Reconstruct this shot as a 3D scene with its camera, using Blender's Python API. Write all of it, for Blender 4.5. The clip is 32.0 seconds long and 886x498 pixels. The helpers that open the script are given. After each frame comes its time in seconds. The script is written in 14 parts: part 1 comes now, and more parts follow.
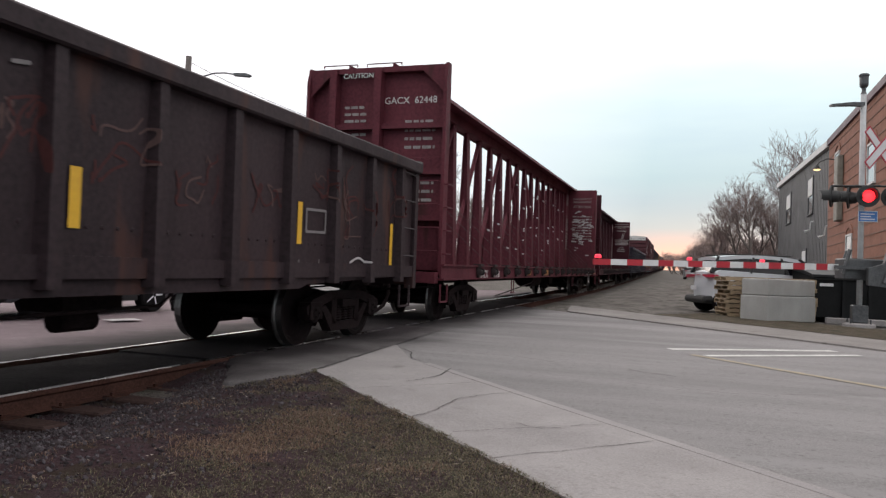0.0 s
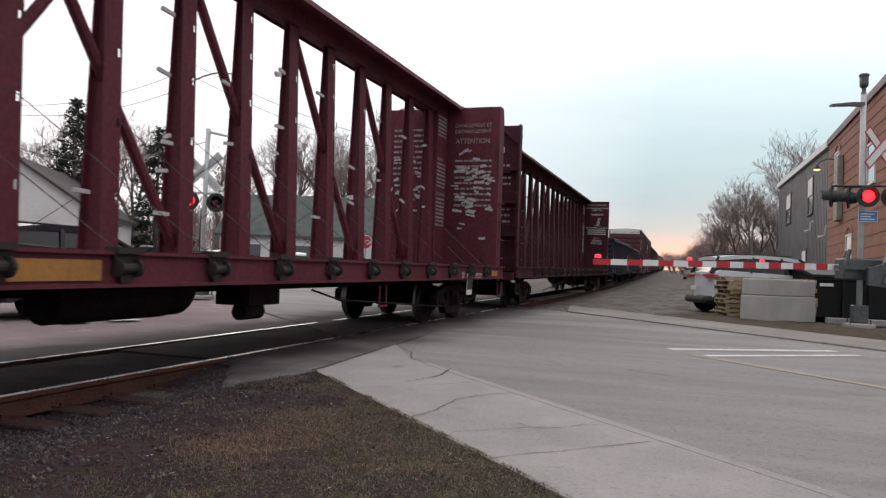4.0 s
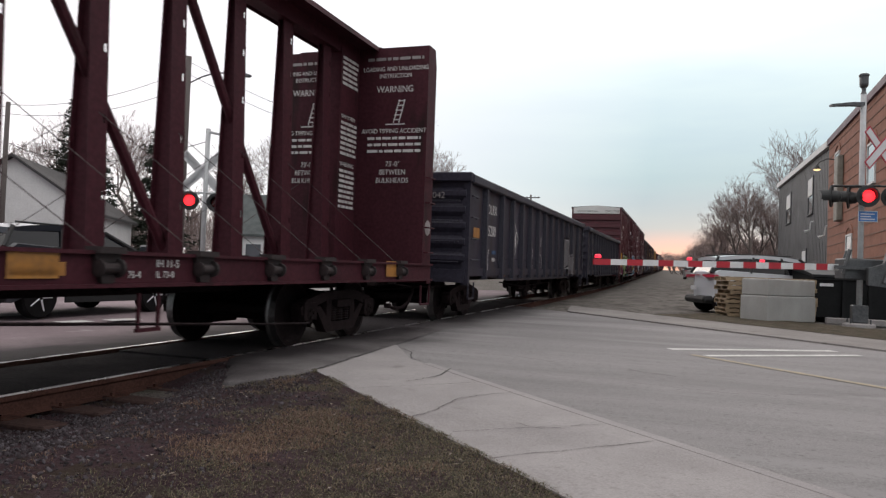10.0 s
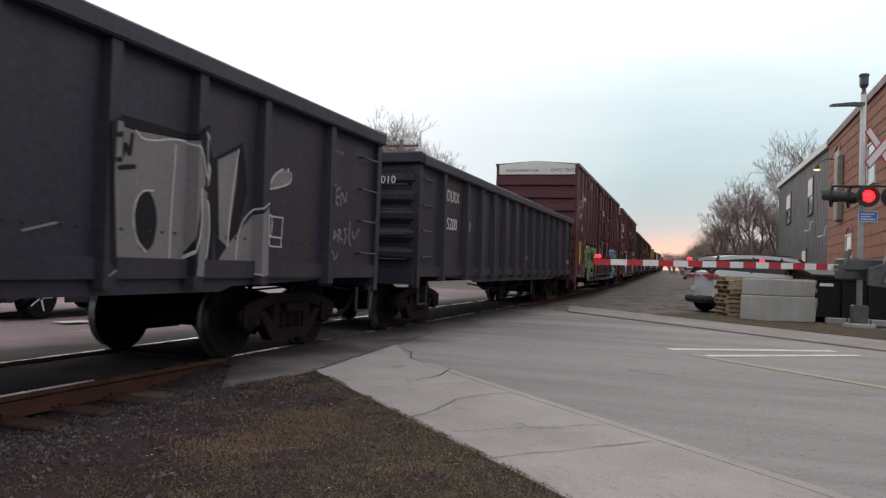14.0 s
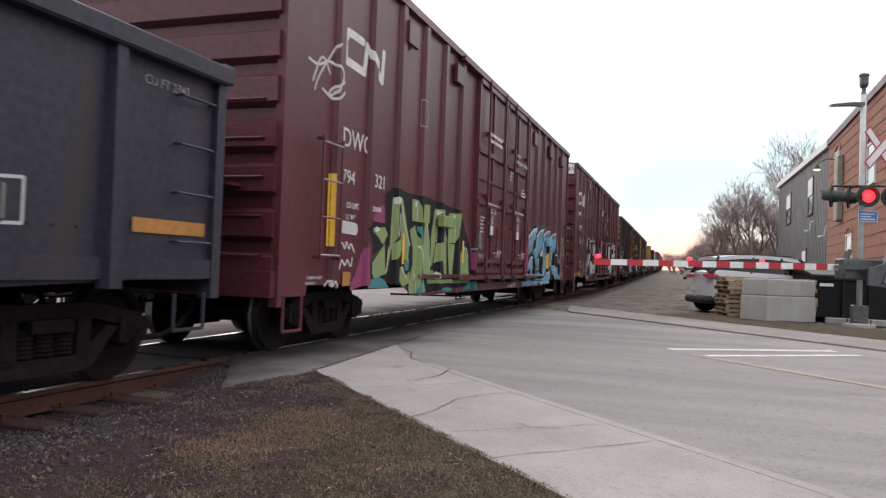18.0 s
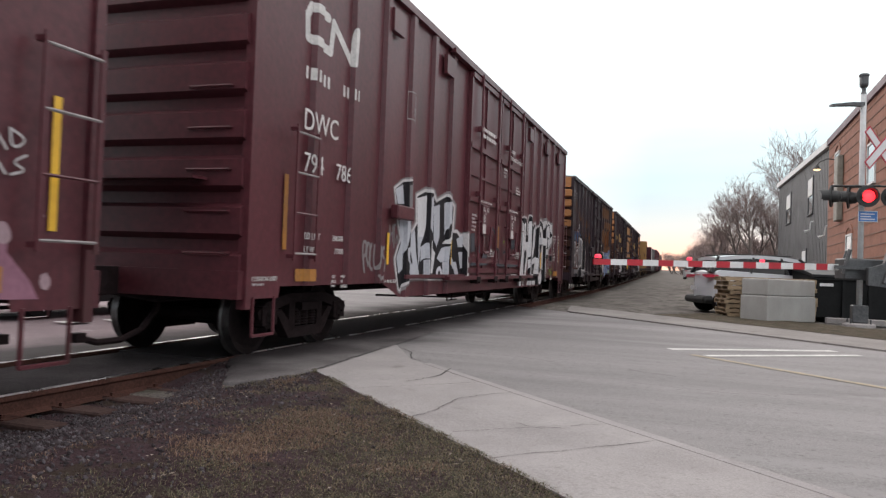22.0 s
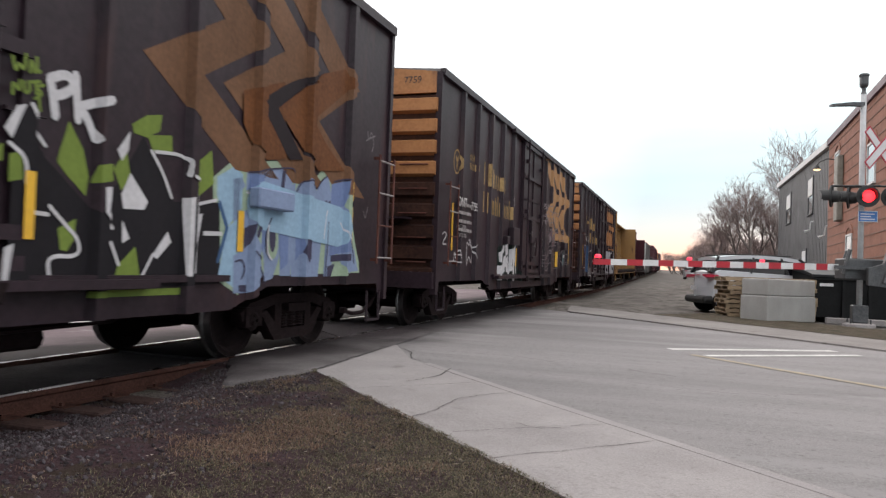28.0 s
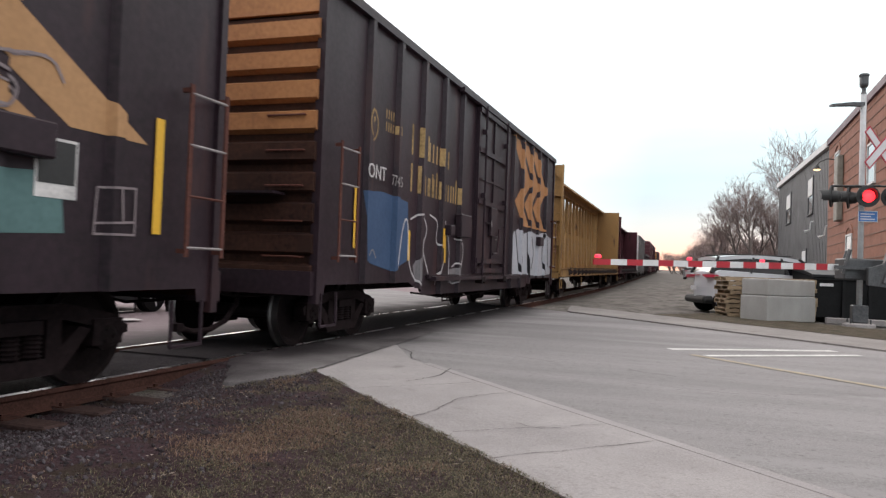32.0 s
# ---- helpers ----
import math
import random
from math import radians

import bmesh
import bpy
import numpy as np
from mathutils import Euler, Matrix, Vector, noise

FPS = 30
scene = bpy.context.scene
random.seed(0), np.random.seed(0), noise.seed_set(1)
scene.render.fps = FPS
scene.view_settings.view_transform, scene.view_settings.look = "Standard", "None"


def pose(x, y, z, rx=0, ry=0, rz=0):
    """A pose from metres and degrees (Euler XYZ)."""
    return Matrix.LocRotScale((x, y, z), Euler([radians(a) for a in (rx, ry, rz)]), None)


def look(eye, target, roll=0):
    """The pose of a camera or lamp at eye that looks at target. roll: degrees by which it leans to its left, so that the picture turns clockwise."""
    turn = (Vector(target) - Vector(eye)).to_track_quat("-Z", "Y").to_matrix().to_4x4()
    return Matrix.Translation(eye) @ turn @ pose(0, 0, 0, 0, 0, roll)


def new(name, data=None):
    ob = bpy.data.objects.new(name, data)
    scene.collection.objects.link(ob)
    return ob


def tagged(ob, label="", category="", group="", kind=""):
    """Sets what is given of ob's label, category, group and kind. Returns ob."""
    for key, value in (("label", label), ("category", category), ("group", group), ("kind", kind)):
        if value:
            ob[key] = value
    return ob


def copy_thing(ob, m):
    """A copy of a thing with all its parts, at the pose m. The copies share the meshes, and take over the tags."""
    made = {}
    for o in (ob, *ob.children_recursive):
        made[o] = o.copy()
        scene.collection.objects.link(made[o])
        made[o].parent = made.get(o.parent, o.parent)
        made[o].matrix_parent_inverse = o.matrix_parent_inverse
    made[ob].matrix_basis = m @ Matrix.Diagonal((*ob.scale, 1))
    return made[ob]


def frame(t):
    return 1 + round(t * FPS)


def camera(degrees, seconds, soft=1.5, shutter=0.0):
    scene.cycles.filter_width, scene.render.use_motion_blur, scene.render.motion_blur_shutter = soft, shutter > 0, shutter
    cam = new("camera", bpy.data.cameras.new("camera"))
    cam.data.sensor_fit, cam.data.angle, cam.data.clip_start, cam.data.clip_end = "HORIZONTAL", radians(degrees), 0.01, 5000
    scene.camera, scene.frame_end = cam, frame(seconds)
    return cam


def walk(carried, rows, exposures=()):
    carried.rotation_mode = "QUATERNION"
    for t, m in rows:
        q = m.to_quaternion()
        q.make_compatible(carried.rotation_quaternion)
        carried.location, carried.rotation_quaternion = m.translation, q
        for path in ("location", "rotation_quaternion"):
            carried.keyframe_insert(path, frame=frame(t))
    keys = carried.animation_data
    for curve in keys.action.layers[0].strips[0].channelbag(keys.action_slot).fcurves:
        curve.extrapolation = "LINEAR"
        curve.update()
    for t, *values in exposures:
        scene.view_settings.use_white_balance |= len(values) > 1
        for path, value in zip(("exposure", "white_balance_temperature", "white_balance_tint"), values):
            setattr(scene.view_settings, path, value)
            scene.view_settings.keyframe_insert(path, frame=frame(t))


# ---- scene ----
# The camera stands still beside the crossing. +y runs along the track, away from it.
EYE = Vector((0.0, 0.0, 1.128))
YAW, TILT, LEAN = radians(19.185), radians(1.787), 2.243
AIM = EYE + 20 * Vector((-math.sin(YAW) * math.cos(TILT), math.cos(YAW) * math.cos(TILT), math.sin(TILT)))
cam = camera(61.53, 32.0, soft=1.3, shutter=0.2)
walk(cam, [(0, look(EYE, AIM, LEAN)), (32, look(EYE, AIM, LEAN))], exposures=[(0.0, 0.17), (3.0, 0.06), (6.0, 0.19), (6.8, 0.19), (8.2, 0.04), (14.5, 0.02), (17.2, 0.54), (18.0, 0.66), (18.8, 0.56), (32, 0.57)])

# ---- world and light: a bright overcast evening, the sun just down behind the far end of the line ----
SUN_AZ = radians(2.0)          # from +y towards +x
world = bpy.data.worlds.new("evening_sky")
scene.world = world
world.use_nodes = True
wn, wl = world.node_tree.nodes, world.node_tree.links
wn.clear()


def wnode(kind, **kw):
    n = wn.new(kind)
    for k, v in kw.items():
        n.inputs[k].default_value = v
    return n


sky = wn.new("ShaderNodeTexSky")
sky.sky_type = "NISHITA"
sky.sun_disc = False
sky.sun_elevation = radians(1.5)
sky.sun_rotation = SUN_AZ
sky.air_density, sky.dust_density, sky.ozone_density = 1.0, 0.3, 3.0
tex = wn.new("ShaderNodeTexCoord")
sep = wn.new("ShaderNodeSeparateXYZ")
wl.new(tex.outputs["Generated"], sep.inputs[0])
# cloud deck: pale, whiter overhead, cooler towards the horizon, broken by soft streaks
ramp = wn.new("ShaderNodeValToRGB")
for e in range(3):
    ramp.color_ramp.elements.new(0.5)
for el, (pos_, col) in zip(ramp.color_ramp.elements, ((0.0, (0.48, 0.42, 0.50, 1)), (0.05, (0.43, 0.51, 0.60, 1)), (0.13, (0.45, 0.61, 0.68, 1)),
                                                      (0.25, (0.84, 0.97, 0.98, 1)), (0.45, (1.46, 1.42, 1.41, 1)))):
    el.position, el.color = pos_, col
wl.new(sep.outputs["Z"], ramp.inputs["Fac"])
mapn = wnode("ShaderNodeMapping", Scale=(1.2, 1.2, 6.0))
wl.new(tex.outputs["Generated"], mapn.inputs["Vector"])
cloud = wnode("ShaderNodeTexNoise", Scale=1.6, Detail=5.0, Roughness=0.55)
wl.new(mapn.outputs[0], cloud.inputs["Vector"])
crmp = wn.new("ShaderNodeValToRGB")
crmp.color_ramp.elements[0].position, crmp.color_ramp.elements[0].color = 0.40, (0.94, 0.95, 0.97, 1)
crmp.color_ramp.elements[1].position, crmp.color_ramp.elements[1].color = 0.70, (1.10, 1.08, 1.02, 1)
wl.new(cloud.outputs["Fac"], crmp.inputs["Fac"])
mulc = wn.new("ShaderNodeMixRGB")
mulc.blend_type = "MULTIPLY"
mulc.inputs[0].default_value = 1
wl.new(ramp.outputs[0], mulc.inputs[1])
wl.new(crmp.outputs[0], mulc.inputs[2])
# the western sky on the far left is the brightest
west = wn.new("ShaderNodeVectorMath")
west.operation = "DOT_PRODUCT"
west.inputs[1].default_value = Vector((-0.82, 0.55, 0.2)).normalized()
wl.new(tex.outputs["Generated"], west.inputs[0])
wr = wn.new("ShaderNodeMapRange")
wr.inputs["From Min"].default_value, wr.inputs["From Max"].default_value = 0.62, 0.97
wr.inputs["To Min"].default_value, wr.inputs["To Max"].default_value = 0.0, 1.0
wl.new(west.outputs["Value"], wr.inputs["Value"])
wmix = wn.new("ShaderNodeMixRGB")
wmix.inputs[2].default_value = (1.22, 1.15, 1.16, 1)
wl.new(wr.outputs[0], wmix.inputs[0])
wl.new(mulc.outputs[0], wmix.inputs[1])
# afterglow low over the end of the line
glow = wn.new("ShaderNodeVectorMath")
glow.operation = "DOT_PRODUCT"
glow.inputs[1].default_value = Vector((-0.033, 1.0, 0.03)).normalized()
wl.new(tex.outputs["Generated"], glow.inputs[0])
gr = wn.new("ShaderNodeMapRange")
gr.inputs["From Min"].default_value, gr.inputs["From Max"].default_value = 0.9972, 1.0
wl.new(glow.outputs["Value"], gr.inputs["Value"])
low = wn.new("ShaderNodeMapRange")
low.inputs["From Min"].default_value, low.inputs["From Max"].default_value = 0.068, 0.038
wl.new(sep.outputs["Z"], low.inputs["Value"])
gm = wn.new("ShaderNodeMath")
gm.operation = "MULTIPLY"
wl.new(gr.outputs[0], gm.inputs[0])
wl.new(low.outputs[0], gm.inputs[1])
gmix = wn.new("ShaderNodeMixRGB")
gmix.inputs[2].default_value = (0.92, 0.58, 0.54, 1)
wl.new(gm.outputs[0], gmix.inputs[0])
wl.new(wmix.outputs[0], gmix.inputs[1])
bg_cloud = wnode("ShaderNodeBackground", Strength=0.92)
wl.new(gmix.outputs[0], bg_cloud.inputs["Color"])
bg_sky = wnode("ShaderNodeBackground", Strength=0.05)
wl.new(sky.outputs[0], bg_sky.inputs["Color"])
addn = wn.new("ShaderNodeAddShader")
wl.new(bg_cloud.outputs[0], addn.inputs[0])
wl.new(bg_sky.outputs[0], addn.inputs[1])
wout = wn.new("ShaderNodeOutputWorld")
wl.new(addn.outputs[0], wout.inputs["Surface"])

sun = new("sun", bpy.data.lights.new("sun", "SUN"))
sun.data.energy, sun.data.angle, sun.data.color = 0.5, radians(25), (1.0, 0.86, 0.76)
sun.matrix_world = look((0, 0, 30), (-30 * math.sin(SUN_AZ) + 18, -30 * math.cos(SUN_AZ), 16))

# ---- materials ----
def surf(name, base, dark=None, big=0.6, fine=14.0, rough=0.75, metal=0.0, bump=0.15, spots=None, spot_at=0.62, streak=0.0, vary=0.0, dist=0.01, spec=0.5, lanes=False, speck=None, railside=None):
    """A weathered surface: two colours mixed at two scales, optional spots of a third, vertical streaks, and a fine relief."""
    m = bpy.data.materials.new(name)
    m.use_nodes = True
    n, l = m.node_tree.nodes, m.node_tree.links
    b = n["Principled BSDF"]
    dark = dark or tuple(c * 0.62 for c in base)
    tc = n.new("ShaderNodeTexCoord")
    mp = n.new("ShaderNodeMapping")
    l.new(tc.outputs["Object"], mp.inputs[0])
    if lanes:                       # drawn out along the road
        mp.inputs["Rotation"].default_value = (0, 0, radians(45))
        mp.inputs["Scale"].default_value = (0.16, 1.1, 1)
    if streak:
        mp.inputs["Scale"].default_value = (1, 1, streak)
    t1 = n.new("ShaderNodeTexNoise")
    t1.inputs["Scale"].default_value, t1.inputs["Detail"].default_value, t1.inputs["Roughness"].default_value = big, 8, 0.62
    t2 = n.new("ShaderNodeTexNoise")
    t2.inputs["Scale"].default_value, t2.inputs["Detail"].default_value = fine, 6
    l.new(mp.outputs[0], t1.inputs["Vector"])
    l.new(tc.outputs["Object"], t2.inputs["Vector"])
    mix = n.new("ShaderNodeMath")
    mix.operation = "MULTIPLY_ADD"
    mix.inputs[1].default_value = 0.45
    l.new(t2.outputs["Fac"], mix.inputs[0])
    half = n.new("ShaderNodeMath")
    half.operation = "MULTIPLY"
    half.inputs[1].default_value = 0.55
    l.new(t1.outputs["Fac"], half.inputs[0])
    l.new(half.outputs[0], mix.inputs[2])
    r = n.new("ShaderNodeValToRGB")
    r.color_ramp.elements[0].position, r.color_ramp.elements[0].color = 0.34, (*dark, 1)
    r.color_ramp.elements[1].position, r.color_ramp.elements[1].color = 0.62, (*base, 1)
    l.new(mix.outputs[0], r.inputs[0])
    col = r.outputs[0]
    if spots:
        t3 = n.new("ShaderNodeTexNoise")
        t3.inputs["Scale"].default_value, t3.inputs["Detail"].default_value = big * 3.1, 9
        l.new(mp.outputs[0], t3.inputs["Vector"])
        sr = n.new("ShaderNodeMapRange")
        sr.inputs["From Min"].default_value, sr.inputs["From Max"].default_value = spot_at, spot_at + 0.1
        l.new(t3.outputs["Fac"], sr.inputs["Value"])
        sm = n.new("ShaderNodeMixRGB")
        sm.inputs[2].default_value = (*spots, 1)
        l.new(sr.outputs[0], sm.inputs[0])
        l.new(col, sm.inputs[1])
        col = sm.outputs[0]
    if speck:                       # small dark crumbs and pits
        t4 = n.new("ShaderNodeTexNoise")
        t4.inputs["Scale"].default_value, t4.inputs["Detail"].default_value, t4.inputs["Roughness"].default_value = 16, 5, 0.7
        l.new(tc.outputs["Object"], t4.inputs["Vector"])
        kr = n.new("ShaderNodeMapRange")
        kr.inputs["From Min"].default_value, kr.inputs["From Max"].default_value = 0.56, 0.72
        l.new(t4.outputs["Fac"], kr.inputs["Value"])
        km = n.new("ShaderNodeMixRGB")
        km.inputs[2].default_value = (*speck, 1)
        l.new(kr.outputs[0], km.inputs[0])
        l.new(col, km.inputs[1])
        col = km.outputs[0]
    if railside:                    # oil, brake dust and the train's shade coloured along the rails, ragged outside
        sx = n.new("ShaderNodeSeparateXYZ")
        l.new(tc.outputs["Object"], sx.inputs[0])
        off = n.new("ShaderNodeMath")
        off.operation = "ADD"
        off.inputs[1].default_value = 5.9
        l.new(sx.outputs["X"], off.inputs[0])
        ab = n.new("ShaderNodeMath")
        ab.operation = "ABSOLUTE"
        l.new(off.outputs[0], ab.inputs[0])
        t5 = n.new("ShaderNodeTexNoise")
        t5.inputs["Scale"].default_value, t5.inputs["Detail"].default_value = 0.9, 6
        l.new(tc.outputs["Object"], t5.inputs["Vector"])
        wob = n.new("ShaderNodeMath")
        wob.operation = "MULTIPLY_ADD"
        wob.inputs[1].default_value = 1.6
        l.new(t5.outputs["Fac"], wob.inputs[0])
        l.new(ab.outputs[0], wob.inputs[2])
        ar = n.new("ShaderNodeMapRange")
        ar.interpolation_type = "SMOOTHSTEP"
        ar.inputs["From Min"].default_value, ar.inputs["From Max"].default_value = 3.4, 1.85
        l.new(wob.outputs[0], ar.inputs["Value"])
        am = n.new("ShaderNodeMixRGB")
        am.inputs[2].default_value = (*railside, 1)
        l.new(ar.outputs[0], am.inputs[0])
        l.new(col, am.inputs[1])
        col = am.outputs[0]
    if vary:
        oi = n.new("ShaderNodeObjectInfo")
        vr = n.new("ShaderNodeMapRange")
        vr.inputs["To Min"].default_value, vr.inputs["To Max"].default_value = 1 - vary, 1 + vary
        l.new(oi.outputs["Random"], vr.inputs["Value"])
        vm = n.new("ShaderNodeMixRGB")
        vm.blend_type = "MULTIPLY"
        vm.inputs[0].default_value = 1
        l.new(col, vm.inputs[1])
        l.new(vr.outputs[0], vm.inputs[2])
        col = vm.outputs[0]
    l.new(col, b.inputs["Base Color"])
    rr = n.new("ShaderNodeMapRange")
    rr.inputs["To Min"].default_value, rr.inputs["To Max"].default_value = min(1, rough + 0.12), max(0.05, rough - 0.12)
    l.new(t1.outputs["Fac"], rr.inputs["Value"])
    l.new(rr.outputs[0], b.inputs["Roughness"])
    b.inputs["Metallic"].default_value = metal
    b.inputs["Specular IOR Level"].default_value = spec
    if bump:
        bp = n.new("ShaderNodeBump")
        bp.inputs["Strength"].default_value, bp.inputs["Distance"].default_value = bump, dist
        l.new(t2.outputs["Fac"], bp.inputs["Height"])
        l.new(bp.outputs[0], b.inputs["Normal"])
    return m


def glowing(name, color, strength):
    m = bpy.data.materials.new(name)
    m.use_nodes = True
    b = m.node_tree.nodes["Principled BSDF"]
    b.inputs["Base Color"].default_value = (*[c * 0.5 for c in color], 1)
    b.inputs["Emission Color"].default_value, b.inputs["Emission Strength"].default_value = (*color, 1), strength
    b.inputs["Roughness"].default_value = 0.3
    return m


def plain(name, color, rough=0.5, metal=0.0, coat=0.0):
    m = bpy.data.materials.new(name)
    m.use_nodes = True
    b = m.node_tree.nodes["Principled BSDF"]
    b.inputs["Base Color"].default_value, b.inputs["Roughness"].default_value, b.inputs["Metallic"].default_value = (*color, 1), rough, metal
    b.inputs["Coat Weight"].default_value = coat
    return m


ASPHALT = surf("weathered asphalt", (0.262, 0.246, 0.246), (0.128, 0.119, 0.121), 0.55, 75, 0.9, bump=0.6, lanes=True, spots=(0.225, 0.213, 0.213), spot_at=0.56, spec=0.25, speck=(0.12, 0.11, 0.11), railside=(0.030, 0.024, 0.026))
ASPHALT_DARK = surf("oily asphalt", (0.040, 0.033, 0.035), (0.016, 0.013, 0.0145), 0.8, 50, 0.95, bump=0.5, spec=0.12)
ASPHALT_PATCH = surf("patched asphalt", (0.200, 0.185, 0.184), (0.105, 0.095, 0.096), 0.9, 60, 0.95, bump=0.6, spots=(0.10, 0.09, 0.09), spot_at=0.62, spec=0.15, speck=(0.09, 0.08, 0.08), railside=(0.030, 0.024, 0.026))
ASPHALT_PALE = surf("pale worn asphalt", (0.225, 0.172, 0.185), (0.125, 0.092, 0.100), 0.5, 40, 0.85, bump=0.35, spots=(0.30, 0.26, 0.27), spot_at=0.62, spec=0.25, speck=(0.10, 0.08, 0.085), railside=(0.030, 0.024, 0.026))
PAVING_DIM = surf("dull grey concrete", (0.24, 0.22, 0.21), (0.15, 0.135, 0.13), 0.9, 60, 0.9, bump=0.35, spots=(0.12, 0.11, 0.10), spot_at=0.6, spec=0.25)
CONCRETE = surf("grey concrete", (0.315, 0.290, 0.287), (0.198, 0.182, 0.182), 0.9, 70, 0.9, bump=0.35, spots=(0.19, 0.175, 0.172), spot_at=0.66, spec=0.25, speck=(0.20, 0.185, 0.18))
BLOCK = surf("cast concrete block", (0.36, 0.35, 0.34), (0.25, 0.24, 0.23), 1.6, 40, 0.9, bump=0.4, streak=0.5)
GRAVEL = surf("dusty gravel", (0.185, 0.165, 0.152), (0.070, 0.060, 0.055), 0.8, 25, 0.95, bump=1.0, dist=0.05, spec=0.2, spots=(0.075, 0.070, 0.055), spot_at=0.54, speck=(0.06, 0.052, 0.048))
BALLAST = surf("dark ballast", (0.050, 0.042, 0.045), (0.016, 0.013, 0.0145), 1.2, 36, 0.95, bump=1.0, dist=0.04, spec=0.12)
TIE = surf("creosoted timber", (0.070, 0.042, 0.038), (0.022, 0.014, 0.013), 1.5, 30, 0.9, bump=0.6, streak=6, spec=0.12)
RAIL_TOP = surf("polished rail head", (0.62, 0.60, 0.60), (0.42, 0.40, 0.40), 3, 60, 0.28, metal=1.0, bump=0.02)
RUST = surf("rusty rail web", (0.088, 0.040, 0.031), (0.030, 0.014, 0.012), 2, 40, 0.85, bump=0.4, spec=0.12)
ROADPAINT = surf("worn white road paint", (0.62, 0.60, 0.58), (0.33, 0.32, 0.31), 4, 50, 0.85, bump=0.2)
YELLOWPAINT = surf("worn yellow road paint", (0.34, 0.275, 0.18), (0.23, 0.205, 0.18), 5, 50, 0.85, bump=0.2)

GRIME = surf("greasy bogie steel", (0.020, 0.012, 0.013), (0.005, 0.003, 0.0035), 2.5, 25, 0.8, bump=0.3, spec=0.12)
WHEEL = surf("wheel steel", (0.016, 0.0105, 0.011), (0.006, 0.004, 0.0042), 3, 25, 0.75, metal=0.0, bump=0.2, spec=0.10)
TREAD = surf("bright wheel tread", (0.20, 0.19, 0.19), (0.10, 0.09, 0.09), 3, 40, 0.45, metal=1.0, bump=0.05)
BLACKCAR = surf("sooty black-brown paint", (0.040, 0.0255, 0.0295), (0.0145, 0.0090, 0.0112), 0.9, 20, 0.58, streak=0.22, spots=(0.056, 0.026, 0.023), spot_at=0.58, spec=0.2)
REDCAR = surf("oxide red paint", (0.118, 0.029, 0.040), (0.060, 0.0155, 0.0225), 0.8, 18, 0.6, streak=0.25, spots=(0.048, 0.0175, 0.019), spot_at=0.60, spec=0.12)
MAROON = surf("dark maroon paint", (0.066, 0.0175, 0.025), (0.031, 0.009, 0.0130), 0.8, 18, 0.6, streak=0.25, spots=(0.024, 0.011, 0.012), spot_at=0.60, spec=0.12)
SLATE = surf("dusty blue-grey paint", (0.036, 0.0315, 0.0475), (0.012, 0.0107, 0.0180), 0.7, 18, 0.48, streak=0.22, spots=(0.034, 0.026, 0.027), spot_at=0.6, spec=0.3)
BOXRED = surf("brown-red boxcar paint", (0.094, 0.0238, 0.0318), (0.046, 0.0122, 0.0165), 0.5, 16, 0.42, streak=0.22, spots=(0.056, 0.020, 0.022), spot_at=0.62, spec=0.36)
BOXDARK = surf("faded black-brown boxcar paint", (0.0310, 0.0180, 0.0250), (0.0105, 0.0064, 0.0090), 0.6, 16, 0.48, streak=0.22, spots=(0.046, 0.022, 0.024), spot_at=0.58, spec=0.24)
OCHRE_RUST_SHADE = surf("rust-stained ochre paint", (0.062, 0.027, 0.018), (0.018, 0.0085, 0.0075), 0.9, 18, 0.75, spots=(0.03, 0.014, 0.011), spot_at=0.55, spec=0.15)
LADDER_RUST = surf("rusty ladder iron", (0.11, 0.04, 0.03), (0.05, 0.02, 0.017), 3, 25, 0.8, spec=0.2)
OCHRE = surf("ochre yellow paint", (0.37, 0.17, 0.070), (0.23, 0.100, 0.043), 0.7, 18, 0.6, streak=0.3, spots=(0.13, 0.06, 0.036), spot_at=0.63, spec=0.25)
TANCAR = surf("dirty tan paint", (0.30, 0.17, 0.06), (0.17, 0.10, 0.045), 0.7, 18, 0.65, streak=0.3, spots=(0.08, 0.045, 0.03), spot_at=0.6, spec=0.25)
WHITECAR = surf("dirty white paint", (0.66, 0.65, 0.64), (0.48, 0.46, 0.45), 0.8, 20, 0.6, streak=0.3)
GREYCAR = surf("dull grey paint", (0.16, 0.15, 0.15), (0.08, 0.075, 0.075), 0.7, 18, 0.6, streak=0.3)
LETTER = surf("stencilled white paint", (0.66, 0.63, 0.62), (0.40, 0.38, 0.38), 3, 30, 0.7, bump=0)
LETTER_DIM = surf("faded white paint", (0.30, 0.27, 0.27), (0.15, 0.13, 0.13), 3, 30, 0.75, bump=0)
LETTER_BLACK = surf("black stencil paint", (0.03, 0.028, 0.028), None, 3, 30, 0.7, bump=0)
REFLECTOR = surf("yellow reflective tape", (0.72, 0.42, 0.035), (0.58, 0.32, 0.03), 2, 20, 0.4, bump=0)
REFLECTOR_ORANGE = surf("dirty orange reflective tape", (0.40, 0.17, 0.03), (0.22, 0.10, 0.03), 3, 20, 0.5, bump=0)


# ---- geometry helpers ----
def part(name, bm, material, parent=None, label="", smooth=False):
    """Links a bmesh as one mesh object, under parent if one is given."""
    me = bpy.data.meshes.new(name)
    bm.normal_update()
    bm.to_mesh(me)
    bm.free()
    if smooth:
        me.polygons.foreach_set("use_smooth", [True] * len(me.polygons))
    for m in (material if isinstance(material, (list, tuple)) else [material]):
        me.materials.append(m)
    ob = new(name, me)
    ob.parent = parent
    return tagged(ob, label)


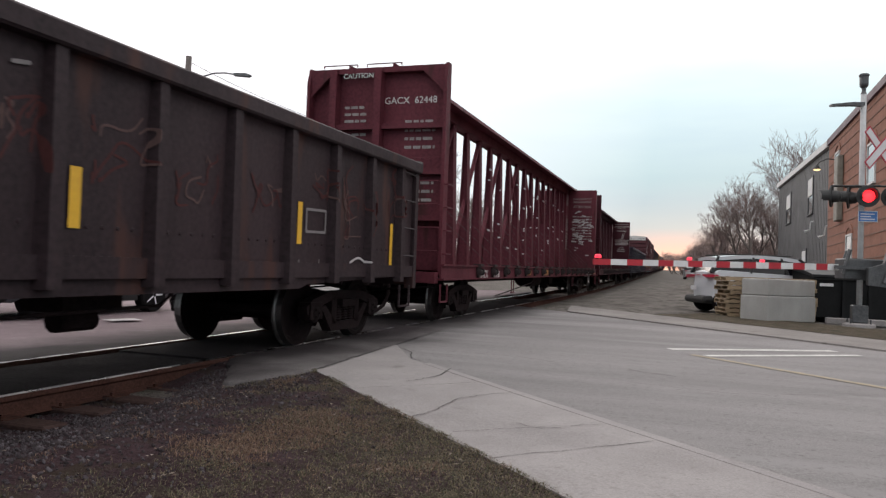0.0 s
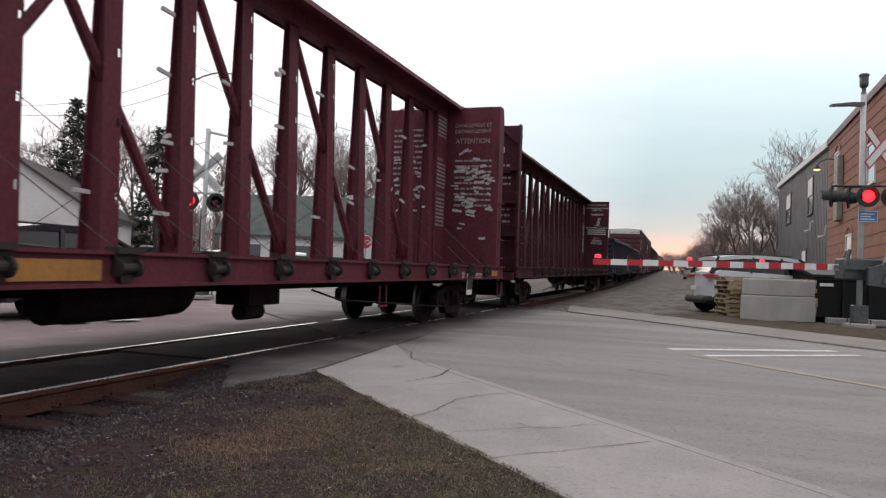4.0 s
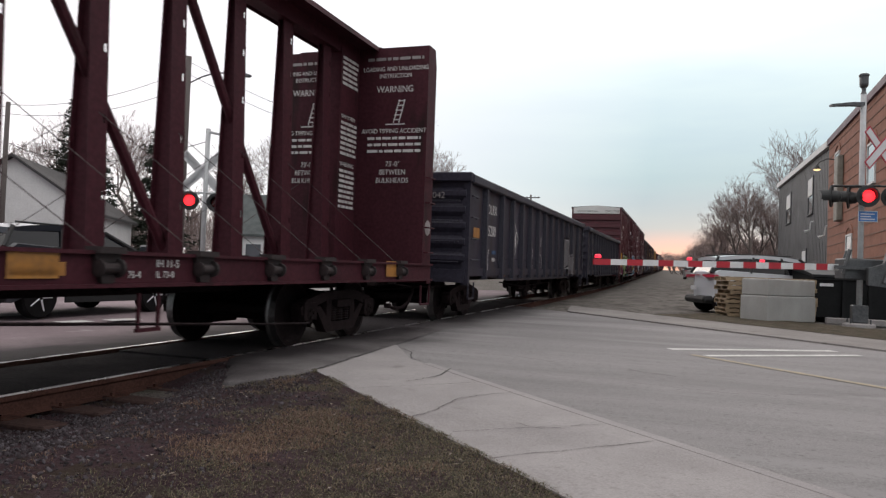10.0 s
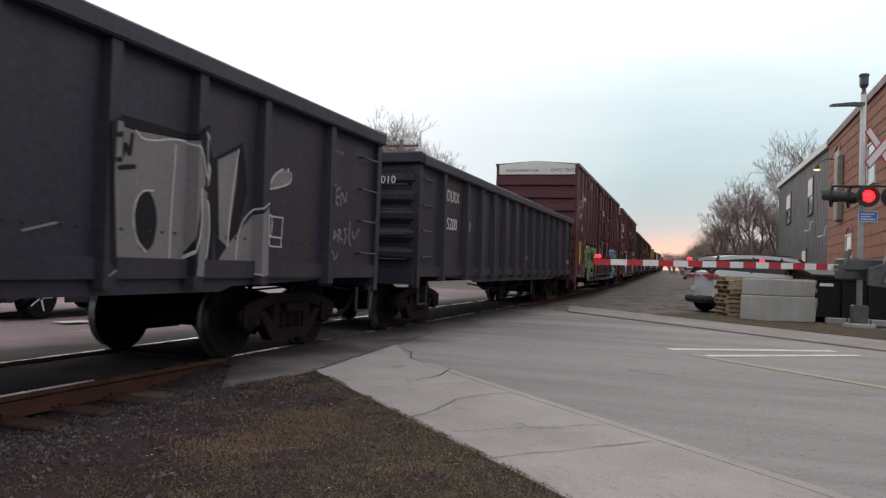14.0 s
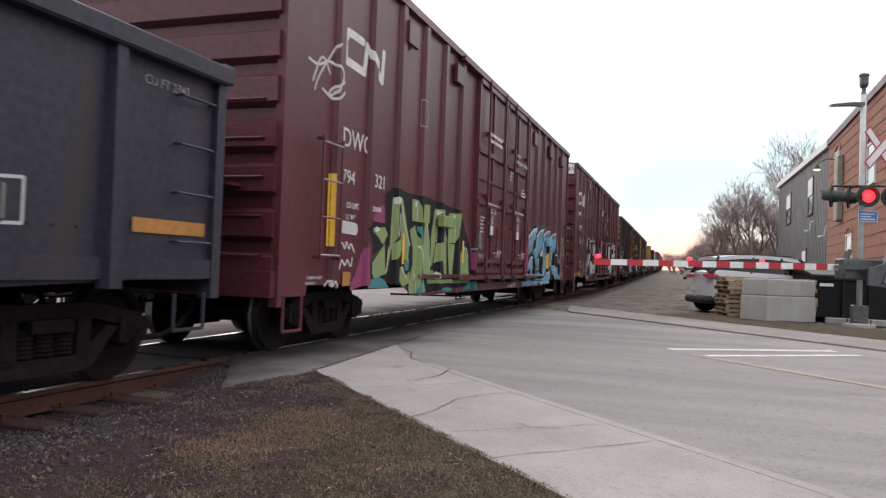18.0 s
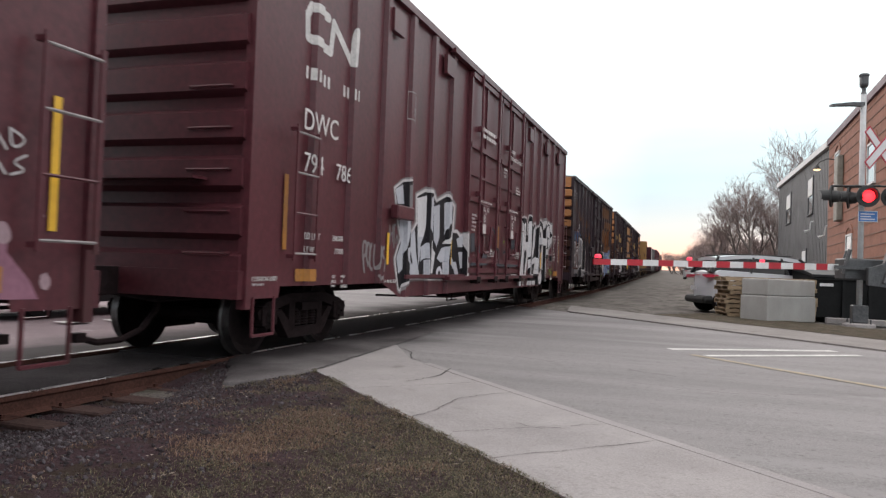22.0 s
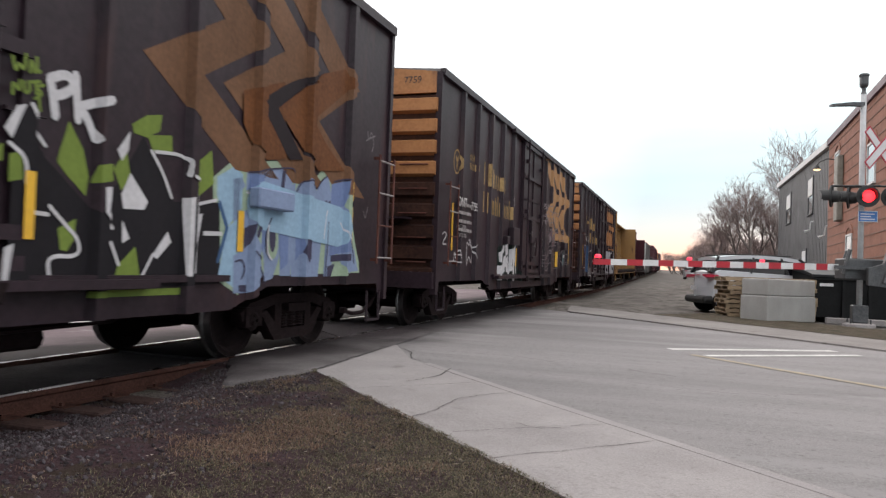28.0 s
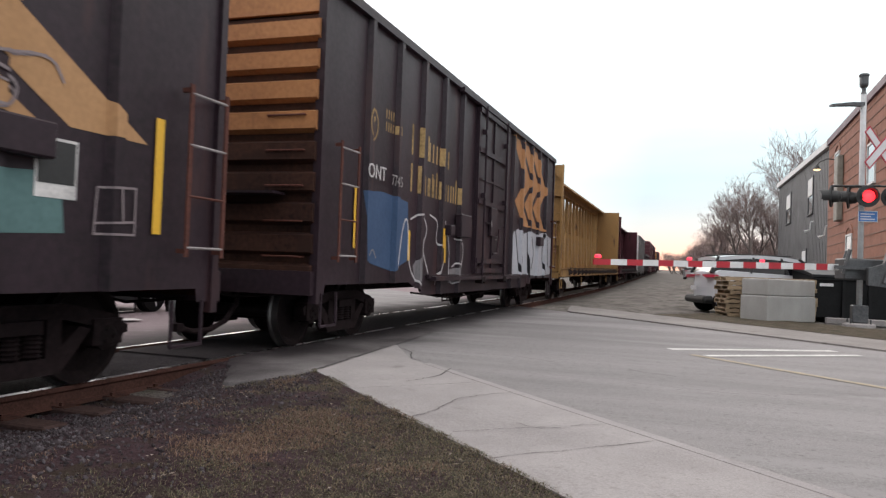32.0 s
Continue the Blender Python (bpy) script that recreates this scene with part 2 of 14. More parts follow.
def shared(name, me, parent, m, label=""):
    """One more object on a mesh that exists already."""
    ob = new(name, me)
    ob.parent = parent
    ob.matrix_basis = m
    return tagged(ob, label)


def base(name, m=None, label="", category="", group="", kind=""):
    ob = new(name)
    ob.empty_display_size = 0.2
    if m:
        ob.matrix_basis = m
    return tagged(ob, label, category, group, kind)


def box(bm, x0, x1, y0, y1, z0, z1, mat=0):
    v = [bm.verts.new((x, y, z)) for x in (x0, x1) for y in (y0, y1) for z in (z0, z1)]
    for q in ((0, 1, 3, 2), (4, 6, 7, 5), (0, 4, 5, 1), (2, 3, 7, 6), (0, 2, 6, 4), (1, 5, 7, 3)):
        bm.faces.new([v[i] for i in q]).material_index = mat
    return v


def prism(bm, outline, lo, hi, axis="x", mat=0):
    """A flat outline of two coordinates swept from lo to hi along an axis (x: outline in y, z; y: in x, z; z: in x, y)."""
    def at(a, b, c):
        return {"x": (c, a, b), "y": (a, c, b), "z": (a, b, c)}[axis]
    p0 = [bm.verts.new(at(a, b, lo)) for a, b in outline]
    p1 = [bm.verts.new(at(a, b, hi)) for a, b in outline]
    k = len(outline)
    fs = [bm.faces.new(p0), bm.faces.new(p1[::-1])]
    fs += [bm.faces.new((p0[i], p1[i], p1[(i + 1) % k], p0[(i + 1) % k])) for i in range(k)]
    for f in fs:
        f.material_index = mat
    bmesh.ops.recalc_face_normals(bm, faces=fs)


def tube(bm, a, b, r0, r1=None, n=8, mat=0, caps=True):
    a, b = Vector(a), Vector(b)
    r1 = r0 if r1 is None else r1
    q = (b - a).to_track_quat("Z", "Y")
    ring = []
    for c, r in ((a, r0), (b, r1)):
        ring.append([bm.verts.new(c + q @ Vector((r * math.cos(2 * math.pi * i / n), r * math.sin(2 * math.pi * i / n), 0))) for i in range(n)])
    for i in range(n):
        bm.faces.new((ring[0][i], ring[0][(i + 1) % n], ring[1][(i + 1) % n], ring[1][i])).material_index = mat
    if caps:
        bm.faces.new(ring[0][::-1]).material_index = mat
        bm.faces.new(ring[1]).material_index = mat


def pipe(bm, pts, r, n=6, mat=0):
    for a, b in zip(pts, pts[1:]):
        tube(bm, a, b, r, r, n, mat)


def lathe(bm, prof, n=24, axis="x", centre=(0, 0, 0), mats=None):
    """A turned profile of (radius, along) pairs about an axis."""
    rings = []
    for r, h in prof:
        row = []
        for i in range(n):
            c, s = r * math.cos(2 * math.pi * i / n), r * math.sin(2 * math.pi * i / n)
            p = {"x": (h, c, s), "y": (c, h, s), "z": (c, s, h)}[axis]
            row.append(bm.verts.new(Vector(p) + Vector(centre)))
        rings.append(row)
    fs = []
    for k in range(len(rings) - 1):
        for i in range(n):
            f = bm.faces.new((rings[k][i], rings[k][(i + 1) % n], rings[k + 1][(i + 1) % n], rings[k + 1][i]))
            f.material_index = mats[k] if mats else 0
            fs.append(f)
    fs += [bm.faces.new(rings[0]), bm.faces.new(rings[-1])]
    bmesh.ops.recalc_face_normals(bm, faces=fs)


def bevelled(bm, w=0.01, seg=1):
    bmesh.ops.bevel(bm, geom=bm.edges[:], offset=w, segments=seg, affect="EDGES", profile=0.5)
    return bm


def words(name, text, size, m, material, parent=None, label="", align="LEFT", stretch=1.0, thick=0.0015):
    """Lettering in the built-in font as a mesh; m places it (x along the line, y up, z out of the surface)."""
    cu = bpy.data.curves.new(name, "FONT")
    cu.body, cu.size, cu.align_x, cu.extrude, cu.resolution_u = text, size * 1.38, align, thick, 3
    tmp = bpy.data.objects.new(name, cu)
    me = bpy.data.meshes.new_from_object(tmp)
    bpy.data.objects.remove(tmp)
    bpy.data.curves.remove(cu)
    me.name = name
    me.materials.clear()
    me.materials.append(material)
    ob = new(name, me)
    ob.parent = parent
    ob.matrix_basis = m @ Matrix.Diagonal((stretch, 1, 1, 1))
    return tagged(ob, label)


def on_side(y, z, x):
    """Pose of lettering on a car's near side, reading along +y."""
    return Matrix(((0, 0, 1, x), (1, 0, 0, y), (0, 1, 0, z), (0, 0, 0, 1)))


def on_end(x, z, y):
    """Pose of lettering on a face that looks towards -y, reading along +x."""
    return Matrix(((1, 0, 0, x), (0, 0, -1, y), (0, 1, 0, z), (0, 0, 0, 1)))


# ---- the line of the track ----
TRACK_X, CURVE, GRADE, SAG, BEND = -5.81, -5.6e-4, 0.0094, 1.28e-4, 65.0


def ground_z(y):
    """Height of the rail heads and of the land beside them."""
    if y > BEND:
        return GRADE * BEND + SAG * BEND ** 2 / 2 + (GRADE + SAG * BEND) * (min(y, 420) - BEND)
    if y < -15:
        return GRADE * -15 + SAG * 15 ** 2 / 2
    return GRADE * y + SAG * y * y / 2


def track_x(y):
    if y > BEND:
        return TRACK_X + CURVE * BEND ** 2 / 2 + CURVE * BEND * (y - BEND)
    if y < -15:
        return TRACK_X + CURVE * 15 ** 2 / 2 + CURVE * -15 * (y + 15)
    return TRACK_X + CURVE * y * y / 2


def rolled(t):
    """How far the train has come at t seconds, against its place at 16 s."""
    d = t - 16.0
    return 5.2357 * d + 0.0120 * d * d - 4.365e-4 * d ** 3


def car_pose(s, half, t):
    """Pose of a car whose middle is at s (at 16 s) and whose bogies stand half a base off."""
    y = s - rolled(t)
    a, b = [Vector((track_x(v), v, ground_z(v))) for v in (y - half, y + half)]
    fwd = (b - a).normalized()
    side = fwd.cross(Vector((0, 0, 1))).normalized()
    up = side.cross(fwd)
    c = (a + b) / 2
    return Matrix(((side.x, fwd.x, up.x, c.x), (side.y, fwd.y, up.y, c.y), (side.z, fwd.z, up.z, c.z), (0, 0, 0, 1)))


# ---- parts that all the freight cars share ----
WHEEL_R, WHEEL_BASE = 0.44, 1.78
mesh_cache = {}


def cached(key, make, materials, smooth=False):
    if key not in mesh_cache:
        bm = bmesh.new()
        make(bm)
        me = bpy.data.meshes.new(key)
        bm.normal_update()
        bm.to_mesh(me)
        bm.free()
        if smooth:
            me.polygons.foreach_set("use_smooth", [True] * len(me.polygons))
        for m in (materials if isinstance(materials, (list, tuple)) else [materials]):
            me.materials.append(m)
        mesh_cache[key] = me
    return mesh_cache[key]


def make_sideframe(bm):
    t = 0.07
    prism(bm, [(-1.12, 0.52), (-0.95, 0.62), (-0.45, 0.72), (0.45, 0.72), (0.95, 0.62), (1.12, 0.52), (1.08, 0.42), (0.86, 0.50), (0.40, 0.60),
               (-0.40, 0.60), (-0.86, 0.50), (-1.08, 0.42)], -t, t)
    prism(bm, [(-0.72, 0.50), (-0.60, 0.53), (-0.32, 0.30), (0.32, 0.30), (0.60, 0.53), (0.72, 0.50), (0.42, 0.17), (-0.42, 0.17)], -t, t)
    for s in (-1, 1):
        prism(bm, [(s * 0.42, 0.26), (s * 0.28, 0.26), (s * 0.28, 0.63), (s * 0.42, 0.63)], -t, t)
        prism(bm, [(s * 1.05, 0.36), (s * 0.73, 0.36), (s * 0.73, 0.58), (s * 1.05, 0.58)], -0.09, 0.09)


def make_spring(bm):
    prof = [(0.06, 0.30)]
    for k in range(6):
        prof += [(0.075, 0.31 + k * 0.034), (0.092, 0.322 + k * 0.034), (0.075, 0.334 + k * 0.034)]
    lathe(bm, prof + [(0.06, 0.52)], 10, "z")


def make_bolster(bm):
    prism(bm, [(-1.12, 0.50), (-1.12, 0.60), (-0.45, 0.72), (0.45, 0.72), (1.12, 0.60), (1.12, 0.50), (0.5, 0.42), (-0.5, 0.42)], -0.2, 0.2, "y")
    tube(bm, (0, 0, 0.70), (0, 0, 0.86), 0.2, n=12)
    for s in (-1, 1):
        box(bm, -0.62, 0.62, s * 0.55 - 0.05, s * 0.55 + 0.05, 0.30, 0.40)


def make_wheelset(bm):
    R = WHEEL_R
    for s in (-1, 1):
        lathe(bm, [(0.10, 0.66 * s), (0.17, 0.68 * s), (0.33, 0.72 * s), (R - 0.05, 0.70 * s), (R + 0.025, 0.695 * s), (R + 0.022, 0.715 * s),
                   (R, 0.735 * s), (R - 0.006, 0.82 * s), (R - 0.06, 0.822 * s), (0.33, 0.76 * s), (0.17, 0.79 * s), (0.10, 0.84 * s)], 28, "x", mats=[0, 0, 0, 0, 1, 1, 1, 0, 0, 0, 0])
        lathe(bm, [(0.085, 0.84 * s), (0.13, 0.93 * s), (0.13, 1.07 * s), (0.07, 1.10 * s)], 14, "x")
        for k in range(3):
            a = k * 2.094
            box(bm, *sorted((1.085 * s, 1.115 * s)), 0.05 * math.cos(a) - 0.015, 0.05 * math.cos(a) + 0.015, 0.05 * math.sin(a) - 0.015, 0.05 * math.sin(a) + 0.015)
    tube(bm, (-0.9, 0, 0), (0.9, 0, 0), 0.08, n=12)


def make_shoe(bm):
    prism(bm, [(0.0, 0.22), (0.05, 0.30), (0.06, 0.44), (0.03, 0.56), (-0.04, 0.54), (-0.03, 0.40), (-0.06, 0.28)], -0.06, 0.06)


ROLLERS = []          # wheelsets, to be turned as the train comes on


def bogie(car, y, roll=True):
    b = base("bogie", Matrix.Translation((0, y, 0)))
    b.parent = car
    tagged(b, "grimy three-piece freight bogie")
    for s in (-1, 1):
        shared("side_frame", cached("side_frame", make_sideframe, GRIME), b, pose(s * 1.0, 0, 0))
        for dy in (-0.19, 0.0, 0.19):
            shared("spring", cached("spring", make_spring, GRIME), b, pose(s * 1.0, dy, 0))
        w = shared("wheelset", cached("wheelset", make_wheelset, [WHEEL, TREAD]), b, pose(0, s * WHEEL_BASE / 2, WHEEL_R), "steel wheelset with bright worn treads")
        if roll:
            ROLLERS.append((w, s * WHEEL_BASE / 2))
        for d in (-1, 1):
            shared("brake_shoe", cached("brake_shoe", make_shoe, GRIME), b, pose(d * 0.76, s * (WHEEL_BASE / 2 - WHEEL_R - 0.05), 0, 0, 0, 0 if s > 0 else 180))
    shared("bolster", cached("bolster", make_bolster, GRIME), b, pose(0, 0, 0))
    return b


def make_coupler(bm):
    box(bm, -0.07, 0.07, -0.05, 0.75, 0.78, 0.94)
    prism(bm, [(-0.16, -0.05), (0.13, -0.02), (0.17, -0.22), (0.10, -0.36), (0.03, -0.24), (-0.06, -0.20), (-0.12, -0.38), (-0.20, -0.30)], 0.72, 1.0, "z")
    pipe(bm, [(0.32, 0.42, 0.78), (0.36, 0.30, 0.56), (0.36, 0.08, 0.36), (0.33, -0.18, 0.27), (0.27, -0.42, 0.26), (0.20, -0.58, 0.31)], 0.033, 8)
    box(bm, 0.15, 0.25, -0.66, -0.54, 0.27, 0.36)
    pipe(bm, [(-1.3, 0.25, 0.74), (-0.5, 0.1, 0.66), (0.0, 0.02, 0.72)], 0.016, 5)
    pipe(bm, [(1.3, 0.25, 0.74), (0.5, 0.1, 0.66), (0.0, 0.02, 0.72)], 0.016, 5)


def coupler(car, y, turned):
    shared("coupler", cached("coupler", make_coupler, GRIME), car, pose(0, y, 0, 0, 0, 180 if turned else 0), "cast knuckle coupler with a hanging air hose")


def rungs(car, x, y, zs, width, material, out=0.07, r=0.013):
    """Grab irons on a side: one bent bar each."""
    me = None
    for z in zs:
        key = "grab_%.2f_%.2f_%s" % (width, out, material.name)

        def mk(bm):
            pipe(bm, [(0, 0, 0), (out, 0, 0), (out, width, 0), (0, width, 0)], r, 6)
        shared("grab_iron", cached(key, mk, material), car, pose(x, y, z))


def end_rungs(car, x, y, zs, width, material, out=0.07):
    for z in zs:
        key = "endgrab_%.2f_%.2f_%s" % (width, out, material.name)

        def mk(bm):
            pipe(bm, [(0, 0, 0), (0, -out, 0), (width, -out, 0), (width, 0, 0)], 0.013, 6)
        shared("grab_iron", cached(key, mk, material), car, pose(x, y, z))


def ladder(car, x, y, z0, z1, width, n, material, out=0.09):
    """A ladder of two stiles and rungs, standing off a side."""
    bm = bmesh.new()
    for dy in (0, width):
        box(bm, x + out - 0.008, x + out + 0.008, y + dy - 0.025, y + dy + 0.025, z0, z1)
        for z in (z0 + 0.05, z1 - 0.05):
            box(bm, x, x + out, y + dy - 0.02, y + dy + 0.02, z - 0.02, z + 0.02)
    lad = part("ladder", bm, material, car)
    for i in range(n):
        z = z0 + 0.08 + (z1 - z0 - 0.16) * i / max(1, n - 1)
        bm = bmesh.new()
        tube(bm, (x + out, y, z), (x + out, y + width, z), 0.013, n=6)
        part("rung", bm, material if i == 1 else LETTER_DIM, lad)


def underframe(car, L, z, material, rod=True):
    """Centre sill, cross bearers, brake rod, air tank and valve under the floor."""
    bm = bmesh.new()
    box(bm, -0.18, 0.18, -L / 2 + 0.3, L / 2 - 0.3, z - 0.30, z)
    part("centre_sill", bm, GRIME, car)
    n = int(L / 3)
    for i in range(n):
        y = -L / 2 + 3.2 + (L - 6.4) * i / (n - 1)
        bm = bmesh.new()
        prism(bm, [(-1.4, z), (1.4, z), (0.3, z - 0.25), (-0.3, z - 0.25)], y - 0.06, y + 0.06, "y")
        part("cross_bearer", bm, GRIME, car)
    bm = bmesh.new()
    tube(bm, (0.75, -0.9, z - 0.28), (0.75, 0.5, z - 0.28), 0.21, n=16)
    part("air_reservoir", bm, GRIME, car)
    bm = bmesh.new()
    box(bm, 0.55, 1.0, 1.7, 2.35, z - 0.42, z - 0.1)
    tube(bm, (0.8, 1.8, z - 0.5), (0.8, 2.2, z - 0.5), 0.10, n=10)
    part("brake_valve", bm, GRIME, car)
    if rod:
        bm = bmesh.new()
        pipe(bm, [(1.2, -L / 2 + 4.0, z - 0.3), (1.2, -1.5, z - 0.45), (1.2, 2.6, z - 0.38), (1.2, 3.0, z - 0.1)], 0.017, 5)
        for y in (-1.6, -1.9):
            pipe(bm, [(1.2, y, z - 0.02), (1.2, y, z - 0.5), (1.2, y + 0.3, z - 0.5)], 0.015, 5)
        part("brake_rod", bm, GRIME, car)


CARS = []             # (car, place of its middle at 16 s, half its bogie base)


def start_car(name, s0, s1, inset, label, category, roll=True):
    """A car between the faces s0 and s1; its own y runs from -L/2 at the leading end."""
    L = s1 - s0
    car = base(name, car_pose((s0 + s1) / 2, L / 2 - inset, 0.0), label, category, "cars of the passing freight train")
    CARS.append((car, (s0 + s1) / 2, L / 2 - inset))
    bogie(car, -L / 2 + inset, roll)
    bogie(car, L / 2 - inset, roll)
    coupler(car, -L / 2 - 0.15, False)
    coupler(car, L / 2 + 0.15, True)
    return car, L


def tape(car, y, z, w, h, x, material=None, name="reflector"):
    bm = bmesh.new()
    box(bm, x, x + 0.004, y, y + w, z, z + h)
    return part(name, bm, material or REFLECTOR, car, "reflective tape marker")


WINCH = surf("greasy dark winch iron", (0.022, 0.011, 0.012), (0.008, 0.005, 0.0055), 3, 25, 0.75)
CABLE = surf("steel cable", (0.075, 0.050, 0.052), (0.03, 0.022, 0.022), 5, 40, 0.5, metal=0.3, bump=0)


# ---- gondola ----
def post_places(first, pitch, bolster):
    """Eleven even posts, and one over each bogie past a longer bay."""
    return [first - bolster] + [first + pitch * k for k in range(11)] + [first + pitch * 10 + bolster]


POSTS_A = [-7.43 + 1.057 * k for k in range(15)]
POSTS_C, POSTS_C_SHORT = post_places(-5.395, 1.0525, 1.44), post_places(-5.245, 1.035, 1.42)


def gondola(s0, s1, top, paint, label, posts, roll=True):
    car, L = start_car("gondola_car", s0, s1, 1.42, label, "gondola car", roll)
    lo, w = 0.80, 1.50
    h = L / 2
    for s in (-1, 1):
        bm = bmesh.new()
        outline = [(-h, lo + 0.12), (-h + 0.7, lo + 0.12), (-h + 1.0, lo + 0.12), (-h + 3.3, lo + 0.05), (-h + 3.5, lo), (h - 3.5, lo), (h - 3.3, lo + 0.05),
                   (h - 1.0, lo + 0.12), (h, lo + 0.12), (h, top - 0.1), (-h, top - 0.1)]
        prism(bm, outline, min(s * w, s * (w - 0.03)), max(s * w, s * (w - 0.03)))
        part("side_sheet", bm, paint, car)
        bm = bmesh.new()
        box(bm, *sorted((s * (w - 0.06), s * (w + 0.13))), -h, h, top - 0.17, top)
        bevelled(bm, 0.02)
        part("top_chord", bm, paint, car)
        bm = bmesh.new()
        box(bm, *sorted((s * w, s * (w + 0.05))), -h, h, lo + 0.13, lo + 0.30)
        part("side_sill", bm, paint, car)

        def mkpost(bm):
            z0, z1 = lo + 0.06, top - 0.16
            a = [(-0.09, 0.0), (-0.065, 0.115), (0.065, 0.115), (0.09, 0.0)]
            b = [(-0.075, 0.0), (-0.055, 0.09), (0.055, 0.09), (0.075, 0.0)]
            va = [bm.verts.new((x, y, z0)) for y, x in a]
            vb = [bm.verts.new((x, y, z1)) for y, x in b]
            for i in range(3):
                bm.faces.new((va[i], va[i + 1], vb[i + 1], vb[i]))
            bm.faces.new(va[::-1])
            bm.faces.new(vb)
        for y in posts:
            shared("side_post", cached("gpost%.2f%s" % (top, paint.name), mkpost, paint), car, pose(s * w, y, 0, 0, 0, 0 if s > 0 else 180))

        def mkrivet(bm):
            lathe(bm, [(0.02, 0), (0.014, 0.012)], 6, "x")
        if s > 0 and roll:
            for ya, yb in zip(posts, posts[1:]):
                for k in range(5):
                    shared("rivet", cached("rivet%s" % paint.name, mkrivet, paint), car, pose(w, ya + (yb - ya) * (0.2 + 0.15 * k), lo + 0.52))
    for s in (-1, 1):
        bm = bmesh.new()
        prof = [(0, lo + 0.2), (0, top - 0.02), (0.05, top - 0.02)]
        nz = 5
        ribs = [(0.0, lo + 0.2)]
        for k in range(nz):
            z = lo + 0.35 + k * (top - lo - 0.55) / nz
            dz = (top - lo - 0.55) / nz
            ribs += [(0.0, z), (-0.07, z + dz * 0.28), (-0.07, z + dz * 0.55), (0.0, z + dz * 0.8)]
        ribs += [(0.0, top - 0.1), (0.05, top - 0.1), (0.05, lo + 0.2)]
        prism(bm, [(s * (h - 0.02 + -a), z) if s > 0 else (-(h - 0.02) + a, z) for a, z in ribs], -w + 0.02, w - 0.02)
        part("end_sheet", bm, paint, car)
        bm = bmesh.new()
        box(bm, -w - 0.1, w + 0.1, *sorted((s * (h - 0.08), s * (h + 0.10))), top - 0.15, top + 0.03)
        bevelled(bm, 0.02)
        part("end_chord", bm, paint, car)
        for d in (-1, 1):
            bm = bmesh.new()
            box(bm, *sorted((d * (w - 0.08), d * (w + 0.06))), *sorted((s * (h - 0.1), s * (h + 0.02))), lo - 0.05, top - 0.1)
            part("corner_post", bm, paint, car)
        bm = bmesh.new()
        box(bm, -w, w, *sorted((s * (h - 0.05), s * (h + 0.09))), lo, lo + 0.25)
        part("end_sill", bm, paint, car)
        end_rungs(car, 0.75, s * (h + 0.02) if s < 0 else h + 0.15, [lo + 0.4 + 0.4 * k for k in range(4)], 0.6, paint)
        rungs(car, w + 0.01, (-h + 0.12) if s < 0 else (h - 0.62), [lo + 0.45 + 0.42 * k for k in range(4)], 0.45, paint)
        bm = bmesh.new()
        y = s * (h - 0.35)
        pipe(bm, [(w + 0.02, y - 0.2, lo), (w + 0.02, y - 0.2, lo - 0.32), (w + 0.02, y + 0.2, lo - 0.32), (w + 0.02, y + 0.2, lo)], 0.018, 5)
        part("step", bm, paint, car)
    bm = bmesh.new()
    box(bm, -w + 0.03, w - 0.03, -h + 0.05, h - 0.05, lo + 0.25, lo + 0.31)
    part("floor", bm, paint, car)
    underframe(car, L, lo + 0.25, paint)
    bm = bmesh.new()
    box(bm, 0.85, 1.15, -0.75, -0.2, 0.42, 0.82)
    bevelled(bm, 0.03)
    lathe(bm, [(0.05, 0.30), (0.09, 0.33), (0.09, 0.44)], 10, "z", (1.1, -0.68, 0))
    pipe(bm, [(1.1, -0.2, 0.55), (1.15, 0.1, 0.45), (1.2, 0.35, 0.70)], 0.025, 6)
    part("brake_gear", bm, GRIME, car)
    return car, w


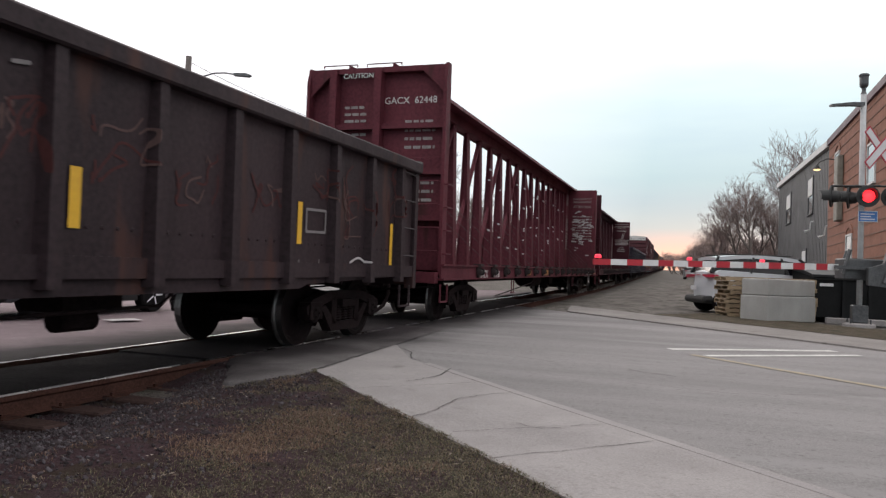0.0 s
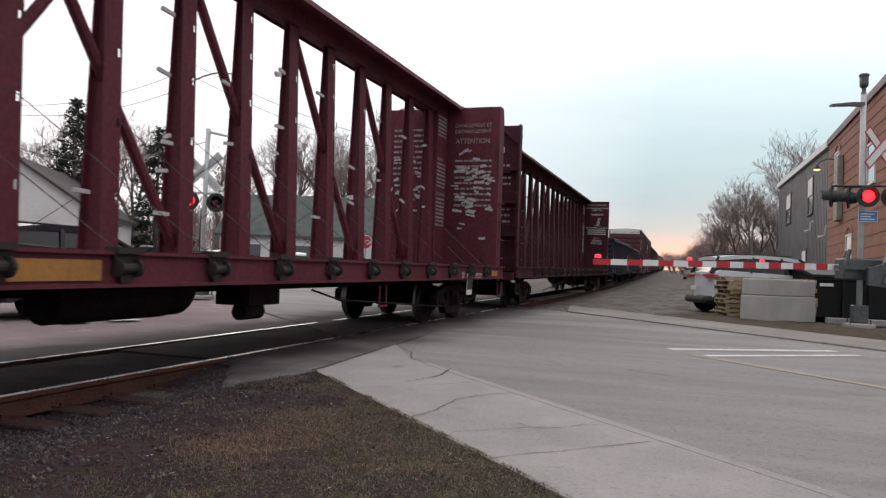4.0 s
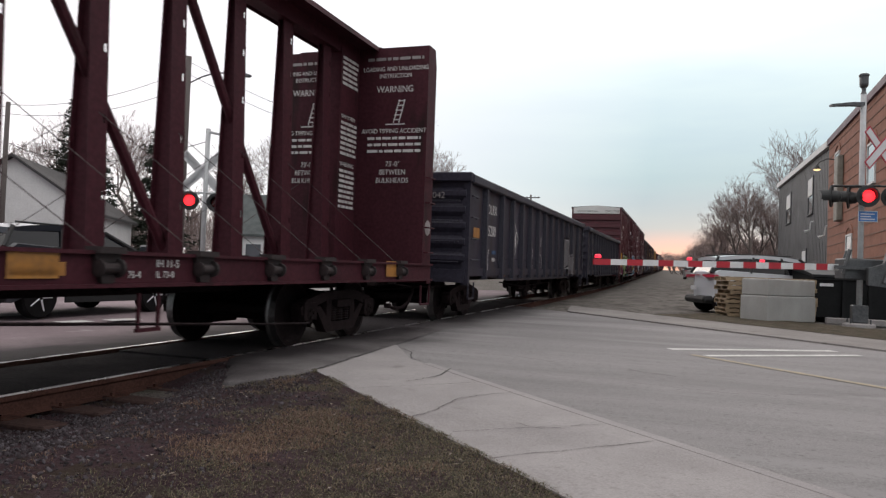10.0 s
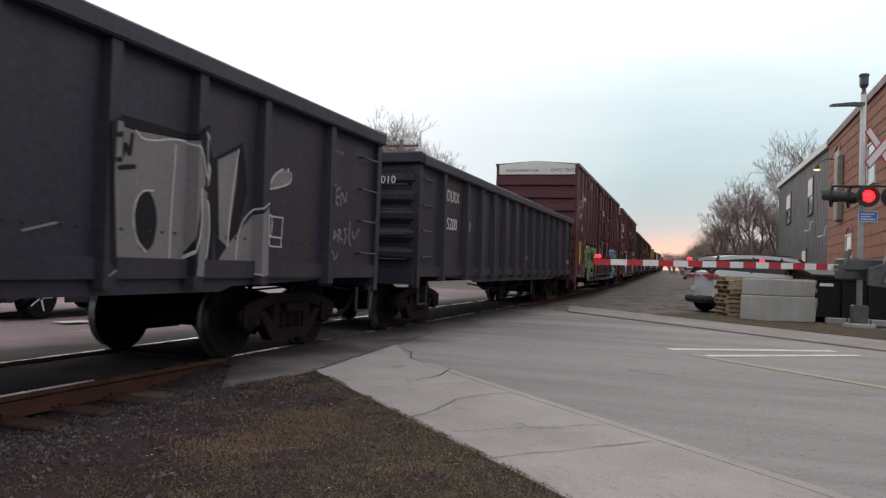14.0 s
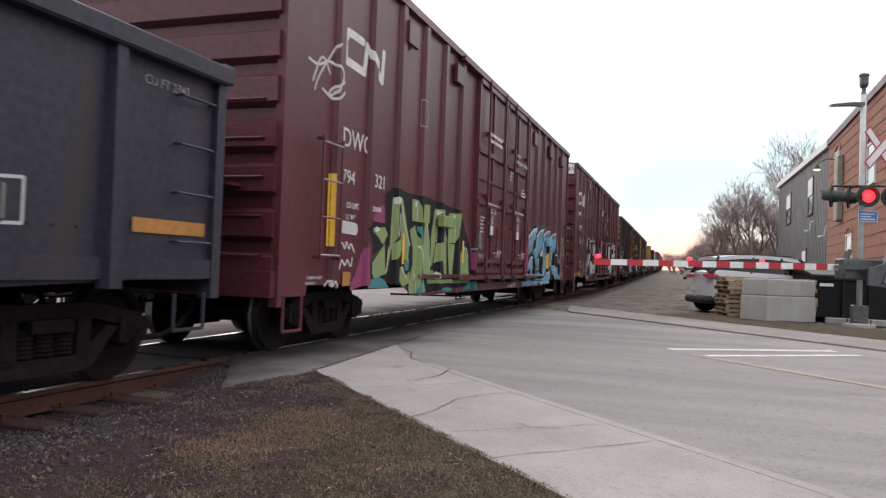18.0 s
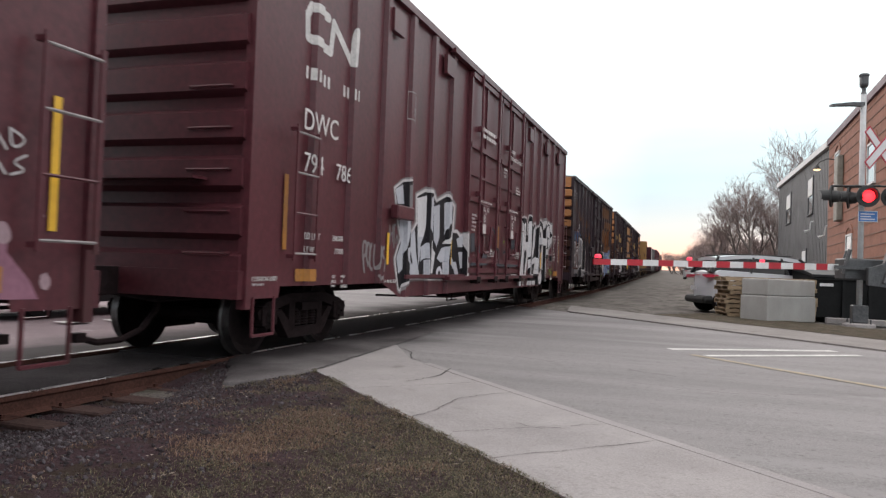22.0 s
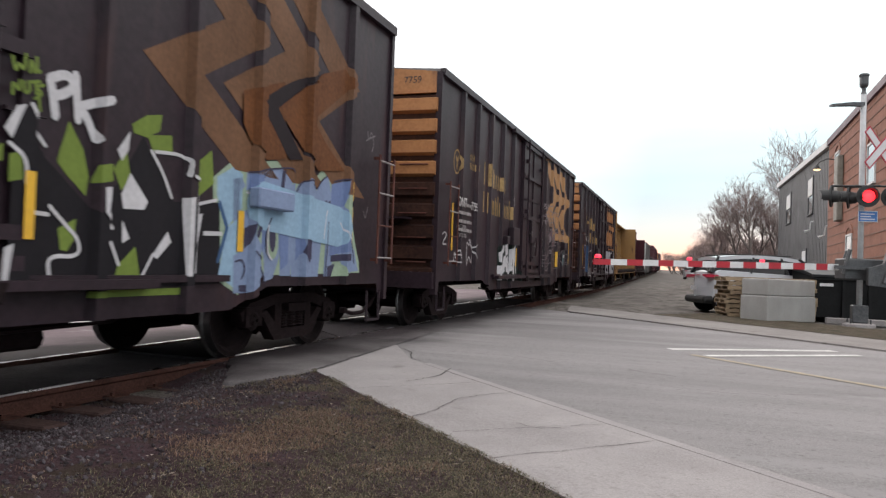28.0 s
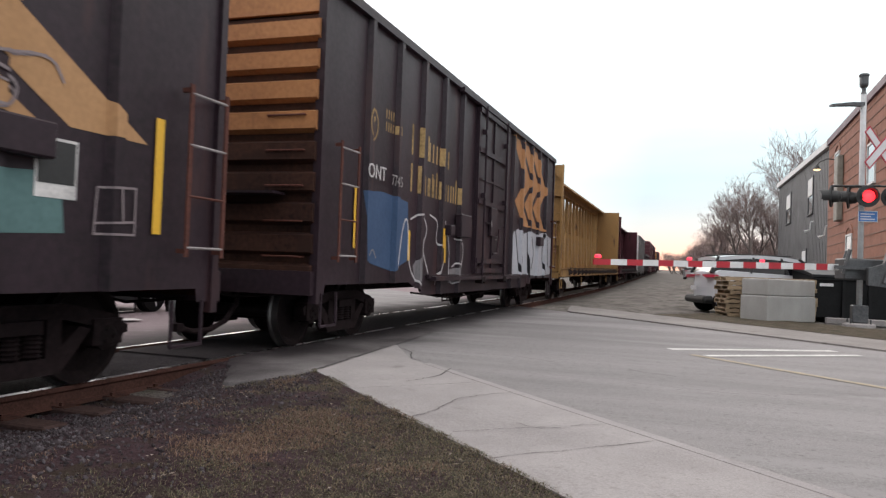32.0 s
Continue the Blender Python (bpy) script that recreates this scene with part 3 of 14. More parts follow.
# ---- centre-beam flat car ----
def centerbeam(s0, s1, top, paint, label, roll=True, phase=0.0, rear=0.0):
    car, L = start_car("centerbeam_flatcar", s0, s1, 2.6, label, "flat car", roll)
    h, w, deck = L / 2, 1.42, 1.08
    th = 0.36
    # bulkheads: a sheet towards the load, a framed back
    for s in (-1, 1):
        tb = th if s > 0 else 0.21
        e = h - rear if s > 0 else h
        yo, yi = s * e, s * (e - tb)
        bh = base("bulkhead")
        bh.parent = car
        bm = bmesh.new()
        box(bm, -w, w, *sorted((yi, yi - s * 0.03)), deck - 0.05, top)
        part("face_sheet", bm, paint, bh)
        for d in (-1, 1):
            bm = bmesh.new()
            prism(bm, [(s * (e - tb), deck - 0.12), (s * e, deck - 0.12), (s * e, top - 0.3), (s * (e - 0.08), top), (s * (e - tb), top)], *sorted((d * w, d * (w - 0.06))))
            part("side_frame_plate", bm, paint, bh)
        for x in (-0.87, 0.05):
            bm = bmesh.new()
            box(bm, x - 0.07, x + 0.07, *sorted((yi, yo)), deck, top - 0.05)
            part("back_post", bm, paint, bh)
        for z in (deck + 0.9, deck + 1.75, deck + 2.6, top - 0.08):
            bm = bmesh.new()
            box(bm, -w + 0.05, w - 0.05, *sorted((yi, yo - s * 0.06)), z - 0.05, z + 0.05)
            part("back_beam", bm, paint, bh)
        for d in (-1, 1):
            bm = bmesh.new()
            prism(bm, [(d * (w - 0.06), top - 0.12), (d * (w - 0.06), top - 0.55), (d * (w - 0.5), top - 0.12)], *sorted((yo - s * 0.1, yo - s * 0.06)), "y")
            part("gusset", bm, paint, bh)
        bm = bmesh.new()
        for d in (-0.62, 0.28):
            prism(bm, [(d, top), (d, top + 0.08), (d + 0.14, top)], *sorted((yi, yi + s * 0.05)), "y")
            pipe(bm, [(d - 0.5, yi + s * 0.1, top), (d - 0.5, yi + s * 0.1, top + 0.05), (d + 0.2, yi + s * 0.1, top + 0.05), (d + 0.2, yi + s * 0.1, top)], 0.012, 5)
        part("lifting_lug", bm, paint, bh)
        end_rungs(car, 0.85, yo if s < 0 else yo + 0.08, [deck + 0.3 + 0.42 * k for k in range(5)], 0.5, paint)
        rungs(car, w, -h + 0.04 if s < 0 else e - 0.33, [deck + 0.25 + 0.42 * k for k in range(4)], 0.28, paint)
        # platform and step beyond the bulkhead
        bm = bmesh.new()
        box(bm, -w + 0.05, w - 0.05, *sorted((yo, yo + s * 0.18)), deck - 0.28, deck - 0.08)
        y = s * (h - 0.2)
        for d in (-1, 1):
            pipe(bm, [(d * w, y - 0.2, deck - 0.3), (d * w, y - 0.2, deck - 0.62), (d * w, y + 0.2, deck - 0.62), (d * w, y + 0.2, deck - 0.3)], 0.018, 5)
        part("end_platform", bm, paint, bh)
    # deck and side sills
    bm = bmesh.new()
    box(bm, -w, w, -h + th, h - th, deck - 0.06, deck)
    part("deck", bm, paint, car)
    for s in (-1, 1):
        bm = bmesh.new()
        prism(bm, [(s * x, z) for x, z in ((w - 0.10, deck - 0.225), (w + 0.06, deck - 0.225), (w + 0.06, deck - 0.195), (w + 0.015, deck - 0.195), (w + 0.015, deck + 0.035), (w + 0.06, deck + 0.035),
                                           (w + 0.06, deck + 0.065), (w - 0.10, deck + 0.065), (w - 0.10, deck + 0.035), (w - 0.02, deck + 0.035), (w - 0.02, deck - 0.195), (w - 0.10, deck - 0.195))], -h, h, "y")
        part("side_sill", bm, paint, car)

    def mkwinch(bm):
        prism(bm, [(-0.17, 0.12), (0.11, 0.12), (0.04, -0.12), (-0.08, -0.12)], 0.0, 0.05)
        lathe(bm, [(0.04, -0.13), (0.07, -0.125), (0.07, -0.11), (0.045, -0.10), (0.045, 0.07), (0.075, 0.075), (0.075, 0.10), (0.04, 0.105), (0.035, 0.14)], 12, "y", (0.06, -0.02, 0.0))
        prism(bm, [(-0.17, 0.165), (0.11, 0.165), (0.11, 0.115), (-0.17, 0.115)], -0.05, 0.10)
    pitch = 1.195
    places = [pitch * k + phase for k in range(-12, 12)]
    places = [y for y in places if abs(y) < h - th - 0.9]
    bays = places
    for y in bays:
        for s in (-1, 1):
            shared("winch", cached("winch" + paint.name, mkwinch, WINCH), car, pose(s * (w + 0.012), y, deck - 0.07, 0, 0, 0 if s > 0 else 180))
    # centre beam: tapered posts, top chord, bracing

    def mkpost(bm):
        """Two flange plates drawn together towards the top, a boxed core, and keyhole slots in the overhang of the flanges."""
        z0, z1, wide = deck, top - 0.02, 0.125
        slots = [z0 + 0.62, z0 + 1.40, z0 + 2.12, z0 + 2.75, z0 + 3.25]

        def at(z):
            return 0.150 + (0.045 - 0.150) * (z - z0) / (z1 - z0)

        def plate(sx, ya, yb, za, zb, t=0.014):
            v = [bm.verts.new((sx * (at(z) - d), y, z)) for z in (za, zb) for y in (ya, yb) for d in (0.0, t)]
            fs = [bm.faces.new([v[i] for i in q]) for q in ((0, 1, 3, 2), (4, 6, 7, 5), (0, 4, 5, 1), (2, 3, 7, 6), (0, 2, 6, 4), (1, 5, 7, 3))]
            bmesh.ops.recalc_face_normals(bm, faces=fs)
        for sx in (-1, 1):
            plate(sx, -wide, wide - 0.058, z0, z1)
            plate(sx, wide - 0.022, wide, z0, z1)
            lower = z0
            for z in slots + [None]:
                upper = z - 0.045 if z else z1
                plate(sx, wide - 0.058, wide - 0.022, lower, upper)
                lower = z + 0.045 if z else z1
        core = wide - 0.062
        a = [bm.verts.new((sx * at(z0) * 0.92, y * core, z0)) for sx, y in ((-1, -1), (1, -1), (1, 1), (-1, 1))]
        b = [bm.verts.new((sx * at(z1) * 0.80, y * core, z1)) for sx, y in ((-1, -1), (1, -1), (1, 1), (-1, 1))]
        fs = [bm.faces.new((a[i], a[(i + 1) % 4], b[(i + 1) % 4], b[i])) for i in range(4)]
        bmesh.ops.recalc_face_normals(bm, faces=fs)
    for y in places:
        shared("beam_post", cached("cbpost%.2f%s" % (top, paint.name), mkpost, paint), car, pose(0, y, 0))
    ye = h - th - rear
    bm = bmesh.new()
    prism(bm, [(-0.48, top + 0.03), (0.48, top + 0.03), (0.50, top - 0.06), (0.48, top - 0.06), (0.46, top), (0.14, top), (0.12, top - 0.22), (-0.12, top - 0.22), (-0.14, top), (-0.46, top), (-0.48, top - 0.06), (-0.50, top - 0.06)], -h + 0.27, ye, "y")
    part("top_chord", bm, paint, car)
    bm = bmesh.new()
    box(bm, -0.14, 0.14, ye - 0.72, ye, deck, top - 0.02)
    part("end_web", bm, paint, car)
    for k0 in list(range(-10, -1, 2)) + list(range(-1, 9, 2)):          # rising to the middle from the front, falling from it to the rear
        y0, y1 = phase + pitch * k0, phase + pitch * (k0 + 2)
        if y0 < -ye + 0.2 or y1 > ye - 0.2:
            continue
        za, zb = (deck + 0.10, top - 0.25) if k0 < -1 else (top - 0.25, deck + 0.10)
        bm = bmesh.new()
        tube(bm, (0.0, y0, za), (0.0, y1, zb), 0.062, n=8)
        part("diagonal_brace", bm, paint, car)

    def mkcable(bm):
        tube(bm, (0.12, -pitch, 1.45), (w - 0.03, 0.0, 0.05), 0.0045, n=4)
    for y in bays[1:]:
        shared("tie_down_cable", cached("cable%s" % paint.name, mkcable, CABLE), car, pose(0, y, deck))
    for y in bays[:-1]:
        shared("tie_down_cable", cached("cable%s" % paint.name, mkcable, CABLE), car, pose(0, y, deck, 0, 0, 180))
    underframe(car, L, deck - 0.08, paint, rod=False)
    for s in (-1, 1):               # brake rods that climb from the bogies, hung in straps, and a stirrup
        bm = bmesh.new()
        dz = -0.08 if s > 0 else 0.0
        pipe(bm, [(1.38, s * 7.4, 0.45 + dz), (1.38, s * 6.45, 0.50 + dz), (1.38, s * 3.2, 0.70 + dz), (1.30, s * 2.6, 0.76)], 0.014, 5)
        part("brake_rod", bm, GRIME, car)
        bm = bmesh.new()
        for dy in (-0.12, 0.12):
            box(bm, 1.37, 1.39, s * 4.62 + dy - 0.015 if s > 0 else -5.62 + dy - 0.015, s * 4.62 + dy + 0.015 if s > 0 else -5.62 + dy + 0.015, 0.48, deck - 0.28)
        yb_ = 4.62 if s > 0 else -5.62
        box(bm, 1.36, 1.40, yb_ - 0.14, yb_ + 0.14, 0.47, 0.50)
        part("stirrup", bm, paint, car)
    bm = bmesh.new()
    tube(bm, (0.55, -0.55, 0.80), (0.55, 0.95, 0.80), 0.30, n=18)
    part("slung_tank", bm, GRIME, car, "black air tank slung under the deck")
    return car, w


# ---- boxcar ----
def rib_profile(L, ribs, skip, depth, wid):
    """Breakpoints (y, out) along a side with trapezoid ribs."""
    pts = [(-L / 2, 0.0)]
    for y in ribs:
        if any(a < y < b for a, b in skip):
            continue
        pts += [(y - wid / 2 - depth * 0.5, 0.0), (y - wid / 2, depth), (y + wid / 2, depth), (y + wid / 2 + depth * 0.5, 0.0)]
    pts.append((L / 2, 0.0))
    return pts


def out_at(prof, y):
    for (a, oa), (b, ob) in zip(prof, prof[1:]):
        if a <= y <= b:
            return oa + (ob - oa) * ((y - a) / (b - a) if b > a else 0)
    return 0.0


def boxcar(s0, s1, top, paint, end_paint, label, door=(-2.05, 2.67), leaves=2, rib_pitch=1.0, rib_depth=0.06, rib_w=0.14, inset=2.1, lo=0.62, cap=None, roll=True, end_ribs=8,
           roof_paint=None, name="boxcar", ladder_paint=None):
    car, L = start_car(name, s0, s1, inset, label, "boxcar", roll)
    h, w = L / 2, 1.53
    eave = top - 0.16
    n = int(round((L - 0.5) / rib_pitch))
    ribs = [-h + 0.25 + (L - 0.5) * i / n for i in range(n + 1)]
    prof = rib_profile(L, ribs[1:-1], [(door[0] - 0.1, door[1] + 0.1)], rib_depth, rib_w)

    def low(y):
        """Lower edge of the side: cut up over the bogies, deepest amidships."""
        a = abs(y)
        e = h - inset
        if a > e + 1.45:
            return lo + 0.10
        if a > e - 1.35:
            return lo + 0.22
        if a > e - 2.0:
            return lo + 0.22 - 0.22 * (e - 1.35 - a) / 0.65
        return lo
    e = h - inset
    cuts = [c for c in (-(e + 1.46), -(e + 1.44), -(e - 1.34), -(e - 2.0), e - 2.0, e - 1.34, e + 1.44, e + 1.46) if -h < c < h]
    for s in (-1, 1):
        ys = sorted({round(p[0], 4) for p in prof} | {round(c, 4) for c in cuts})
        bm = bmesh.new()
        lower = [bm.verts.new((s * (w + out_at(prof, y)), y, low(y))) for y in ys]
        upper = [bm.verts.new((s * (w + out_at(prof, y)), y, eave)) for y in ys]
        for i in range(len(ys) - 1):
            q = (lower[i], lower[i + 1], upper[i + 1], upper[i])
            bm.faces.new(q if s > 0 else q[::-1])
        part("side_wall", bm, paint, car)
        bm = bmesh.new()
        box(bm, *sorted((s * (w - 0.02), s * (w + 0.075))), -h, h, eave - 0.06, eave + 0.06)
        part("eave_rail", bm, paint, car)
        bm = bmesh.new()
        box(bm, *sorted((s * (w + 0.01), s * (w + 0.07))), -(e - 2.1), e - 2.1, lo + 0.28, lo + 0.34)
        part("sill_step", bm, paint, car)
        # plug doors
        dw = (door[1] - door[0]) / leaves
        for k in range(leaves):
            y0, y1 = door[0] + dw * k + 0.02, door[0] + dw * (k + 1) - 0.02
            dr = base("door")
            dr.parent = car
            x = lambda a: s * (w + a)
            bm = bmesh.new()
            box(bm, *sorted((x(0.0), x(0.055))), y0, y1, lo + 0.35, eave - 0.12)
            part("leaf", bm, paint, dr)
            for i, z in enumerate((lo + 0.42, lo + 0.62, 2.44, 2.92, 3.48, eave - 0.18)):
                bm = bmesh.new()
                thick = 0.025 if i == 3 else 0.05
                box(bm, *sorted((x(0.055), x(0.085 if i == 3 else 0.11))), y0 + 0.03, y1 - 0.03, z - thick, z + thick)
                part("door_rail", bm, paint, dr)
            for yv in (y0 + 0.05, (y0 + y1) / 2, y1 - 0.05):
                bm = bmesh.new()
                box(bm, *sorted((x(0.055), x(0.09))), yv - 0.045, yv + 0.045, lo + 0.36, eave - 0.14)
                part("door_stile", bm, paint, dr)
            for yv in (y0 + (0.62 if leaves == 2 else 0.38), y1 - 0.33):
                bm = bmesh.new()
                tube(bm, (x(0.13), yv, lo + 0.15), (x(0.13), yv, eave - 0.05), 0.022, n=6)
                for z in (lo + 0.5, lo + 1.9, lo + 3.2):
                    box(bm, *sorted((x(0.06), x(0.15))), yv - 0.05, yv + 0.05, z, z + 0.10)
                part("lock_bar", bm, paint, dr)
            bm = bmesh.new()
            yl = y0 + (1.42 if leaves == 2 else 1.5)
            pipe(bm, [(x(0.10), yl - 0.25, 1.40), (x(0.14), yl - 0.02, 1.42), (x(0.15), yl, 1.55), (x(0.16), yl + 0.05, 1.95)], 0.03, 6)
            part("door_lever", bm, paint, dr)
            bm = bmesh.new()
            box(bm, *sorted((x(0.056), x(0.125))), yl - 0.50, yl, 1.78, 2.38)
            bevelled(bm, 0.01)
            part("lever_plate", bm, paint, dr)
            for dy in (-0.62, 0.95):
                bm = bmesh.new()
                box(bm, *sorted((x(0.056), x(0.10))), yl + dy - 0.16, yl + dy + 0.16, 2.02, 2.05)
                part("door_step", bm, paint, dr)
            for yv in (y0 + (0.62 if leaves == 2 else 0.38), y1 - 0.33):
                bm = bmesh.new()
                prism(bm, [(yv - 0.14, lo + 0.30), (yv + 0.14, lo + 0.30), (yv + 0.10, lo + 0.16), (yv + 0.03, lo + 0.20), (yv - 0.03, lo + 0.20), (yv - 0.10, lo + 0.16)], *sorted((x(0.02), x(0.17))))
                part("door_roller", bm, GRIME, dr)
        bm = bmesh.new()
        box(bm, *sorted((s * (w + 0.02), s * (w + 0.16))), door[0] - (1.2 if leaves == 2 else door[1] - door[0]), door[1] + 1.2, lo + 0.24, lo + 0.31)
        part("lower_door_track", bm, paint, car)
        bm = bmesh.new()
        box(bm, *sorted((s * (w + 0.02), s * (w + 0.13))), door[0] - 1.2, door[1] + 1.2, eave - 0.11, eave - 0.03)
        part("upper_door_track", bm, paint, car)
        # jacking pads and step irons
        for y in (-(h - 0.35), h - 0.35):
            bm = bmesh.new()
            pipe(bm, [(s * w, y - 0.2, lo + 0.12), (s * w, y - 0.2, lo - 0.28), (s * w, y + 0.2, lo - 0.28), (s * w, y + 0.2, lo + 0.12)], 0.018, 5)
            part("step", bm, paint, car)
    lp = ladder_paint or paint
    for y in (-h + (0.70 if cap else 0.30), h - 0.57):
        ladder(car, w + 0.05, y, lo + 0.50, lo + 1.98, 0.49, 4, lp)
    # ends with horizontal corrugations
    for s in (-1, 1):
        z0, z1 = lo + 0.15, top - 0.55
        dz = (z1 - z0) / end_ribs
        for k in range(end_ribs):
            z = z0 + dz * k
            rr = [(0.0, z), (0.0, z + dz * 0.12), (-0.10, z + dz * 0.24), (-0.10, z + dz * 0.78), (0.0, z + dz * 0.88), (0.0, z + dz), (0.06, z + dz), (0.06, z)]
            bm = bmesh.new()
            prism(bm, [(s * (h - a - 0.02), zz) if s > 0 else (-(h - 0.02) + a, zz) for a, zz in rr], -w + 0.03, w - 0.03)
            for f in bm.faces:          # the recesses: rusted paint, darkened for the shade in them
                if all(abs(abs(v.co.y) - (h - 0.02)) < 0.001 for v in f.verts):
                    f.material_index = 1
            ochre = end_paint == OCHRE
            # lower ochre ribs: rust colour, with the shade between the cars put in
            part("end_panel", bm, [OCHRE_RUST_SHADE if ochre and k < end_ribs * 0.45 else end_paint, OCHRE_RUST_SHADE if ochre else end_paint], car)
        bm = bmesh.new()
        yo = s * (h + 0.055)
        prism(bm, [(-w, top - 0.52), (w, top - 0.52), (w, eave), (0.0, top), (-w, eave)], *sorted((s * (h - 0.05), s * (h + 0.02))), "y")
        part("end_cap", bm, cap or end_paint, car)
        for d in (-1, 1):
            bm = bmesh.new()
            box(bm, *sorted((d * (w - 0.07), d * (w + 0.035))), *sorted((s * (h - 0.06), s * (h + 0.03))), lo, eave)
            part("corner_post", bm, paint, car)
        bm = bmesh.new()
        box(bm, -w, w, *sorted((s * (h - 0.05), s * (h + 0.12))), lo + 0.1, lo + 0.38)
        part("end_sill", bm, paint, car)
        end_rungs(car, 0.86, s * h if s < 0 else h + 0.1, [lo + 0.55 + 0.42 * k for k in range(5)], 0.5, lp, 0.10)
        bm = bmesh.new()
        box(bm, -1.1, 1.1, *sorted((s * (h + 0.03), s * (h + 0.32))), lo + 1.28, lo + 1.31)
        part("crossover_platform", bm, paint, car)
    bm = bmesh.new()
    prism(bm, [(-w - 0.06, eave + 0.05), (0, top), (w + 0.06, eave + 0.05), (w + 0.06, eave), (-w - 0.06, eave)], -h, h, "y")
    part("roof", bm, roof_paint or GREYCAR, car)
    for i in range(int(L / 1.2)):
        bm = bmesh.new()
        y = -h + 0.6 + 1.2 * i
        prism(bm, [(-w, eave + 0.09), (0, top + 0.04), (w, eave + 0.09), (w, eave + 0.05), (0, top), (-w, eave + 0.05)], y - 0.04, y + 0.04, "y")
        part("roof_seam", bm, roof_paint or GREYCAR, car)
    bm = bmesh.new()
    box(bm, -w + 0.02, w - 0.02, -h + 0.05, h - 0.05, lo + 0.3, lo + 0.4)
    part("floor", bm, GRIME, car)
    underframe(car, L, lo + 0.32, paint)
    return car, w, prof


# ---- the ground ----
def sheet(name, xs, ys, z, material, label="", kind="structure"):
    """A ground surface over a grid; z(x, y) gives its height."""
    bm = bmesh.new()
    vs = [[bm.verts.new((x, y, z(x, y))) for x in xs] for y in ys]
    for j in range(len(ys) - 1):
        for i in range(len(xs) - 1):
            bm.faces.new((vs[j][i], vs[j][i + 1], vs[j + 1][i + 1], vs[j + 1][i]))
    return tagged(part(name, bm, material, smooth=True), label, "ground", kind=kind)


far = [-2500, -900, -400, -200, -120, -80, -50, -35, -25, -18, -14, -11, -9, -8, -7, -6.4, -5.8, -5.2, -4.6, -4, -3, -2, 0, 2, 5, 10, 20, 40, 80, 200, 500, 2500]
along = [-2500, -500, -150, -60, -25, -15, -8, -4, -2, 0, 2, 4, 6, 8, 10, 13, 16, 20, 25, 30, 36, 43, 50, 58, 65, 80, 100, 130, 160, 200, 260, 320, 420, 700, 1200, 4000]
sheet("ground", far, along, lambda x, y: ground_z(y) - (0.27 if -6.5 < x < -3.5 and -9 < y < 5 else 0.16), GRAVEL, "dusty grey gravel and bare earth")


def slab(name, corners, lift, material, label, n=14, thick=0.16):
    """A paved area between two lines of corners, draped on the land."""
    (a, b), (c, d) = corners
    bm = bmesh.new()
    top = []
    for i in range(n + 1):
        t = i / n
        row = []
        for j in range(5):
            u = j / 4
            x = (a[0] * (1 - t) + b[0] * t) * (1 - u) + (c[0] * (1 - t) + d[0] * t) * u
            y = (a[1] * (1 - t) + b[1] * t) * (1 - u) + (c[1] * (1 - t) + d[1] * t) * u
            row.append(bm.verts.new((x, y, ground_z(y) + lift)))
        top.append(row)
    for i in range(n):
        for j in range(4):
            bm.faces.new((top[i][j], top[i][j + 1], top[i + 1][j + 1], top[i + 1][j]))
    r = bmesh.ops.extrude_face_region(bm, geom=bm.faces[:])
    bmesh.ops.translate(bm, verts=[v for v in r["geom"] if isinstance(v, bmesh.types.BMVert)], vec=(0, 0, -thick))
    bmesh.ops.recalc_face_normals(bm, faces=bm.faces[:])
    return tagged(part(name, bm, material), label, kind="structure")


def road_pt(k, y):
    """A point of the road's line x + y = k."""
    return (k - y, y)


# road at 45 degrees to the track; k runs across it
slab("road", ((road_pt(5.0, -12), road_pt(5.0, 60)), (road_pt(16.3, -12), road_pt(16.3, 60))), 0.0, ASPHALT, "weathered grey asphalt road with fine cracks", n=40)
slab("pavement", ((road_pt(3.1, -9), (-3.71, 6.81)), (road_pt(5.0, -9), (-3.20, 8.20))), 0.012, CONCRETE, "cracked pale concrete pavement slabs", n=16)
slab("pavement_end", (((-3.71, 6.81), (-3.98, 9.50)), ((-3.20, 8.20), (-3.92, 9.50))), 0.011, CONCRETE, "tapering end of the concrete pavement at the crossing", n=8)
slab("far_pavement", ((road_pt(16.3, -6), road_pt(16.3, 19.6)), (road_pt(18.9, -6), road_pt(18.9, 22.6))), 0.03, PAVING_DIM, "dull grey concrete pavement with a low kerb")

# track: two rails
for side, off in (("near", 0.755), ("far", -0.755)):
    bm = bmesh.new()
    ys = [-60, -40, -25, -15] + [y * 2.5 for y in range(-5, 27)] + [75, 90, 110, 140, 180, 230, 300, 420]
    prof = [(-0.035, 0.0), (0.035, 0.0), (0.036, -0.04), (0.010, -0.06), (0.010, -0.14), (0.07, -0.17), (-0.07, -0.17), (-0.010, -0.14), (-0.010, -0.06), (-0.036, -0.04)]
    rows = [[bm.verts.new((track_x(y) + off + a, y, ground_z(y) + b)) for a, b in prof] for y in ys]
    for r0, r1 in zip(rows, rows[1:]):
        for i in range(len(prof)):
            f = bm.faces.new((r0[i], r0[(i + 1) % 10], r1[(i + 1) % 10], r1[i]))
            f.material_index = 0 if i == 0 else 1
    bmesh.ops.recalc_face_normals(bm, faces=bm.faces[:])
    tagged(part("rail", bm, [RAIL_TOP, RUST]), "steel rail with a polished head and rusty web", "rail", "rails of the track", "structure")


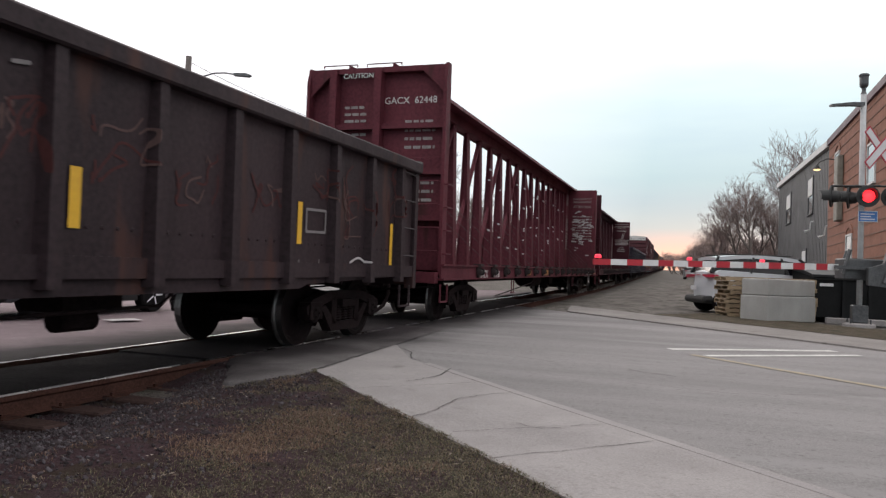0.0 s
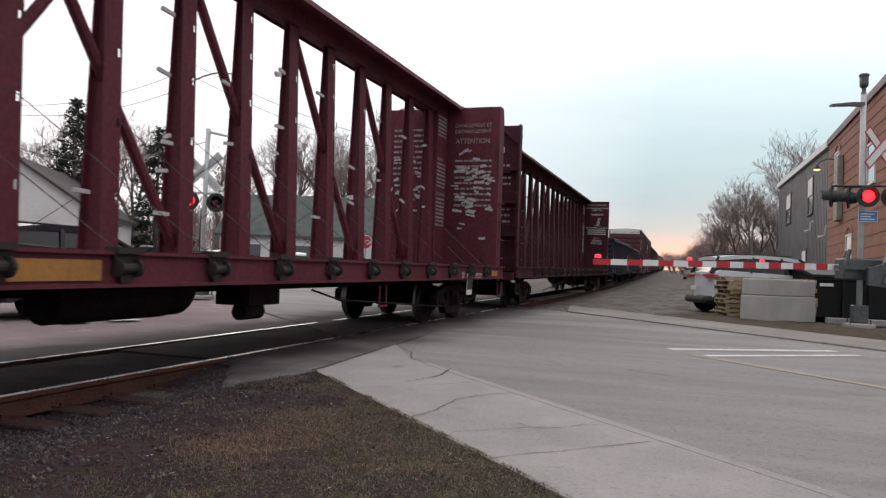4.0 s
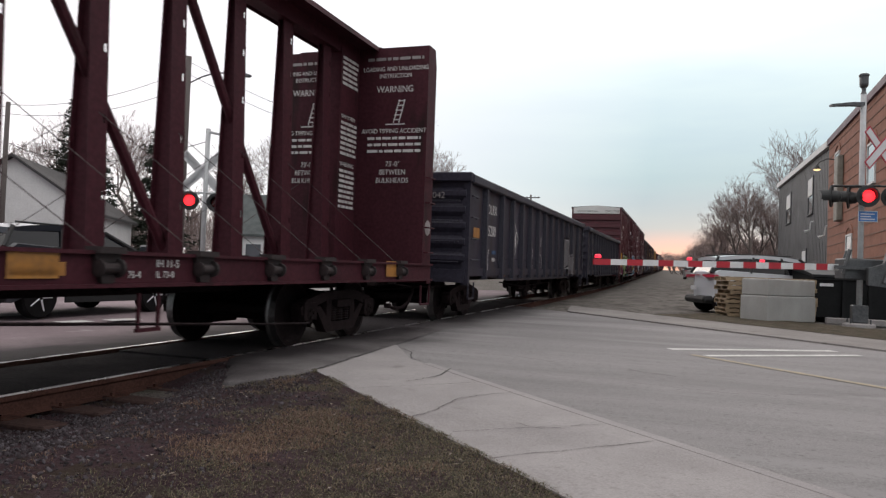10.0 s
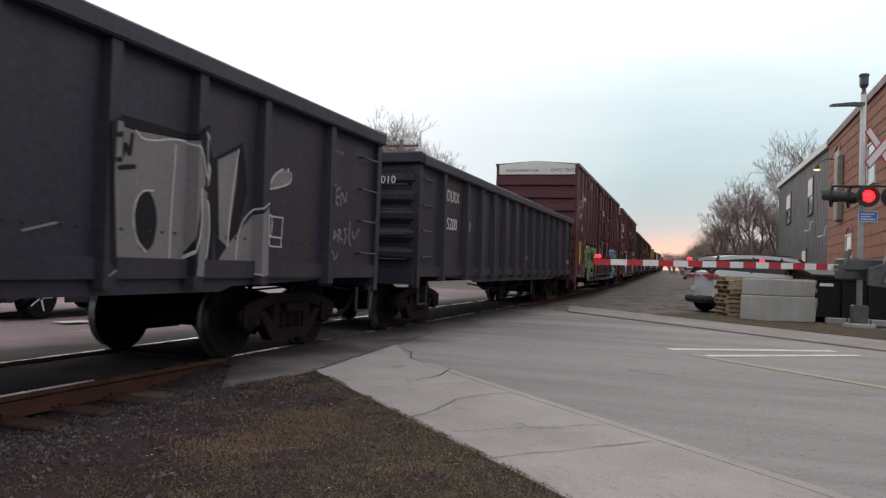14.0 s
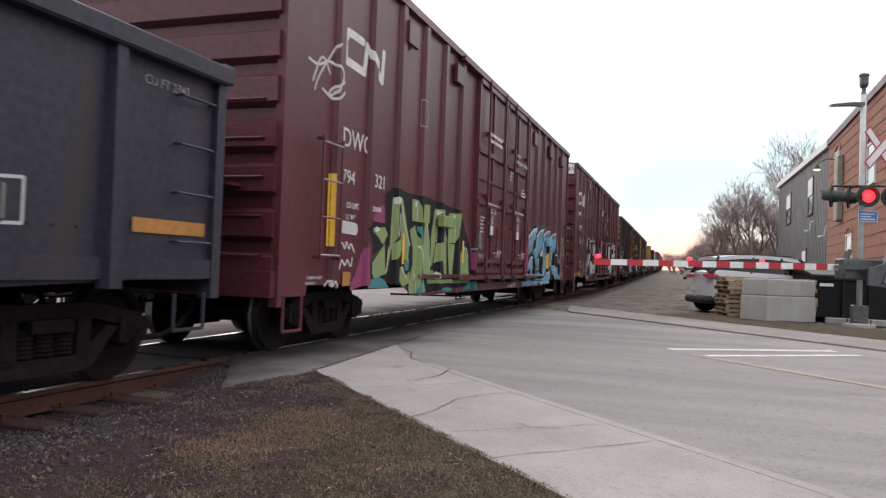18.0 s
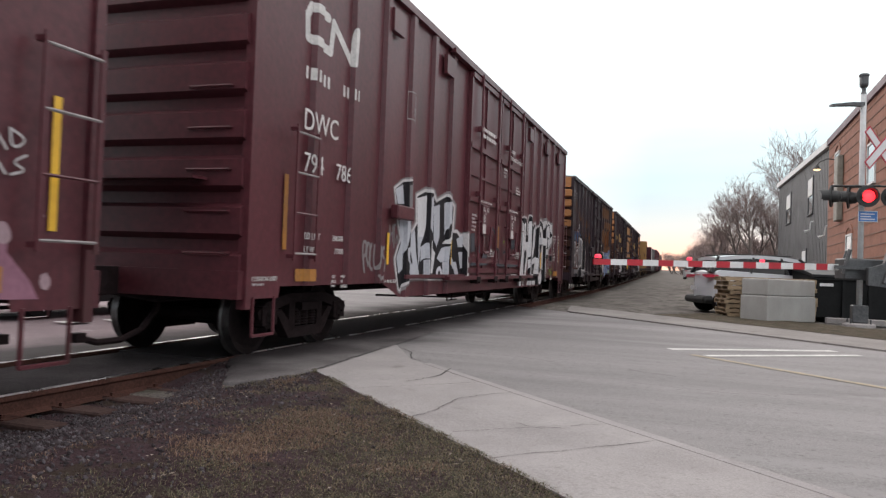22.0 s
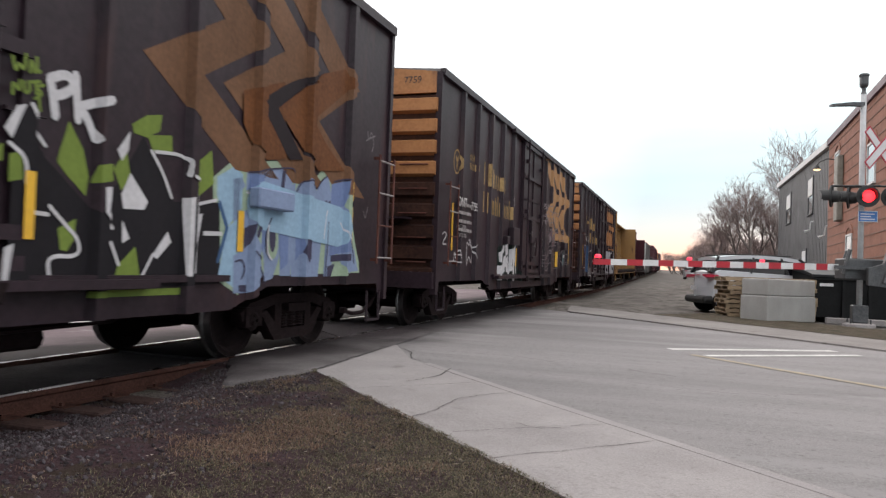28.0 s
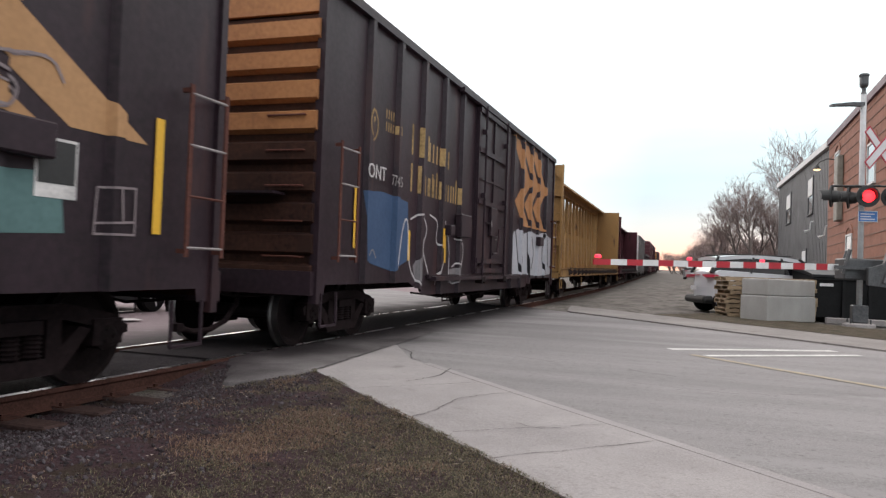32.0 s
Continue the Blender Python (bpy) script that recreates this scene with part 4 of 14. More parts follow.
# kerb strip along the near pavement, crossing apron, planks between the rails, the street beyond
slab("kerb", ((road_pt(4.97, -9), road_pt(4.97, 7.9)), (road_pt(5.11, -9), road_pt(5.11, 8.0))), 0.015, CONCRETE, "pale flush concrete kerb strip", n=16)


def apron_edge(x):
    """The broken end of the crossing's asphalt, towards the verge."""
    e = 5.80 + 1.62 * max(0.0, -4.10 - x) + 0.95 * max(0.0, min(1.0, (x + 4.0) / 0.32))
    return e + 0.09 * noise.noise((x * 7, 1.5, 0)) + 0.05 * noise.noise((x * 23, 4.5, 0))


def apron_mesh():
    """Patched asphalt from its broken edge to the end of the pavement, rounded off at the lip."""
    bm = bmesh.new()
    nx, ny = 44, 26
    rows = []
    for i in range(nx + 1):
        u = i / nx
        row = []
        for j in range(-2, ny + 1):
            t = max(0.0, j / ny)
            e = apron_edge(-4.985 + 1.285 * u)
            y = e + (12.4 - e) * t * t
            x = -4.985 + (1.305 - 0.098 * max(0.0, y - 6.8)) * u
            drop = (0.0, 0.03, 0.11)[max(0, -j)] + (0.018 * math.exp(-((y - e) / 0.10) ** 2) if j >= 0 else 0)
            row.append(bm.verts.new((x, y - (0.0, 0.015, 0.03)[max(0, -j)], ground_z(y) + 0.012 - drop + 0.006 * noise.noise((x * 4, y * 4, 9)))))
        rows.append(row)
    for r0, r1 in zip(rows, rows[1:]):
        for j in range(len(r0) - 1):
            bm.faces.new((r0[j], r1[j], r1[j + 1], r0[j + 1]))
    bmesh.ops.recalc_face_normals(bm, faces=bm.faces[:])
    return bm


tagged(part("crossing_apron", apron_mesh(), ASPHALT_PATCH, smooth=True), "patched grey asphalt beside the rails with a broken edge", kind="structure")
# planks and fill: dark with oil, and with the train's shade coloured in
slab("crossing_planks", (((-6.47, 7.1), (-6.55, 26.0)), ((-5.16, 7.1), (-5.24, 26.0))), -0.012, ASPHALT_DARK, "oily asphalt between the crossing's rails, train shade in its colour", n=20)
slab("track_fill", (((-6.50, -14.0), (-6.47, 7.1)), ((-5.13, -14.0), (-5.14, 7.1))), -0.035, BALLAST, "dark oily ballast between the rails, train shade in its colour", n=16)
slab("crossing_apron_beyond", (((-7.4, -12.0), (-7.4, 27.0)), ((-6.64, -12.0), (-6.74, 27.0))), -0.012, ASPHALT_PALE, "oily asphalt outside the rails, train shade put into its colour", n=20)
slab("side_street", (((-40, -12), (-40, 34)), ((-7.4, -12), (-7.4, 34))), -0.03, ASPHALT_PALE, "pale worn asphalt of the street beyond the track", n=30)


def crack(pts, width, name="crack", lift=0.0185, material=None):
    """A thin ragged line in the paving."""
    bm = bmesh.new()
    rng = random.Random(len(pts) * 7 + int(width * 1000))
    fine = []
    for a, b in zip(pts, pts[1:]):
        for k in range(8):
            t = k / 8
            fine.append(Vector((a[0] + (b[0] - a[0]) * t + rng.uniform(-0.012, 0.012), a[1] + (b[1] - a[1]) * t + rng.uniform(-0.012, 0.012), 0)))
    fine.append(Vector((*pts[-1], 0)))
    rows = []
    for i, p in enumerate(fine):
        d = (fine[min(i + 1, len(fine) - 1)] - fine[max(i - 1, 0)]).normalized()
        s = Vector((-d.y, d.x, 0)) * width * rng.uniform(0.10, 0.38)
        rows.append([bm.verts.new((p.x + q.x, p.y + q.y, ground_z(p.y) + (lift if p.x + p.y < 5.12 else 0.0045))) for q in (s, -s)])
    for r0, r1 in zip(rows, rows[1:]):
        bm.faces.new((r0[0], r0[1], r1[1], r1[0]))
    return tagged(part(name, bm, material or TAR), "dark crack in the paving", "crack", kind="structure")


TAR = surf("dark dirt in a crack", (0.045, 0.04, 0.038), (0.025, 0.022, 0.02), 5, 40, 0.95, bump=0.2)
for pts, wd_ in (([(-3.70, 6.82), (-3.74, 7.30), (-3.81, 7.90), (-3.86, 8.50), (-3.94, 9.10), (-3.98, 9.56), (-4.10, 10.70)], 0.060),
                 ([(-3.98, 9.52), (-3.50, 8.95), (-3.20, 8.22), (-3.03, 8.08)], 0.035),
                 ([(-2.63, 6.59), (-2.47, 7.06), (-2.50, 7.45), (-2.56, 7.80)], 0.024),
                 ([(-1.96, 5.10), (-1.90, 5.47), (-1.90, 6.00), (-1.72, 6.35), (-1.57, 6.50)], 0.016),
                 ([(-1.55, 4.78), (-1.13, 5.15), (-0.63, 5.55)], 0.012),
                 ([(-1.23, 5.27), (-1.05, 5.17), (-0.90, 5.26)], 0.016),
                 ([(-0.78, 8.9), (-0.58, 8.7), (-0.36, 8.65), (-0.23, 8.55)], 0.035),
                 ([(-2.9, 9.3), (-2.2, 9.3), (-1.6, 9.0)], 0.025),
                 ([(-0.63, 7.84), (0.33, 7.68), (1.4, 8.2), (2.2, 8.5)], 0.014)):
    crack(pts, wd_)
# transverse joints in the pavement
for y in (-2.6, -0.9, 0.8, 2.5, 4.25, 6.0):
    crack([(3.12 - y, y), (4.0 - y, y + 0.9), (4.94 - y - 0.9, y + 0.9)][:1] + [(4.9 - y - 0.92, y + 0.92)], 0.012, "joint", 0.016)


def paint_line(name, a, b, width, material, label):
    bm = bmesh.new()
    d = Vector((b[0] - a[0], b[1] - a[1], 0)).normalized()
    s = Vector((-d.y, d.x, 0)) * width / 2
    n = 12
    rows = []
    for i in range(n + 1):
        x, y = a[0] + (b[0] - a[0]) * i / n, a[1] + (b[1] - a[1]) * i / n
        rows.append([bm.verts.new((x + q.x, y + q.y, ground_z(y + q.y) + 0.006)) for q in (s, -s)])
    for r0, r1 in zip(rows, rows[1:]):
        bm.faces.new((r0[0], r0[1], r1[1], r1[0]))
    return tagged(part(name, bm, material), label, "road marking", kind="structure")


paint_line("stop_line", (-0.42, 11.58), (2.0, 13.05), 0.20, ROADPAINT, "worn white stop line painted on the road")
paint_line("stop_line", (0.10, 10.98), (2.26, 12.56), 0.17, ROADPAINT, "worn white stop line painted on the road")
paint_line("centre_line", (-0.1, 11.0), (9.0, 1.6), 0.12, YELLOWPAINT, "faded yellow centre line of the road")
for a, b in (((-11.3, 9.3), (-11.2, 9.9)), ((-9.6, 9.2), (-9.5, 9.7)), ((-9.4, 10.0), (-9.2, 10.5))):
    paint_line("road_mark", a, b, 0.35, ROADPAINT, "worn white paint patch on the far street")

# sleepers under the open track
def mktie(bm):
    box(bm, -1.3, 1.3, -0.115, 0.115, -0.16, 0.0)
    bevelled(bm, 0.015)
track_bed = base("track_bed", None, "dark creosoted sleepers under the open track", "sleepers", kind="structure")
for i in range(-2, 34):
    y = 6.0 - 0.56 * i
    shared("sleeper", cached("sleeper", mktie, TIE), track_bed, pose(track_x(y) + random.uniform(-0.05, 0.05), y, ground_z(y) - 0.155, 0, 0, random.uniform(-1.5, 1.5)))
def mkplate(bm):
    box(bm, -0.17, 0.17, -0.09, 0.09, 0, 0.02)
    for x, y in ((-0.1, 0.05), (0.1, -0.05)):
        box(bm, x - 0.015, x + 0.015, y - 0.015, y + 0.015, 0.02, 0.05)
for i in range(-2, 16):
    y = 6.0 - 0.56 * i
    for off in (0.755, -0.755):
        shared("tie_plate", cached("tie_plate", mkplate, RUST), track_bed, pose(track_x(y) + off, y, ground_z(y) - 0.168))

# the verge between the track and the pavement
def verge_z(x, y):
    edge = 3.1 - (x + y)                    # distance inside the pavement's edge
    toe = max(0, min(1, (x + 4.55) / 1.2))  # rises from the sleeper ends
    up = max(0, min(1, (y - 4.9 - 0.8 * max(0, min(1, (-4.2 - x) / 0.5))) / 1.2))    # and towards the crossing
    lift = -0.175 * (1 - toe) * (1 - up) - 0.012
    if x < -3.75:
        lift -= 0.06 * max(0, min(1, (y - apron_edge(x)) / 0.12))
    return ground_z(y) + lift + 0.025 * (noise.noise((x * 1.3, y * 1.3, 0)) - 0.2) * min(1, max(0, edge) * 2) + 0.012 * noise.noise((x * 6, y * 6, 3)) + 0.02 * math.exp(-max(0, edge) * 8)


def verge_mesh():
    bm = bmesh.new()
    n, m = 70, 120
    rows = []
    for j in list(range(m, 110, -1)) + list(range(111)):
        y = -1.5 + j * 9.1 / 110 if j <= 110 else -1.5 - (j - 110) * 0.8
        x0, x1 = -4.95, 3.14 - y
        rows.append([bm.verts.new((x0 + (x1 - x0) * i / n, y, verge_z(x0 + (x1 - x0) * i / n, y))) for i in range(n + 1)])
    for r0, r1 in zip(rows, rows[1:]):
        for i in range(n):
            bm.faces.new((r0[i], r0[i + 1], r1[i + 1], r1[i]))
    return bm


SOIL = surf("damp soil with dead grass", (0.060, 0.036, 0.041), (0.018, 0.0100, 0.0120), 1.4, 45, 0.95, bump=1.0, dist=0.03, spots=(0.040, 0.028, 0.023), spot_at=0.52, spec=0.1)
tagged(part("verge", verge_mesh(), SOIL, smooth=True), "damp brown soil verge with thin winter grass", "ground", kind="structure")


def scatter_stones():
    """Loose ballast along the near side of the track."""
    rng = random.Random(4)
    vs, fs = [], []
    ico = bmesh.new()
    bmesh.ops.create_icosphere(ico, subdivisions=1, radius=1)
    iv = [v.co.copy() for v in ico.verts]
    ifc = [[v.index for v in f.verts] for f in ico.faces]
    ico.free()
    for k in range(17000):
        y = rng.uniform(-0.5, 7.3)
        x = -4.75 + abs(rng.gauss(0, 1.0)) if k % 5 else rng.uniform(-6.4, -4.6)
        if x + y > 3.0 or (x > -4.98 and y > apron_edge(x) - 0.02):
            continue
        r = rng.triangular(0.004, 0.018, 0.0075)
        z = (verge_z(x, y) if x > -4.95 else ground_z(y) - 0.22) + r * 0.35
        e = Euler((rng.uniform(0, 6), rng.uniform(0, 6), rng.uniform(0, 6))).to_matrix()
        sc = Vector((rng.uniform(0.7, 1.4), rng.uniform(0.6, 1.1), rng.uniform(0.5, 0.9)))
        b = len(vs)
        for v in iv:
            q = e @ Vector((v.x * sc.x, v.y * sc.y, v.z * sc.z)) * r * rng.uniform(0.85, 1.15)
            vs.append((x + q.x, y + q.y, z + q.z))
        fs += [[b + i for i in f] for f in ifc]
    me = bpy.data.meshes.new("ballast_stones")
    me.from_pydata(vs, [], fs)
    return me


def island_mat(name, cols, rough=0.9):
    """Each loose piece takes its own colour from a ramp."""
    m = bpy.data.materials.new(name)
    m.use_nodes = True
    n, l = m.node_tree.nodes, m.node_tree.links
    g = n.new("ShaderNodeNewGeometry")
    r = n.new("ShaderNodeValToRGB")
    while len(r.color_ramp.elements) < len(cols):
        r.color_ramp.elements.new(0.5)
    for i, (el, c) in enumerate(zip(r.color_ramp.elements, cols)):
        el.position, el.color = i / (len(cols) - 1), (*c, 1)
    l.new(g.outputs["Random Per Island"], r.inputs[0])
    l.new(r.outputs[0], n["Principled BSDF"].inputs["Base Color"])
    n["Principled BSDF"].inputs["Roughness"].default_value = rough
    return m


me = scatter_stones()
me.materials.append(island_mat("loose ballast", [(0.016, 0.0105, 0.0125), (0.034, 0.024, 0.028), (0.055, 0.043, 0.050), (0.024, 0.0165, 0.019), (0.10, 0.085, 0.096), (0.02, 0.0135, 0.016), (0.040, 0.028, 0.033)]))
tagged(new("ballast_stones", me), "loose dark ballast stones beside the rail", "stones", kind="stuff")


def scatter_grass(seed, count, keep, longest):
    """Short winter grass: blades bent over the soil."""
    rng = random.Random(seed)
    vs, fs = [], []
    made = tries = 0
    while made < count and tries < 900000:
        tries += 1
        y = rng.uniform(-1.4, 6.9)
        x = rng.uniform(-4.4, 3.135 - y)
        if rng.random() > keep(x, y):
            continue
        made += 1
        z = verge_z(x, y) - 0.003
        L = rng.uniform(0.012, longest)
        a = rng.uniform(0, 6.283)
        lean = rng.uniform(0.5, 1.6)
        dx, dy = math.cos(a), math.sin(a)
        w = rng.uniform(0.0009, 0.0022)
        b = len(vs)
        m1 = (x + dx * L * 0.4 * lean * 0.6, y + dy * L * 0.4 * lean * 0.6, z + L * 0.5)
        m2 = (x + dx * L * lean, y + dy * L * lean, z + L * (0.75 if lean < 0.9 else 0.4))
        vs += [(x - dy * w, y + dx * w, z), (x + dy * w, y - dx * w, z), (m1[0] + dy * w, m1[1] - dx * w, m1[2]), (m1[0] - dy * w, m1[1] + dx * w, m1[2]), m2]
        fs += [(b, b + 1, b + 2, b + 3), (b + 3, b + 2, b + 4)]
    me = bpy.data.meshes.new("grass")
    me.from_pydata(vs, [], fs)
    return me


def green_keep(x, y):
    d = noise.noise((x * 0.9, y * 0.9, 7)) * 0.4 + noise.noise((x * 3.3, y * 3.3, 2)) * 0.35
    return 0.36 + d * 1.2 + 0.5 * (x + 2.3) + 0.10 * (y - 4)


def straw_keep(x, y):
    d = noise.noise((x * 1.4, y * 1.4, 17)) * 0.5 + noise.noise((x * 4, y * 4, 5)) * 0.35
    return -0.12 + d * 0.9 + 0.75 * math.exp(-((x + 2.55) / 0.38) ** 2 - ((y - 4.3) / 0.9) ** 2)


me = scatter_grass(9, 170000, green_keep, 0.036)
me.materials.append(island_mat("thin winter grass", [(0.135, 0.098, 0.066), (0.052, 0.054, 0.026), (0.08, 0.056, 0.040), (0.036, 0.040, 0.019), (0.23, 0.178, 0.12), (0.062, 0.064, 0.031), (0.10, 0.070, 0.048)]))
tagged(new("grass", me), "short dull winter grass with dead blades", "grass", kind="stuff")
me = scatter_grass(10, 16000, straw_keep, 0.042)
me.materials.append(island_mat("straw-coloured dead grass", [(0.20, 0.118, 0.080), (0.11, 0.063, 0.045), (0.155, 0.092, 0.062), (0.07, 0.042, 0.031), (0.26, 0.175, 0.125)]))
tagged(new("dead_grass", me), "matted straw-coloured dead grass on the verge", "grass", kind="stuff")


def scatter_leaves():
    rng = random.Random(21)
    vs, fs = [], []
    for k in range(420):
        y = rng.uniform(-0.3, 6.4)
        x = rng.uniform(-4.3, 3.0 - y)
        z = verge_z(x, y) + rng.uniform(0.01, 0.03)
        a, s = rng.uniform(0, 6.28), rng.uniform(0.008, 0.022)
        b = len(vs)
        for u, v, h in ((-1, 0, 0), (0, -0.5, 0.3), (1, 0, rng.uniform(0, 0.8)), (0, 0.5, 0.3)):
            vs.append((x + s * (u * math.cos(a) - v * math.sin(a)), y + s * (u * math.sin(a) + v * math.cos(a)), z + s * h))
        fs.append((b, b + 1, b + 2, b + 3))
    me = bpy.data.meshes.new("fallen_leaves")
    me.from_pydata(vs, [], fs)
    return me


me = scatter_leaves()
me.materials.append(island_mat("dry fallen leaves", [(0.15, 0.105, 0.08), (0.09, 0.055, 0.042), (0.26, 0.22, 0.19), (0.11, 0.072, 0.052)]))
tagged(new("fallen_leaves", me), "dry fallen leaves and litter in the grass", "leaves", kind="stuff")

# verge round the far mast
VERGE_DRY = surf("dry trodden grass", (0.115, 0.092, 0.068), (0.040, 0.032, 0.026), 2.5, 40, 0.95, bump=1.0, dist=0.03, spots=(0.05, 0.05, 0.032), spot_at=0.52, spec=0.1, speck=(0.04, 0.034, 0.028))
def far_verge():
    bm = bmesh.new()
    n = 26
    rows = []
    for j in range(n + 1):
        t = j / n
        row = []
        for i in range(9):
            u = i / 8
            k = 18.95 + 3.6 * u
            y = 20.2 - 14 * t + 2.0 * u
            row.append(bm.verts.new((k - y, y, ground_z(y) + 0.035 + 0.02 * noise.noise((k * 2, y * 2, 1)))))
        rows.append(row)
    for r0, r1 in zip(rows, rows[1:]):
        for i in range(8):
            bm.faces.new((r0[i], r0[i + 1], r1[i + 1], r1[i]))
    bmesh.ops.recalc_face_normals(bm, faces=bm.faces[:])
    return bm
tagged(part("far_verge", far_verge(), VERGE_DRY, smooth=True), "thin brown grass verge beyond the far pavement", "ground", kind="structure")


# the rough gravel lot between the track and the parked cars
def lot_mesh():
    bm = bmesh.new()
    rows = []
    ny, nx = 90, 46
    for j in range(ny + 1):
        v = j / ny
        row = []
        for i in range(nx + 1):
            u = i / nx
            y = (16.9 + 4.0 * u) * (1 - v) + 74 * v
            y = 16.9 + (y - 16.9) * (0.35 + 0.65 * v) if v > 0 else y
            x = (track_x(y) + 2.0) * (1 - u) + (3.2 + 0.02 * y) * u
            if x + y < 18.9:
                y = max(y, min(18.9 - x, y + 2.6))
            edge = min(1.0, v * 6, u * 5, (1 - u) * 8)
            z = ground_z(y) - 0.10 + 0.085 * edge + edge * (0.13 * noise.noise((x * 0.55, y * 0.35, 4)) + 0.075 * noise.noise((x * 1.7, y * 1.5, 8)))
            row.append(bm.verts.new((x, y, z)))
        rows.append(row)
    for r0, r1 in zip(rows, rows[1:]):
        for i in range(nx):
            bm.faces.new((r0[i], r0[i + 1], r1[i + 1], r1[i]))
    bmesh.ops.recalc_face_normals(bm, faces=bm.faces[:])
    return bm


tagged(part("gravel_lot", lot_mesh(), GRAVEL, smooth=True), "uneven grey-brown gravel lot with low heaps", "ground", kind="structure")


# ---- the train, from its head ----
car_a, wa = gondola(-84.0, -67.9, 2.73, BLACKCAR, "sooty black-brown gondola car with faint scrawls on its ribs", POSTS_A)
car_b1, wb1 = centerbeam(-66.3, -43.2, 4.82, REDCAR, "oxide red centre-beam flat car, empty, with framed end bulkheads", phase=0.45, rear=0.25)
car_b2, wb2 = centerbeam(-41.75, -18.85, 4.82, MAROON, "dark maroon centre-beam flat car, empty, with lettered bulkheads", phase=0.48)
car_c1, wc1 = gondola(-17.0, -0.9, 2.93, SLATE, "dusty blue-grey gondola car with white scrawls on its side", POSTS_C)
car_c2, wc2 = gondola(0.68, 16.4, 2.90, SLATE, "dusty blue-grey gondola car with orange reflectors", POSTS_C_SHORT)
car_d1, wd, prof_d1 = boxcar(17.45, 36.1, 5.20, BOXRED, BOXRED, "brown-red high boxcar with a green scrawl and white end cap", cap=WHITECAR)
car_d2, wd, prof_d2 = boxcar(38.1, 56.75, 5.18, BOXRED, BOXRED, "brown-red high boxcar with silver scrawls and white end cap", cap=WHITECAR)
box_e = dict(door=(-1.16, 1.38), leaves=1, rib_pitch=1.05, rib_depth=0.07, rib_w=0.10, end_ribs=9, ladder_paint=LADDER_RUST, inset=1.68)
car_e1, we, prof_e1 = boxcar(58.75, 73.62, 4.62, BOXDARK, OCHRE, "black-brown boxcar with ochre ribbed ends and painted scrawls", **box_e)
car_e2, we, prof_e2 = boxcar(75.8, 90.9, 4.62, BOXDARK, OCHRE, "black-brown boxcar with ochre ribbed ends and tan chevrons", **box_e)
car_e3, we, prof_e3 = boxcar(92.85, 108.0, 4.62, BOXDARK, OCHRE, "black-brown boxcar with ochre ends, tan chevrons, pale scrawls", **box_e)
car_f, wf = centerbeam(110.4, 133.5, 4.72, TANCAR, "dirty tan centre-beam flat car, empty, with hanging cables", roll=False)
car_g, wg = centerbeam(135.2, 158.3, 4.62, MAROON, "dark maroon centre-beam flat car far down the train", roll=False)
plain_box = dict(door=(-1.5, 1.5), leaves=1, roll=False)
boxcar(160.0, 175.3, 4.5, GREYCAR, WHITECAR, "grey boxcar with pale ends far down the train", **plain_box)
gondola(177.0, 193.0, 2.9, BLACKCAR, "black gondola car far down the train", POSTS_C, roll=False)
boxcar(194.7, 213.3, 5.1, BOXRED, BOXRED, "brown-red boxcar far down the train", **plain_box)
boxcar(215.0, 233.6, 5.1, MAROON, MAROON, "maroon boxcar far down the train", **plain_box)
gondola(235.3, 251.4, 2.9, SLATE, "blue-grey gondola car far down the train", POSTS_C, roll=False)
boxcar(253.0, 268.2, 4.6, BOXDARK, OCHRE, "black-brown boxcar far down the train", **plain_box)
boxcar(270.0, 288.6, 5.1, BOXRED, BOXRED, "brown-red boxcar near the end of the train", **plain_box)


# ---- things round the crossing ----
GALV = surf("galvanised steel", (0.12, 0.12, 0.125), (0.06, 0.06, 0.065), 3, 25, 0.5, metal=0.6, bump=0.1)
SILVER = surf("silver-grey paint", (0.45, 0.45, 0.46), (0.33, 0.33, 0.34), 3, 25, 0.55, bump=0.1)
SIGNAL_BLACK = surf("matt black paint", (0.02, 0.02, 0.021), None, 4, 30, 0.6, bump=0.1)
SIGN_WHITE = surf("white sign sheeting", (0.62, 0.61, 0.63), (0.5, 0.49, 0.5), 3, 30, 0.5, bump=0.0)
SIGN_RED = surf("red sign sheeting", (0.42, 0.02, 0.05), (0.3, 0.015, 0.03), 3, 30, 0.5, bump=0.0)
SIGN_BLUE = surf("blue sign sheeting", (0.05, 0.16, 0.42), (0.04, 0.12, 0.33), 3, 30, 0.5, bump=0.0)
LAMP_ON = glowing("lit red lens", (1.0, 0.022, 0.03), 2.6)
LAMP_SMALL = glowing("small red gate lamp", (1.0, 0.03, 0.06), 1.6)
LAMP_OFF = plain("unlit red lens", (0.05, 0.006, 0.006), 0.25)
GATE_RED = surf("red gate sheeting", (0.42, 0.015, 0.03), (0.30, 0.012, 0.022), 4, 30, 0.45, bump=0.0)
GATE_WHITE = surf("white gate sheeting", (0.66, 0.65, 0.66), (0.52, 0.51, 0.52), 4, 30, 0.45, bump=0.0)


def facing(x, y, z, dx, dy):
    """Pose whose -y axis looks along (dx, dy)."""
    return pose(x, y, z, 0, 0, math.degrees(math.atan2(dy, dx)) + 90)


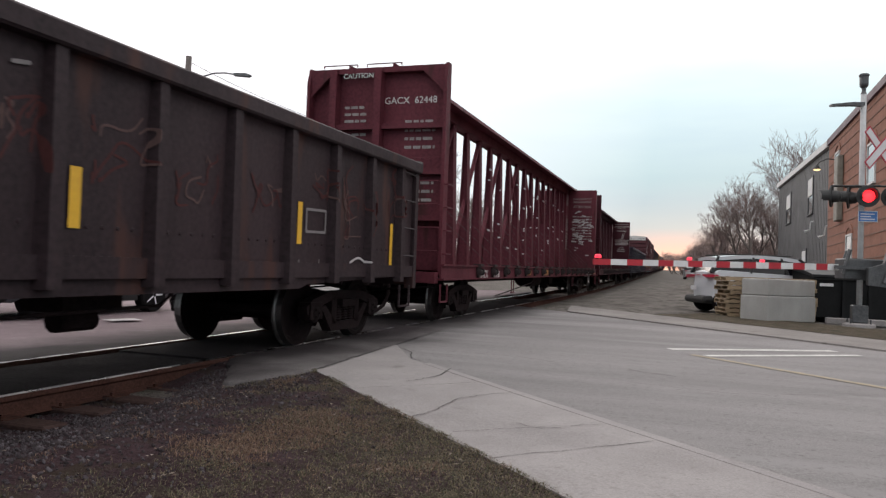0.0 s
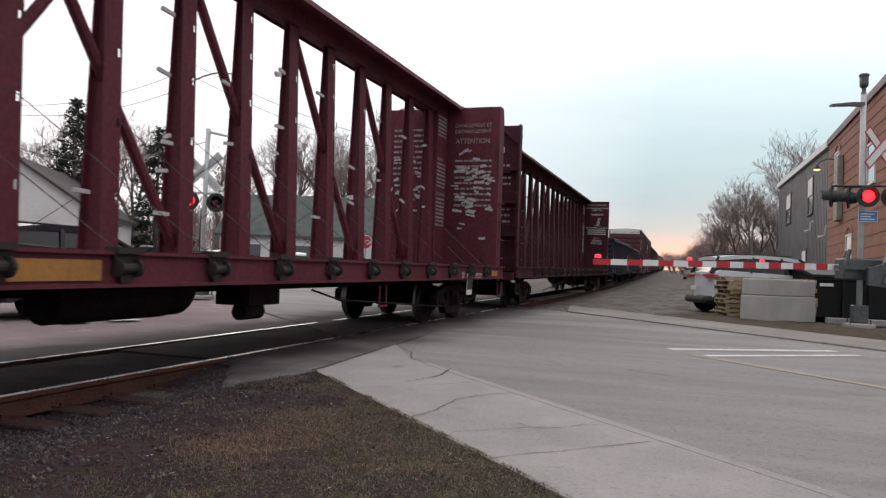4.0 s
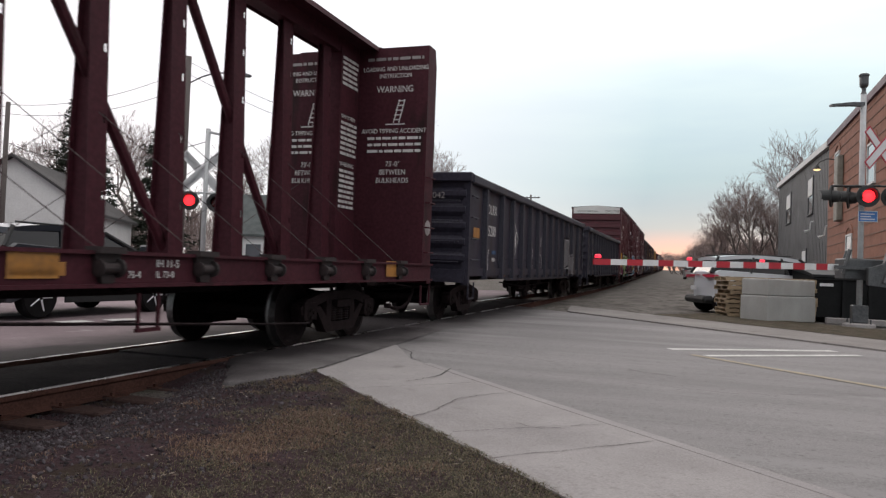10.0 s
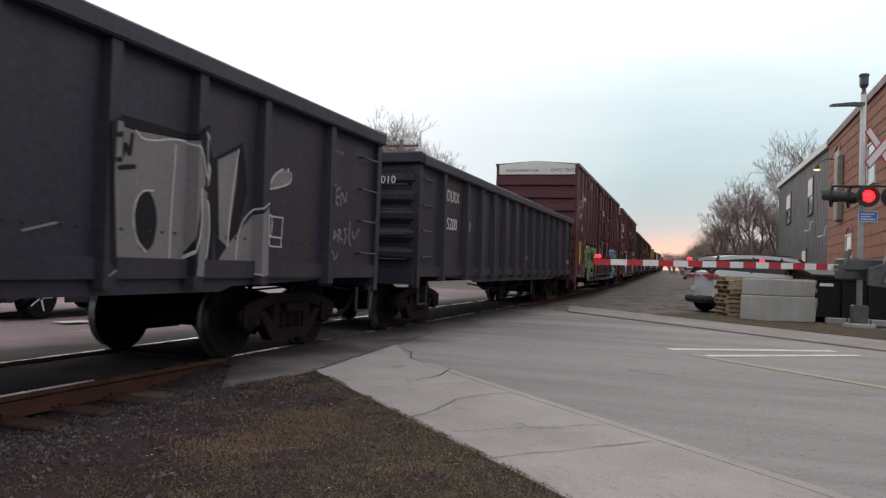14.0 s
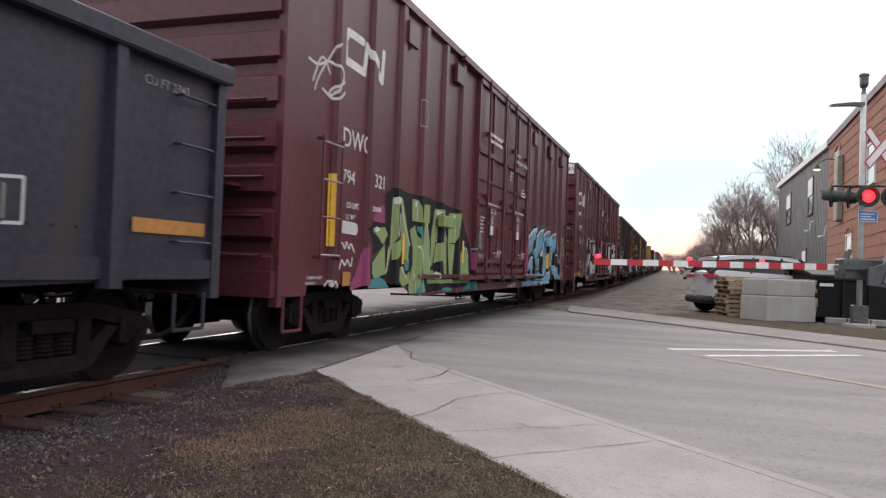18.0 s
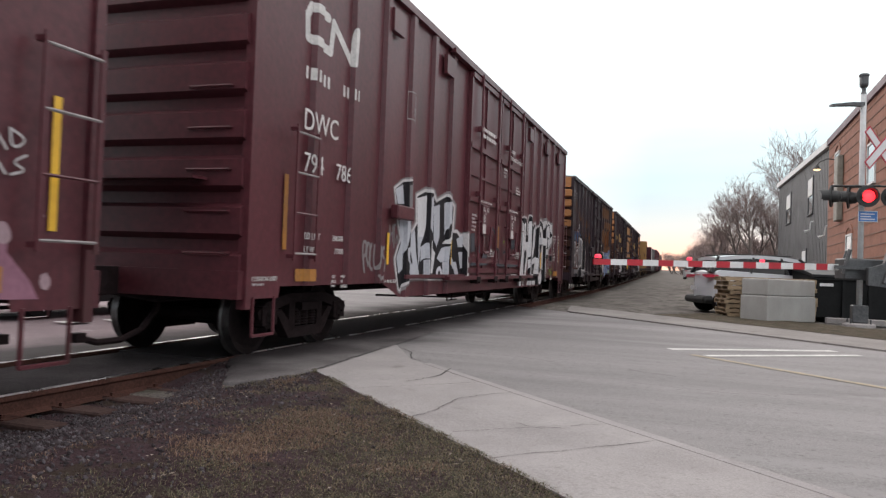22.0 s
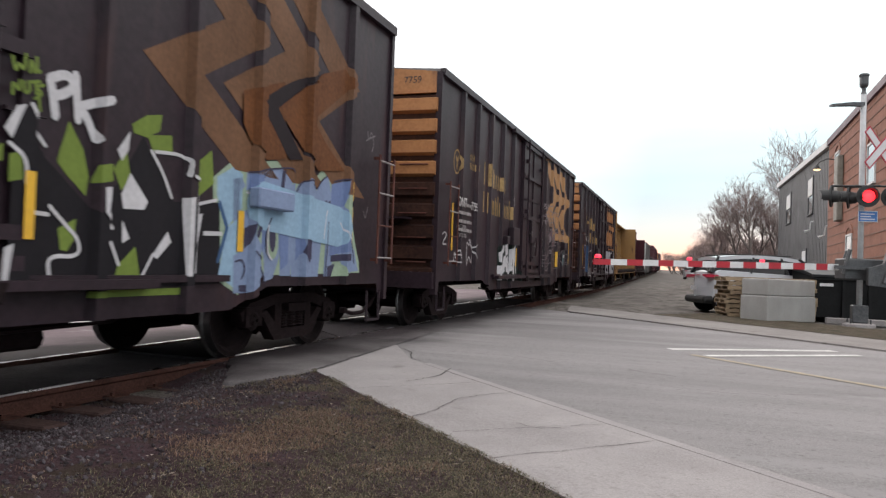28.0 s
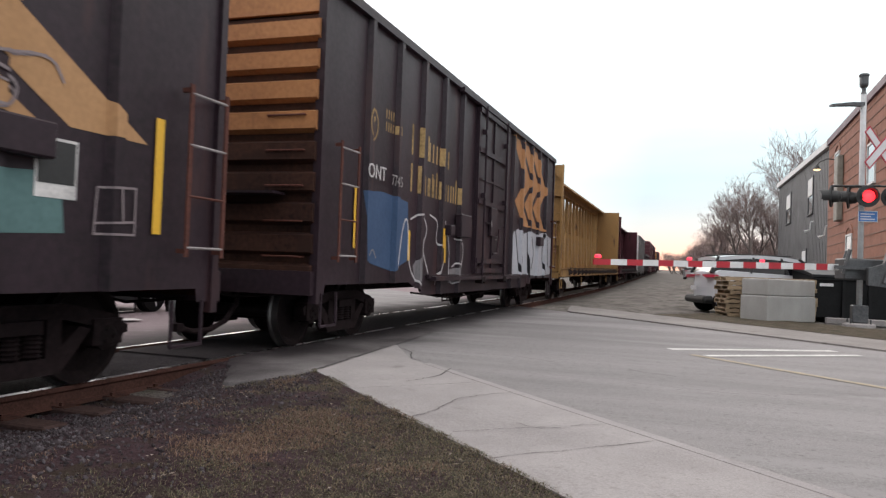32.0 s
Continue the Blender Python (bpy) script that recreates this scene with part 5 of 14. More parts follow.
def flasher(mast, x, y, z, dx, dy, lit):
    """A round flashing light: target plate, housing, visor and lens."""
    m = mast.matrix_basis.inverted() @ facing(x, y, z, dx, dy)
    lamp = base("flashing_light", m)
    lamp.parent = mast
    bm = bmesh.new()
    lathe(bm, [(0.02, 0.02), (0.25, 0.02), (0.255, 0.0), (0.25, -0.02), (0.15, -0.02)], 24, "y")
    part("target_plate", bm, SIGNAL_BLACK, lamp, smooth=False)
    bm = bmesh.new()
    lathe(bm, [(0.06, 0.22), (0.13, 0.16), (0.15, 0.02), (0.15, -0.03)], 18, "y")
    part("housing", bm, SIGNAL_BLACK, lamp)
    bm = bmesh.new()
    n = 14
    for i in range(n):
        a0, a1 = [math.pi * (-0.15 + 1.3 * k / n) for k in (i, i + 1)]
        d0, d1 = [0.30 - 0.12 * abs(math.cos(a)) for a in (a0, a1)]
        q = [bm.verts.new((0.16 * math.cos(a), yy, 0.16 * math.sin(a))) for a, yy in ((a0, -0.02), (a1, -0.02), (a1, -d1), (a0, -d0))]
        q2 = [bm.verts.new((0.168 * math.cos(a), yy, 0.168 * math.sin(a))) for a, yy in ((a0, -0.02), (a1, -0.02), (a1, -d1), (a0, -d0))]
        bm.faces.new(q[::-1])
        bm.faces.new(q2)
    part("visor", bm, SIGNAL_BLACK, lamp)
    bm = bmesh.new()
    lathe(bm, [(0.145, -0.03), (0.11, -0.05), (0.05, -0.062), (0.001, -0.065)], 18, "y")
    part("lens", bm, LAMP_ON if lit else LAMP_OFF, lamp, "lit red lens" if lit else "dark unlit lens", smooth=True)


def crossbuck(mast, x, y, z, dx, dy, size=1.22, border=None):
    m = mast.matrix_basis.inverted() @ facing(x, y, z, dx, dy)
    sign = base("crossbuck_sign", m)
    sign.parent = mast
    for k, a in enumerate((45, -45)):
        for name, w, half, mat, out in (("board_border", 0.23, size / 2, border or SIGN_RED, 0.0), ("board", 0.16, size / 2 - 0.035, SIGN_WHITE, 0.004)):
            bm = bmesh.new()
            box(bm, -half, half, -0.004 - out - k * 0.012, 0.004 - k * 0.012, -w / 2, w / 2)
            bmesh.ops.rotate(bm, verts=bm.verts[:], cent=(0, 0, 0), matrix=Matrix.Rotation(radians(a), 3, "Y"))
            part(name, bm, mat, sign)


def signal_mast(x, y, label, tall=5.5, lamp_dir=(0, -1), lights=(), buck=None, camera_top=False):
    z = ground_z(y)
    mast = base("crossing_signal", pose(x, y, z), label, "crossing signal", "crossing signals")
    bm = bmesh.new()
    lathe(bm, [(0.36, 0.0), (0.36, 0.07), (0.30, 0.10)], 10, "z")
    part("foundation", bm, CONCRETE, mast)
    bm = bmesh.new()
    box(bm, -0.17, 0.17, -0.17, 0.17, 0.10, 0.52)
    bevelled(bm, 0.02)
    part("base_casting", bm, GALV, mast)
    for k in range(4):
        bm = bmesh.new()
        a, b = (-1, 1)[k % 2] * 0.21, (-1, 1)[k // 2] * 0.21
        tube(bm, (a, b, 0.05), (a, b, 0.2), 0.02, n=6)
        part("anchor_bolt", bm, GALV, mast)
    bm = bmesh.new()
    tube(bm, (0, 0, 0.5), (0, 0, tall), 0.065, n=16)
    part("pole", bm, SILVER, mast, "silver-painted steel pole", smooth=True)
    if buck:
        crossbuck(mast, *buck)
    for L in lights:
        flasher(mast, *L)
    return mast


# far-right mast with its gate
mx, my = 3.55, 19.9
gz = ground_z(my)
mast_r = signal_mast(mx, my, "silver crossing signal mast with red flashing lights and a crossbuck", 5.55,
                     buck=(mx + 0.34, my - 0.2, gz + 4.2, 0.62, -0.78),
                     lights=((3.62, 19.55, gz + 3.07, 0.08, -1.0, True), (4.16, 19.72, gz + 3.07, 0.08, -1.0, False),
                             (2.86, 19.62, gz + 3.07, -0.92, 0.25, False), (3.28, 19.95, gz + 3.07, -0.92, 0.25, False)))
inv = mast_r.matrix_basis.inverted()
bm = bmesh.new()
for a, b in (((2.86, 19.7), (4.16, 19.8)), ((3.2, 19.95), (3.9, 19.65))):
    tube(bm, inv @ Vector((*a, gz + 3.33)), inv @ Vector((*b, gz + 3.33)), 0.025, n=8)
for p in ((3.62, 19.66), (4.16, 19.8), (2.9, 19.66), (3.3, 19.93)):
    tube(bm, inv @ Vector((*p, gz + 3.33)), inv @ Vector((*p, gz + 3.07)), 0.022, n=8)
part("light_bracket", bm, SIGNAL_BLACK, mast_r)
cam_part = base("camera_unit", inv @ pose(mx, my, gz + 5.55))
cam_part.parent = mast_r
bm = bmesh.new()
lathe(bm, [(0.07, 0.0), (0.045, 0.08), (0.05, 0.14), (0.10, 0.20)], 12, "z")
part("mount", bm, GALV, cam_part)
bm = bmesh.new()
lathe(bm, [(0.09, 0.20), (0.10, 0.24), (0.10, 0.42), (0.115, 0.43), (0.115, 0.47), (0.09, 0.49)], 14, "z")
part("body", bm, GALV, cam_part)
bm = bmesh.new()
prism(bm, [(0.0, -0.02), (0.0, 0.07), (-0.30, 0.06), (-0.78, 0.0), (-0.78, -0.05), (-0.3, -0.02)], -0.07, 0.07, "y")
part("luminaire_arm", bm, GALV, mast_r).matrix_basis = inv @ pose(mx, my, gz + 5.28, 0, 0, 18)
sign = base("information_sign", inv @ facing(mx + 0.12, my - 0.10, gz + 2.62, 0.25, -1))
sign.parent = mast_r
bm = bmesh.new()
box(bm, -0.22, 0.22, -0.01, 0.0, -0.13, 0.13)
part("sign_panel", bm, SIGN_WHITE, sign)
bm = bmesh.new()
box(bm, -0.205, 0.205, -0.014, -0.011, -0.115, 0.115)
part("sign_face", bm, SIGN_BLUE, sign, "blue sign face")
for k in range(3):
    bm = bmesh.new()
    box(bm, -0.17, 0.15 - 0.08 * (k % 2), -0.017, -0.0145, 0.055 - 0.06 * k - 0.012, 0.055 - 0.06 * k + 0.012)
    part("text_bar", bm, SIGN_WHITE, sign)

# gate: mechanism, counterweights and the lowered arm
gate = base("crossing_gate", pose(3.2, 19.7, gz), "lowered red and white striped crossing gate with small red lamps", "crossing gate")
ginv = gate.matrix_basis.inverted()
A, B = Vector((3.05, 19.72, gz + 1.40)), Vector((-1.93, 14.2, 1.44))
ax = (B - A).normalized()
n_st = 18
bm = bmesh.new()
box(bm, -0.25, 0.75, -0.2, 0.25, 1.12, 1.62)
bevelled(bm, 0.03)
part("mechanism_case", bm, GALV, gate).matrix_basis = ginv @ pose(3.35, 19.95, gz, 0, 0, 20)
for k, (p, q) in enumerate((((3.15, 19.6, 1.25), (3.28, 19.6, 1.82)), ((4.0, 19.6, 1.05), (4.2, 19.75, 1.85)), ((3.15, 20.1, 1.25), (3.3, 20.1, 1.8)))):
    bm = bmesh.new()
    tube(bm, ginv @ Vector((p[0], p[1], gz + p[2])), ginv @ Vector((q[0], q[1], gz + q[2])), 0.045, n=6)
    part("counterweight_arm", bm, GALV, gate)
bm = bmesh.new()
prism(bm, [(0.0, 1.0), (0.55, 0.95), (0.75, 1.25), (0.72, 1.75), (0.45, 1.85), (0.35, 1.5), (0.0, 1.4)], -0.06, 0.06, "y")
part("counterweight", bm, GALV, gate).matrix_basis = ginv @ pose(3.65, 19.6, gz, 0, 0, 15)
bm = bmesh.new()
box(bm, -0.35, 0.9, -0.03, 0.03, 1.36, 1.44)
part("arm_hub", bm, GALV, gate).matrix_basis = ginv @ pose(3.3, 19.62, gz, 0, 0, 15)
for i in range(n_st):
    a, b = A + (B - A) * (i / n_st), A + (B - A) * ((i + 1) / n_st)
    bm = bmesh.new()
    w = 0.075 - 0.02 * i / n_st
    d = ax.cross(Vector((0, 0, 1))).normalized() * 0.018
    up = Vector((0, 0, 1)) * w
    v = [bm.verts.new(ginv @ (p + sd * d + su * up)) for p in (a, b) for sd in (-1, 1) for su in (-1, 1)]
    for q in ((0, 1, 3, 2), (4, 6, 7, 5), (0, 4, 5, 1), (2, 3, 7, 6), (0, 2, 6, 4), (1, 5, 7, 3)):
        bm.faces.new([v[j] for j in q])
    bmesh.ops.recalc_face_normals(bm, faces=bm.faces[:])
    part("stripe", bm, GATE_RED if i % 2 else GATE_WHITE, gate)
for f in (0.985, 0.66, 0.36):
    p = A + (B - A) * f + Vector((0, 0, 0.075))
    bm = bmesh.new()
    sz = 1.0 if f > 0.9 else 0.85
    lathe(bm, [(0.05 * sz, 0), (0.065 * sz, 0.01), (0.06 * sz, 0.05 * sz), (0.04 * sz, 0.065 * sz)], 12, "z", ginv @ p)
    part("gate_lamp", bm, LAMP_SMALL, gate, "small lit red gate lamp")
# small kerb stone beside the mast
bm = bmesh.new()
box(bm, 2.95, 5.6, 20.55, 20.75, 0, 0.16)
bevelled(bm, 0.02)
tagged(part("kerb_stone", bm, CONCRETE), "long low concrete kerb stone on the verge", "kerb").location = (0, 0, ground_z(20.6))

# the mast beyond the track
gz2 = ground_z(16.6)
mast_l = signal_mast(-12.62, 16.7, "silver crossing signal mast beyond the track, seen from behind", 4.56,
                     buck=(-12.70, 16.6, gz2 + 3.39, -0.5, 0.86, 1.36, SIGN_WHITE),
                     lights=((-12.93, 16.45, gz2 + 2.60, 0.55, -0.84, True), (-12.20, 16.62, gz2 + 2.56, 0.55, -0.84, False)))
bm = bmesh.new()
i2 = mast_l.matrix_basis.inverted()
tube(bm, i2 @ Vector((-12.98, 16.62, gz2 + 2.83)), i2 @ Vector((-12.16, 16.72, gz2 + 2.82)), 0.025, n=8)
for px_ in (-12.93, -12.20):
    tube(bm, i2 @ Vector((px_, 16.66, gz2 + 2.82)), i2 @ Vector((px_, 16.66, gz2 + 2.60)), 0.02, n=6)
tube(bm, i2 @ Vector((-12.62, 16.7, gz2 + 4.48)), i2 @ Vector((-12.05, 16.75, gz2 + 4.36)), 0.035, n=8)
part("light_bracket", bm, SILVER, mast_l)

# concrete blocks beside the lot
def concrete_block(m, L, W, H, label):
    bm = bmesh.new()
    box(bm, 0, L, 0, W, 0, H)
    bevelled(bm, 0.03, 2)
    ob = tagged(part("concrete_block", bm, BLOCK), label, "concrete block", "stacked concrete blocks")
    ob.matrix_basis = m
    return ob


zb = ground_z(20.2)
concrete_block(pose(1.55, 19.92, zb, 0, 0, 44), 1.72, 0.85, 0.64, "grey cast concrete block standing on the gravel")
concrete_block(pose(1.56, 19.95, zb + 0.645, 0, 0, 44.6), 1.70, 0.82, 0.42, "grey cast concrete block laid on a larger one")

# pallets
PALLET = surf("weathered pallet wood", (0.34, 0.25, 0.16), (0.19, 0.135, 0.085), 2, 30, 0.85, bump=0.4, streak=0.4, vary=0.25)


def pallet(m):
    pal = base("pallet", m, "weathered wooden pallet in a stack", "pallet", "stack of pallets")
    for k in range(3):
        bm = bmesh.new()
        y = -0.48 + 0.48 * k
        box(bm, -0.6, 0.6, y - 0.02, y + 0.02, 0.02, 0.10)
        part("stringer", bm, PALLET, pal)
    for k in range(7):
        bm = bmesh.new()
        x = -0.55 + 1.1 * k / 6
        box(bm, x - 0.05, x + 0.05, -0.5, 0.5, 0.10, 0.118)
        part("deck_board", bm, PALLET, pal)
    for k in range(3):
        bm = bmesh.new()
        x = -0.55 + 1.1 * k / 2
        box(bm, x - 0.05, x + 0.05, -0.5, 0.5, 0.002, 0.02)
        part("base_board", bm, PALLET, pal)
    return pal


zp = ground_z(21.9)
first = pallet(pose(1.12, 21.75, zp, 0, 0, 16))
rng = random.Random(3)
for k in range(1, 9):
    copy_thing(first, pose(1.12 + rng.uniform(-0.06, 0.06), 21.75 + rng.uniform(-0.05, 0.05), zp + 0.12 * k, 0, 0, 16 + rng.uniform(-5, 5)))
for k in range(9):
    copy_thing(first, pose(2.15 + rng.uniform(-0.05, 0.05), 22.05 + rng.uniform(-0.05, 0.05), zp + 0.12 * k, 0, 0, 18 + rng.uniform(-3, 3)))

# ---- vehicles ----
TYRE = surf("tyre rubber", (0.013, 0.012, 0.013), None, 6, 40, 0.9, bump=0.2, spec=0.1)
RIM_BRIGHT = plain("bright spoked alloy", (0.78, 0.78, 0.82), 0.35, 0.3)
RIM = plain("alloy wheel", (0.55, 0.55, 0.57), 0.3, 0.9)
GLASS = plain("dark car glass", (0.006, 0.006, 0.009), 0.12, 0.0, 0.0)
GLASS.node_tree.nodes["Principled BSDF"].inputs["Specular IOR Level"].default_value = 0.25
CARPEARL = plain("silver-white car paint", (0.50, 0.50, 0.53), 0.28, 0.0, 0.7)
CARWHITE = plain("white car paint", (0.68, 0.68, 0.70), 0.3, 0.0, 0.6)
CARBLACK = plain("black car paint", (0.004, 0.004, 0.005), 0.5, 0.0, 0.0)
CARBLACK.node_tree.nodes["Principled BSDF"].inputs["Specular IOR Level"].default_value = 0.06
CARDARK = plain("dark blue-grey car paint", (0.022, 0.024, 0.032), 0.3, 0.0, 0.7)
CARSILVER = plain("silver car paint", (0.45, 0.45, 0.46), 0.3, 0.3, 0.6)
TRIM = plain("black plastic trim", (0.012, 0.012, 0.013), 0.7)
TAIL = glowing("red tail lamp", (0.50, 0.015, 0.05), 0.12)
TAIL_BRIGHT = glowing("braking tail lamp", (1.0, 0.05, 0.05), 6.0)
HEAD = plain("headlamp lens", (0.8, 0.8, 0.82), 0.1, 0.0, 1.0)


def vehicle(m, paint, label, L=4.75, W=1.90, H=1.66, name="car", kind="suv", overhang=(0.85, 0.90), tail=None, rim=None, skirt=0.26, glass=None):
    """A car whose front looks along +x; its middle stands on the origin."""
    car = base(name, m, label, "car", "vehicles by the crossing")
    f, r = L / 2, -L / 2
    R = 0.36
    fw, rw = f - overhang[0], r + overhang[1]
    hood, belt = (1.10, 1.18 if H > 1.5 else 0.98) if kind == "suv" else (0.86, 0.90)
    # lower body: outline with wheel arches, swept across with tumblehome
    def arch(cx):
        return [(cx + 0.42 * math.cos(a), max(0.24, R + 0.42 * math.sin(a))) for a in [math.pi * k / 8 for k in range(9)]]
    low = [(r + 0.12, 0.28)] + arch(rw)[::-1] + arch(fw)[::-1] + [(f - 0.12, 0.26), (f, 0.5), (f - 0.04, 0.72), (f - 0.22, hood - 0.08), (f - 0.9, hood), (f - 1.35, hood + 0.03),
           (r + 0.3, belt + 0.06), (r + 0.04, belt), (r, 0.75), (r + 0.02, 0.45)]
    bm = bmesh.new()
    ring = []
    for yy, sc in ((-W / 2, 0.0), (-W / 2 + 0.05, 0.03), (0, 0.05), (W / 2 - 0.05, 0.03), (W / 2, 0.0)):
        row = []
        for x, z in low:
            bow = 0.07 * (abs(yy) / (W / 2)) ** 4 * (abs(x) / f) ** 6 * (1 if x > 0 else 2.0)
            row.append(bm.verts.new((x * (1 - bow), yy * (1 - 0.06 * max(0, z - 0.7)), z + sc * (0.6 if z > 0.8 else 0))))
        ring.append(row)
    k = len(low)
    for a, b in zip(ring, ring[1:]):
        for i in range(k):
            bm.faces.new((a[i], a[(i + 1) % k], b[(i + 1) % k], b[i]))
    bm.faces.new(ring[0])
    bm.faces.new(ring[-1][::-1])
    bmesh.ops.recalc_face_normals(bm, faces=bm.faces[:])
    part("body", bm, paint, car)
    # cabin
    a0, a1 = r + (0.18 if kind == "suv" else 0.75), f - 1.30
    roof0, roof1 = r + (0.45 if kind == "suv" else 1.35), f - 2.05
    w0, w1 = W / 2 - 0.06, W / 2 - 0.22
    bm = bmesh.new()
    lowr = [bm.verts.new(p) for p in ((a0, -w0, belt), (a1, -w0, belt), (a1, w0, belt), (a0, w0, belt))]
    upr = [bm.verts.new(p) for p in ((roof0, -w1, H - 0.06), (roof1, -w1, H - 0.06), (roof1, w1, H - 0.06), (roof0, w1, H - 0.06))]
    for i in range(4):
        bm.faces.new((lowr[i], lowr[(i + 1) % 4], upr[(i + 1) % 4], upr[i]))
    bm.faces.new(upr)
    part("glasshouse", bm, glass or GLASS, car, "dark tinted glass")
    bm = bmesh.new()
    nx = 6
    rows = []
    for i in range(nx + 1):
        x = roof0 - 0.10 + (roof1 - roof0 + 0.22) * i / nx
        crown = 0.10 * (1 - (2 * i / nx - 1) ** 2)
        rows.append([bm.verts.new((x, y, H - 0.075 + crown + 0.03 * (1 - (y / w1) ** 2))) for y in (-w1 - 0.03, -w1 * 0.5, 0, w1 * 0.5, w1 + 0.03)])
    for q0, q1 in zip(rows, rows[1:]):
        for i in range(4):
            bm.faces.new((q0[i], q0[i + 1], q1[i + 1], q1[i]))
    rr = bmesh.ops.extrude_face_region(bm, geom=bm.faces[:])
    bmesh.ops.translate(bm, verts=[v for v in rr["geom"] if isinstance(v, bmesh.types.BMVert)], vec=(0, 0, -0.10))
    bmesh.ops.recalc_face_normals(bm, faces=bm.faces[:])
    part("roof", bm, paint, car, smooth=False)
    for s in (-1, 1):
        for (xa, xb) in ((a0, roof0), (a0 + 1.15, roof0 + 1.0), (a1 - 1.1, roof1 - 0.5), (a1, roof1)):
            bm = bmesh.new()
            tube(bm, (xa, s * (w0 + 0.005), belt), (xb, s * (w1 + 0.01), H - 0.05), 0.045, 0.04, n=6)
            part("pillar", bm, TRIM, car)
        bm = bmesh.new()
        tube(bm, (roof0 + 0.1, s * (w1 - 0.05), H + 0.03), (roof1 - 0.2, s * (w1 - 0.05), H + 0.03), 0.02, n=6)
        part("roof_rail", bm, TRIM, car)
        bm = bmesh.new()
        box(bm, rw + 0.5, fw - 0.5, *sorted((s * (W / 2 - 0.02), s * (W / 2 + 0.012))), skirt, 0.40)
        part("side_skirt", bm, TRIM, car)
        bm = bmesh.new()
        box(bm, a1 - 0.05, a1 + 0.18, *sorted((s * (W / 2 - 0.02), s * (W / 2 + 0.17))), belt + 0.02, belt + 0.17)
        bevelled(bm, 0.03)
        part("door_mirror", bm, paint, car)
        for cx in (rw, fw):
            wheel = base("wheel", pose(cx, s * (W / 2 - 0.12), R))
            wheel.parent = car
            bm = bmesh.new()
            lathe(bm, [(0.24, -0.11), (R - 0.03, -0.115), (R, -0.08), (R, 0.08), (R - 0.03, 0.115), (0.24, 0.11)], 24, "y")
            part("tyre", bm, TYRE, wheel)
            bm = bmesh.new()
            lathe(bm, [(0.245, s * 0.10), (0.23, s * 0.06), (0.06, s * 0.08), (0.05, s * 0.10)], 20, "y")
            for j in range(5):
                a = j * 2 * math.pi / 5
                tube(bm, (0.04 * math.cos(a), s * 0.09, 0.04 * math.sin(a)), (0.24 * math.cos(a), s * 0.095, 0.24 * math.sin(a)), 0.03, 0.022, n=5)
            part("rim", bm, rim or RIM, wheel)
        bm = bmesh.new()
        box(bm, f - 0.30, f - 0.05, *sorted((s * (W / 2 - 0.5), s * (W / 2 - 0.10))), hood - 0.30, hood - 0.17)
        part("headlight", bm, HEAD, car)
        bm = bmesh.new()
        prism(bm, [(s * 0.58, belt - 0.10), (s * (W / 2 - 0.10), belt - 0.15), (s * (W / 2 - 0.02), belt - 0.13), (s * (W / 2 - 0.02), belt - 0.06), (s * 0.58, belt - 0.065)], r + 0.05, r + 0.40, "y")
        bmesh.ops.rotate(bm, verts=bm.verts[:], cent=(0, 0, 0), matrix=Matrix(((0, 1, 0), (1, 0, 0), (0, 0, 1))))
        part("tail_light", bm, tail or TAIL, car)
    bm = bmesh.new()
    box(bm, r + 0.0, r + 0.05, -0.47, 0.47, belt - 0.085, belt - 0.065)
    part("light_bar", bm, tail or TAIL, car)
    bm = bmesh.new()
    box(bm, r - 0.02, r + 0.35, -W / 2 + 0.05, W / 2 - 0.05, 0.27, 0.50)
    bevelled(bm, 0.10, 2)
    part("rear_bumper", bm, TRIM, car)
    bm = bmesh.new()
    box(bm, f - 0.15, f + 0.02, -W / 2 + 0.06, W / 2 - 0.06, 0.26, 0.44)
    bevelled(bm, 0.04)
    part("front_bumper", bm, TRIM, car)
    bm = bmesh.new()
    box(bm, f - 0.06, f + 0.012, -0.5, 0.5, 0.50, 0.70)
    part("grille", bm, TRIM, car)
    bm = bmesh.new()
    box(bm, r - 0.014, r, -0.26, 0.26, 0.66, 0.78)
    part("plate", bm, SIGN_WHITE, car, "plain white plate")
    return car


def on_road(x, y, heading, lift=-0.155):
    return pose(x, y, ground_z(y) + lift, 0, 0, heading)


h_deg = 18.0
hx, hy = math.cos(radians(h_deg)), math.sin(radians(h_deg))
vehicle(on_road(0.10 + hx * 2.4 - hy * 0.95, 22.75 + hy * 2.4 + hx * 0.95, h_deg, -0.02), CARPEARL, "silver-white sport utility car parked on the gravel lot", 4.8, 1.93, 1.70, overhang=(0.9, 0.62))


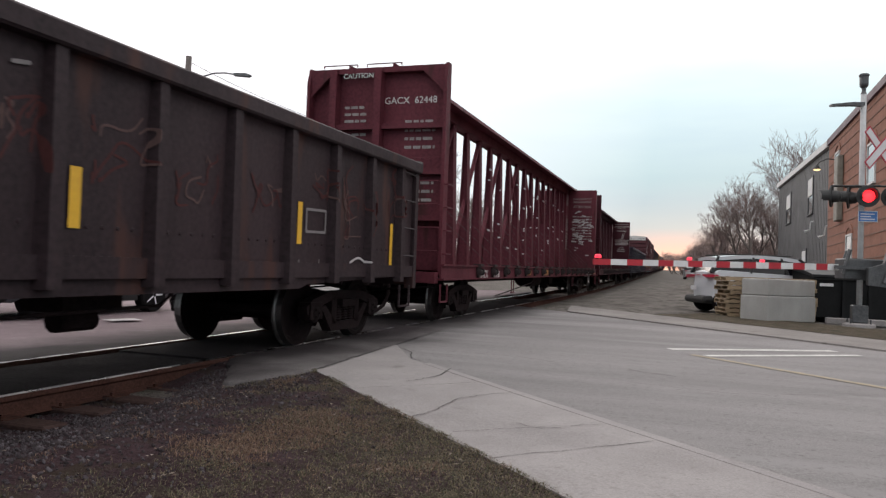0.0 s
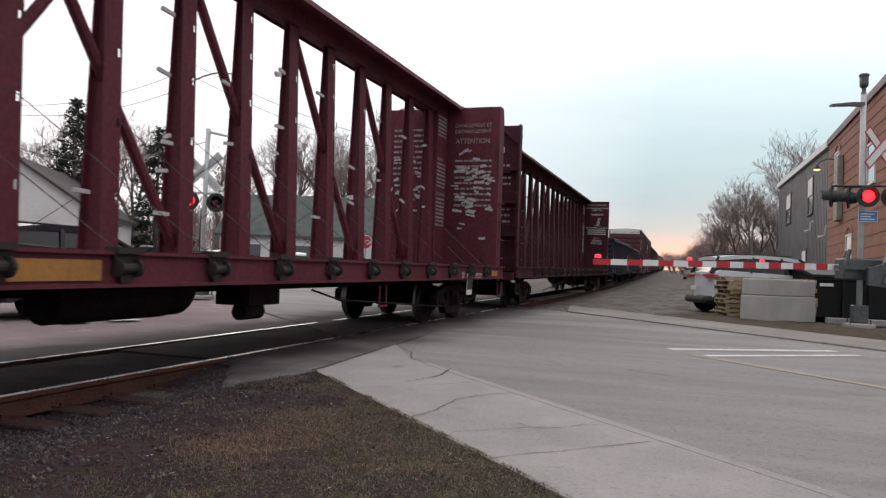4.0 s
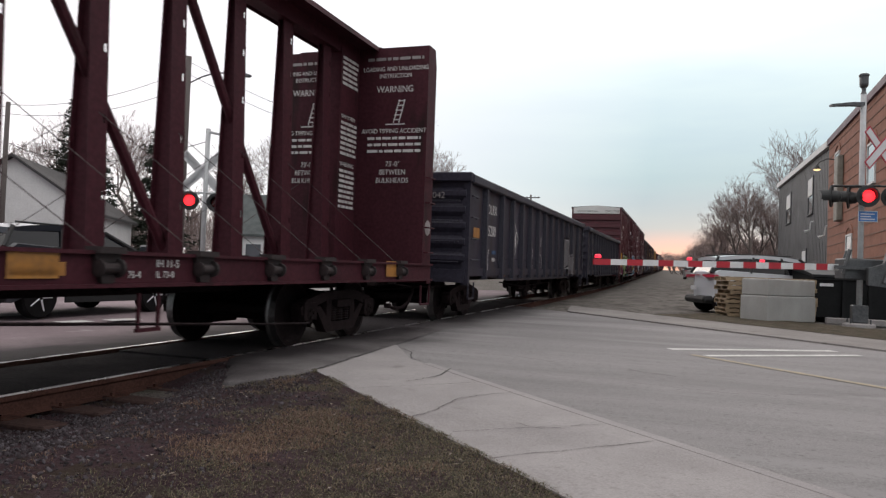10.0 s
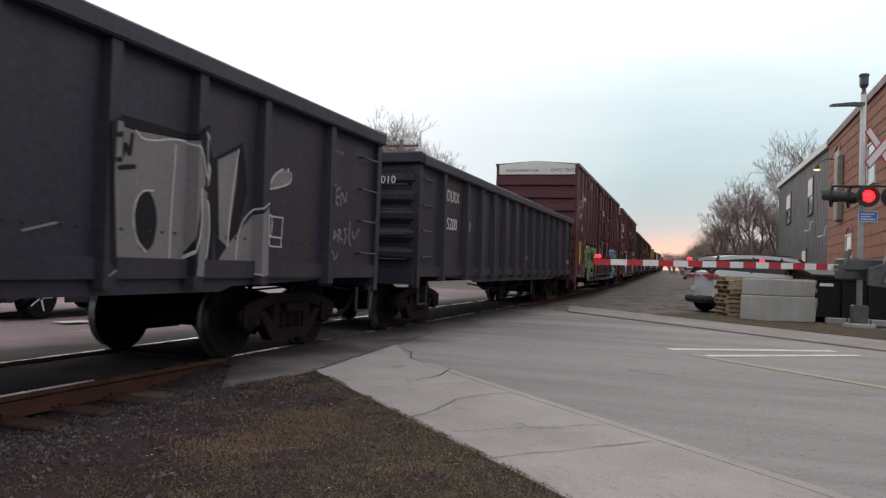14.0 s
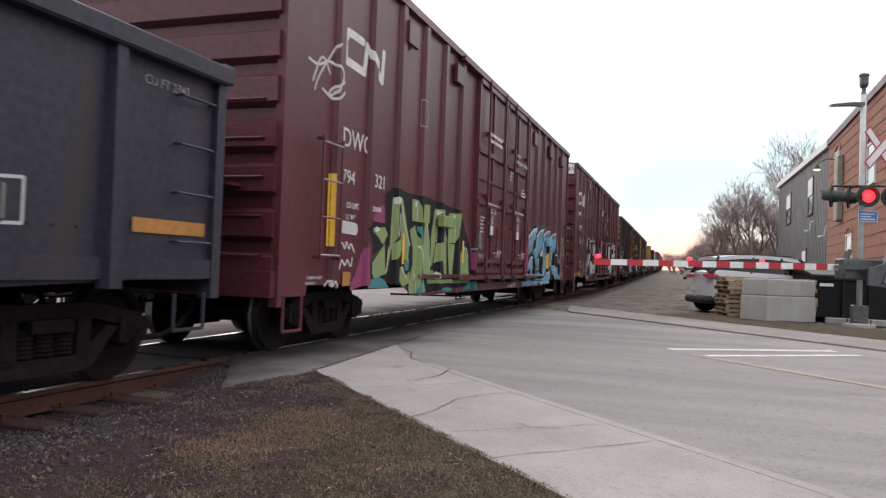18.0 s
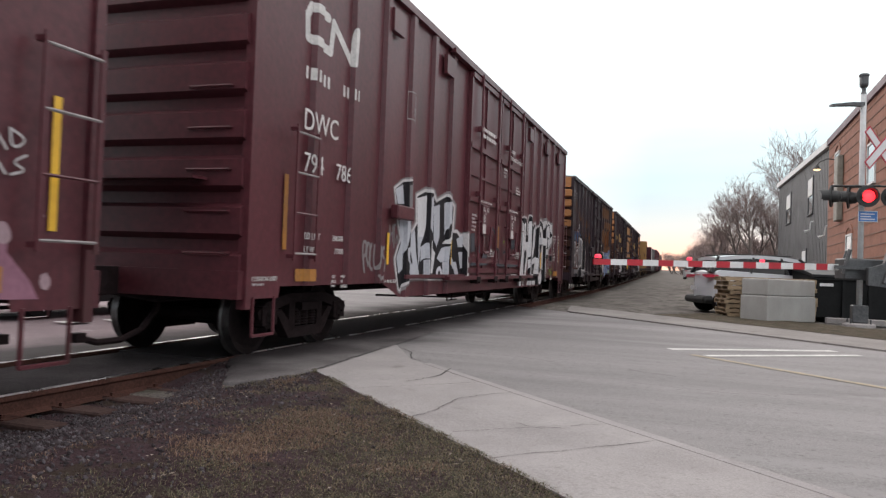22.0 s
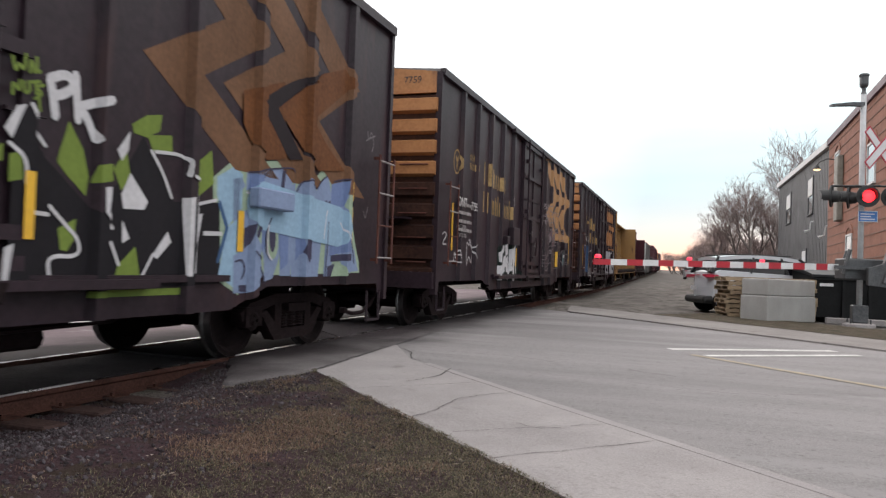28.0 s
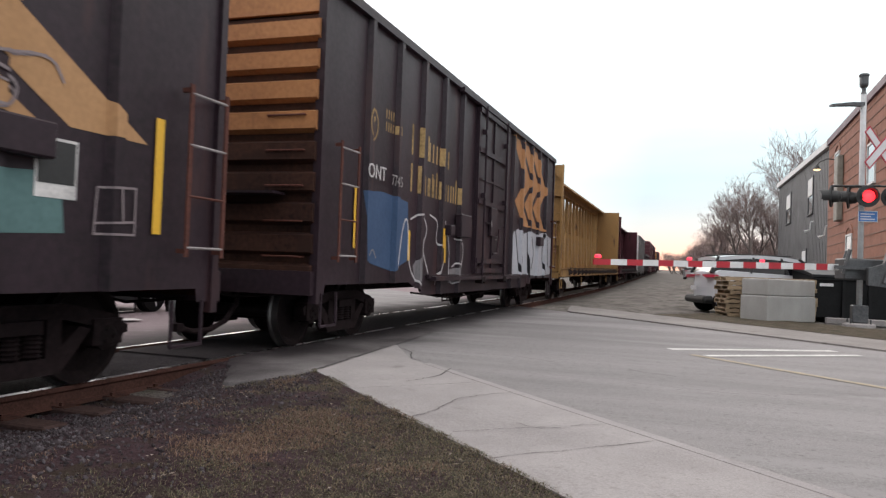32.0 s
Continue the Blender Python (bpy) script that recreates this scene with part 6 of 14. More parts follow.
def dumpster(m):
    """A waste container with ribbed sides, a sloping lid and fork pockets."""
    d = base("dumpster", m, "large black waste container with a sloping lid", "dumpster")
    bm = bmesh.new()
    prism(bm, [(0.0, 0.10), (1.55, 0.10), (1.62, 1.42), (-0.06, 1.18)], 0.0, 3.0)
    part("body", bm, BIN_BLACK, d)
    for k in range(5):
        bm = bmesh.new()
        x = 0.12 + 0.69 * k
        box(bm, x - 0.045, x + 0.045, -0.09, 0.02, 0.12, 1.14)
        part("rib", bm, BIN_BLACK, d)
    bm = bmesh.new()
    box(bm, -0.04, 3.04, -0.12, 0.02, 1.10, 1.18)
    bevelled(bm, 0.015)
    part("rim", bm, BIN_BLACK, d)
    for k in range(2):
        bm = bmesh.new()
        prism(bm, [(-0.16, 1.19), (1.66, 1.46), (1.66, 1.51), (0.8, 1.44), (-0.16, 1.25)], -0.06 + 1.57 * k, 1.49 + 1.57 * k)
        part("lid", bm, BIN_LID, d, "sloping black plastic lid")
    for x in (0.5, 2.5):
        bm = bmesh.new()
        box(bm, x - 0.2, x + 0.2, -0.06, 1.5, 0.0, 0.12)
        part("skid", bm, BIN_BLACK, d)
    bm = bmesh.new()
    box(bm, 0.16, 0.52, -0.095, -0.088, 0.94, 1.02)
    part("sticker", bm, SIGN_WHITE, d, "pale sticker")


BIN_BLACK = surf("black painted steel", (0.012, 0.012, 0.013), (0.006, 0.006, 0.0065), 2, 20, 0.6, bump=0.1, spec=0.15)
BIN_LID = surf("black plastic lid", (0.016, 0.016, 0.018), (0.009, 0.009, 0.010), 2, 20, 0.45, bump=0.05, spec=0.3)
dumpster(pose(2.85, 22.35, ground_z(22.5) - 0.03, 0, 0, 17))
vehicle(on_road(-11.38, 10.98, 90, -0.03), CARDARK, "dark sport utility car waiting on the side street", 4.5, 1.85, 1.58, rim=RIM_BRIGHT)
vehicle(on_road(-1.2, 102.0, 95, -0.1), CARSILVER, "silver car parked far down the gravel lot", 4.6, 1.85, 1.60)
vehicle(on_road(-21.5, 36.5, 120, -0.05), CARWHITE, "white car standing on the far street", 4.5, 1.8, 1.5, kind="sedan", tail=TAIL_BRIGHT)
vehicle(on_road(-26.5, 37.5, 60, -0.05), CARSILVER, "pale silver car standing on the far street", 4.5, 1.8, 1.5, kind="sedan")


# ---- buildings ----
BRICK = surf("orange-brown brick", (0.295, 0.118, 0.075), (0.18, 0.075, 0.05), 1.5, 22, 0.85, bump=0.4, vary=0.12, speck=(0.15, 0.065, 0.045))
MORTAR = surf("dull mortar", (0.22, 0.12, 0.085), (0.15, 0.09, 0.07), 2, 30, 0.9, bump=0.3)
CLAD = surf("charcoal metal cladding", (0.044, 0.044, 0.050), (0.030, 0.030, 0.036), 0.5, 10, 0.6, bump=0.05)
COPING = surf("dark purple-brown coping", (0.10, 0.05, 0.075), (0.07, 0.035, 0.05), 2, 20, 0.6, bump=0.1)
WHITE_TRIM = surf("white painted trim", (0.62, 0.61, 0.61), (0.48, 0.47, 0.47), 2, 20, 0.6, bump=0.1)
PANE = plain("window glass", (0.05, 0.055, 0.065), 0.06, 0.0, 1.0)
SIDING = surf("white lap siding", (0.60, 0.58, 0.58), (0.47, 0.45, 0.45), 1, 14, 0.7, bump=0.1)
SHINGLE = surf("grey-green shingles", (0.085, 0.095, 0.095), (0.045, 0.05, 0.05), 1.5, 20, 0.9, bump=0.5)
SHINGLE_DARK = surf("dark shingles", (0.05, 0.045, 0.047), (0.028, 0.025, 0.026), 1.5, 20, 0.9, bump=0.5)


def window(parent, x, y0, y1, z0, z1, frame_mat, arched=False, split=True):
    """A window in a wall that looks towards -x; it stands proud of the wall's plane x."""
    w = base("window")
    w.parent = parent
    bm = bmesh.new()
    box(bm, x - 0.03, x + 0.05, y0, y1, z0, z1)
    part("pane", bm, PANE, w)
    for a, b, c, d in ((y0 - 0.08, y0, z0, z1), (y1, y1 + 0.08, z0, z1), (y0 - 0.08, y1 + 0.08, z1, z1 + 0.10), (y0 - 0.08, y1 + 0.08, z0 - 0.06, z0)):
        bm = bmesh.new()
        box(bm, x - 0.07, x + 0.04, a, b, c, d)
        part("frame", bm, frame_mat, w)
    if split:
        bm = bmesh.new()
        box(bm, x - 0.055, x, y0, y1, (z0 + z1) / 2 - 0.03, (z0 + z1) / 2 + 0.03)
        part("glazing_bar", bm, frame_mat, w)
    bm = bmesh.new()
    box(bm, x - 0.14, x + 0.02, y0 - 0.12, y1 + 0.12, z0 - 0.14, z0 - 0.06)
    part("sill", bm, frame_mat, w)
    if arched:
        bm = bmesh.new()
        n = 8
        mid, half = (y0 + y1) / 2, (y1 - y0) / 2 + 0.12
        for k in range(n):
            t0, t1 = math.pi * k / n, math.pi * (k + 1) / n
            prism(bm, [(mid + half * math.cos(t0), z1 + 0.1 + 0.35 * math.sin(t0)), (mid + half * math.cos(t1), z1 + 0.1 + 0.35 * math.sin(t1)),
                       (mid + (half + 0.22) * math.cos(t1), z1 + 0.1 + 0.57 * math.sin(t1)), (mid + (half + 0.22) * math.cos(t0), z1 + 0.1 + 0.57 * math.sin(t0))], x - 0.05, x + 0.03)
        part("arch", bm, BRICK, w)


WX = 7.4
brick_house = base("brick_building", pose(0, 0, 0), "orange-brown brick building with arched windows and a dark coping", "building")
bm = bmesh.new()
box(bm, WX, WX + 14, 24.0, 51.9, 0.0, 10.1)
part("wall", bm, BRICK, brick_house)
bm = bmesh.new()
box(bm, WX - 0.12, WX + 14.1, 23.9, 52.0, 10.05, 10.42)
part("coping", bm, COPING, brick_house)
for k in range(15):
    z = 2.0 + 0.55 * k
    bm = bmesh.new()
    box(bm, WX - 0.025, WX + 0.01, 24.0, 51.9, z, z + 0.05)
    part("brick_course", bm, MORTAR, brick_house)
for y0, y1, z0, z1 in ((43.7, 45.2, 2.5, 3.9), (32.5, 34.0, 2.4, 4.0), (48.0, 49.3, 7.3, 9.0), (38.4, 40.0, 6.1, 7.9), (32.8, 34.4, 6.1, 7.9), (27, 28.6, 6.1, 7.9)):
    window(brick_house, WX, y0, y1, z0, z1, WHITE_TRIM, arched=True)
bm = bmesh.new()
box(bm, WX - 0.32, WX + 0.0, 46.6, 47.7, 4.9, 8.6)
bevelled(bm, 0.05)
part("metal_cowl", bm, surf("pale weathered metal", (0.24, 0.22, 0.19), (0.13, 0.12, 0.10), 2, 20, 0.6, bump=0.1), brick_house, "pale weathered metal duct on the wall")
bm = bmesh.new()
pipe(bm, [(WX - 0.02, 49.0, 8.7), (WX - 0.5, 49.0, 8.75), (WX - 0.95, 49.0, 8.55), (WX - 1.05, 49.0, 8.35)], 0.03, 6)
part("lamp_arm", bm, SIGNAL_BLACK, brick_house)
bm = bmesh.new()
lathe(bm, [(0.06, 0.25), (0.12, 0.18), (0.24, 0.0), (0.22, 0.0)], 14, "z", (WX - 1.05, 49.0, 8.12))
part("lamp_shade", bm, SIGNAL_BLACK, brick_house)
bm = bmesh.new()
lathe(bm, [(0.20, 0.0), (0.14, -0.06), (0.01, -0.08)], 12, "z", (WX - 1.05, 49.0, 8.12))
part("lamp_bulb", bm, glowing("warm wall lamp", (1.0, 0.72, 0.35), 1.6), brick_house, "lit warm bulb")

grey_house = base("clad_building", pose(0, 0, 0), "charcoal metal-clad building with narrow windows and a pale roof edge", "building")
bm = bmesh.new()
box(bm, WX + 0.1, WX + 12, 52.05, 85.0, 0.5, 11.4)
bmesh.ops.translate(bm, verts=[v for v in bm.verts if v.co.z > 5 and v.co.y < 60], vec=(0, 0, -1.3))
part("wall", bm, CLAD, grey_house)
for k in range(48):
    y = 52.4 + 0.68 * k
    bm = bmesh.new()
    box(bm, WX + 0.085, WX + 0.11, y - 0.02, y + 0.02, 0.5, 10.05 + 1.3 * (y - 52.05) / 32.95)
    part("cladding_seam", bm, CLAD, grey_house)
bm = bmesh.new()
prism(bm, [(51.9, 9.95), (85.2, 11.3), (85.2, 11.75), (51.9, 10.35)], WX - 0.15, WX + 0.4, "x")
part("roof_edge", bm, WHITE_TRIM, grey_house, "pale roof edge and gutter")
for y0, y1, z0, z1 in ((73.3, 76.6, 6.9, 9.5), (59.2, 61.7, 6.5, 9.1), (62.2, 64.4, 1.5, 3.9)):
    window(grey_house, WX + 0.1, y0, y1, z0, z1, CLAD)
    bm = bmesh.new()
    box(bm, WX + 0.0, WX + 0.05, y0 + 0.1, y1 - 0.1, z0 + (z1 - z0) * 0.5, z1 - 0.05)
    part("blind", bm, WHITE_TRIM, grey_house, "pale blind")
for y, z in ((59.1, 5.2), (52.2, 4.4)):
    bm = bmesh.new()
    pipe(bm, [(WX + 0.1, y, z + 0.6), (WX - 0.05, y, z + 0.6), (WX - 0.12, y, z), (WX - 0.5, y, z - 0.1)], 0.045, 6)
    lathe(bm, [(0.06, -0.10), (0.14, 0.0), (0.07, 0.08)], 10, "z", (WX - 0.35, y, z - 0.1))
    part("wall_light", bm, WHITE_TRIM, grey_house)


def gable_house(x, y, rot, L, W, eave, ridge, wall_mat, roof_mat, label, windows=()):
    """A small house; its gable ends look along its own +-y."""
    z = ground_z(y)
    hs = base("house", pose(x, y, z - 0.3, 0, 0, rot), label, "house")
    bm = bmesh.new()
    prism(bm, [(-W / 2, 0), (W / 2, 0), (W / 2, eave), (0, ridge), (-W / 2, eave)], -L / 2, L / 2, "y")
    part("wall", bm, wall_mat, hs)
    for k in range(int(eave / 0.35)):
        bm = bmesh.new()
        zz = 0.4 + 0.35 * k
        for s in (-1, 1):
            box(bm, -W / 2 + 0.01, W / 2 - 0.01, *sorted((s * L / 2, s * (L / 2 + 0.012))), zz, zz + 0.05)
        part("lap_board", bm, wall_mat, hs)
    for s in (-1, 1):
        bm = bmesh.new()
        d = Vector((W / 2, 0, eave - ridge)).normalized() * 0.4
        prism(bm, [(0, ridge + 0.03), (0, ridge + 0.18), (s * (W / 2 + d.x), eave + d.z + 0.18), (s * (W / 2 + d.x), eave + d.z + 0.03)], -L / 2 - 0.35, L / 2 + 0.35, "y")
        part("roof", bm, roof_mat, hs)
    for side, a, z0, w, hgt in windows:
        ww = base("window")
        ww.parent = hs
        for nm, grow, out, mat in (("frame", 0.08, 0.03, WHITE_TRIM), ("pane", 0.0, 0.05, PANE)):
            bm = bmesh.new()
            if side in "sn":
                q = -1 if side == "s" else 1
                box(bm, a - w / 2 - grow, a + w / 2 + grow, *sorted((q * L / 2, q * (L / 2 + out))), z0 - grow, z0 + hgt + grow)
            else:
                q = -1 if side == "w" else 1
                box(bm, *sorted((q * W / 2, q * (W / 2 + out))), a - w / 2 - grow, a + w / 2 + grow, z0 - grow, z0 + hgt + grow)
            part(nm, bm, mat, ww)
    return hs


gable_house(-34.5, 31.5, 30, 9, 7.5, 3.4, 5.9, SIDING, SHINGLE_DARK, "white-sided house with a dark gabled roof beyond the street", (("s", 1.6, 1.2, 1.0, 1.3), ("s", -1.6, 1.2, 1.0, 1.3)))
gable_house(-24.5, 46.0, 104, 12.5, 7.0, 2.9, 5.6, SIDING, SHINGLE, "low white house with a grey-green roof beyond the street", (("w", -2.5, 1.0, 1.1, 1.2), ("w", 1.0, 1.0, 1.6, 1.2), ("w", 4.0, 1.0, 1.0, 1.2)))

# stop sign on the far street
stop = base("stop_sign", pose(-16.9, 36.0, ground_z(36) - 0.1), "red stop sign on a thin steel post", "road sign")
bm = bmesh.new()
tube(bm, (0, 0, 0), (0, 0, 2.5), 0.03, n=6)
part("post", bm, GALV, stop)
for r_, mat, yy in ((0.38, SIGN_WHITE, 0.0), (0.35, SIGN_RED, -0.012)):
    bm = bmesh.new()
    prism(bm, [(r_ * math.cos(math.pi / 8 + k * math.pi / 4), 2.25 + r_ * math.sin(math.pi / 8 + k * math.pi / 4)) for k in range(8)], yy - 0.006, yy + 0.006, "y")
    part("sign_face", bm, mat, stop).rotation_euler = (0, 0, radians(25))
words("lettering", "STOP", 0.24, pose(0, 0, 0, 0, 0, 25) @ on_end(0.0, 2.13, -0.022), SIGN_WHITE, stop, align="CENTER")

# ---- poles and wires ----
POLEWOOD = surf("weathered pole timber", (0.12, 0.10, 0.095), (0.07, 0.058, 0.055), 2, 20, 0.9, bump=0.4, streak=0.15)


def utility_pole(x, y, top, label, arm=None, cross=0, rad=0.15):
    z = ground_z(y) - 0.2
    p = base("utility_pole", pose(x, y, z), label, "utility pole", "utility poles")
    bm = bmesh.new()
    tube(bm, (0, 0, 0), (0, 0, top - z), rad, rad * 0.72, n=12)
    part("pole", bm, POLEWOOD, p, smooth=True)
    if cross:
        for k, zz in enumerate((top - z - 0.35, top - z - 1.0)[:cross]):
            bm = bmesh.new()
            box(bm, -1.1, 1.1, -0.06, 0.06, zz - 0.06, zz + 0.06)
            part("crossarm", bm, POLEWOOD, p)
            for a in (-1.0, -0.5, 0.5, 1.0):
                bm = bmesh.new()
                lathe(bm, [(0.03, 0.06), (0.05, 0.12), (0.03, 0.2)], 8, "z", (a, 0, zz))
                part("insulator", bm, GALV, p)
    if arm:
        (ax_, ay_, az_), (bx_, by_, bz_) = arm
        bm = bmesh.new()
        a, b = Vector((ax_ - x, ay_ - y, az_ - z)), Vector((bx_ - x, by_ - y, bz_ - z))
        pts = [a + (b - a) * t + Vector((0, 0, 0.22 * math.sin(math.pi * t))) for t in (0, 0.25, 0.5, 0.75, 1)]
        pipe(bm, pts, 0.03, 6)
        part("lamp_arm", bm, GALV, p)
        bm = bmesh.new()
        d = (b - a).normalized()
        prism(bm, [(-0.1, -0.04), (0.5, -0.07), (0.6, 0.0), (0.4, 0.06), (-0.1, 0.05)], -0.12, 0.12, "y")
        part("lamp_head", bm, GALV, p).matrix_basis = pose(*b, 0, 0, math.degrees(math.atan2(d.y, d.x)))
    return p


utility_pole(-19.7, 24.6, 9.4, "weathered timber utility pole with a street lamp", ((-19.6, 24.65, 8.35), (-17.9, 25.3, 8.75)), rad=0.16)
utility_pole(-28.3, 23.8, 7.7, "weathered timber utility pole beyond the street", rad=0.13)
utility_pole(-17.3, 41.4, 9.0, "weathered timber utility pole with crossarms", cross=2, rad=0.16)
utility_pole(-19.7, 88.2, 10.9, "timber utility pole far along the line", cross=1)
for x, y, h_ in ((-32.5, 47, 6.2), (-30.5, 49, 6.0), (-33.5, 44, 5.0)):
    utility_pole(x, y, h_, "thin pale pole beyond the street", rad=0.09)
utility_pole(0.4, 150.0, 8.0, "thin dark pole far along the line", rad=0.12)


def wire(a, b, sag=0.5, r=0.012):
    bm = bmesh.new()
    a, b = Vector(a), Vector(b)
    pts = [a + (b - a) * (k / 14) - Vector((0, 0, sag * 4 * (k / 14) * (1 - k / 14))) for k in range(15)]
    pipe(bm, pts, r, 4)
    tagged(part("overhead_wire", bm, SIGNAL_BLACK), "thin black overhead wire between poles", "wire", "overhead wires")


wire((-28.3, 23.8, 7.6), (-19.7, 24.6, 8.9))
wire((-28.3, 23.8, 7.2), (-19.7, 24.6, 8.2))
wire((-28.3, 23.8, 7.5), (-45, 8, 8.2))
wire((-28.3, 23.8, 7.1), (-45, 8, 7.6))
wire((-19.7, 24.6, 9.2), (-17.3, 41.4, 8.9))
wire((-19.7, 24.6, 8.7), (-17.3, 41.4, 8.3))
wire((-17.3, 41.4, 8.9), (-19.7, 88.2, 10.6), 1.2)
wire((-28.3, 23.8, 6.0), (-12.62, 16.7, 4.4), 0.7)

# ---- trees ----
BARK = surf("grey-brown bark", (0.15, 0.12, 0.11), (0.08, 0.062, 0.058), 3, 20, 0.95, bump=0.3)
TWIG = surf("brown twigs", (0.25, 0.185, 0.175), (0.15, 0.11, 0.105), 3, 20, 0.95, bump=0)
NEEDLE = surf("dark needles", (0.028, 0.035, 0.022), (0.012, 0.016, 0.010), 2, 20, 0.9, bump=0)


def bare_tree_meshes(seed, height, spread=0.55, levels=6):
    """Trunk with limbs, and a crown of ever thinner branches."""
    rng = random.Random(seed)
    limbs, twigs = bmesh.new(), bmesh.new()

    def grow(p, d, length, r, lv):
        segs = 3 if lv < 3 else 2
        for k in range(segs):
            q = p + d * (length / segs)
            tube(limbs if lv < 3 else twigs, p, q, r, r * 0.86, n=(8, 6, 5, 3, 3, 3, 3)[lv], caps=False)
            p, r = q, r * 0.86
            d = (d + Vector((rng.gauss(0, 0.10), rng.gauss(0, 0.10), rng.gauss(0.05, 0.06)))).normalized()
            if lv >= 1 and lv < levels and rng.random() < 0.75:
                side(p, d, length * 0.55, r * 0.6, lv + 1)
        if lv < levels:
            for k in range(3 if lv < 3 else 2):
                side(p, d, length * rng.uniform(0.62, 0.82), r * 0.72, lv + 1)

    def side(p, d, length, r, lv):
        a = rng.uniform(0, 6.283)
        o = d.orthogonal().normalized()
        o = Matrix.Rotation(a, 3, d) @ o
        nd = (d + o * rng.uniform(spread * 0.6, spread * 1.5) + Vector((0, 0, 0.12))).normalized()
        grow(p, nd, length, max(r, 0.008), lv)
    grow(Vector((0, 0, 0)), Vector((0, 0, 1)), height * 0.27, height * 0.022, 0)
    return limbs, twigs


tree_kinds = []
for sd, hh, sp in ((11, 11.0, 0.55), (12, 12.5, 0.48), (15, 9.5, 0.62)):
    lm, tw = bare_tree_meshes(sd, hh, sp, 6)
    tree_kinds.append((lm, tw, max(v.co.z for v in tw.verts)))
made_trees = []
for lm, tw, hh in tree_kinds:
    t = base("tree", pose(0, -400, 0), "bare grey-brown deciduous tree in winter", "tree", "bare trees")
    part("trunk", lm, BARK, t)
    part("crown", tw, TWIG, t)
    made_trees.append((t, hh))


def tree_at(kind, x, y, height, rot, first=[True, True, True]):
    t, hh = made_trees[kind]
    s = height / hh
    m = pose(x, y, ground_z(y) - 0.3, 0, 0, rot)
    if first[kind]:
        first[kind] = False
        t.matrix_basis = m @ Matrix.Diagonal((s, s, s, 1))
        return t
    c = copy_thing(t, m)
    c.scale = (s, s, s)
    return c


for kind, x, y, hgt, rot in ((0, 2.2, 99, 7.5, 0), (1, 5.8, 95, 13.6, 40), (2, 8.6, 100, 11.5, 200), (1, 13.4, 104.5, 20.5, 70),
                              (0, 16.5, 108, 18.0, 150), (1, 1.8, 112, 9.0, 300), (1, 3.7, 97, 11.6, 150), (2, 7.0, 103, 12.5, 110), (2, -0.4, 122, 6.5, 250), (0, 4.4, 118, 9.0, 30),
                              (1, -23.4, 54.0, 14.2, 20), (0, -20.6, 56.0, 11.3, 90), (2, -27.0, 52.5, 12.8, 140), (0, -32.0, 52, 11.8, 260), (1, -35.0, 48, 10.5, 330), (2, -24.0, 60, 10.5, 45),
                              (0, -17.5, 60.0, 8.0, 15), (1, -38.0, 43, 12.0, 75), (2, -13.0, 91, 8.6, 55), (0, -15.5, 96, 8.0, 5), (1, -30.0, 60, 12.5, 190), (2, -43.0, 40, 11.0, 290)):
    tree_at(kind, x, y, hgt, rot)
# a thicket on the low ground where the line leaves the town
for k in range(11):
    t = tree_at(k % 3, -6.4 + 0.85 * k, 186 - 5.2 * k, 8.6 - 0.12 * k, 67 * k)
    t.location.z -= 3.0


def conifer(x, y, hgt, seed):
    rng = random.Random(seed)
    z = ground_z(y) - 0.3
    t = base("conifer", pose(x, y, z), "dark ragged evergreen tree behind the house", "tree", "evergreen trees")
    bm = bmesh.new()
    tube(bm, (0, 0, 0), (0, 0, hgt * 0.96), hgt * 0.02, 0.02, n=8)
    part("trunk", bm, BARK, t)
    vs, fs = [], []
    zz = hgt * 0.12
    while zz < hgt * 0.99:
        reach = (hgt - zz) * 0.30 * rng.uniform(0.75, 1.15) + 0.25
        for k in range(5):
            a = rng.uniform(0, 6.283)
            L = reach * rng.uniform(0.55, 1.1)
            droop = rng.uniform(-0.25, 0.2)
            for j in range(int(16 + L * 22)):
                u = rng.uniform(0.12, 1.0) ** 0.7
                px, py, pz = L * u * math.cos(a), L * u * math.sin(a), zz + droop * L * u * u
                sx, sy, sz = rng.gauss(0, 0.14), rng.gauss(0, 0.14), rng.gauss(0, 0.09)
                b = len(vs)
                s = rng.uniform(0.09, 0.22)
                d = Vector((rng.gauss(math.cos(a), 0.6), rng.gauss(math.sin(a), 0.6), rng.gauss(-0.1, 0.4))).normalized()
                o = d.cross(Vector((rng.gauss(0, 1), rng.gauss(0, 1), 1))).normalized() * s * 0.32
                c = Vector((px + sx, py + sy, pz + sz))
                vs += [c - d * s * 0.5 + o * 0.4, c + o, c + d * s, c - o]
                fs.append((b, b + 1, b + 2, b + 3))
        zz += rng.uniform(0.16, 0.30)
    me = bpy.data.meshes.new("crown")
    me.from_pydata([tuple(v) for v in vs], [], fs)
    me.materials.append(NEEDLE)
    ob = new("crown", me)
    ob.parent = t


conifer(-37.0, 36.0, 11.0, 1)
conifer(-37.8, 38.5, 9.2, 2)
conifer(-43.5, 34.5, 9.5, 3)
conifer(-33.6, 39.5, 9.8, 4)


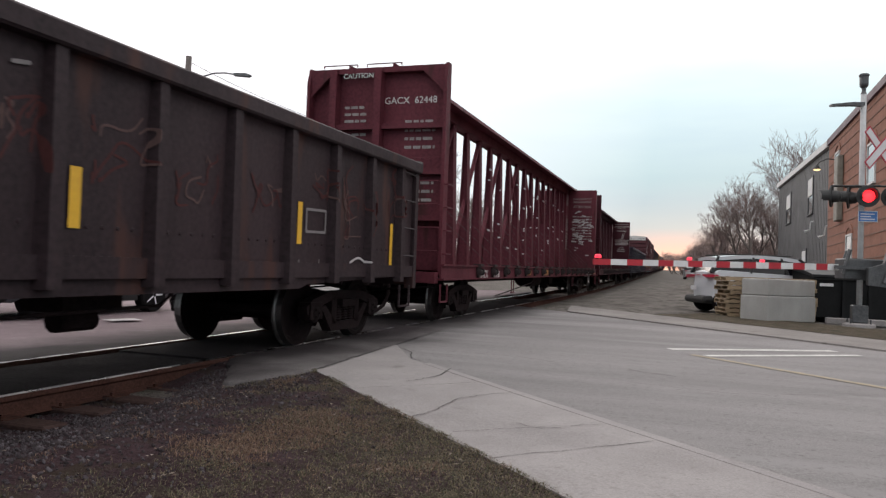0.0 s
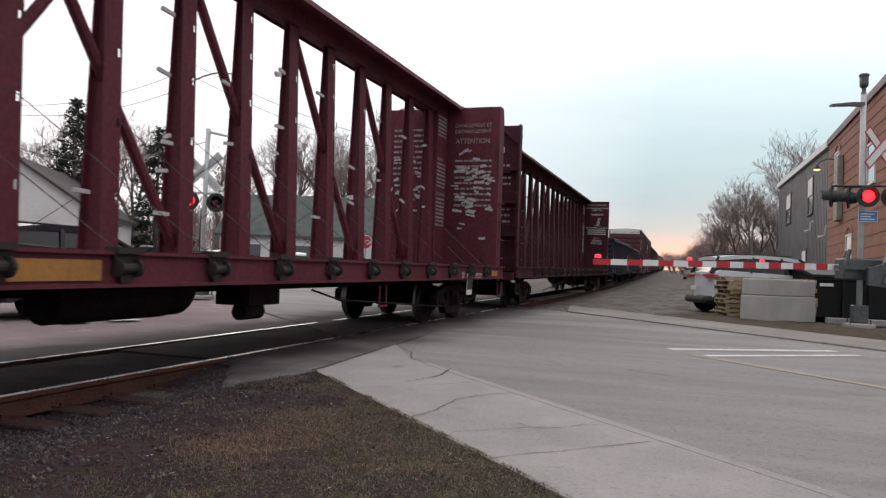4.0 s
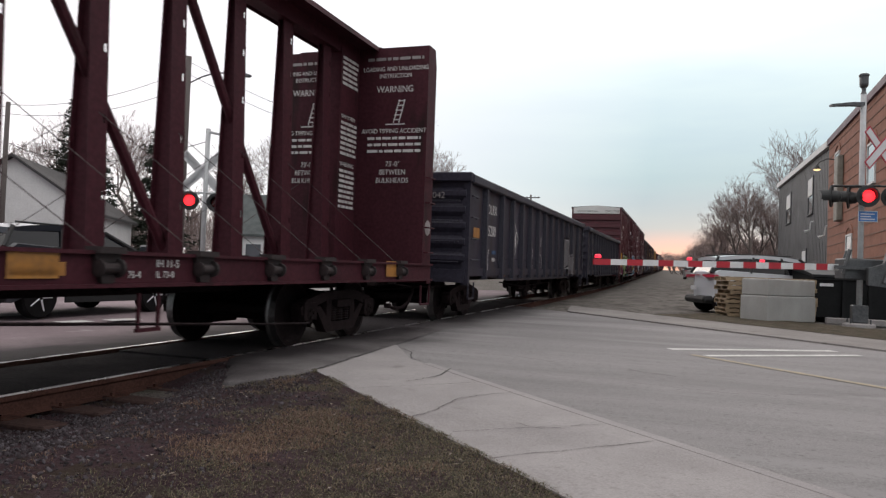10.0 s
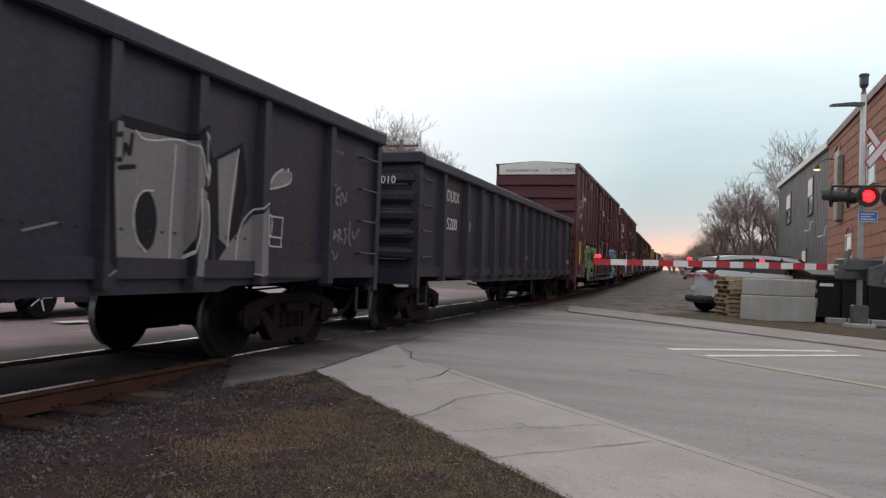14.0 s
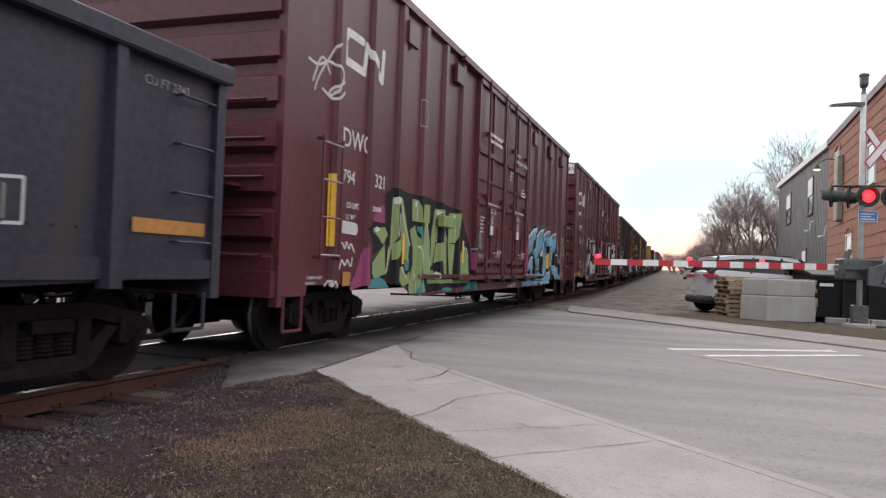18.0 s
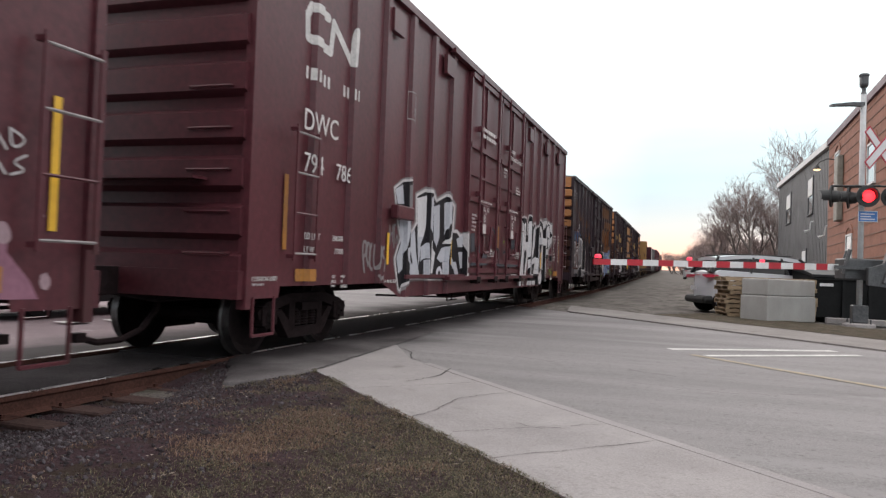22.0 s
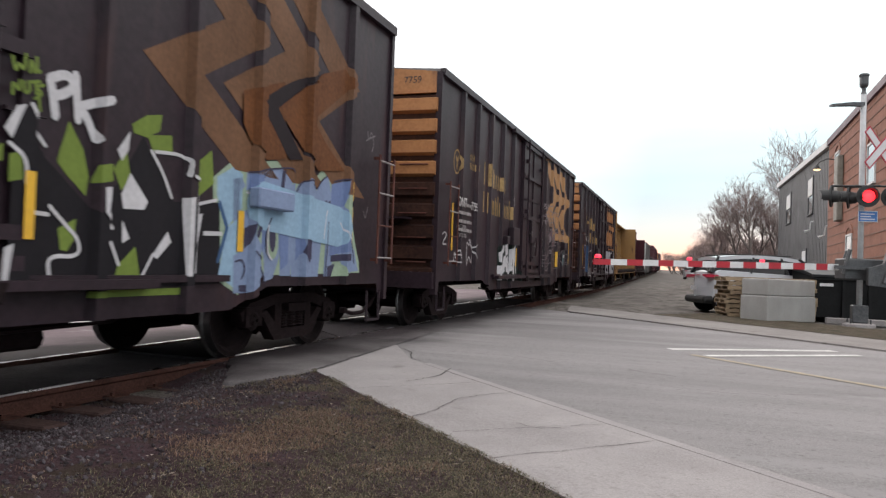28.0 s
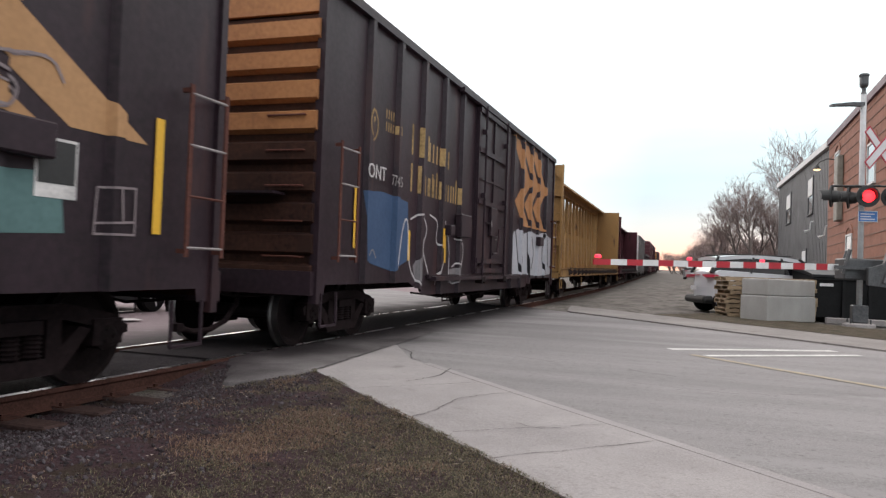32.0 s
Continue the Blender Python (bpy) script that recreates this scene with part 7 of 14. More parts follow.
# far woods either side of the line: a haze of bare stems and twigs
def far_woods(name, spots, seed, label):
    rng = random.Random(seed)
    vs, fs = [], []

    def spike(p, q, w):
        b = len(vs)
        d = (q - p)
        o = Vector((0.94, 0.33, 0)) * w
        o2 = Vector((0.3, -0.94, 0)) * w
        vs.extend([tuple(p - o), tuple(p + o), tuple(q), tuple(p + o2)])
        fs.extend([(b, b + 1, b + 2), (b, b + 3, b + 2)])
    for x, y, h_ in spots:
        z = ground_z(y) - 0.3
        root = Vector((x, y, z))
        top = root + Vector((rng.gauss(0, 0.4), rng.gauss(0, 0.4), h_ * 0.8))
        spike(root, top, 0.10 + h_ * 0.01)
        for k in range(46):
            u = rng.uniform(0.12, 0.95)
            p = root + (top - root) * u
            a = rng.uniform(0, 6.283)
            L = h_ * 0.36 * (1.15 - u) * rng.uniform(0.6, 1.3) + 0.6
            q = p + Vector((math.cos(a) * L * 0.8, math.sin(a) * L * 0.8, L * rng.uniform(0.25, 1.0)))
            spike(p, q, 0.055)
            for j in range(3):
                r_ = p + (q - p) * rng.uniform(0.35, 0.95)
                s = r_ + Vector((rng.gauss(0, 0.5), rng.gauss(0, 0.5), rng.uniform(0.1, 1.0))) * L * 0.5
                spike(r_, s, 0.03)
    me = bpy.data.meshes.new(name)
    me.from_pydata(vs, [], fs)
    me.materials.append(TWIG)
    return tagged(new(name, me), label, "woods", kind="stuff")


rng = random.Random(77)
spots = []
for k in range(150):
    y = rng.uniform(125, 400)
    spots.append((track_x(y) + 9 + rng.uniform(0, 26) + (y - 125) * 0.008, y, rng.uniform(7, 11) + (y - 125) * 0.01))
for k in range(50):
    y = rng.uniform(100, 132)
    spots.append((rng.uniform(2, 24), y, rng.uniform(5, 9)))
far_woods("far_woods", spots, 5, "bare brown woods along the line in the distance")
spots = []
for k in range(130):
    y = rng.uniform(150, 420)
    spots.append((track_x(y) - 7 - rng.uniform(0, 26), y, rng.uniform(7, 11)))
for k in range(110):
    spots.append((rng.uniform(-75, -18), rng.uniform(58, 100), rng.uniform(6.5, 10.5)))
for k in range(60):
    spots.append((rng.uniform(-75, -40), rng.uniform(20, 60), rng.uniform(4, 8)))
far_woods("far_woods", spots, 6, "bare brown woods beyond the far street")
# closing woods behind the camera and to the right, seen in no window but filling the horizon
spots = [(rng.uniform(25, 90), rng.uniform(-60, 20), rng.uniform(7, 11)) for k in range(60)]
far_woods("far_woods", spots, 8, "bare brown woods to the side of the road")


# ---- painted scrawls, lettering and markers on the cars ----
def paint(name, c, rough=0.6, worn=0.75):
    return surf(name, c, tuple(v * worn for v in c), 1.2, 22, rough, bump=0.0, spec=0.12)


PINK, INK, LEAF, TEAL = paint("pink spray paint", (0.24, 0.055, 0.13)), paint("black spray paint", (0.016, 0.014, 0.017)), paint("leaf green spray paint", (0.22, 0.28, 0.13)), paint("teal spray paint", (0.06, 0.2, 0.22))
PALE, CHALK, CHALK_DIM = paint("pale highlight paint", (0.5, 0.52, 0.48)), paint("white spray paint", (0.5, 0.47, 0.48)), paint("thin white spray paint", (0.22, 0.2, 0.205))
SKY, SKY_PALE, SKY_DEEP = paint("light blue spray paint", (0.17, 0.33, 0.46)), paint("pale blue spray paint", (0.27, 0.40, 0.53)), paint("deep blue spray paint", (0.05, 0.10, 0.2))
SILVER_FILL, WHITE_FILL, GREY_FILL = paint("silver spray paint", (0.42, 0.42, 0.46)), paint("white fill paint", (0.56, 0.54, 0.56)), paint("dull silver paint", (0.19, 0.175, 0.185))
LIME, RUSTPAINT = paint("yellow-green spray paint", (0.17, 0.23, 0.05)), paint("faded orange paint", (0.2, 0.085, 0.035), worn=0.4)
CHEVRON, CHEVRON_BRIGHT = paint("faded tan paint", (0.165, 0.085, 0.048), worn=0.6), paint("tan paint", (0.43, 0.245, 0.125))
CHEVRON_ORANGE = paint("orange-tan paint", (0.40, 0.20, 0.095))
LINEPAINT, TEALPATCH, BLUEPATCH = paint("grey line paint", (0.25, 0.205, 0.215)), paint("pale teal paint", (0.11, 0.19, 0.19)), paint("blue patch paint", (0.05, 0.085, 0.16))
PINKWHITE, SMEAR = paint("whitish pink spray paint", (0.36, 0.25, 0.28)), paint("blue-grey smeared paint", (0.085, 0.085, 0.10), worn=0.25)
INKGREEN = paint("dark green-black paint", (0.016, 0.022, 0.020))
HALO_GREEN, FAINTPALE = paint("pale green spray paint", (0.30, 0.38, 0.28)), paint("faint pinkish paint", (0.10, 0.062, 0.06))
LINEFILL = paint("thin pinkish grey paint", (0.095, 0.08, 0.085))
TEALHALO, PINKPALE = paint("thin teal spray paint", (0.10, 0.125, 0.12), worn=0.6), paint("pale pink spray paint", (0.27, 0.13, 0.18))
SKYGREY, HILITE = paint("greyed blue spray paint", (0.125, 0.235, 0.28)), paint("highlight white spray paint", (0.55, 0.53, 0.58))
ICE, ICE_DEEP, VIOLET = paint("chalky light blue paint", (0.21, 0.265, 0.40)), paint("chalky blue spray paint", (0.15, 0.20, 0.36)), paint("dark violet spray paint", (0.055, 0.05, 0.085))
RUSTBAND, SOOTBAND = paint("rusty ochre band paint", (0.155, 0.06, 0.024), worn=0.5), paint("sooty band paint", (0.022, 0.016, 0.019))
MAUVEPAINT = paint("thin mauve spray paint", (0.15, 0.095, 0.105))
FAINTRED, NAMEPAINT = paint("faint red paint", (0.075, 0.027, 0.027)), paint("tan lettering paint", (0.42, 0.28, 0.13), worn=0.35)


def clip_y(poly, y, keep_low):
    """The part of a convex outline on one side of a line y."""
    res = []
    for i in range(len(poly)):
        a, b = poly[i], poly[(i + 1) % len(poly)]
        ia, ib = (a[0] <= y) == keep_low, (b[0] <= y) == keep_low
        if ia:
            res.append(a)
        if ia != ib:
            t = (y - a[0]) / (b[0] - a[0])
            res.append((y, a[1] + (b[1] - a[1]) * t))
    return res


def lay(bm, poly, side, lift, mat=0):
    """Lays a convex outline in (y, z) on a ribbed side."""
    w, prof, zmin, zmax = side
    lo, hi = min(p[0] for p in poly), max(p[0] for p in poly)
    cuts = [lo] + [y for y, o in prof if lo < y < hi] + [hi]
    for a, b in zip(cuts, cuts[1:]):
        if b - a < 1e-4:
            continue
        q = clip_y(clip_y(poly, b, True), a, False)
        q = [(y, min(max(z, zmin), zmax)) for y, z in q]
        if len(q) < 3:
            continue
        mid = (a + b) / 2
        vs = [bm.verts.new((w + out_at(prof, min(max(y, a + 1e-5), b - 1e-5)) + lift, y, z)) for y, z in q]
        try:
            bm.faces.new(vs).material_index = mat
        except ValueError:
            pass


def curved(pts):
    """A stroke drawn round through its corners."""
    for turn in range(2):
        soft_pts = [pts[0]]
        for a, b in zip(pts, pts[1:]):
            soft_pts += [(a[0] * 0.75 + b[0] * 0.25, a[1] * 0.75 + b[1] * 0.25), (a[0] * 0.25 + b[0] * 0.75, a[1] * 0.25 + b[1] * 0.75)]
        pts = soft_pts + [pts[-1]]
    return pts


def scrawl(car, side, label, strokes):
    """Spray paint laid on in strokes: (paint, width, points)."""
    bm = bmesh.new()
    mats = []
    for k, (mat, width, pts) in enumerate(strokes):
        if mat not in mats:
            mats.append(mat)
        i, r, lift = mats.index(mat), width / 2, 0.003 + 0.0003 * k
        if width == 0:                  # a filled patch
            lay(bm, pts, side, lift, i)
            continue
        squared = len(pts) == 5 and pts[0] == pts[-1]
        if 0 < width < 0.1 and len(pts) > 2 and not squared:
            pts = curved(pts)
        n = 12 if r > 0.05 else 5
        for j, p in enumerate(pts):
            lay(bm, [(p[0] + r * math.cos(2 * math.pi * a / n), p[1] + r * math.sin(2 * math.pi * a / n)) for a in range(n)], side, lift, i)
            if j + 1 < len(pts):
                d = Vector((pts[j + 1][0] - p[0], pts[j + 1][1] - p[1]))
                if d.length > 1e-4:
                    s = Vector((-d.y, d.x)).normalized() * r
                    lay(bm, [(p[0] + s.x, p[1] + s.y), (p[0] - s.x, p[1] - s.y), (pts[j + 1][0] - s.x, pts[j + 1][1] - s.y), (pts[j + 1][0] + s.x, pts[j + 1][1] + s.y)], side, lift + 0.0002, i)
    bmesh.ops.recalc_face_normals(bm, faces=bm.faces[:])
    part("painted_scrawl", bm, mats, car, label)


def side_words(car, side, text, y, z, size, material, stretch=1.0):
    w, prof = side[0], side[1]
    length = len(text) * size * 0.62
    top = out_at(prof, y) if max(o for _, o in prof) > 0.11 else max([out_at(prof, y + length * k / 6) for k in range(7)])
    words("lettering", text, size, on_side(y, z, w + top + 0.005), material, car, stretch=stretch)


def side_tape(car, side, y, z, width, height, material):
    bm = bmesh.new()
    lay(bm, [(y, z), (y + width, z), (y + width, z + height), (y, z + height)], (side[0], side[1], 0.0, 9.0), 0.016)
    part("reflector", bm, material, car, "reflective tape marker")


def name_bar(car, side, y, z, width, height, material=None):
    bm = bmesh.new()
    lay(bm, [(y, z), (y + width, z), (y + width, z + height), (y, z + height)], side, 0.004)
    part("name_bar", bm, material or NAMEPAINT, car, "tan painted bar")


def posted(L, places, depth=0.115):
    """Side of a gondola, with its posts, as breakpoints."""
    pts = [(-L / 2, 0.0)]
    for y in places:
        pts += [(y - 0.09, 0.0), (y - 0.065, depth), (y + 0.065, depth), (y + 0.09, 0.0)]
    return pts + [(L / 2, 0.0)]


side_a, side_c1, side_c2 = (1.50, posted(16.1, POSTS_A), 0.95, 2.6), (1.50, posted(16.1, POSTS_C), 0.95, 2.74), (1.50, posted(15.72, POSTS_C_SHORT), 0.95, 2.7)
flat = [(-12.0, 0.0), (12.0, 0.0)]
side_b1 = side_b2 = (1.438, flat, 0.82, 1.1)


def doored(prof, door):
    """The side of a boxcar with the door standing proud of it."""
    keep_a = [p for p in prof if p[0] < door[0] - 0.02]
    keep_b = [p for p in prof if p[0] > door[1] + 0.02]
    return keep_a + [(door[0] - 0.01, 0.0), (door[0], 0.105), (door[1], 0.105), (door[1] + 0.01, 0.0)] + keep_b


side_d1, side_d2 = [(1.53, doored(pf, (-2.05, 2.67)), 0.66, 5.0) for pf in (prof_d1, prof_d2)]
side_e1, side_e2, side_e3 = [(1.53, doored(pf, (-1.16, 1.38)), 0.66, 4.4) for pf in (prof_e1, prof_e2, prof_e3)]

scrawl(car_d1, side_d1, "green, pink and black painted scrawl", [
    (PINK, 0, [(-7.38, 0.97), (-7.24, 1.23), (-7.09, 1.38), (-7.02, 0.83), (-7.37, 0.78)]),
    (PINK, 0, [(-6.90, 1.74), (-6.69, 1.94), (-6.48, 1.95), (-6.46, 1.61), (-6.76, 1.55)]),
    (PINK, 0, [(-5.77, 2.05), (-5.63, 2.04), (-5.59, 1.77), (-5.73, 1.81)]),
    (PINK, 0, [(-2.79, 1.79), (-2.46, 1.89), (-1.93, 1.25), (-2.16, 0.88)]),
    (PINK, 0, [(-7.03, 0.97), (-6.89, 1.12), (-6.85, 0.92), (-7.05, 0.83)]),
    (PINK, 0, [(-7.52, 0.86), (-7.38, 0.97), (-7.37, 0.78), (-7.52, 0.75)]),
    (INK, 0, [(-6.49, 2.11), (-6.21, 2.24), (-5.62, 2.23), (-5.45, 1.63), (-5.33, 0.78), (-6.33, 0.83), (-6.43, 1.62)]),
    (INK, 0, [(-5.64, 2.22), (-4.49, 2.24), (-4.35, 0.59), (-5.47, 0.61)]),
    (INK, 0, [(-4.50, 2.23), (-2.88, 2.16), (-2.11, 1.48), (-2.02, 0.74), (-4.37, 0.68)]),
    (INK, 0, [(-7.14, 1.58), (-6.99, 1.70), (-6.43, 1.70), (-6.48, 1.37), (-6.88, 1.22), (-7.04, 1.48)]),
    (INK, 0, [(-7.05, 1.11), (-6.51, 1.26), (-6.38, 0.92), (-6.84, 0.82), (-7.03, 0.91)]),
    (INK, 0, [(-6.39, 1.08), (-5.88, 1.20), (-5.89, 0.80), (-6.33, 0.83)]),
    (TEAL, 0, [(-7.12, 0.80), (-6.88, 0.89), (-6.62, 0.94), (-6.37, 0.86), (-6.25, 0.77), (-7.10, 0.78)]),
    (TEAL, 0, [(-5.26, 1.03), (-5.09, 0.91), (-4.70, 0.59), (-5.17, 0.60)]),
    (TEAL, 0, [(-5.66, 1.15), (-5.45, 1.22), (-5.48, 1.03), (-5.62, 1.02)]),
    (TEAL, 0, [(-5.17, 1.73), (-5.05, 1.73), (-4.99, 1.47), (-5.08, 1.52)]),
    (TEAL, 0, [(-4.02, 0.60), (-3.67, 0.73), (-3.35, 0.72), (-3.17, 0.59), (-3.95, 0.59)]),
    (TEAL, 0, [(-2.64, 0.61), (-2.05, 0.82), (-1.90, 0.64), (-2.54, 0.59)]),
    (LEAF, 0, [(-6.98, 1.60), (-6.46, 1.64), (-6.34, 1.54), (-6.52, 1.39), (-6.68, 1.49)]),
    (LEAF, 0, [(-6.95, 1.07), (-6.45, 1.40), (-6.38, 0.97), (-6.78, 0.91)]),
    (LEAF, 0, [(-6.21, 2.10), (-6.07, 2.11), (-6.08, 1.57), (-6.21, 1.30), (-6.34, 0.97), (-6.42, 0.97), (-6.26, 1.41)]),
    (LEAF, 0, [(-6.07, 2.11), (-5.80, 2.10), (-5.47, 1.44), (-5.52, 1.16), (-5.75, 1.21), (-5.87, 1.59)]),
    (LEAF, 0, [(-6.20, 1.42), (-5.64, 1.61), (-5.53, 1.40), (-6.17, 1.17)]),
    (LEAF, 0, [(-5.92, 0.91), (-5.83, 1.07), (-5.70, 1.09), (-5.59, 0.91), (-5.72, 0.78)]),
    (LEAF, 0, [(-5.68, 0.91), (-5.41, 1.02), (-5.43, 0.83), (-5.71, 0.77)]),
    (LEAF, 0, [(-5.48, 1.66), (-5.26, 1.74), (-5.03, 1.43), (-5.13, 1.36), (-5.36, 1.41)]),
    (LEAF, 0, [(-5.34, 1.45), (-4.91, 1.44), (-4.94, 1.10), (-5.31, 1.10)]),
    (LEAF, 0, [(-5.34, 1.10), (-5.00, 1.10), (-5.17, 0.60), (-5.43, 0.61), (-5.46, 0.75)]),
    (LEAF, 0, [(-5.01, 1.20), (-4.89, 1.11), (-4.67, 0.63), (-4.79, 0.63)]),
    (LEAF, 0, [(-4.99, 1.70), (-4.71, 1.84), (-4.56, 1.46), (-4.52, 0.97), (-4.82, 0.97), (-5.02, 1.37)]),
    (LEAF, 0, [(-5.42, 2.15), (-5.14, 2.15), (-5.05, 1.80), (-5.40, 1.81)]),
    (LEAF, 0, [(-5.02, 2.10), (-4.58, 2.12), (-4.59, 1.81), (-5.05, 1.80)]),
    (LEAF, 0, [(-4.35, 2.08), (-4.08, 2.09), (-4.19, 1.75), (-4.40, 1.11), (-4.50, 1.11), (-4.48, 1.65)]),
    (LEAF, 0, [(-4.08, 2.09), (-3.90, 2.08), (-3.67, 1.60), (-3.61, 0.97), (-3.73, 0.95), (-3.92, 1.50)]),
    (LEAF, 0, [(-4.24, 1.48), (-3.78, 1.57), (-3.79, 1.24), (-4.34, 1.15)]),
    (LEAF, 0, [(-3.55, 2.07), (-2.96, 2.10), (-3.13, 1.55), (-3.59, 1.52)]),
    (LEAF, 0, [(-3.59, 1.52), (-3.17, 1.51), (-3.29, 0.89), (-3.45, 0.89)]),
    (LEAF, 0, [(-2.97, 1.18), (-2.62, 1.50), (-2.31, 1.33), (-2.16, 0.88), (-2.98, 0.89)]),
    (LEAF, 0, [(-4.63, 0.87), (-2.16, 0.88), (-2.15, 0.79), (-4.63, 0.81)]),
    (LEAF, 0, [(-4.64, 0.97), (-4.40, 1.04), (-4.05, 0.90), (-4.63, 0.86)]),
    (PALE, 0, [(-6.01, 2.07), (-6.02, 2.04), (-6.07, 2.01), (-6.12, 2.00), (-6.17, 2.01), (-6.19, 2.04), (-6.17, 2.08), (-6.13, 2.11), (-6.08, 2.12), (-6.03, 2.10)]),
    (PALE, 0, [(-4.10, 2.04), (-4.12, 2.00), (-4.18, 1.98), (-4.24, 1.99), (-4.26, 2.01), (-4.24, 2.05), (-4.19, 2.07), (-4.13, 2.06)]),
    (PALE, 0, [(-3.19, 2.03), (-3.21, 2.00), (-3.26, 1.98), (-3.31, 1.98), (-3.33, 2.01), (-3.31, 2.04), (-3.27, 2.06), (-3.22, 2.05)]),
    (PALE, 0, [(-6.66, 1.60), (-6.68, 1.58), (-6.72, 1.56), (-6.77, 1.56), (-6.82, 1.56), (-6.83, 1.59), (-6.82, 1.61), (-6.78, 1.63), (-6.73, 1.63), (-6.68, 1.62)]),
    (PALE, 0, [(-4.07, 0.94), (-4.08, 0.90), (-4.14, 0.87), (-4.20, 0.87), (-4.26, 0.90), (-4.28, 0.94), (-4.27, 0.98), (-4.22, 1.01), (-4.15, 1.01), (-4.09, 0.98)]),
    (PALE, 0, [(-5.20, 2.09), (-5.21, 2.05), (-5.24, 2.03), (-5.28, 2.04), (-5.30, 2.08), (-5.29, 2.11), (-5.25, 2.13), (-5.21, 2.13)]),
    (PALE, 0.028, [(-5.88, 2.07), (-5.75, 1.78), (-5.62, 1.58), (-5.46, 1.41)]),
    (PALE, 0.028, [(-6.04, 1.87), (-6.05, 1.69), (-6.07, 1.53)]),
    (PALE, 0.028, [(-5.17, 2.03), (-5.20, 1.83)]),
    (PALE, 0.028, [(-5.13, 1.41), (-5.01, 1.27), (-4.91, 1.11)]),
    (PALE, 0.028, [(-4.71, 1.80), (-4.54, 1.39), (-4.53, 1.01)]),
    (PALE, 0.028, [(-4.08, 2.06), (-3.80, 1.78), (-3.67, 1.56)]),
    (PALE, 0.028, [(-4.19, 1.78), (-4.23, 1.52)]),
    (PALE, 0.028, [(-5.25, 0.97), (-5.16, 0.78), (-5.17, 0.62)]),
    (PALE, 0.028, [(-6.33, 1.35), (-6.36, 1.02)]),
    (PALE, 0.028, [(-5.79, 1.07), (-5.59, 0.91)]),
    (PALE, 0.028, [(-3.22, 1.55), (-3.16, 1.80)]),
    (PALE, 0.028, [(-2.66, 1.41), (-2.48, 1.50), (-2.30, 1.29)])])

scrawl(car_d1, side_d1, "light blue and black painted scrawl with pink edges", [
    (PINK, 0, [(2.86, 1.73), (3.17, 1.94), (3.29, 1.04), (2.90, 1.03)]),
    (PINK, 0, [(2.40, 0.92), (3.00, 1.11), (3.02, 0.86), (2.41, 0.78)]),
    (INK, 0, [(3.19, 1.99), (3.34, 2.29), (3.34, 2.31), (3.34, 0.95), (3.34, 0.77), (3.05, 0.83)]),
    (INK, 0, [(2.71, 0.80), (3.34, 0.78), (3.34, 0.56), (2.73, 0.58)]),
    (SKY, 0, [(3.22, 1.98), (3.34, 2.25), (3.34, 1.82), (3.24, 1.68)]),
    (SKY, 0, [(3.23, 1.69), (3.34, 1.83), (3.34, 1.61), (3.34, 1.49)]),
    (SKY, 0, [(3.24, 1.68), (3.34, 1.49), (3.28, 1.04), (3.09, 1.03)]),
    (SKY, 0, [(3.09, 1.03), (3.28, 1.11), (3.34, 0.99), (3.34, 0.91)]),
    (SKY, 0, [(2.70, 0.89), (3.34, 0.87), (3.34, 0.79), (2.71, 0.81)]),
    (SKY, 0, [(2.71, 0.76), (3.31, 0.79), (3.34, 0.61), (2.73, 0.59)])])

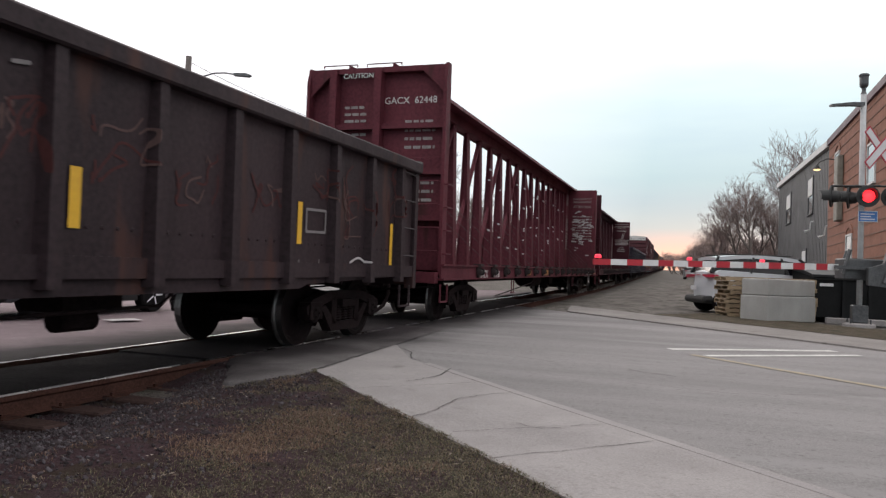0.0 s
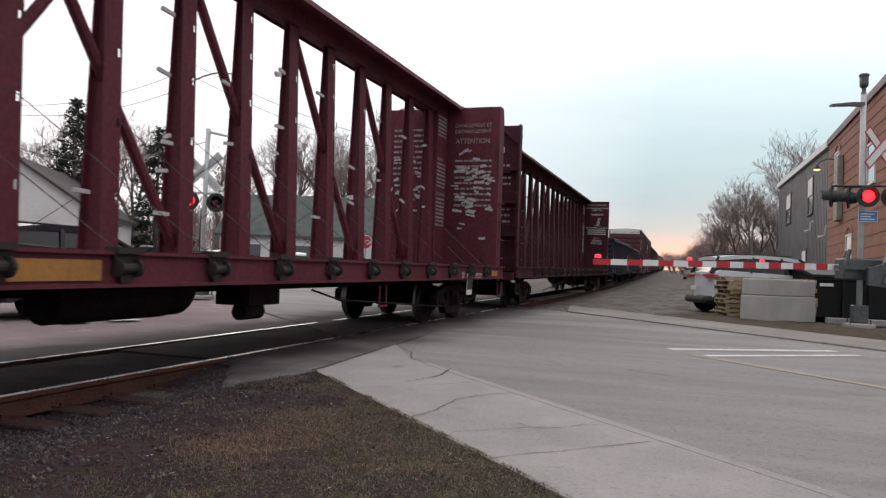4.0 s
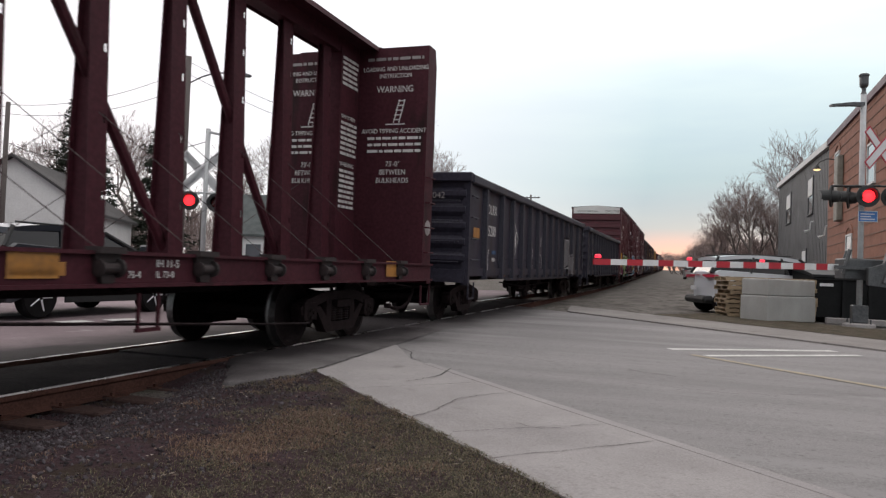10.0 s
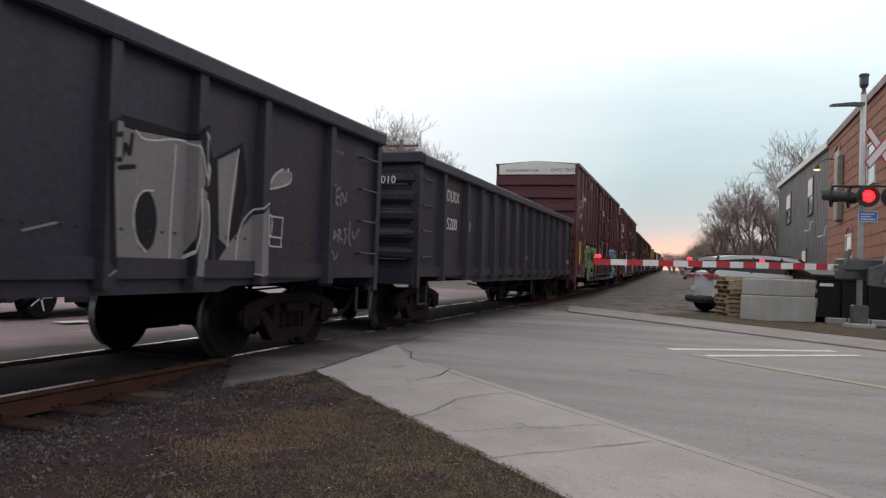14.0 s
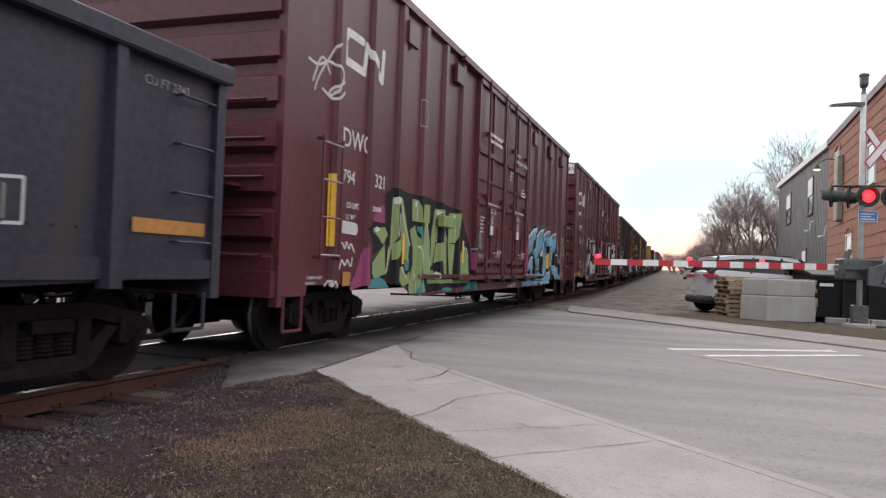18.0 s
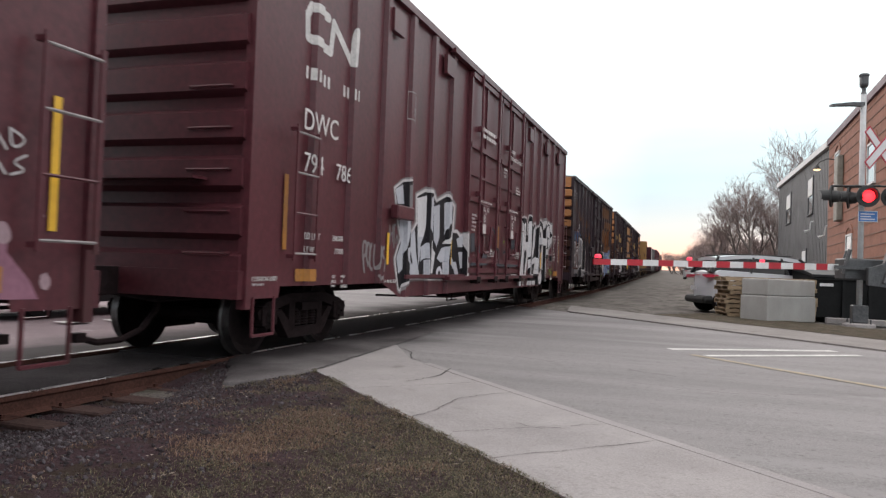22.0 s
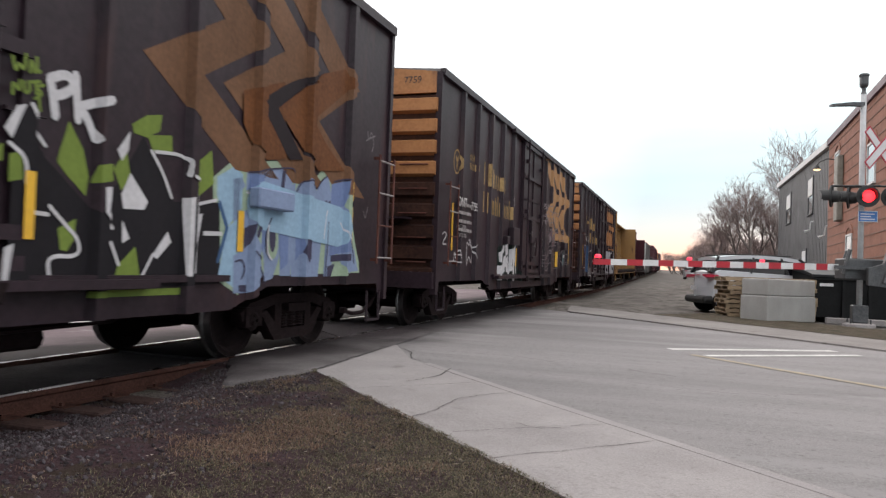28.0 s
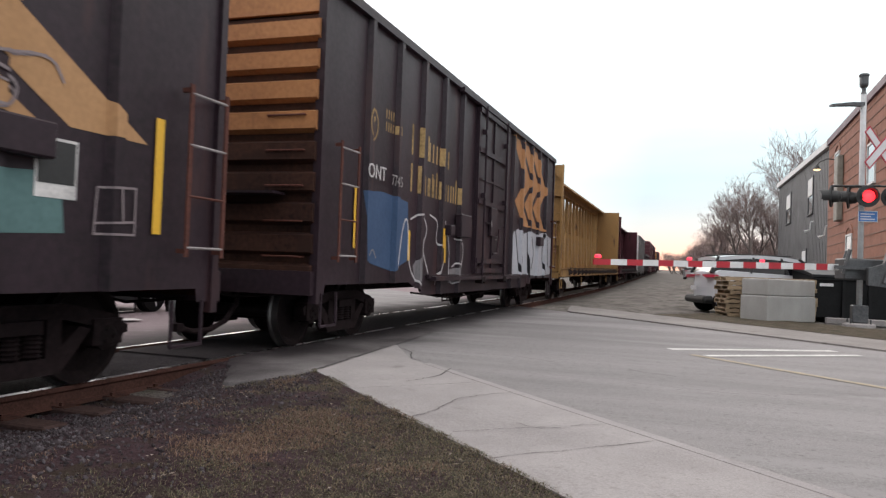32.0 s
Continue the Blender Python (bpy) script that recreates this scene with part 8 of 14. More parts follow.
scrawl(car_d1, side_d1, "light blue and black painted scrawl with white highlights", [
    (TEALHALO, 0, [(3.15, 2.05), (3.35, 2.22), (3.50, 2.23), (3.58, 2.16), (4.11, 2.35), (4.35, 2.24), (5.03, 2.38), (5.28, 2.24), (5.63, 2.43), (5.82, 2.32), (6.20, 2.37), (6.46, 2.17), (6.48, 1.95), (3.18, 1.56)]),
    (PINKPALE, 0, [(7.51, 1.76), (7.76, 1.86), (7.87, 1.52), (8.20, 1.24), (8.63, 1.07), (8.65, 0.84), (8.11, 0.85), (7.56, 1.19)]),
    (PINKPALE, 0, [(8.07, 1.31), (8.37, 1.38), (8.82, 0.93), (8.90, 0.80), (8.24, 0.81)]),
    (PINKPALE, 0, [(7.95, 1.74), (7.95, 1.69), (7.92, 1.64), (7.88, 1.61), (7.83, 1.59), (7.77, 1.60), (7.73, 1.63), (7.69, 1.67), (7.68, 1.72), (7.68, 1.77), (7.71, 1.82), (7.75, 1.85), (7.80, 1.87), (7.86, 1.86), (7.90, 1.84), (7.94, 1.79)]),
    (PINKPALE, 0, [(8.64, 1.16), (8.63, 1.09), (8.57, 1.04), (8.48, 1.00), (8.37, 0.99), (8.26, 1.00), (8.17, 1.04), (8.11, 1.09), (8.08, 1.15), (8.10, 1.21), (8.15, 1.27), (8.23, 1.31), (8.34, 1.32), (8.45, 1.31), (8.55, 1.28), (8.61, 1.23)]),
    (PINKPALE, 0, [(7.80, 1.97), (7.80, 1.95), (7.78, 1.93), (7.75, 1.92), (7.72, 1.91), (7.68, 1.91), (7.65, 1.92), (7.63, 1.93), (7.62, 1.95), (7.63, 1.97), (7.65, 1.99), (7.67, 2.01), (7.71, 2.01), (7.74, 2.01), (7.77, 2.00), (7.79, 1.99)]),
    (INK, 0, [(3.14, 1.98), (3.71, 2.20), (3.92, 2.27), (4.12, 2.29), (4.33, 2.11), (4.45, 2.14), (5.06, 2.31), (5.35, 2.17), (5.45, 2.13), (5.61, 2.25), (5.82, 2.24), (6.16, 2.36), (6.46, 2.15), (6.82, 2.20), (7.30, 2.34), (7.61, 1.98), (7.83, 1.52), (8.08, 1.15), (8.14, 0.77), (6.25, 0.78), (3.21, 0.85)]),
    (INK, 0, [(3.21, 0.85), (6.25, 0.78), (6.23, 0.60), (5.05, 0.59), (4.67, 0.55), (3.23, 0.58)]),
    (SKY, 0, [(3.15, 1.91), (3.61, 2.09), (4.10, 2.26), (3.95, 1.89), (3.91, 1.61), (3.18, 1.41)]),
    (SKY, 0, [(3.18, 1.42), (3.37, 1.48), (3.35, 1.22), (3.19, 1.17)]),
    (SKY, 0, [(3.19, 1.17), (3.35, 1.21), (3.56, 1.41), (3.91, 1.43), (3.60, 1.14), (3.43, 1.06), (3.20, 0.99)]),
    (SKY, 0, [(3.60, 1.14), (3.91, 1.43), (3.94, 1.11), (3.88, 0.95), (3.70, 0.96)]),
    (SKY, 0, [(3.93, 1.58), (4.04, 1.86), (4.46, 2.04), (5.06, 2.27), (4.94, 1.58), (4.60, 1.48), (3.98, 1.25)]),
    (SKY, 0, [(3.98, 1.25), (4.60, 1.48), (4.51, 1.35), (4.47, 1.24)]),
    (SKY, 0, [(4.20, 1.28), (4.49, 1.32), (4.49, 1.12), (4.39, 0.90), (4.13, 0.90), (4.07, 1.10)]),
    (SKY, 0, [(4.56, 1.36), (4.79, 1.42), (4.76, 1.13), (4.52, 1.04)]),
    (SKY, 0, [(4.93, 1.47), (5.01, 1.85), (5.27, 1.96), (5.66, 1.64), (5.66, 1.60), (5.15, 1.49)]),
    (SKY, 0, [(5.27, 1.96), (5.29, 2.09), (6.09, 2.27), (5.99, 1.89), (5.88, 1.54), (5.66, 1.60)]),
    (SKY, 0, [(5.15, 1.49), (5.66, 1.60), (5.53, 1.14), (5.39, 0.90), (5.11, 0.90), (5.00, 1.08)]),
    (SKY, 0, [(5.66, 1.44), (5.94, 1.56), (5.92, 1.09), (5.52, 0.88), (5.53, 1.10)]),
    (SKY, 0, [(6.24, 2.05), (7.28, 2.30), (7.18, 1.93), (6.96, 1.62), (6.21, 1.29), (6.07, 1.55)]),
    (SKY, 0, [(6.53, 1.44), (6.96, 1.62), (6.71, 1.31), (6.57, 1.15), (6.21, 1.29)]),
    (SKY, 0, [(6.09, 1.27), (6.46, 1.37), (6.36, 1.16), (6.56, 1.02), (6.58, 0.80), (6.31, 0.81)]),
    (SKY, 0, [(6.77, 1.12), (7.10, 1.23), (7.52, 1.08), (7.79, 0.78), (7.13, 0.79)]),
    (SKY, 0, [(7.49, 1.14), (7.85, 1.16), (8.06, 0.78), (7.86, 0.78)]),
    (SKY, 0, [(3.21, 0.89), (3.44, 0.87), (3.69, 0.80), (5.65, 0.84), (5.59, 0.78), (3.22, 0.81)]),
    (SKY, 0, [(3.22, 0.79), (4.88, 0.75), (4.68, 0.58), (3.41, 0.60)]),
    (SKY, 0, [(4.92, 0.76), (5.69, 0.87), (6.04, 0.72), (5.85, 0.62), (5.05, 0.59)]),
    (SKY, 0, [(5.69, 0.87), (6.03, 1.06), (6.31, 0.80), (6.04, 0.72)]),
    (SKY, 0, [(4.54, 0.95), (4.87, 1.03), (4.99, 0.90), (4.54, 0.89)]),
    (SKYGREY, 0, [(3.16, 1.61), (3.94, 1.81), (3.91, 1.61), (3.18, 1.41)]),
    (SKYGREY, 0, [(3.97, 1.56), (4.96, 1.69), (4.94, 1.58), (4.60, 1.48), (3.98, 1.25)]),
    (SKYGREY, 0, [(4.99, 1.70), (5.76, 1.65), (5.88, 1.54), (5.66, 1.60), (5.15, 1.49), (4.93, 1.47)]),
    (SKYGREY, 0, [(4.56, 1.30), (4.77, 1.33), (4.76, 1.13), (4.52, 1.04)]),
    (SKYGREY, 0, [(6.18, 1.65), (7.05, 1.77), (6.96, 1.62), (6.21, 1.29)]),
    (SKYGREY, 0, [(5.19, 1.41), (5.61, 1.45), (5.53, 1.14), (5.18, 1.14)]),
    (TEALPATCH, 0, [(3.68, 1.97), (3.68, 1.94), (3.65, 1.91), (3.61, 1.88), (3.56, 1.87), (3.52, 1.87), (3.48, 1.88), (3.45, 1.90), (3.44, 1.93), (3.45, 1.96), (3.47, 1.99), (3.51, 2.01), (3.55, 2.02), (3.60, 2.03), (3.64, 2.02), (3.67, 2.00)]),
    (TEALPATCH, 0, [(4.94, 2.07), (4.94, 2.03), (4.92, 1.99), (4.89, 1.96), (4.86, 1.95), (4.82, 1.95), (4.79, 1.97), (4.77, 2.00), (4.76, 2.04), (4.77, 2.08), (4.78, 2.11), (4.81, 2.14), (4.84, 2.16), (4.88, 2.15), (4.91, 2.14), (4.93, 2.11)]),
    (TEALPATCH, 0, [(6.00, 2.11), (5.99, 2.08), (5.96, 2.05), (5.90, 2.02), (5.84, 2.01), (5.78, 2.01), (5.73, 2.02), (5.69, 2.04), (5.68, 2.06), (5.69, 2.09), (5.72, 2.12), (5.77, 2.15), (5.83, 2.16), (5.89, 2.16), (5.95, 2.16), (5.98, 2.14)]),
    (TEALPATCH, 0, [(7.07, 2.12), (7.07, 2.09), (7.03, 2.06), (6.98, 2.04), (6.93, 2.03), (6.87, 2.03), (6.82, 2.04), (6.79, 2.05), (6.77, 2.08), (6.78, 2.10), (6.81, 2.13), (6.86, 2.15), (6.92, 2.16), (6.97, 2.17), (7.02, 2.16), (7.06, 2.14)]),
    (TEALPATCH, 0, [(3.33, 1.58), (3.33, 1.56), (3.31, 1.54), (3.29, 1.52), (3.27, 1.52), (3.24, 1.52), (3.22, 1.53), (3.20, 1.54), (3.19, 1.56), (3.20, 1.58), (3.21, 1.60), (3.23, 1.61), (3.26, 1.62), (3.29, 1.62), (3.31, 1.61), (3.33, 1.60)]),
    (TEALPATCH, 0, [(5.32, 1.61), (5.32, 1.59), (5.30, 1.57), (5.27, 1.55), (5.24, 1.54), (5.21, 1.55), (5.18, 1.56), (5.16, 1.58), (5.15, 1.60), (5.16, 1.62), (5.17, 1.64), (5.20, 1.66), (5.23, 1.67), (5.27, 1.67), (5.29, 1.66), (5.31, 1.64)]),
    (SKY_PALE, 0, [(3.59, 1.28), (3.59, 1.25), (3.57, 1.23), (3.55, 1.21), (3.52, 1.21), (3.49, 1.21), (3.47, 1.23), (3.45, 1.24), (3.44, 1.27), (3.44, 1.29), (3.46, 1.32), (3.48, 1.33), (3.51, 1.34), (3.54, 1.34), (3.57, 1.32), (3.59, 1.30)]),
    (SKY_PALE, 0, [(4.40, 1.38), (4.40, 1.35), (4.38, 1.32), (4.35, 1.30), (4.31, 1.30), (4.28, 1.30), (4.25, 1.31), (4.23, 1.34), (4.22, 1.36), (4.22, 1.39), (4.24, 1.42), (4.27, 1.44), (4.30, 1.44), (4.34, 1.44), (4.37, 1.43), (4.39, 1.40)]),
    (SKY_PALE, 0, [(4.10, 2.16), (4.10, 2.14), (4.08, 2.12), (4.05, 2.10), (4.02, 2.09), (3.99, 2.09), (3.96, 2.10), (3.94, 2.11), (3.93, 2.13), (3.94, 2.15), (3.96, 2.17), (3.98, 2.19), (4.01, 2.20), (4.05, 2.20), (4.07, 2.19), (4.09, 2.18)]),
    (SKY_PALE, 0, [(4.50, 1.47), (4.49, 1.45), (4.48, 1.43), (4.46, 1.42), (4.43, 1.42), (4.41, 1.42), (4.38, 1.43), (4.37, 1.44), (4.36, 1.46), (4.37, 1.48), (4.38, 1.49), (4.40, 1.51), (4.43, 1.51), (4.45, 1.51), (4.47, 1.50), (4.49, 1.49)]),
    (SKY_PALE, 0, [(5.47, 1.02), (5.46, 0.99), (5.44, 0.97), (5.42, 0.95), (5.38, 0.94), (5.35, 0.95), (5.32, 0.97), (5.30, 0.99), (5.29, 1.02), (5.29, 1.05), (5.31, 1.08), (5.34, 1.09), (5.37, 1.10), (5.40, 1.10), (5.44, 1.08), (5.46, 1.05)]),
    (SKY_PALE, 0, [(3.33, 1.86), (3.33, 1.84), (3.31, 1.82), (3.28, 1.81), (3.25, 1.80), (3.21, 1.80), (3.18, 1.80), (3.16, 1.81), (3.16, 1.83), (3.16, 1.85), (3.18, 1.87), (3.21, 1.89), (3.24, 1.90), (3.27, 1.90), (3.30, 1.89), (3.33, 1.88)]),
    (SKY_PALE, 0, [(4.18, 1.86), (4.18, 1.83), (4.16, 1.81), (4.14, 1.79), (4.11, 1.78), (4.08, 1.78), (4.05, 1.79), (4.03, 1.81), (4.03, 1.84), (4.03, 1.86), (4.04, 1.89), (4.07, 1.90), (4.10, 1.91), (4.13, 1.91), (4.15, 1.90), (4.17, 1.88)]),
    (SKY_PALE, 0, [(6.58, 2.05), (6.57, 2.03), (6.55, 2.01), (6.52, 1.99), (6.48, 1.98), (6.44, 1.98), (6.41, 1.99), (6.38, 2.01), (6.37, 2.03), (6.38, 2.05), (6.40, 2.07), (6.43, 2.08), (6.47, 2.09), (6.51, 2.10), (6.54, 2.09), (6.57, 2.07)]),
    (SKY_PALE, 0, [(3.84, 0.92), (3.83, 0.91), (3.82, 0.90), (3.79, 0.89), (3.76, 0.89), (3.73, 0.89), (3.71, 0.90), (3.69, 0.91), (3.68, 0.92), (3.69, 0.93), (3.70, 0.94), (3.73, 0.95), (3.76, 0.95), (3.79, 0.95), (3.81, 0.94), (3.83, 0.93)]),
    (HILITE, 0.075, [(3.15, 1.89), (3.61, 2.06), (4.05, 2.22)]),
    (HILITE, 0.065, [(4.08, 1.89), (4.56, 2.08), (5.03, 2.24)]),
    (HILITE, 0.035, [(4.06, 1.88), (3.96, 1.62)]),
    (HILITE, 0.050, [(5.04, 1.87), (5.27, 1.96), (5.31, 2.08), (5.65, 2.17), (6.03, 2.25)]),
    (HILITE, 0.035, [(4.94, 1.47), (5.02, 1.84)]),
    (HILITE, 0.045, [(6.35, 2.06), (7.24, 2.27)]),
    (HILITE, 0.055, [(3.37, 1.22), (3.56, 1.39), (3.90, 1.42)]),
    (HILITE, 0.035, [(4.25, 1.38), (4.07, 1.14), (4.11, 0.93)]),
    (HILITE, 0.030, [(3.60, 1.13), (3.70, 0.97), (3.87, 0.95)]),
    (HILITE, 0.035, [(5.15, 1.48), (5.01, 1.09), (5.10, 0.91)]),
    (HILITE, 0.025, [(4.78, 1.41), (4.52, 1.04), (4.75, 1.13)]),
    (HILITE, 0.035, [(5.68, 1.58), (5.54, 1.15), (5.51, 0.92)]),
    (HILITE, 0.030, [(6.25, 2.01), (6.05, 1.55)]),
    (HILITE, 0.030, [(6.76, 1.62), (6.57, 1.15), (7.11, 1.09)]),
    (HILITE, 0.030, [(5.59, 0.85), (6.03, 1.05), (6.28, 0.83)]),
    (HILITE, 0.025, [(7.26, 1.04), (7.52, 0.81)]),
    (HILITE, 0.030, [(4.91, 0.74), (5.02, 0.60)]),
    (HILITE, 0.035, [(3.24, 0.72), (3.41, 0.59)]),
    (HILITE, 0.030, [(5.85, 0.63), (6.03, 0.75), (6.22, 0.62)]),
    (HILITE, 0.040, [(7.35, 1.56), (7.81, 1.54)]),
    (HILITE, 0.030, [(3.56, 0.88), (3.88, 0.89)]),
    (HILITE, 0.020, [(4.47, 1.59), (4.00, 1.54)]),
    (HILITE, 0.030, [(6.17, 1.69), (6.24, 2.01)]),
    (CHALK, 0.018, [(8.21, 1.88), (8.23, 1.75), (8.39, 1.83), (8.21, 1.88)]),
    (CHALK, 0.018, [(8.44, 1.77), (8.48, 1.91), (8.58, 1.78)]),
    (CHALK, 0.018, [(8.60, 1.92), (8.62, 1.78), (8.74, 1.86), (8.60, 1.92)]),
    (CHALK, 0.018, [(8.22, 1.72), (8.26, 1.60), (8.41, 1.68), (8.22, 1.72)]),
    (CHALK, 0.018, [(8.44, 1.61), (8.48, 1.74), (8.58, 1.62)]),
    (CHALK, 0.018, [(8.73, 1.76), (8.62, 1.70), (8.74, 1.66), (8.62, 1.62)])])

scrawl(car_d1, side_d1, "pink spray paint with pale spots and white edges", [
    (PINKPALE, 0, [(7.61, 1.91), (7.69, 1.81), (7.84, 1.64), (7.84, 1.21), (7.38, 1.23), (7.35, 1.56)]),
    (WHITE_FILL, 0, [(7.35, 1.55), (7.85, 1.53), (7.84, 1.58), (7.40, 1.61)]),
    (PINK, 0.100, [(7.58, 1.40), (7.60, 1.43)]),
    (PINK, 0.110, [(8.36, 1.13), (8.38, 1.13)]),
    (PINK, 0.100, [(8.16, 1.20), (8.17, 1.20)]),
    (SKYGREY, 0.120, [(8.00, 1.38), (8.02, 1.36)]),
    (PINKWHITE, 0.100, [(7.72, 1.95), (7.73, 1.97)]),
    (PINKWHITE, 0.130, [(7.80, 1.84), (7.82, 1.80)]),
    (PINKWHITE, 0.110, [(8.59, 1.26), (8.61, 1.22)]),
    (PINKWHITE, 0.060, [(8.52, 1.33), (8.53, 1.34)]),
    (PINKWHITE, 0.060, [(8.88, 1.36), (8.89, 1.37)]),
    (PINKWHITE, 0.090, [(8.94, 0.94), (8.95, 0.90)]),
    (TEALHALO, 0.120, [(6.86, 2.07), (7.02, 2.08)]),
    (TEALHALO, 0.060, [(6.92, 1.94), (6.94, 1.92)]),
    (WHITE_FILL, 0.050, [(6.82, 1.19), (7.32, 1.19)]),
    (WHITE_FILL, 0.040, [(7.06, 1.10), (7.20, 0.94)]),
    (WHITE_FILL, 0.050, [(7.57, 1.14), (7.85, 1.13)]),
    (WHITE_FILL, 0.040, [(7.58, 1.12), (7.57, 0.90)])])

scrawl(car_d2, side_d2, "black painted tags", [
    (INK, 0.030, [(7.06, 2.06), (7.14, 2.19), (7.24, 2.02), (7.05, 2.13), (7.26, 2.14)]),
    (INK, 0.035, [(7.08, 1.90), (7.08, 1.68), (7.20, 1.66), (7.24, 1.92)]),
    (INK, 0.035, [(7.42, 1.94), (7.30, 1.88), (7.42, 1.78), (7.32, 1.68)]),
    (INK, 0.035, [(7.50, 1.94), (7.52, 1.68), (7.60, 1.78), (7.50, 1.88)]),
    *[(CHALK_DIM, 0.026, [a, b]) for a, b in (((6.89, 1.24), (7.29, 1.26)), ((7.29, 1.26), (7.27, 1.57)), ((7.27, 1.57), (6.87, 1.54)), ((6.87, 1.54), (6.89, 1.24)), ((7.10, 1.34), (7.09, 1.55)), ((6.88, 1.33), (7.28, 1.35)))],
    (INK, 0, [(6.92, 1.36), (7.06, 1.37), (7.06, 1.52), (6.92, 1.50)])])

scrawl(car_d2, side_d2, "blue-grey overspray and chalky smears", [
    (SMEAR, 0.070, [(-0.44, 1.90), (-0.37, 1.60), (-0.39, 1.23)]),
    (SMEAR, 0.040, [(-0.58, 2.00), (-0.52, 1.62)]),
    (SMEAR, 0.060, [(-0.31, 1.95), (-0.06, 1.90), (0.10, 1.65), (0.04, 1.48)]),
    (SMEAR, 0, [(-1.38, 1.54), (-1.21, 1.55), (-1.19, 1.40), (-1.37, 1.38)]),
    (SMEAR, 0, [(-1.02, 1.31), (-0.90, 1.40), (-0.66, 1.38), (-0.64, 1.22), (-1.03, 1.23)]),
    (SMEAR, 0, [(-1.84, 1.21), (-0.60, 1.22), (-0.59, 1.15), (-1.83, 1.13)]),
    (SMEAR, 0, [(0.06, 1.21), (1.10, 1.23), (2.35, 1.21), (2.36, 1.15), (1.40, 1.13), (0.06, 1.14)]),
    (SMEAR, 0, [(1.50, 1.80), (1.96, 1.83), (1.94, 1.57), (1.49, 1.55)]),
    (SMEAR, 0, [(0.71, 1.42), (0.79, 1.52), (1.02, 1.46)]),
    (SMEAR, 0.050, [(0.04, 1.50), (0.24, 1.53), (0.37, 1.45), (0.36, 1.23)]),
    (CHALK_DIM, 0.030, [(-0.95, 1.82), (-0.87, 1.69), (-0.89, 1.52)]),
    (SMEAR, 0, [(-0.47, 1.62), (-0.32, 1.63), (-0.33, 1.52), (-0.46, 1.50)]),
    (LIME, 0.022, [(0.70, 1.64), (0.75, 1.76), (0.80, 1.65)]),
    (LIME, 0.022, [(0.72, 1.69), (0.84, 1.71), (0.86, 1.64)]),
    (SMEAR, 0, [(-1.90, 1.75), (-1.62, 1.78), (-1.58, 1.42), (-1.86, 1.40)])])

scrawl(car_d1, side_d1, "white painted tag", [
    (CHALK_DIM, 0.045, [(-1.89, 1.66), (-1.88, 1.78), (-1.76, 1.82), (-1.85, 1.71), (-1.71, 1.71), (-1.88, 1.64)]),
    (CHALK_DIM, 0.045, [(-1.76, 1.80), (-1.74, 1.66), (-1.64, 1.72)]),
    (CHALK_DIM, 0.045, [(-1.89, 1.61), (-1.85, 1.48), (-1.75, 1.65), (-1.71, 1.52), (-1.79, 1.49)]),
    (CHALK_DIM, 0.045, [(-1.70, 1.63), (-1.62, 1.61), (-1.71, 1.48)]),
    (CHALK_DIM, 0.045, [(-1.93, 1.35), (-1.89, 1.41), (-1.90, 1.27)]),
    (CHALK_DIM, 0.045, [(-1.82, 1.28), (-1.76, 1.39), (-1.69, 1.27)]),
    (CHALK_DIM, 0.045, [(-1.66, 1.29), (-1.62, 1.37), (-1.56, 1.31)]),
    (CHALK_DIM, 0.045, [(-2.16, 1.45), (-1.95, 1.47)]),
    (CHALK_DIM, 0.020, [(0.88, 1.98), (0.89, 1.82), (0.96, 1.85), (0.91, 1.67), (0.90, 1.51)]),
    (CHALK_DIM, 0.020, [(1.06, 1.92), (1.11, 1.77), (1.08, 1.60)]),
    (CHALK_DIM, 0.020, [(1.20, 1.63), (1.13, 1.55), (1.09, 1.67)]),
    (CHALK, 0.016, [(0.69, 0.72), (0.73, 0.63), (0.77, 0.70), (0.83, 0.63), (0.86, 0.72)]),
    (CHALK, 0.016, [(0.91, 0.72), (0.93, 0.63)]),
    (CHALK, 0.016, [(0.92, 0.67), (0.99, 0.67)]),
    (CHALK, 0.016, [(0.99, 0.72), (1.00, 0.63)]),
    (CHALK, 0.016, [(1.06, 0.71), (1.15, 0.72)]),
    (CHALK, 0.016, [(1.07, 0.67), (1.14, 0.67)]),
    (CHALK, 0.016, [(1.06, 0.71), (1.07, 0.63), (1.18, 0.63)]),
    (CHALK, 0.016, [(1.28, 0.72), (1.19, 0.69), (1.29, 0.66), (1.21, 0.63)]),
    (CHALK, 0.016, [(1.32, 0.73), (1.33, 0.63), (1.44, 0.64)]),
    (CHALK, 0.016, [(1.32, 0.68), (1.40, 0.69)]),
    (CHALK, 0.016, [(1.32, 0.73), (1.41, 0.74)])])

scrawl(car_d1, side_d1, "white painted tag", [
    (CHALK, 0.035, [(-8.82, 3.44), (-8.59, 3.41), (-8.31, 3.56), (-7.98, 3.49), (-8.17, 3.14), (-8.37, 3.14), (-7.97, 3.37)]),
    (CHALK, 0.030, [(-8.71, 3.21), (-8.51, 3.61), (-8.29, 3.39)]),
    (CHALK, 0.035, [(-8.47, 3.17), (-8.16, 3.08), (-7.96, 3.26)]),
    (CHALK, 0.030, [(-8.66, 3.12), (-8.58, 3.30), (-8.12, 3.80)])])

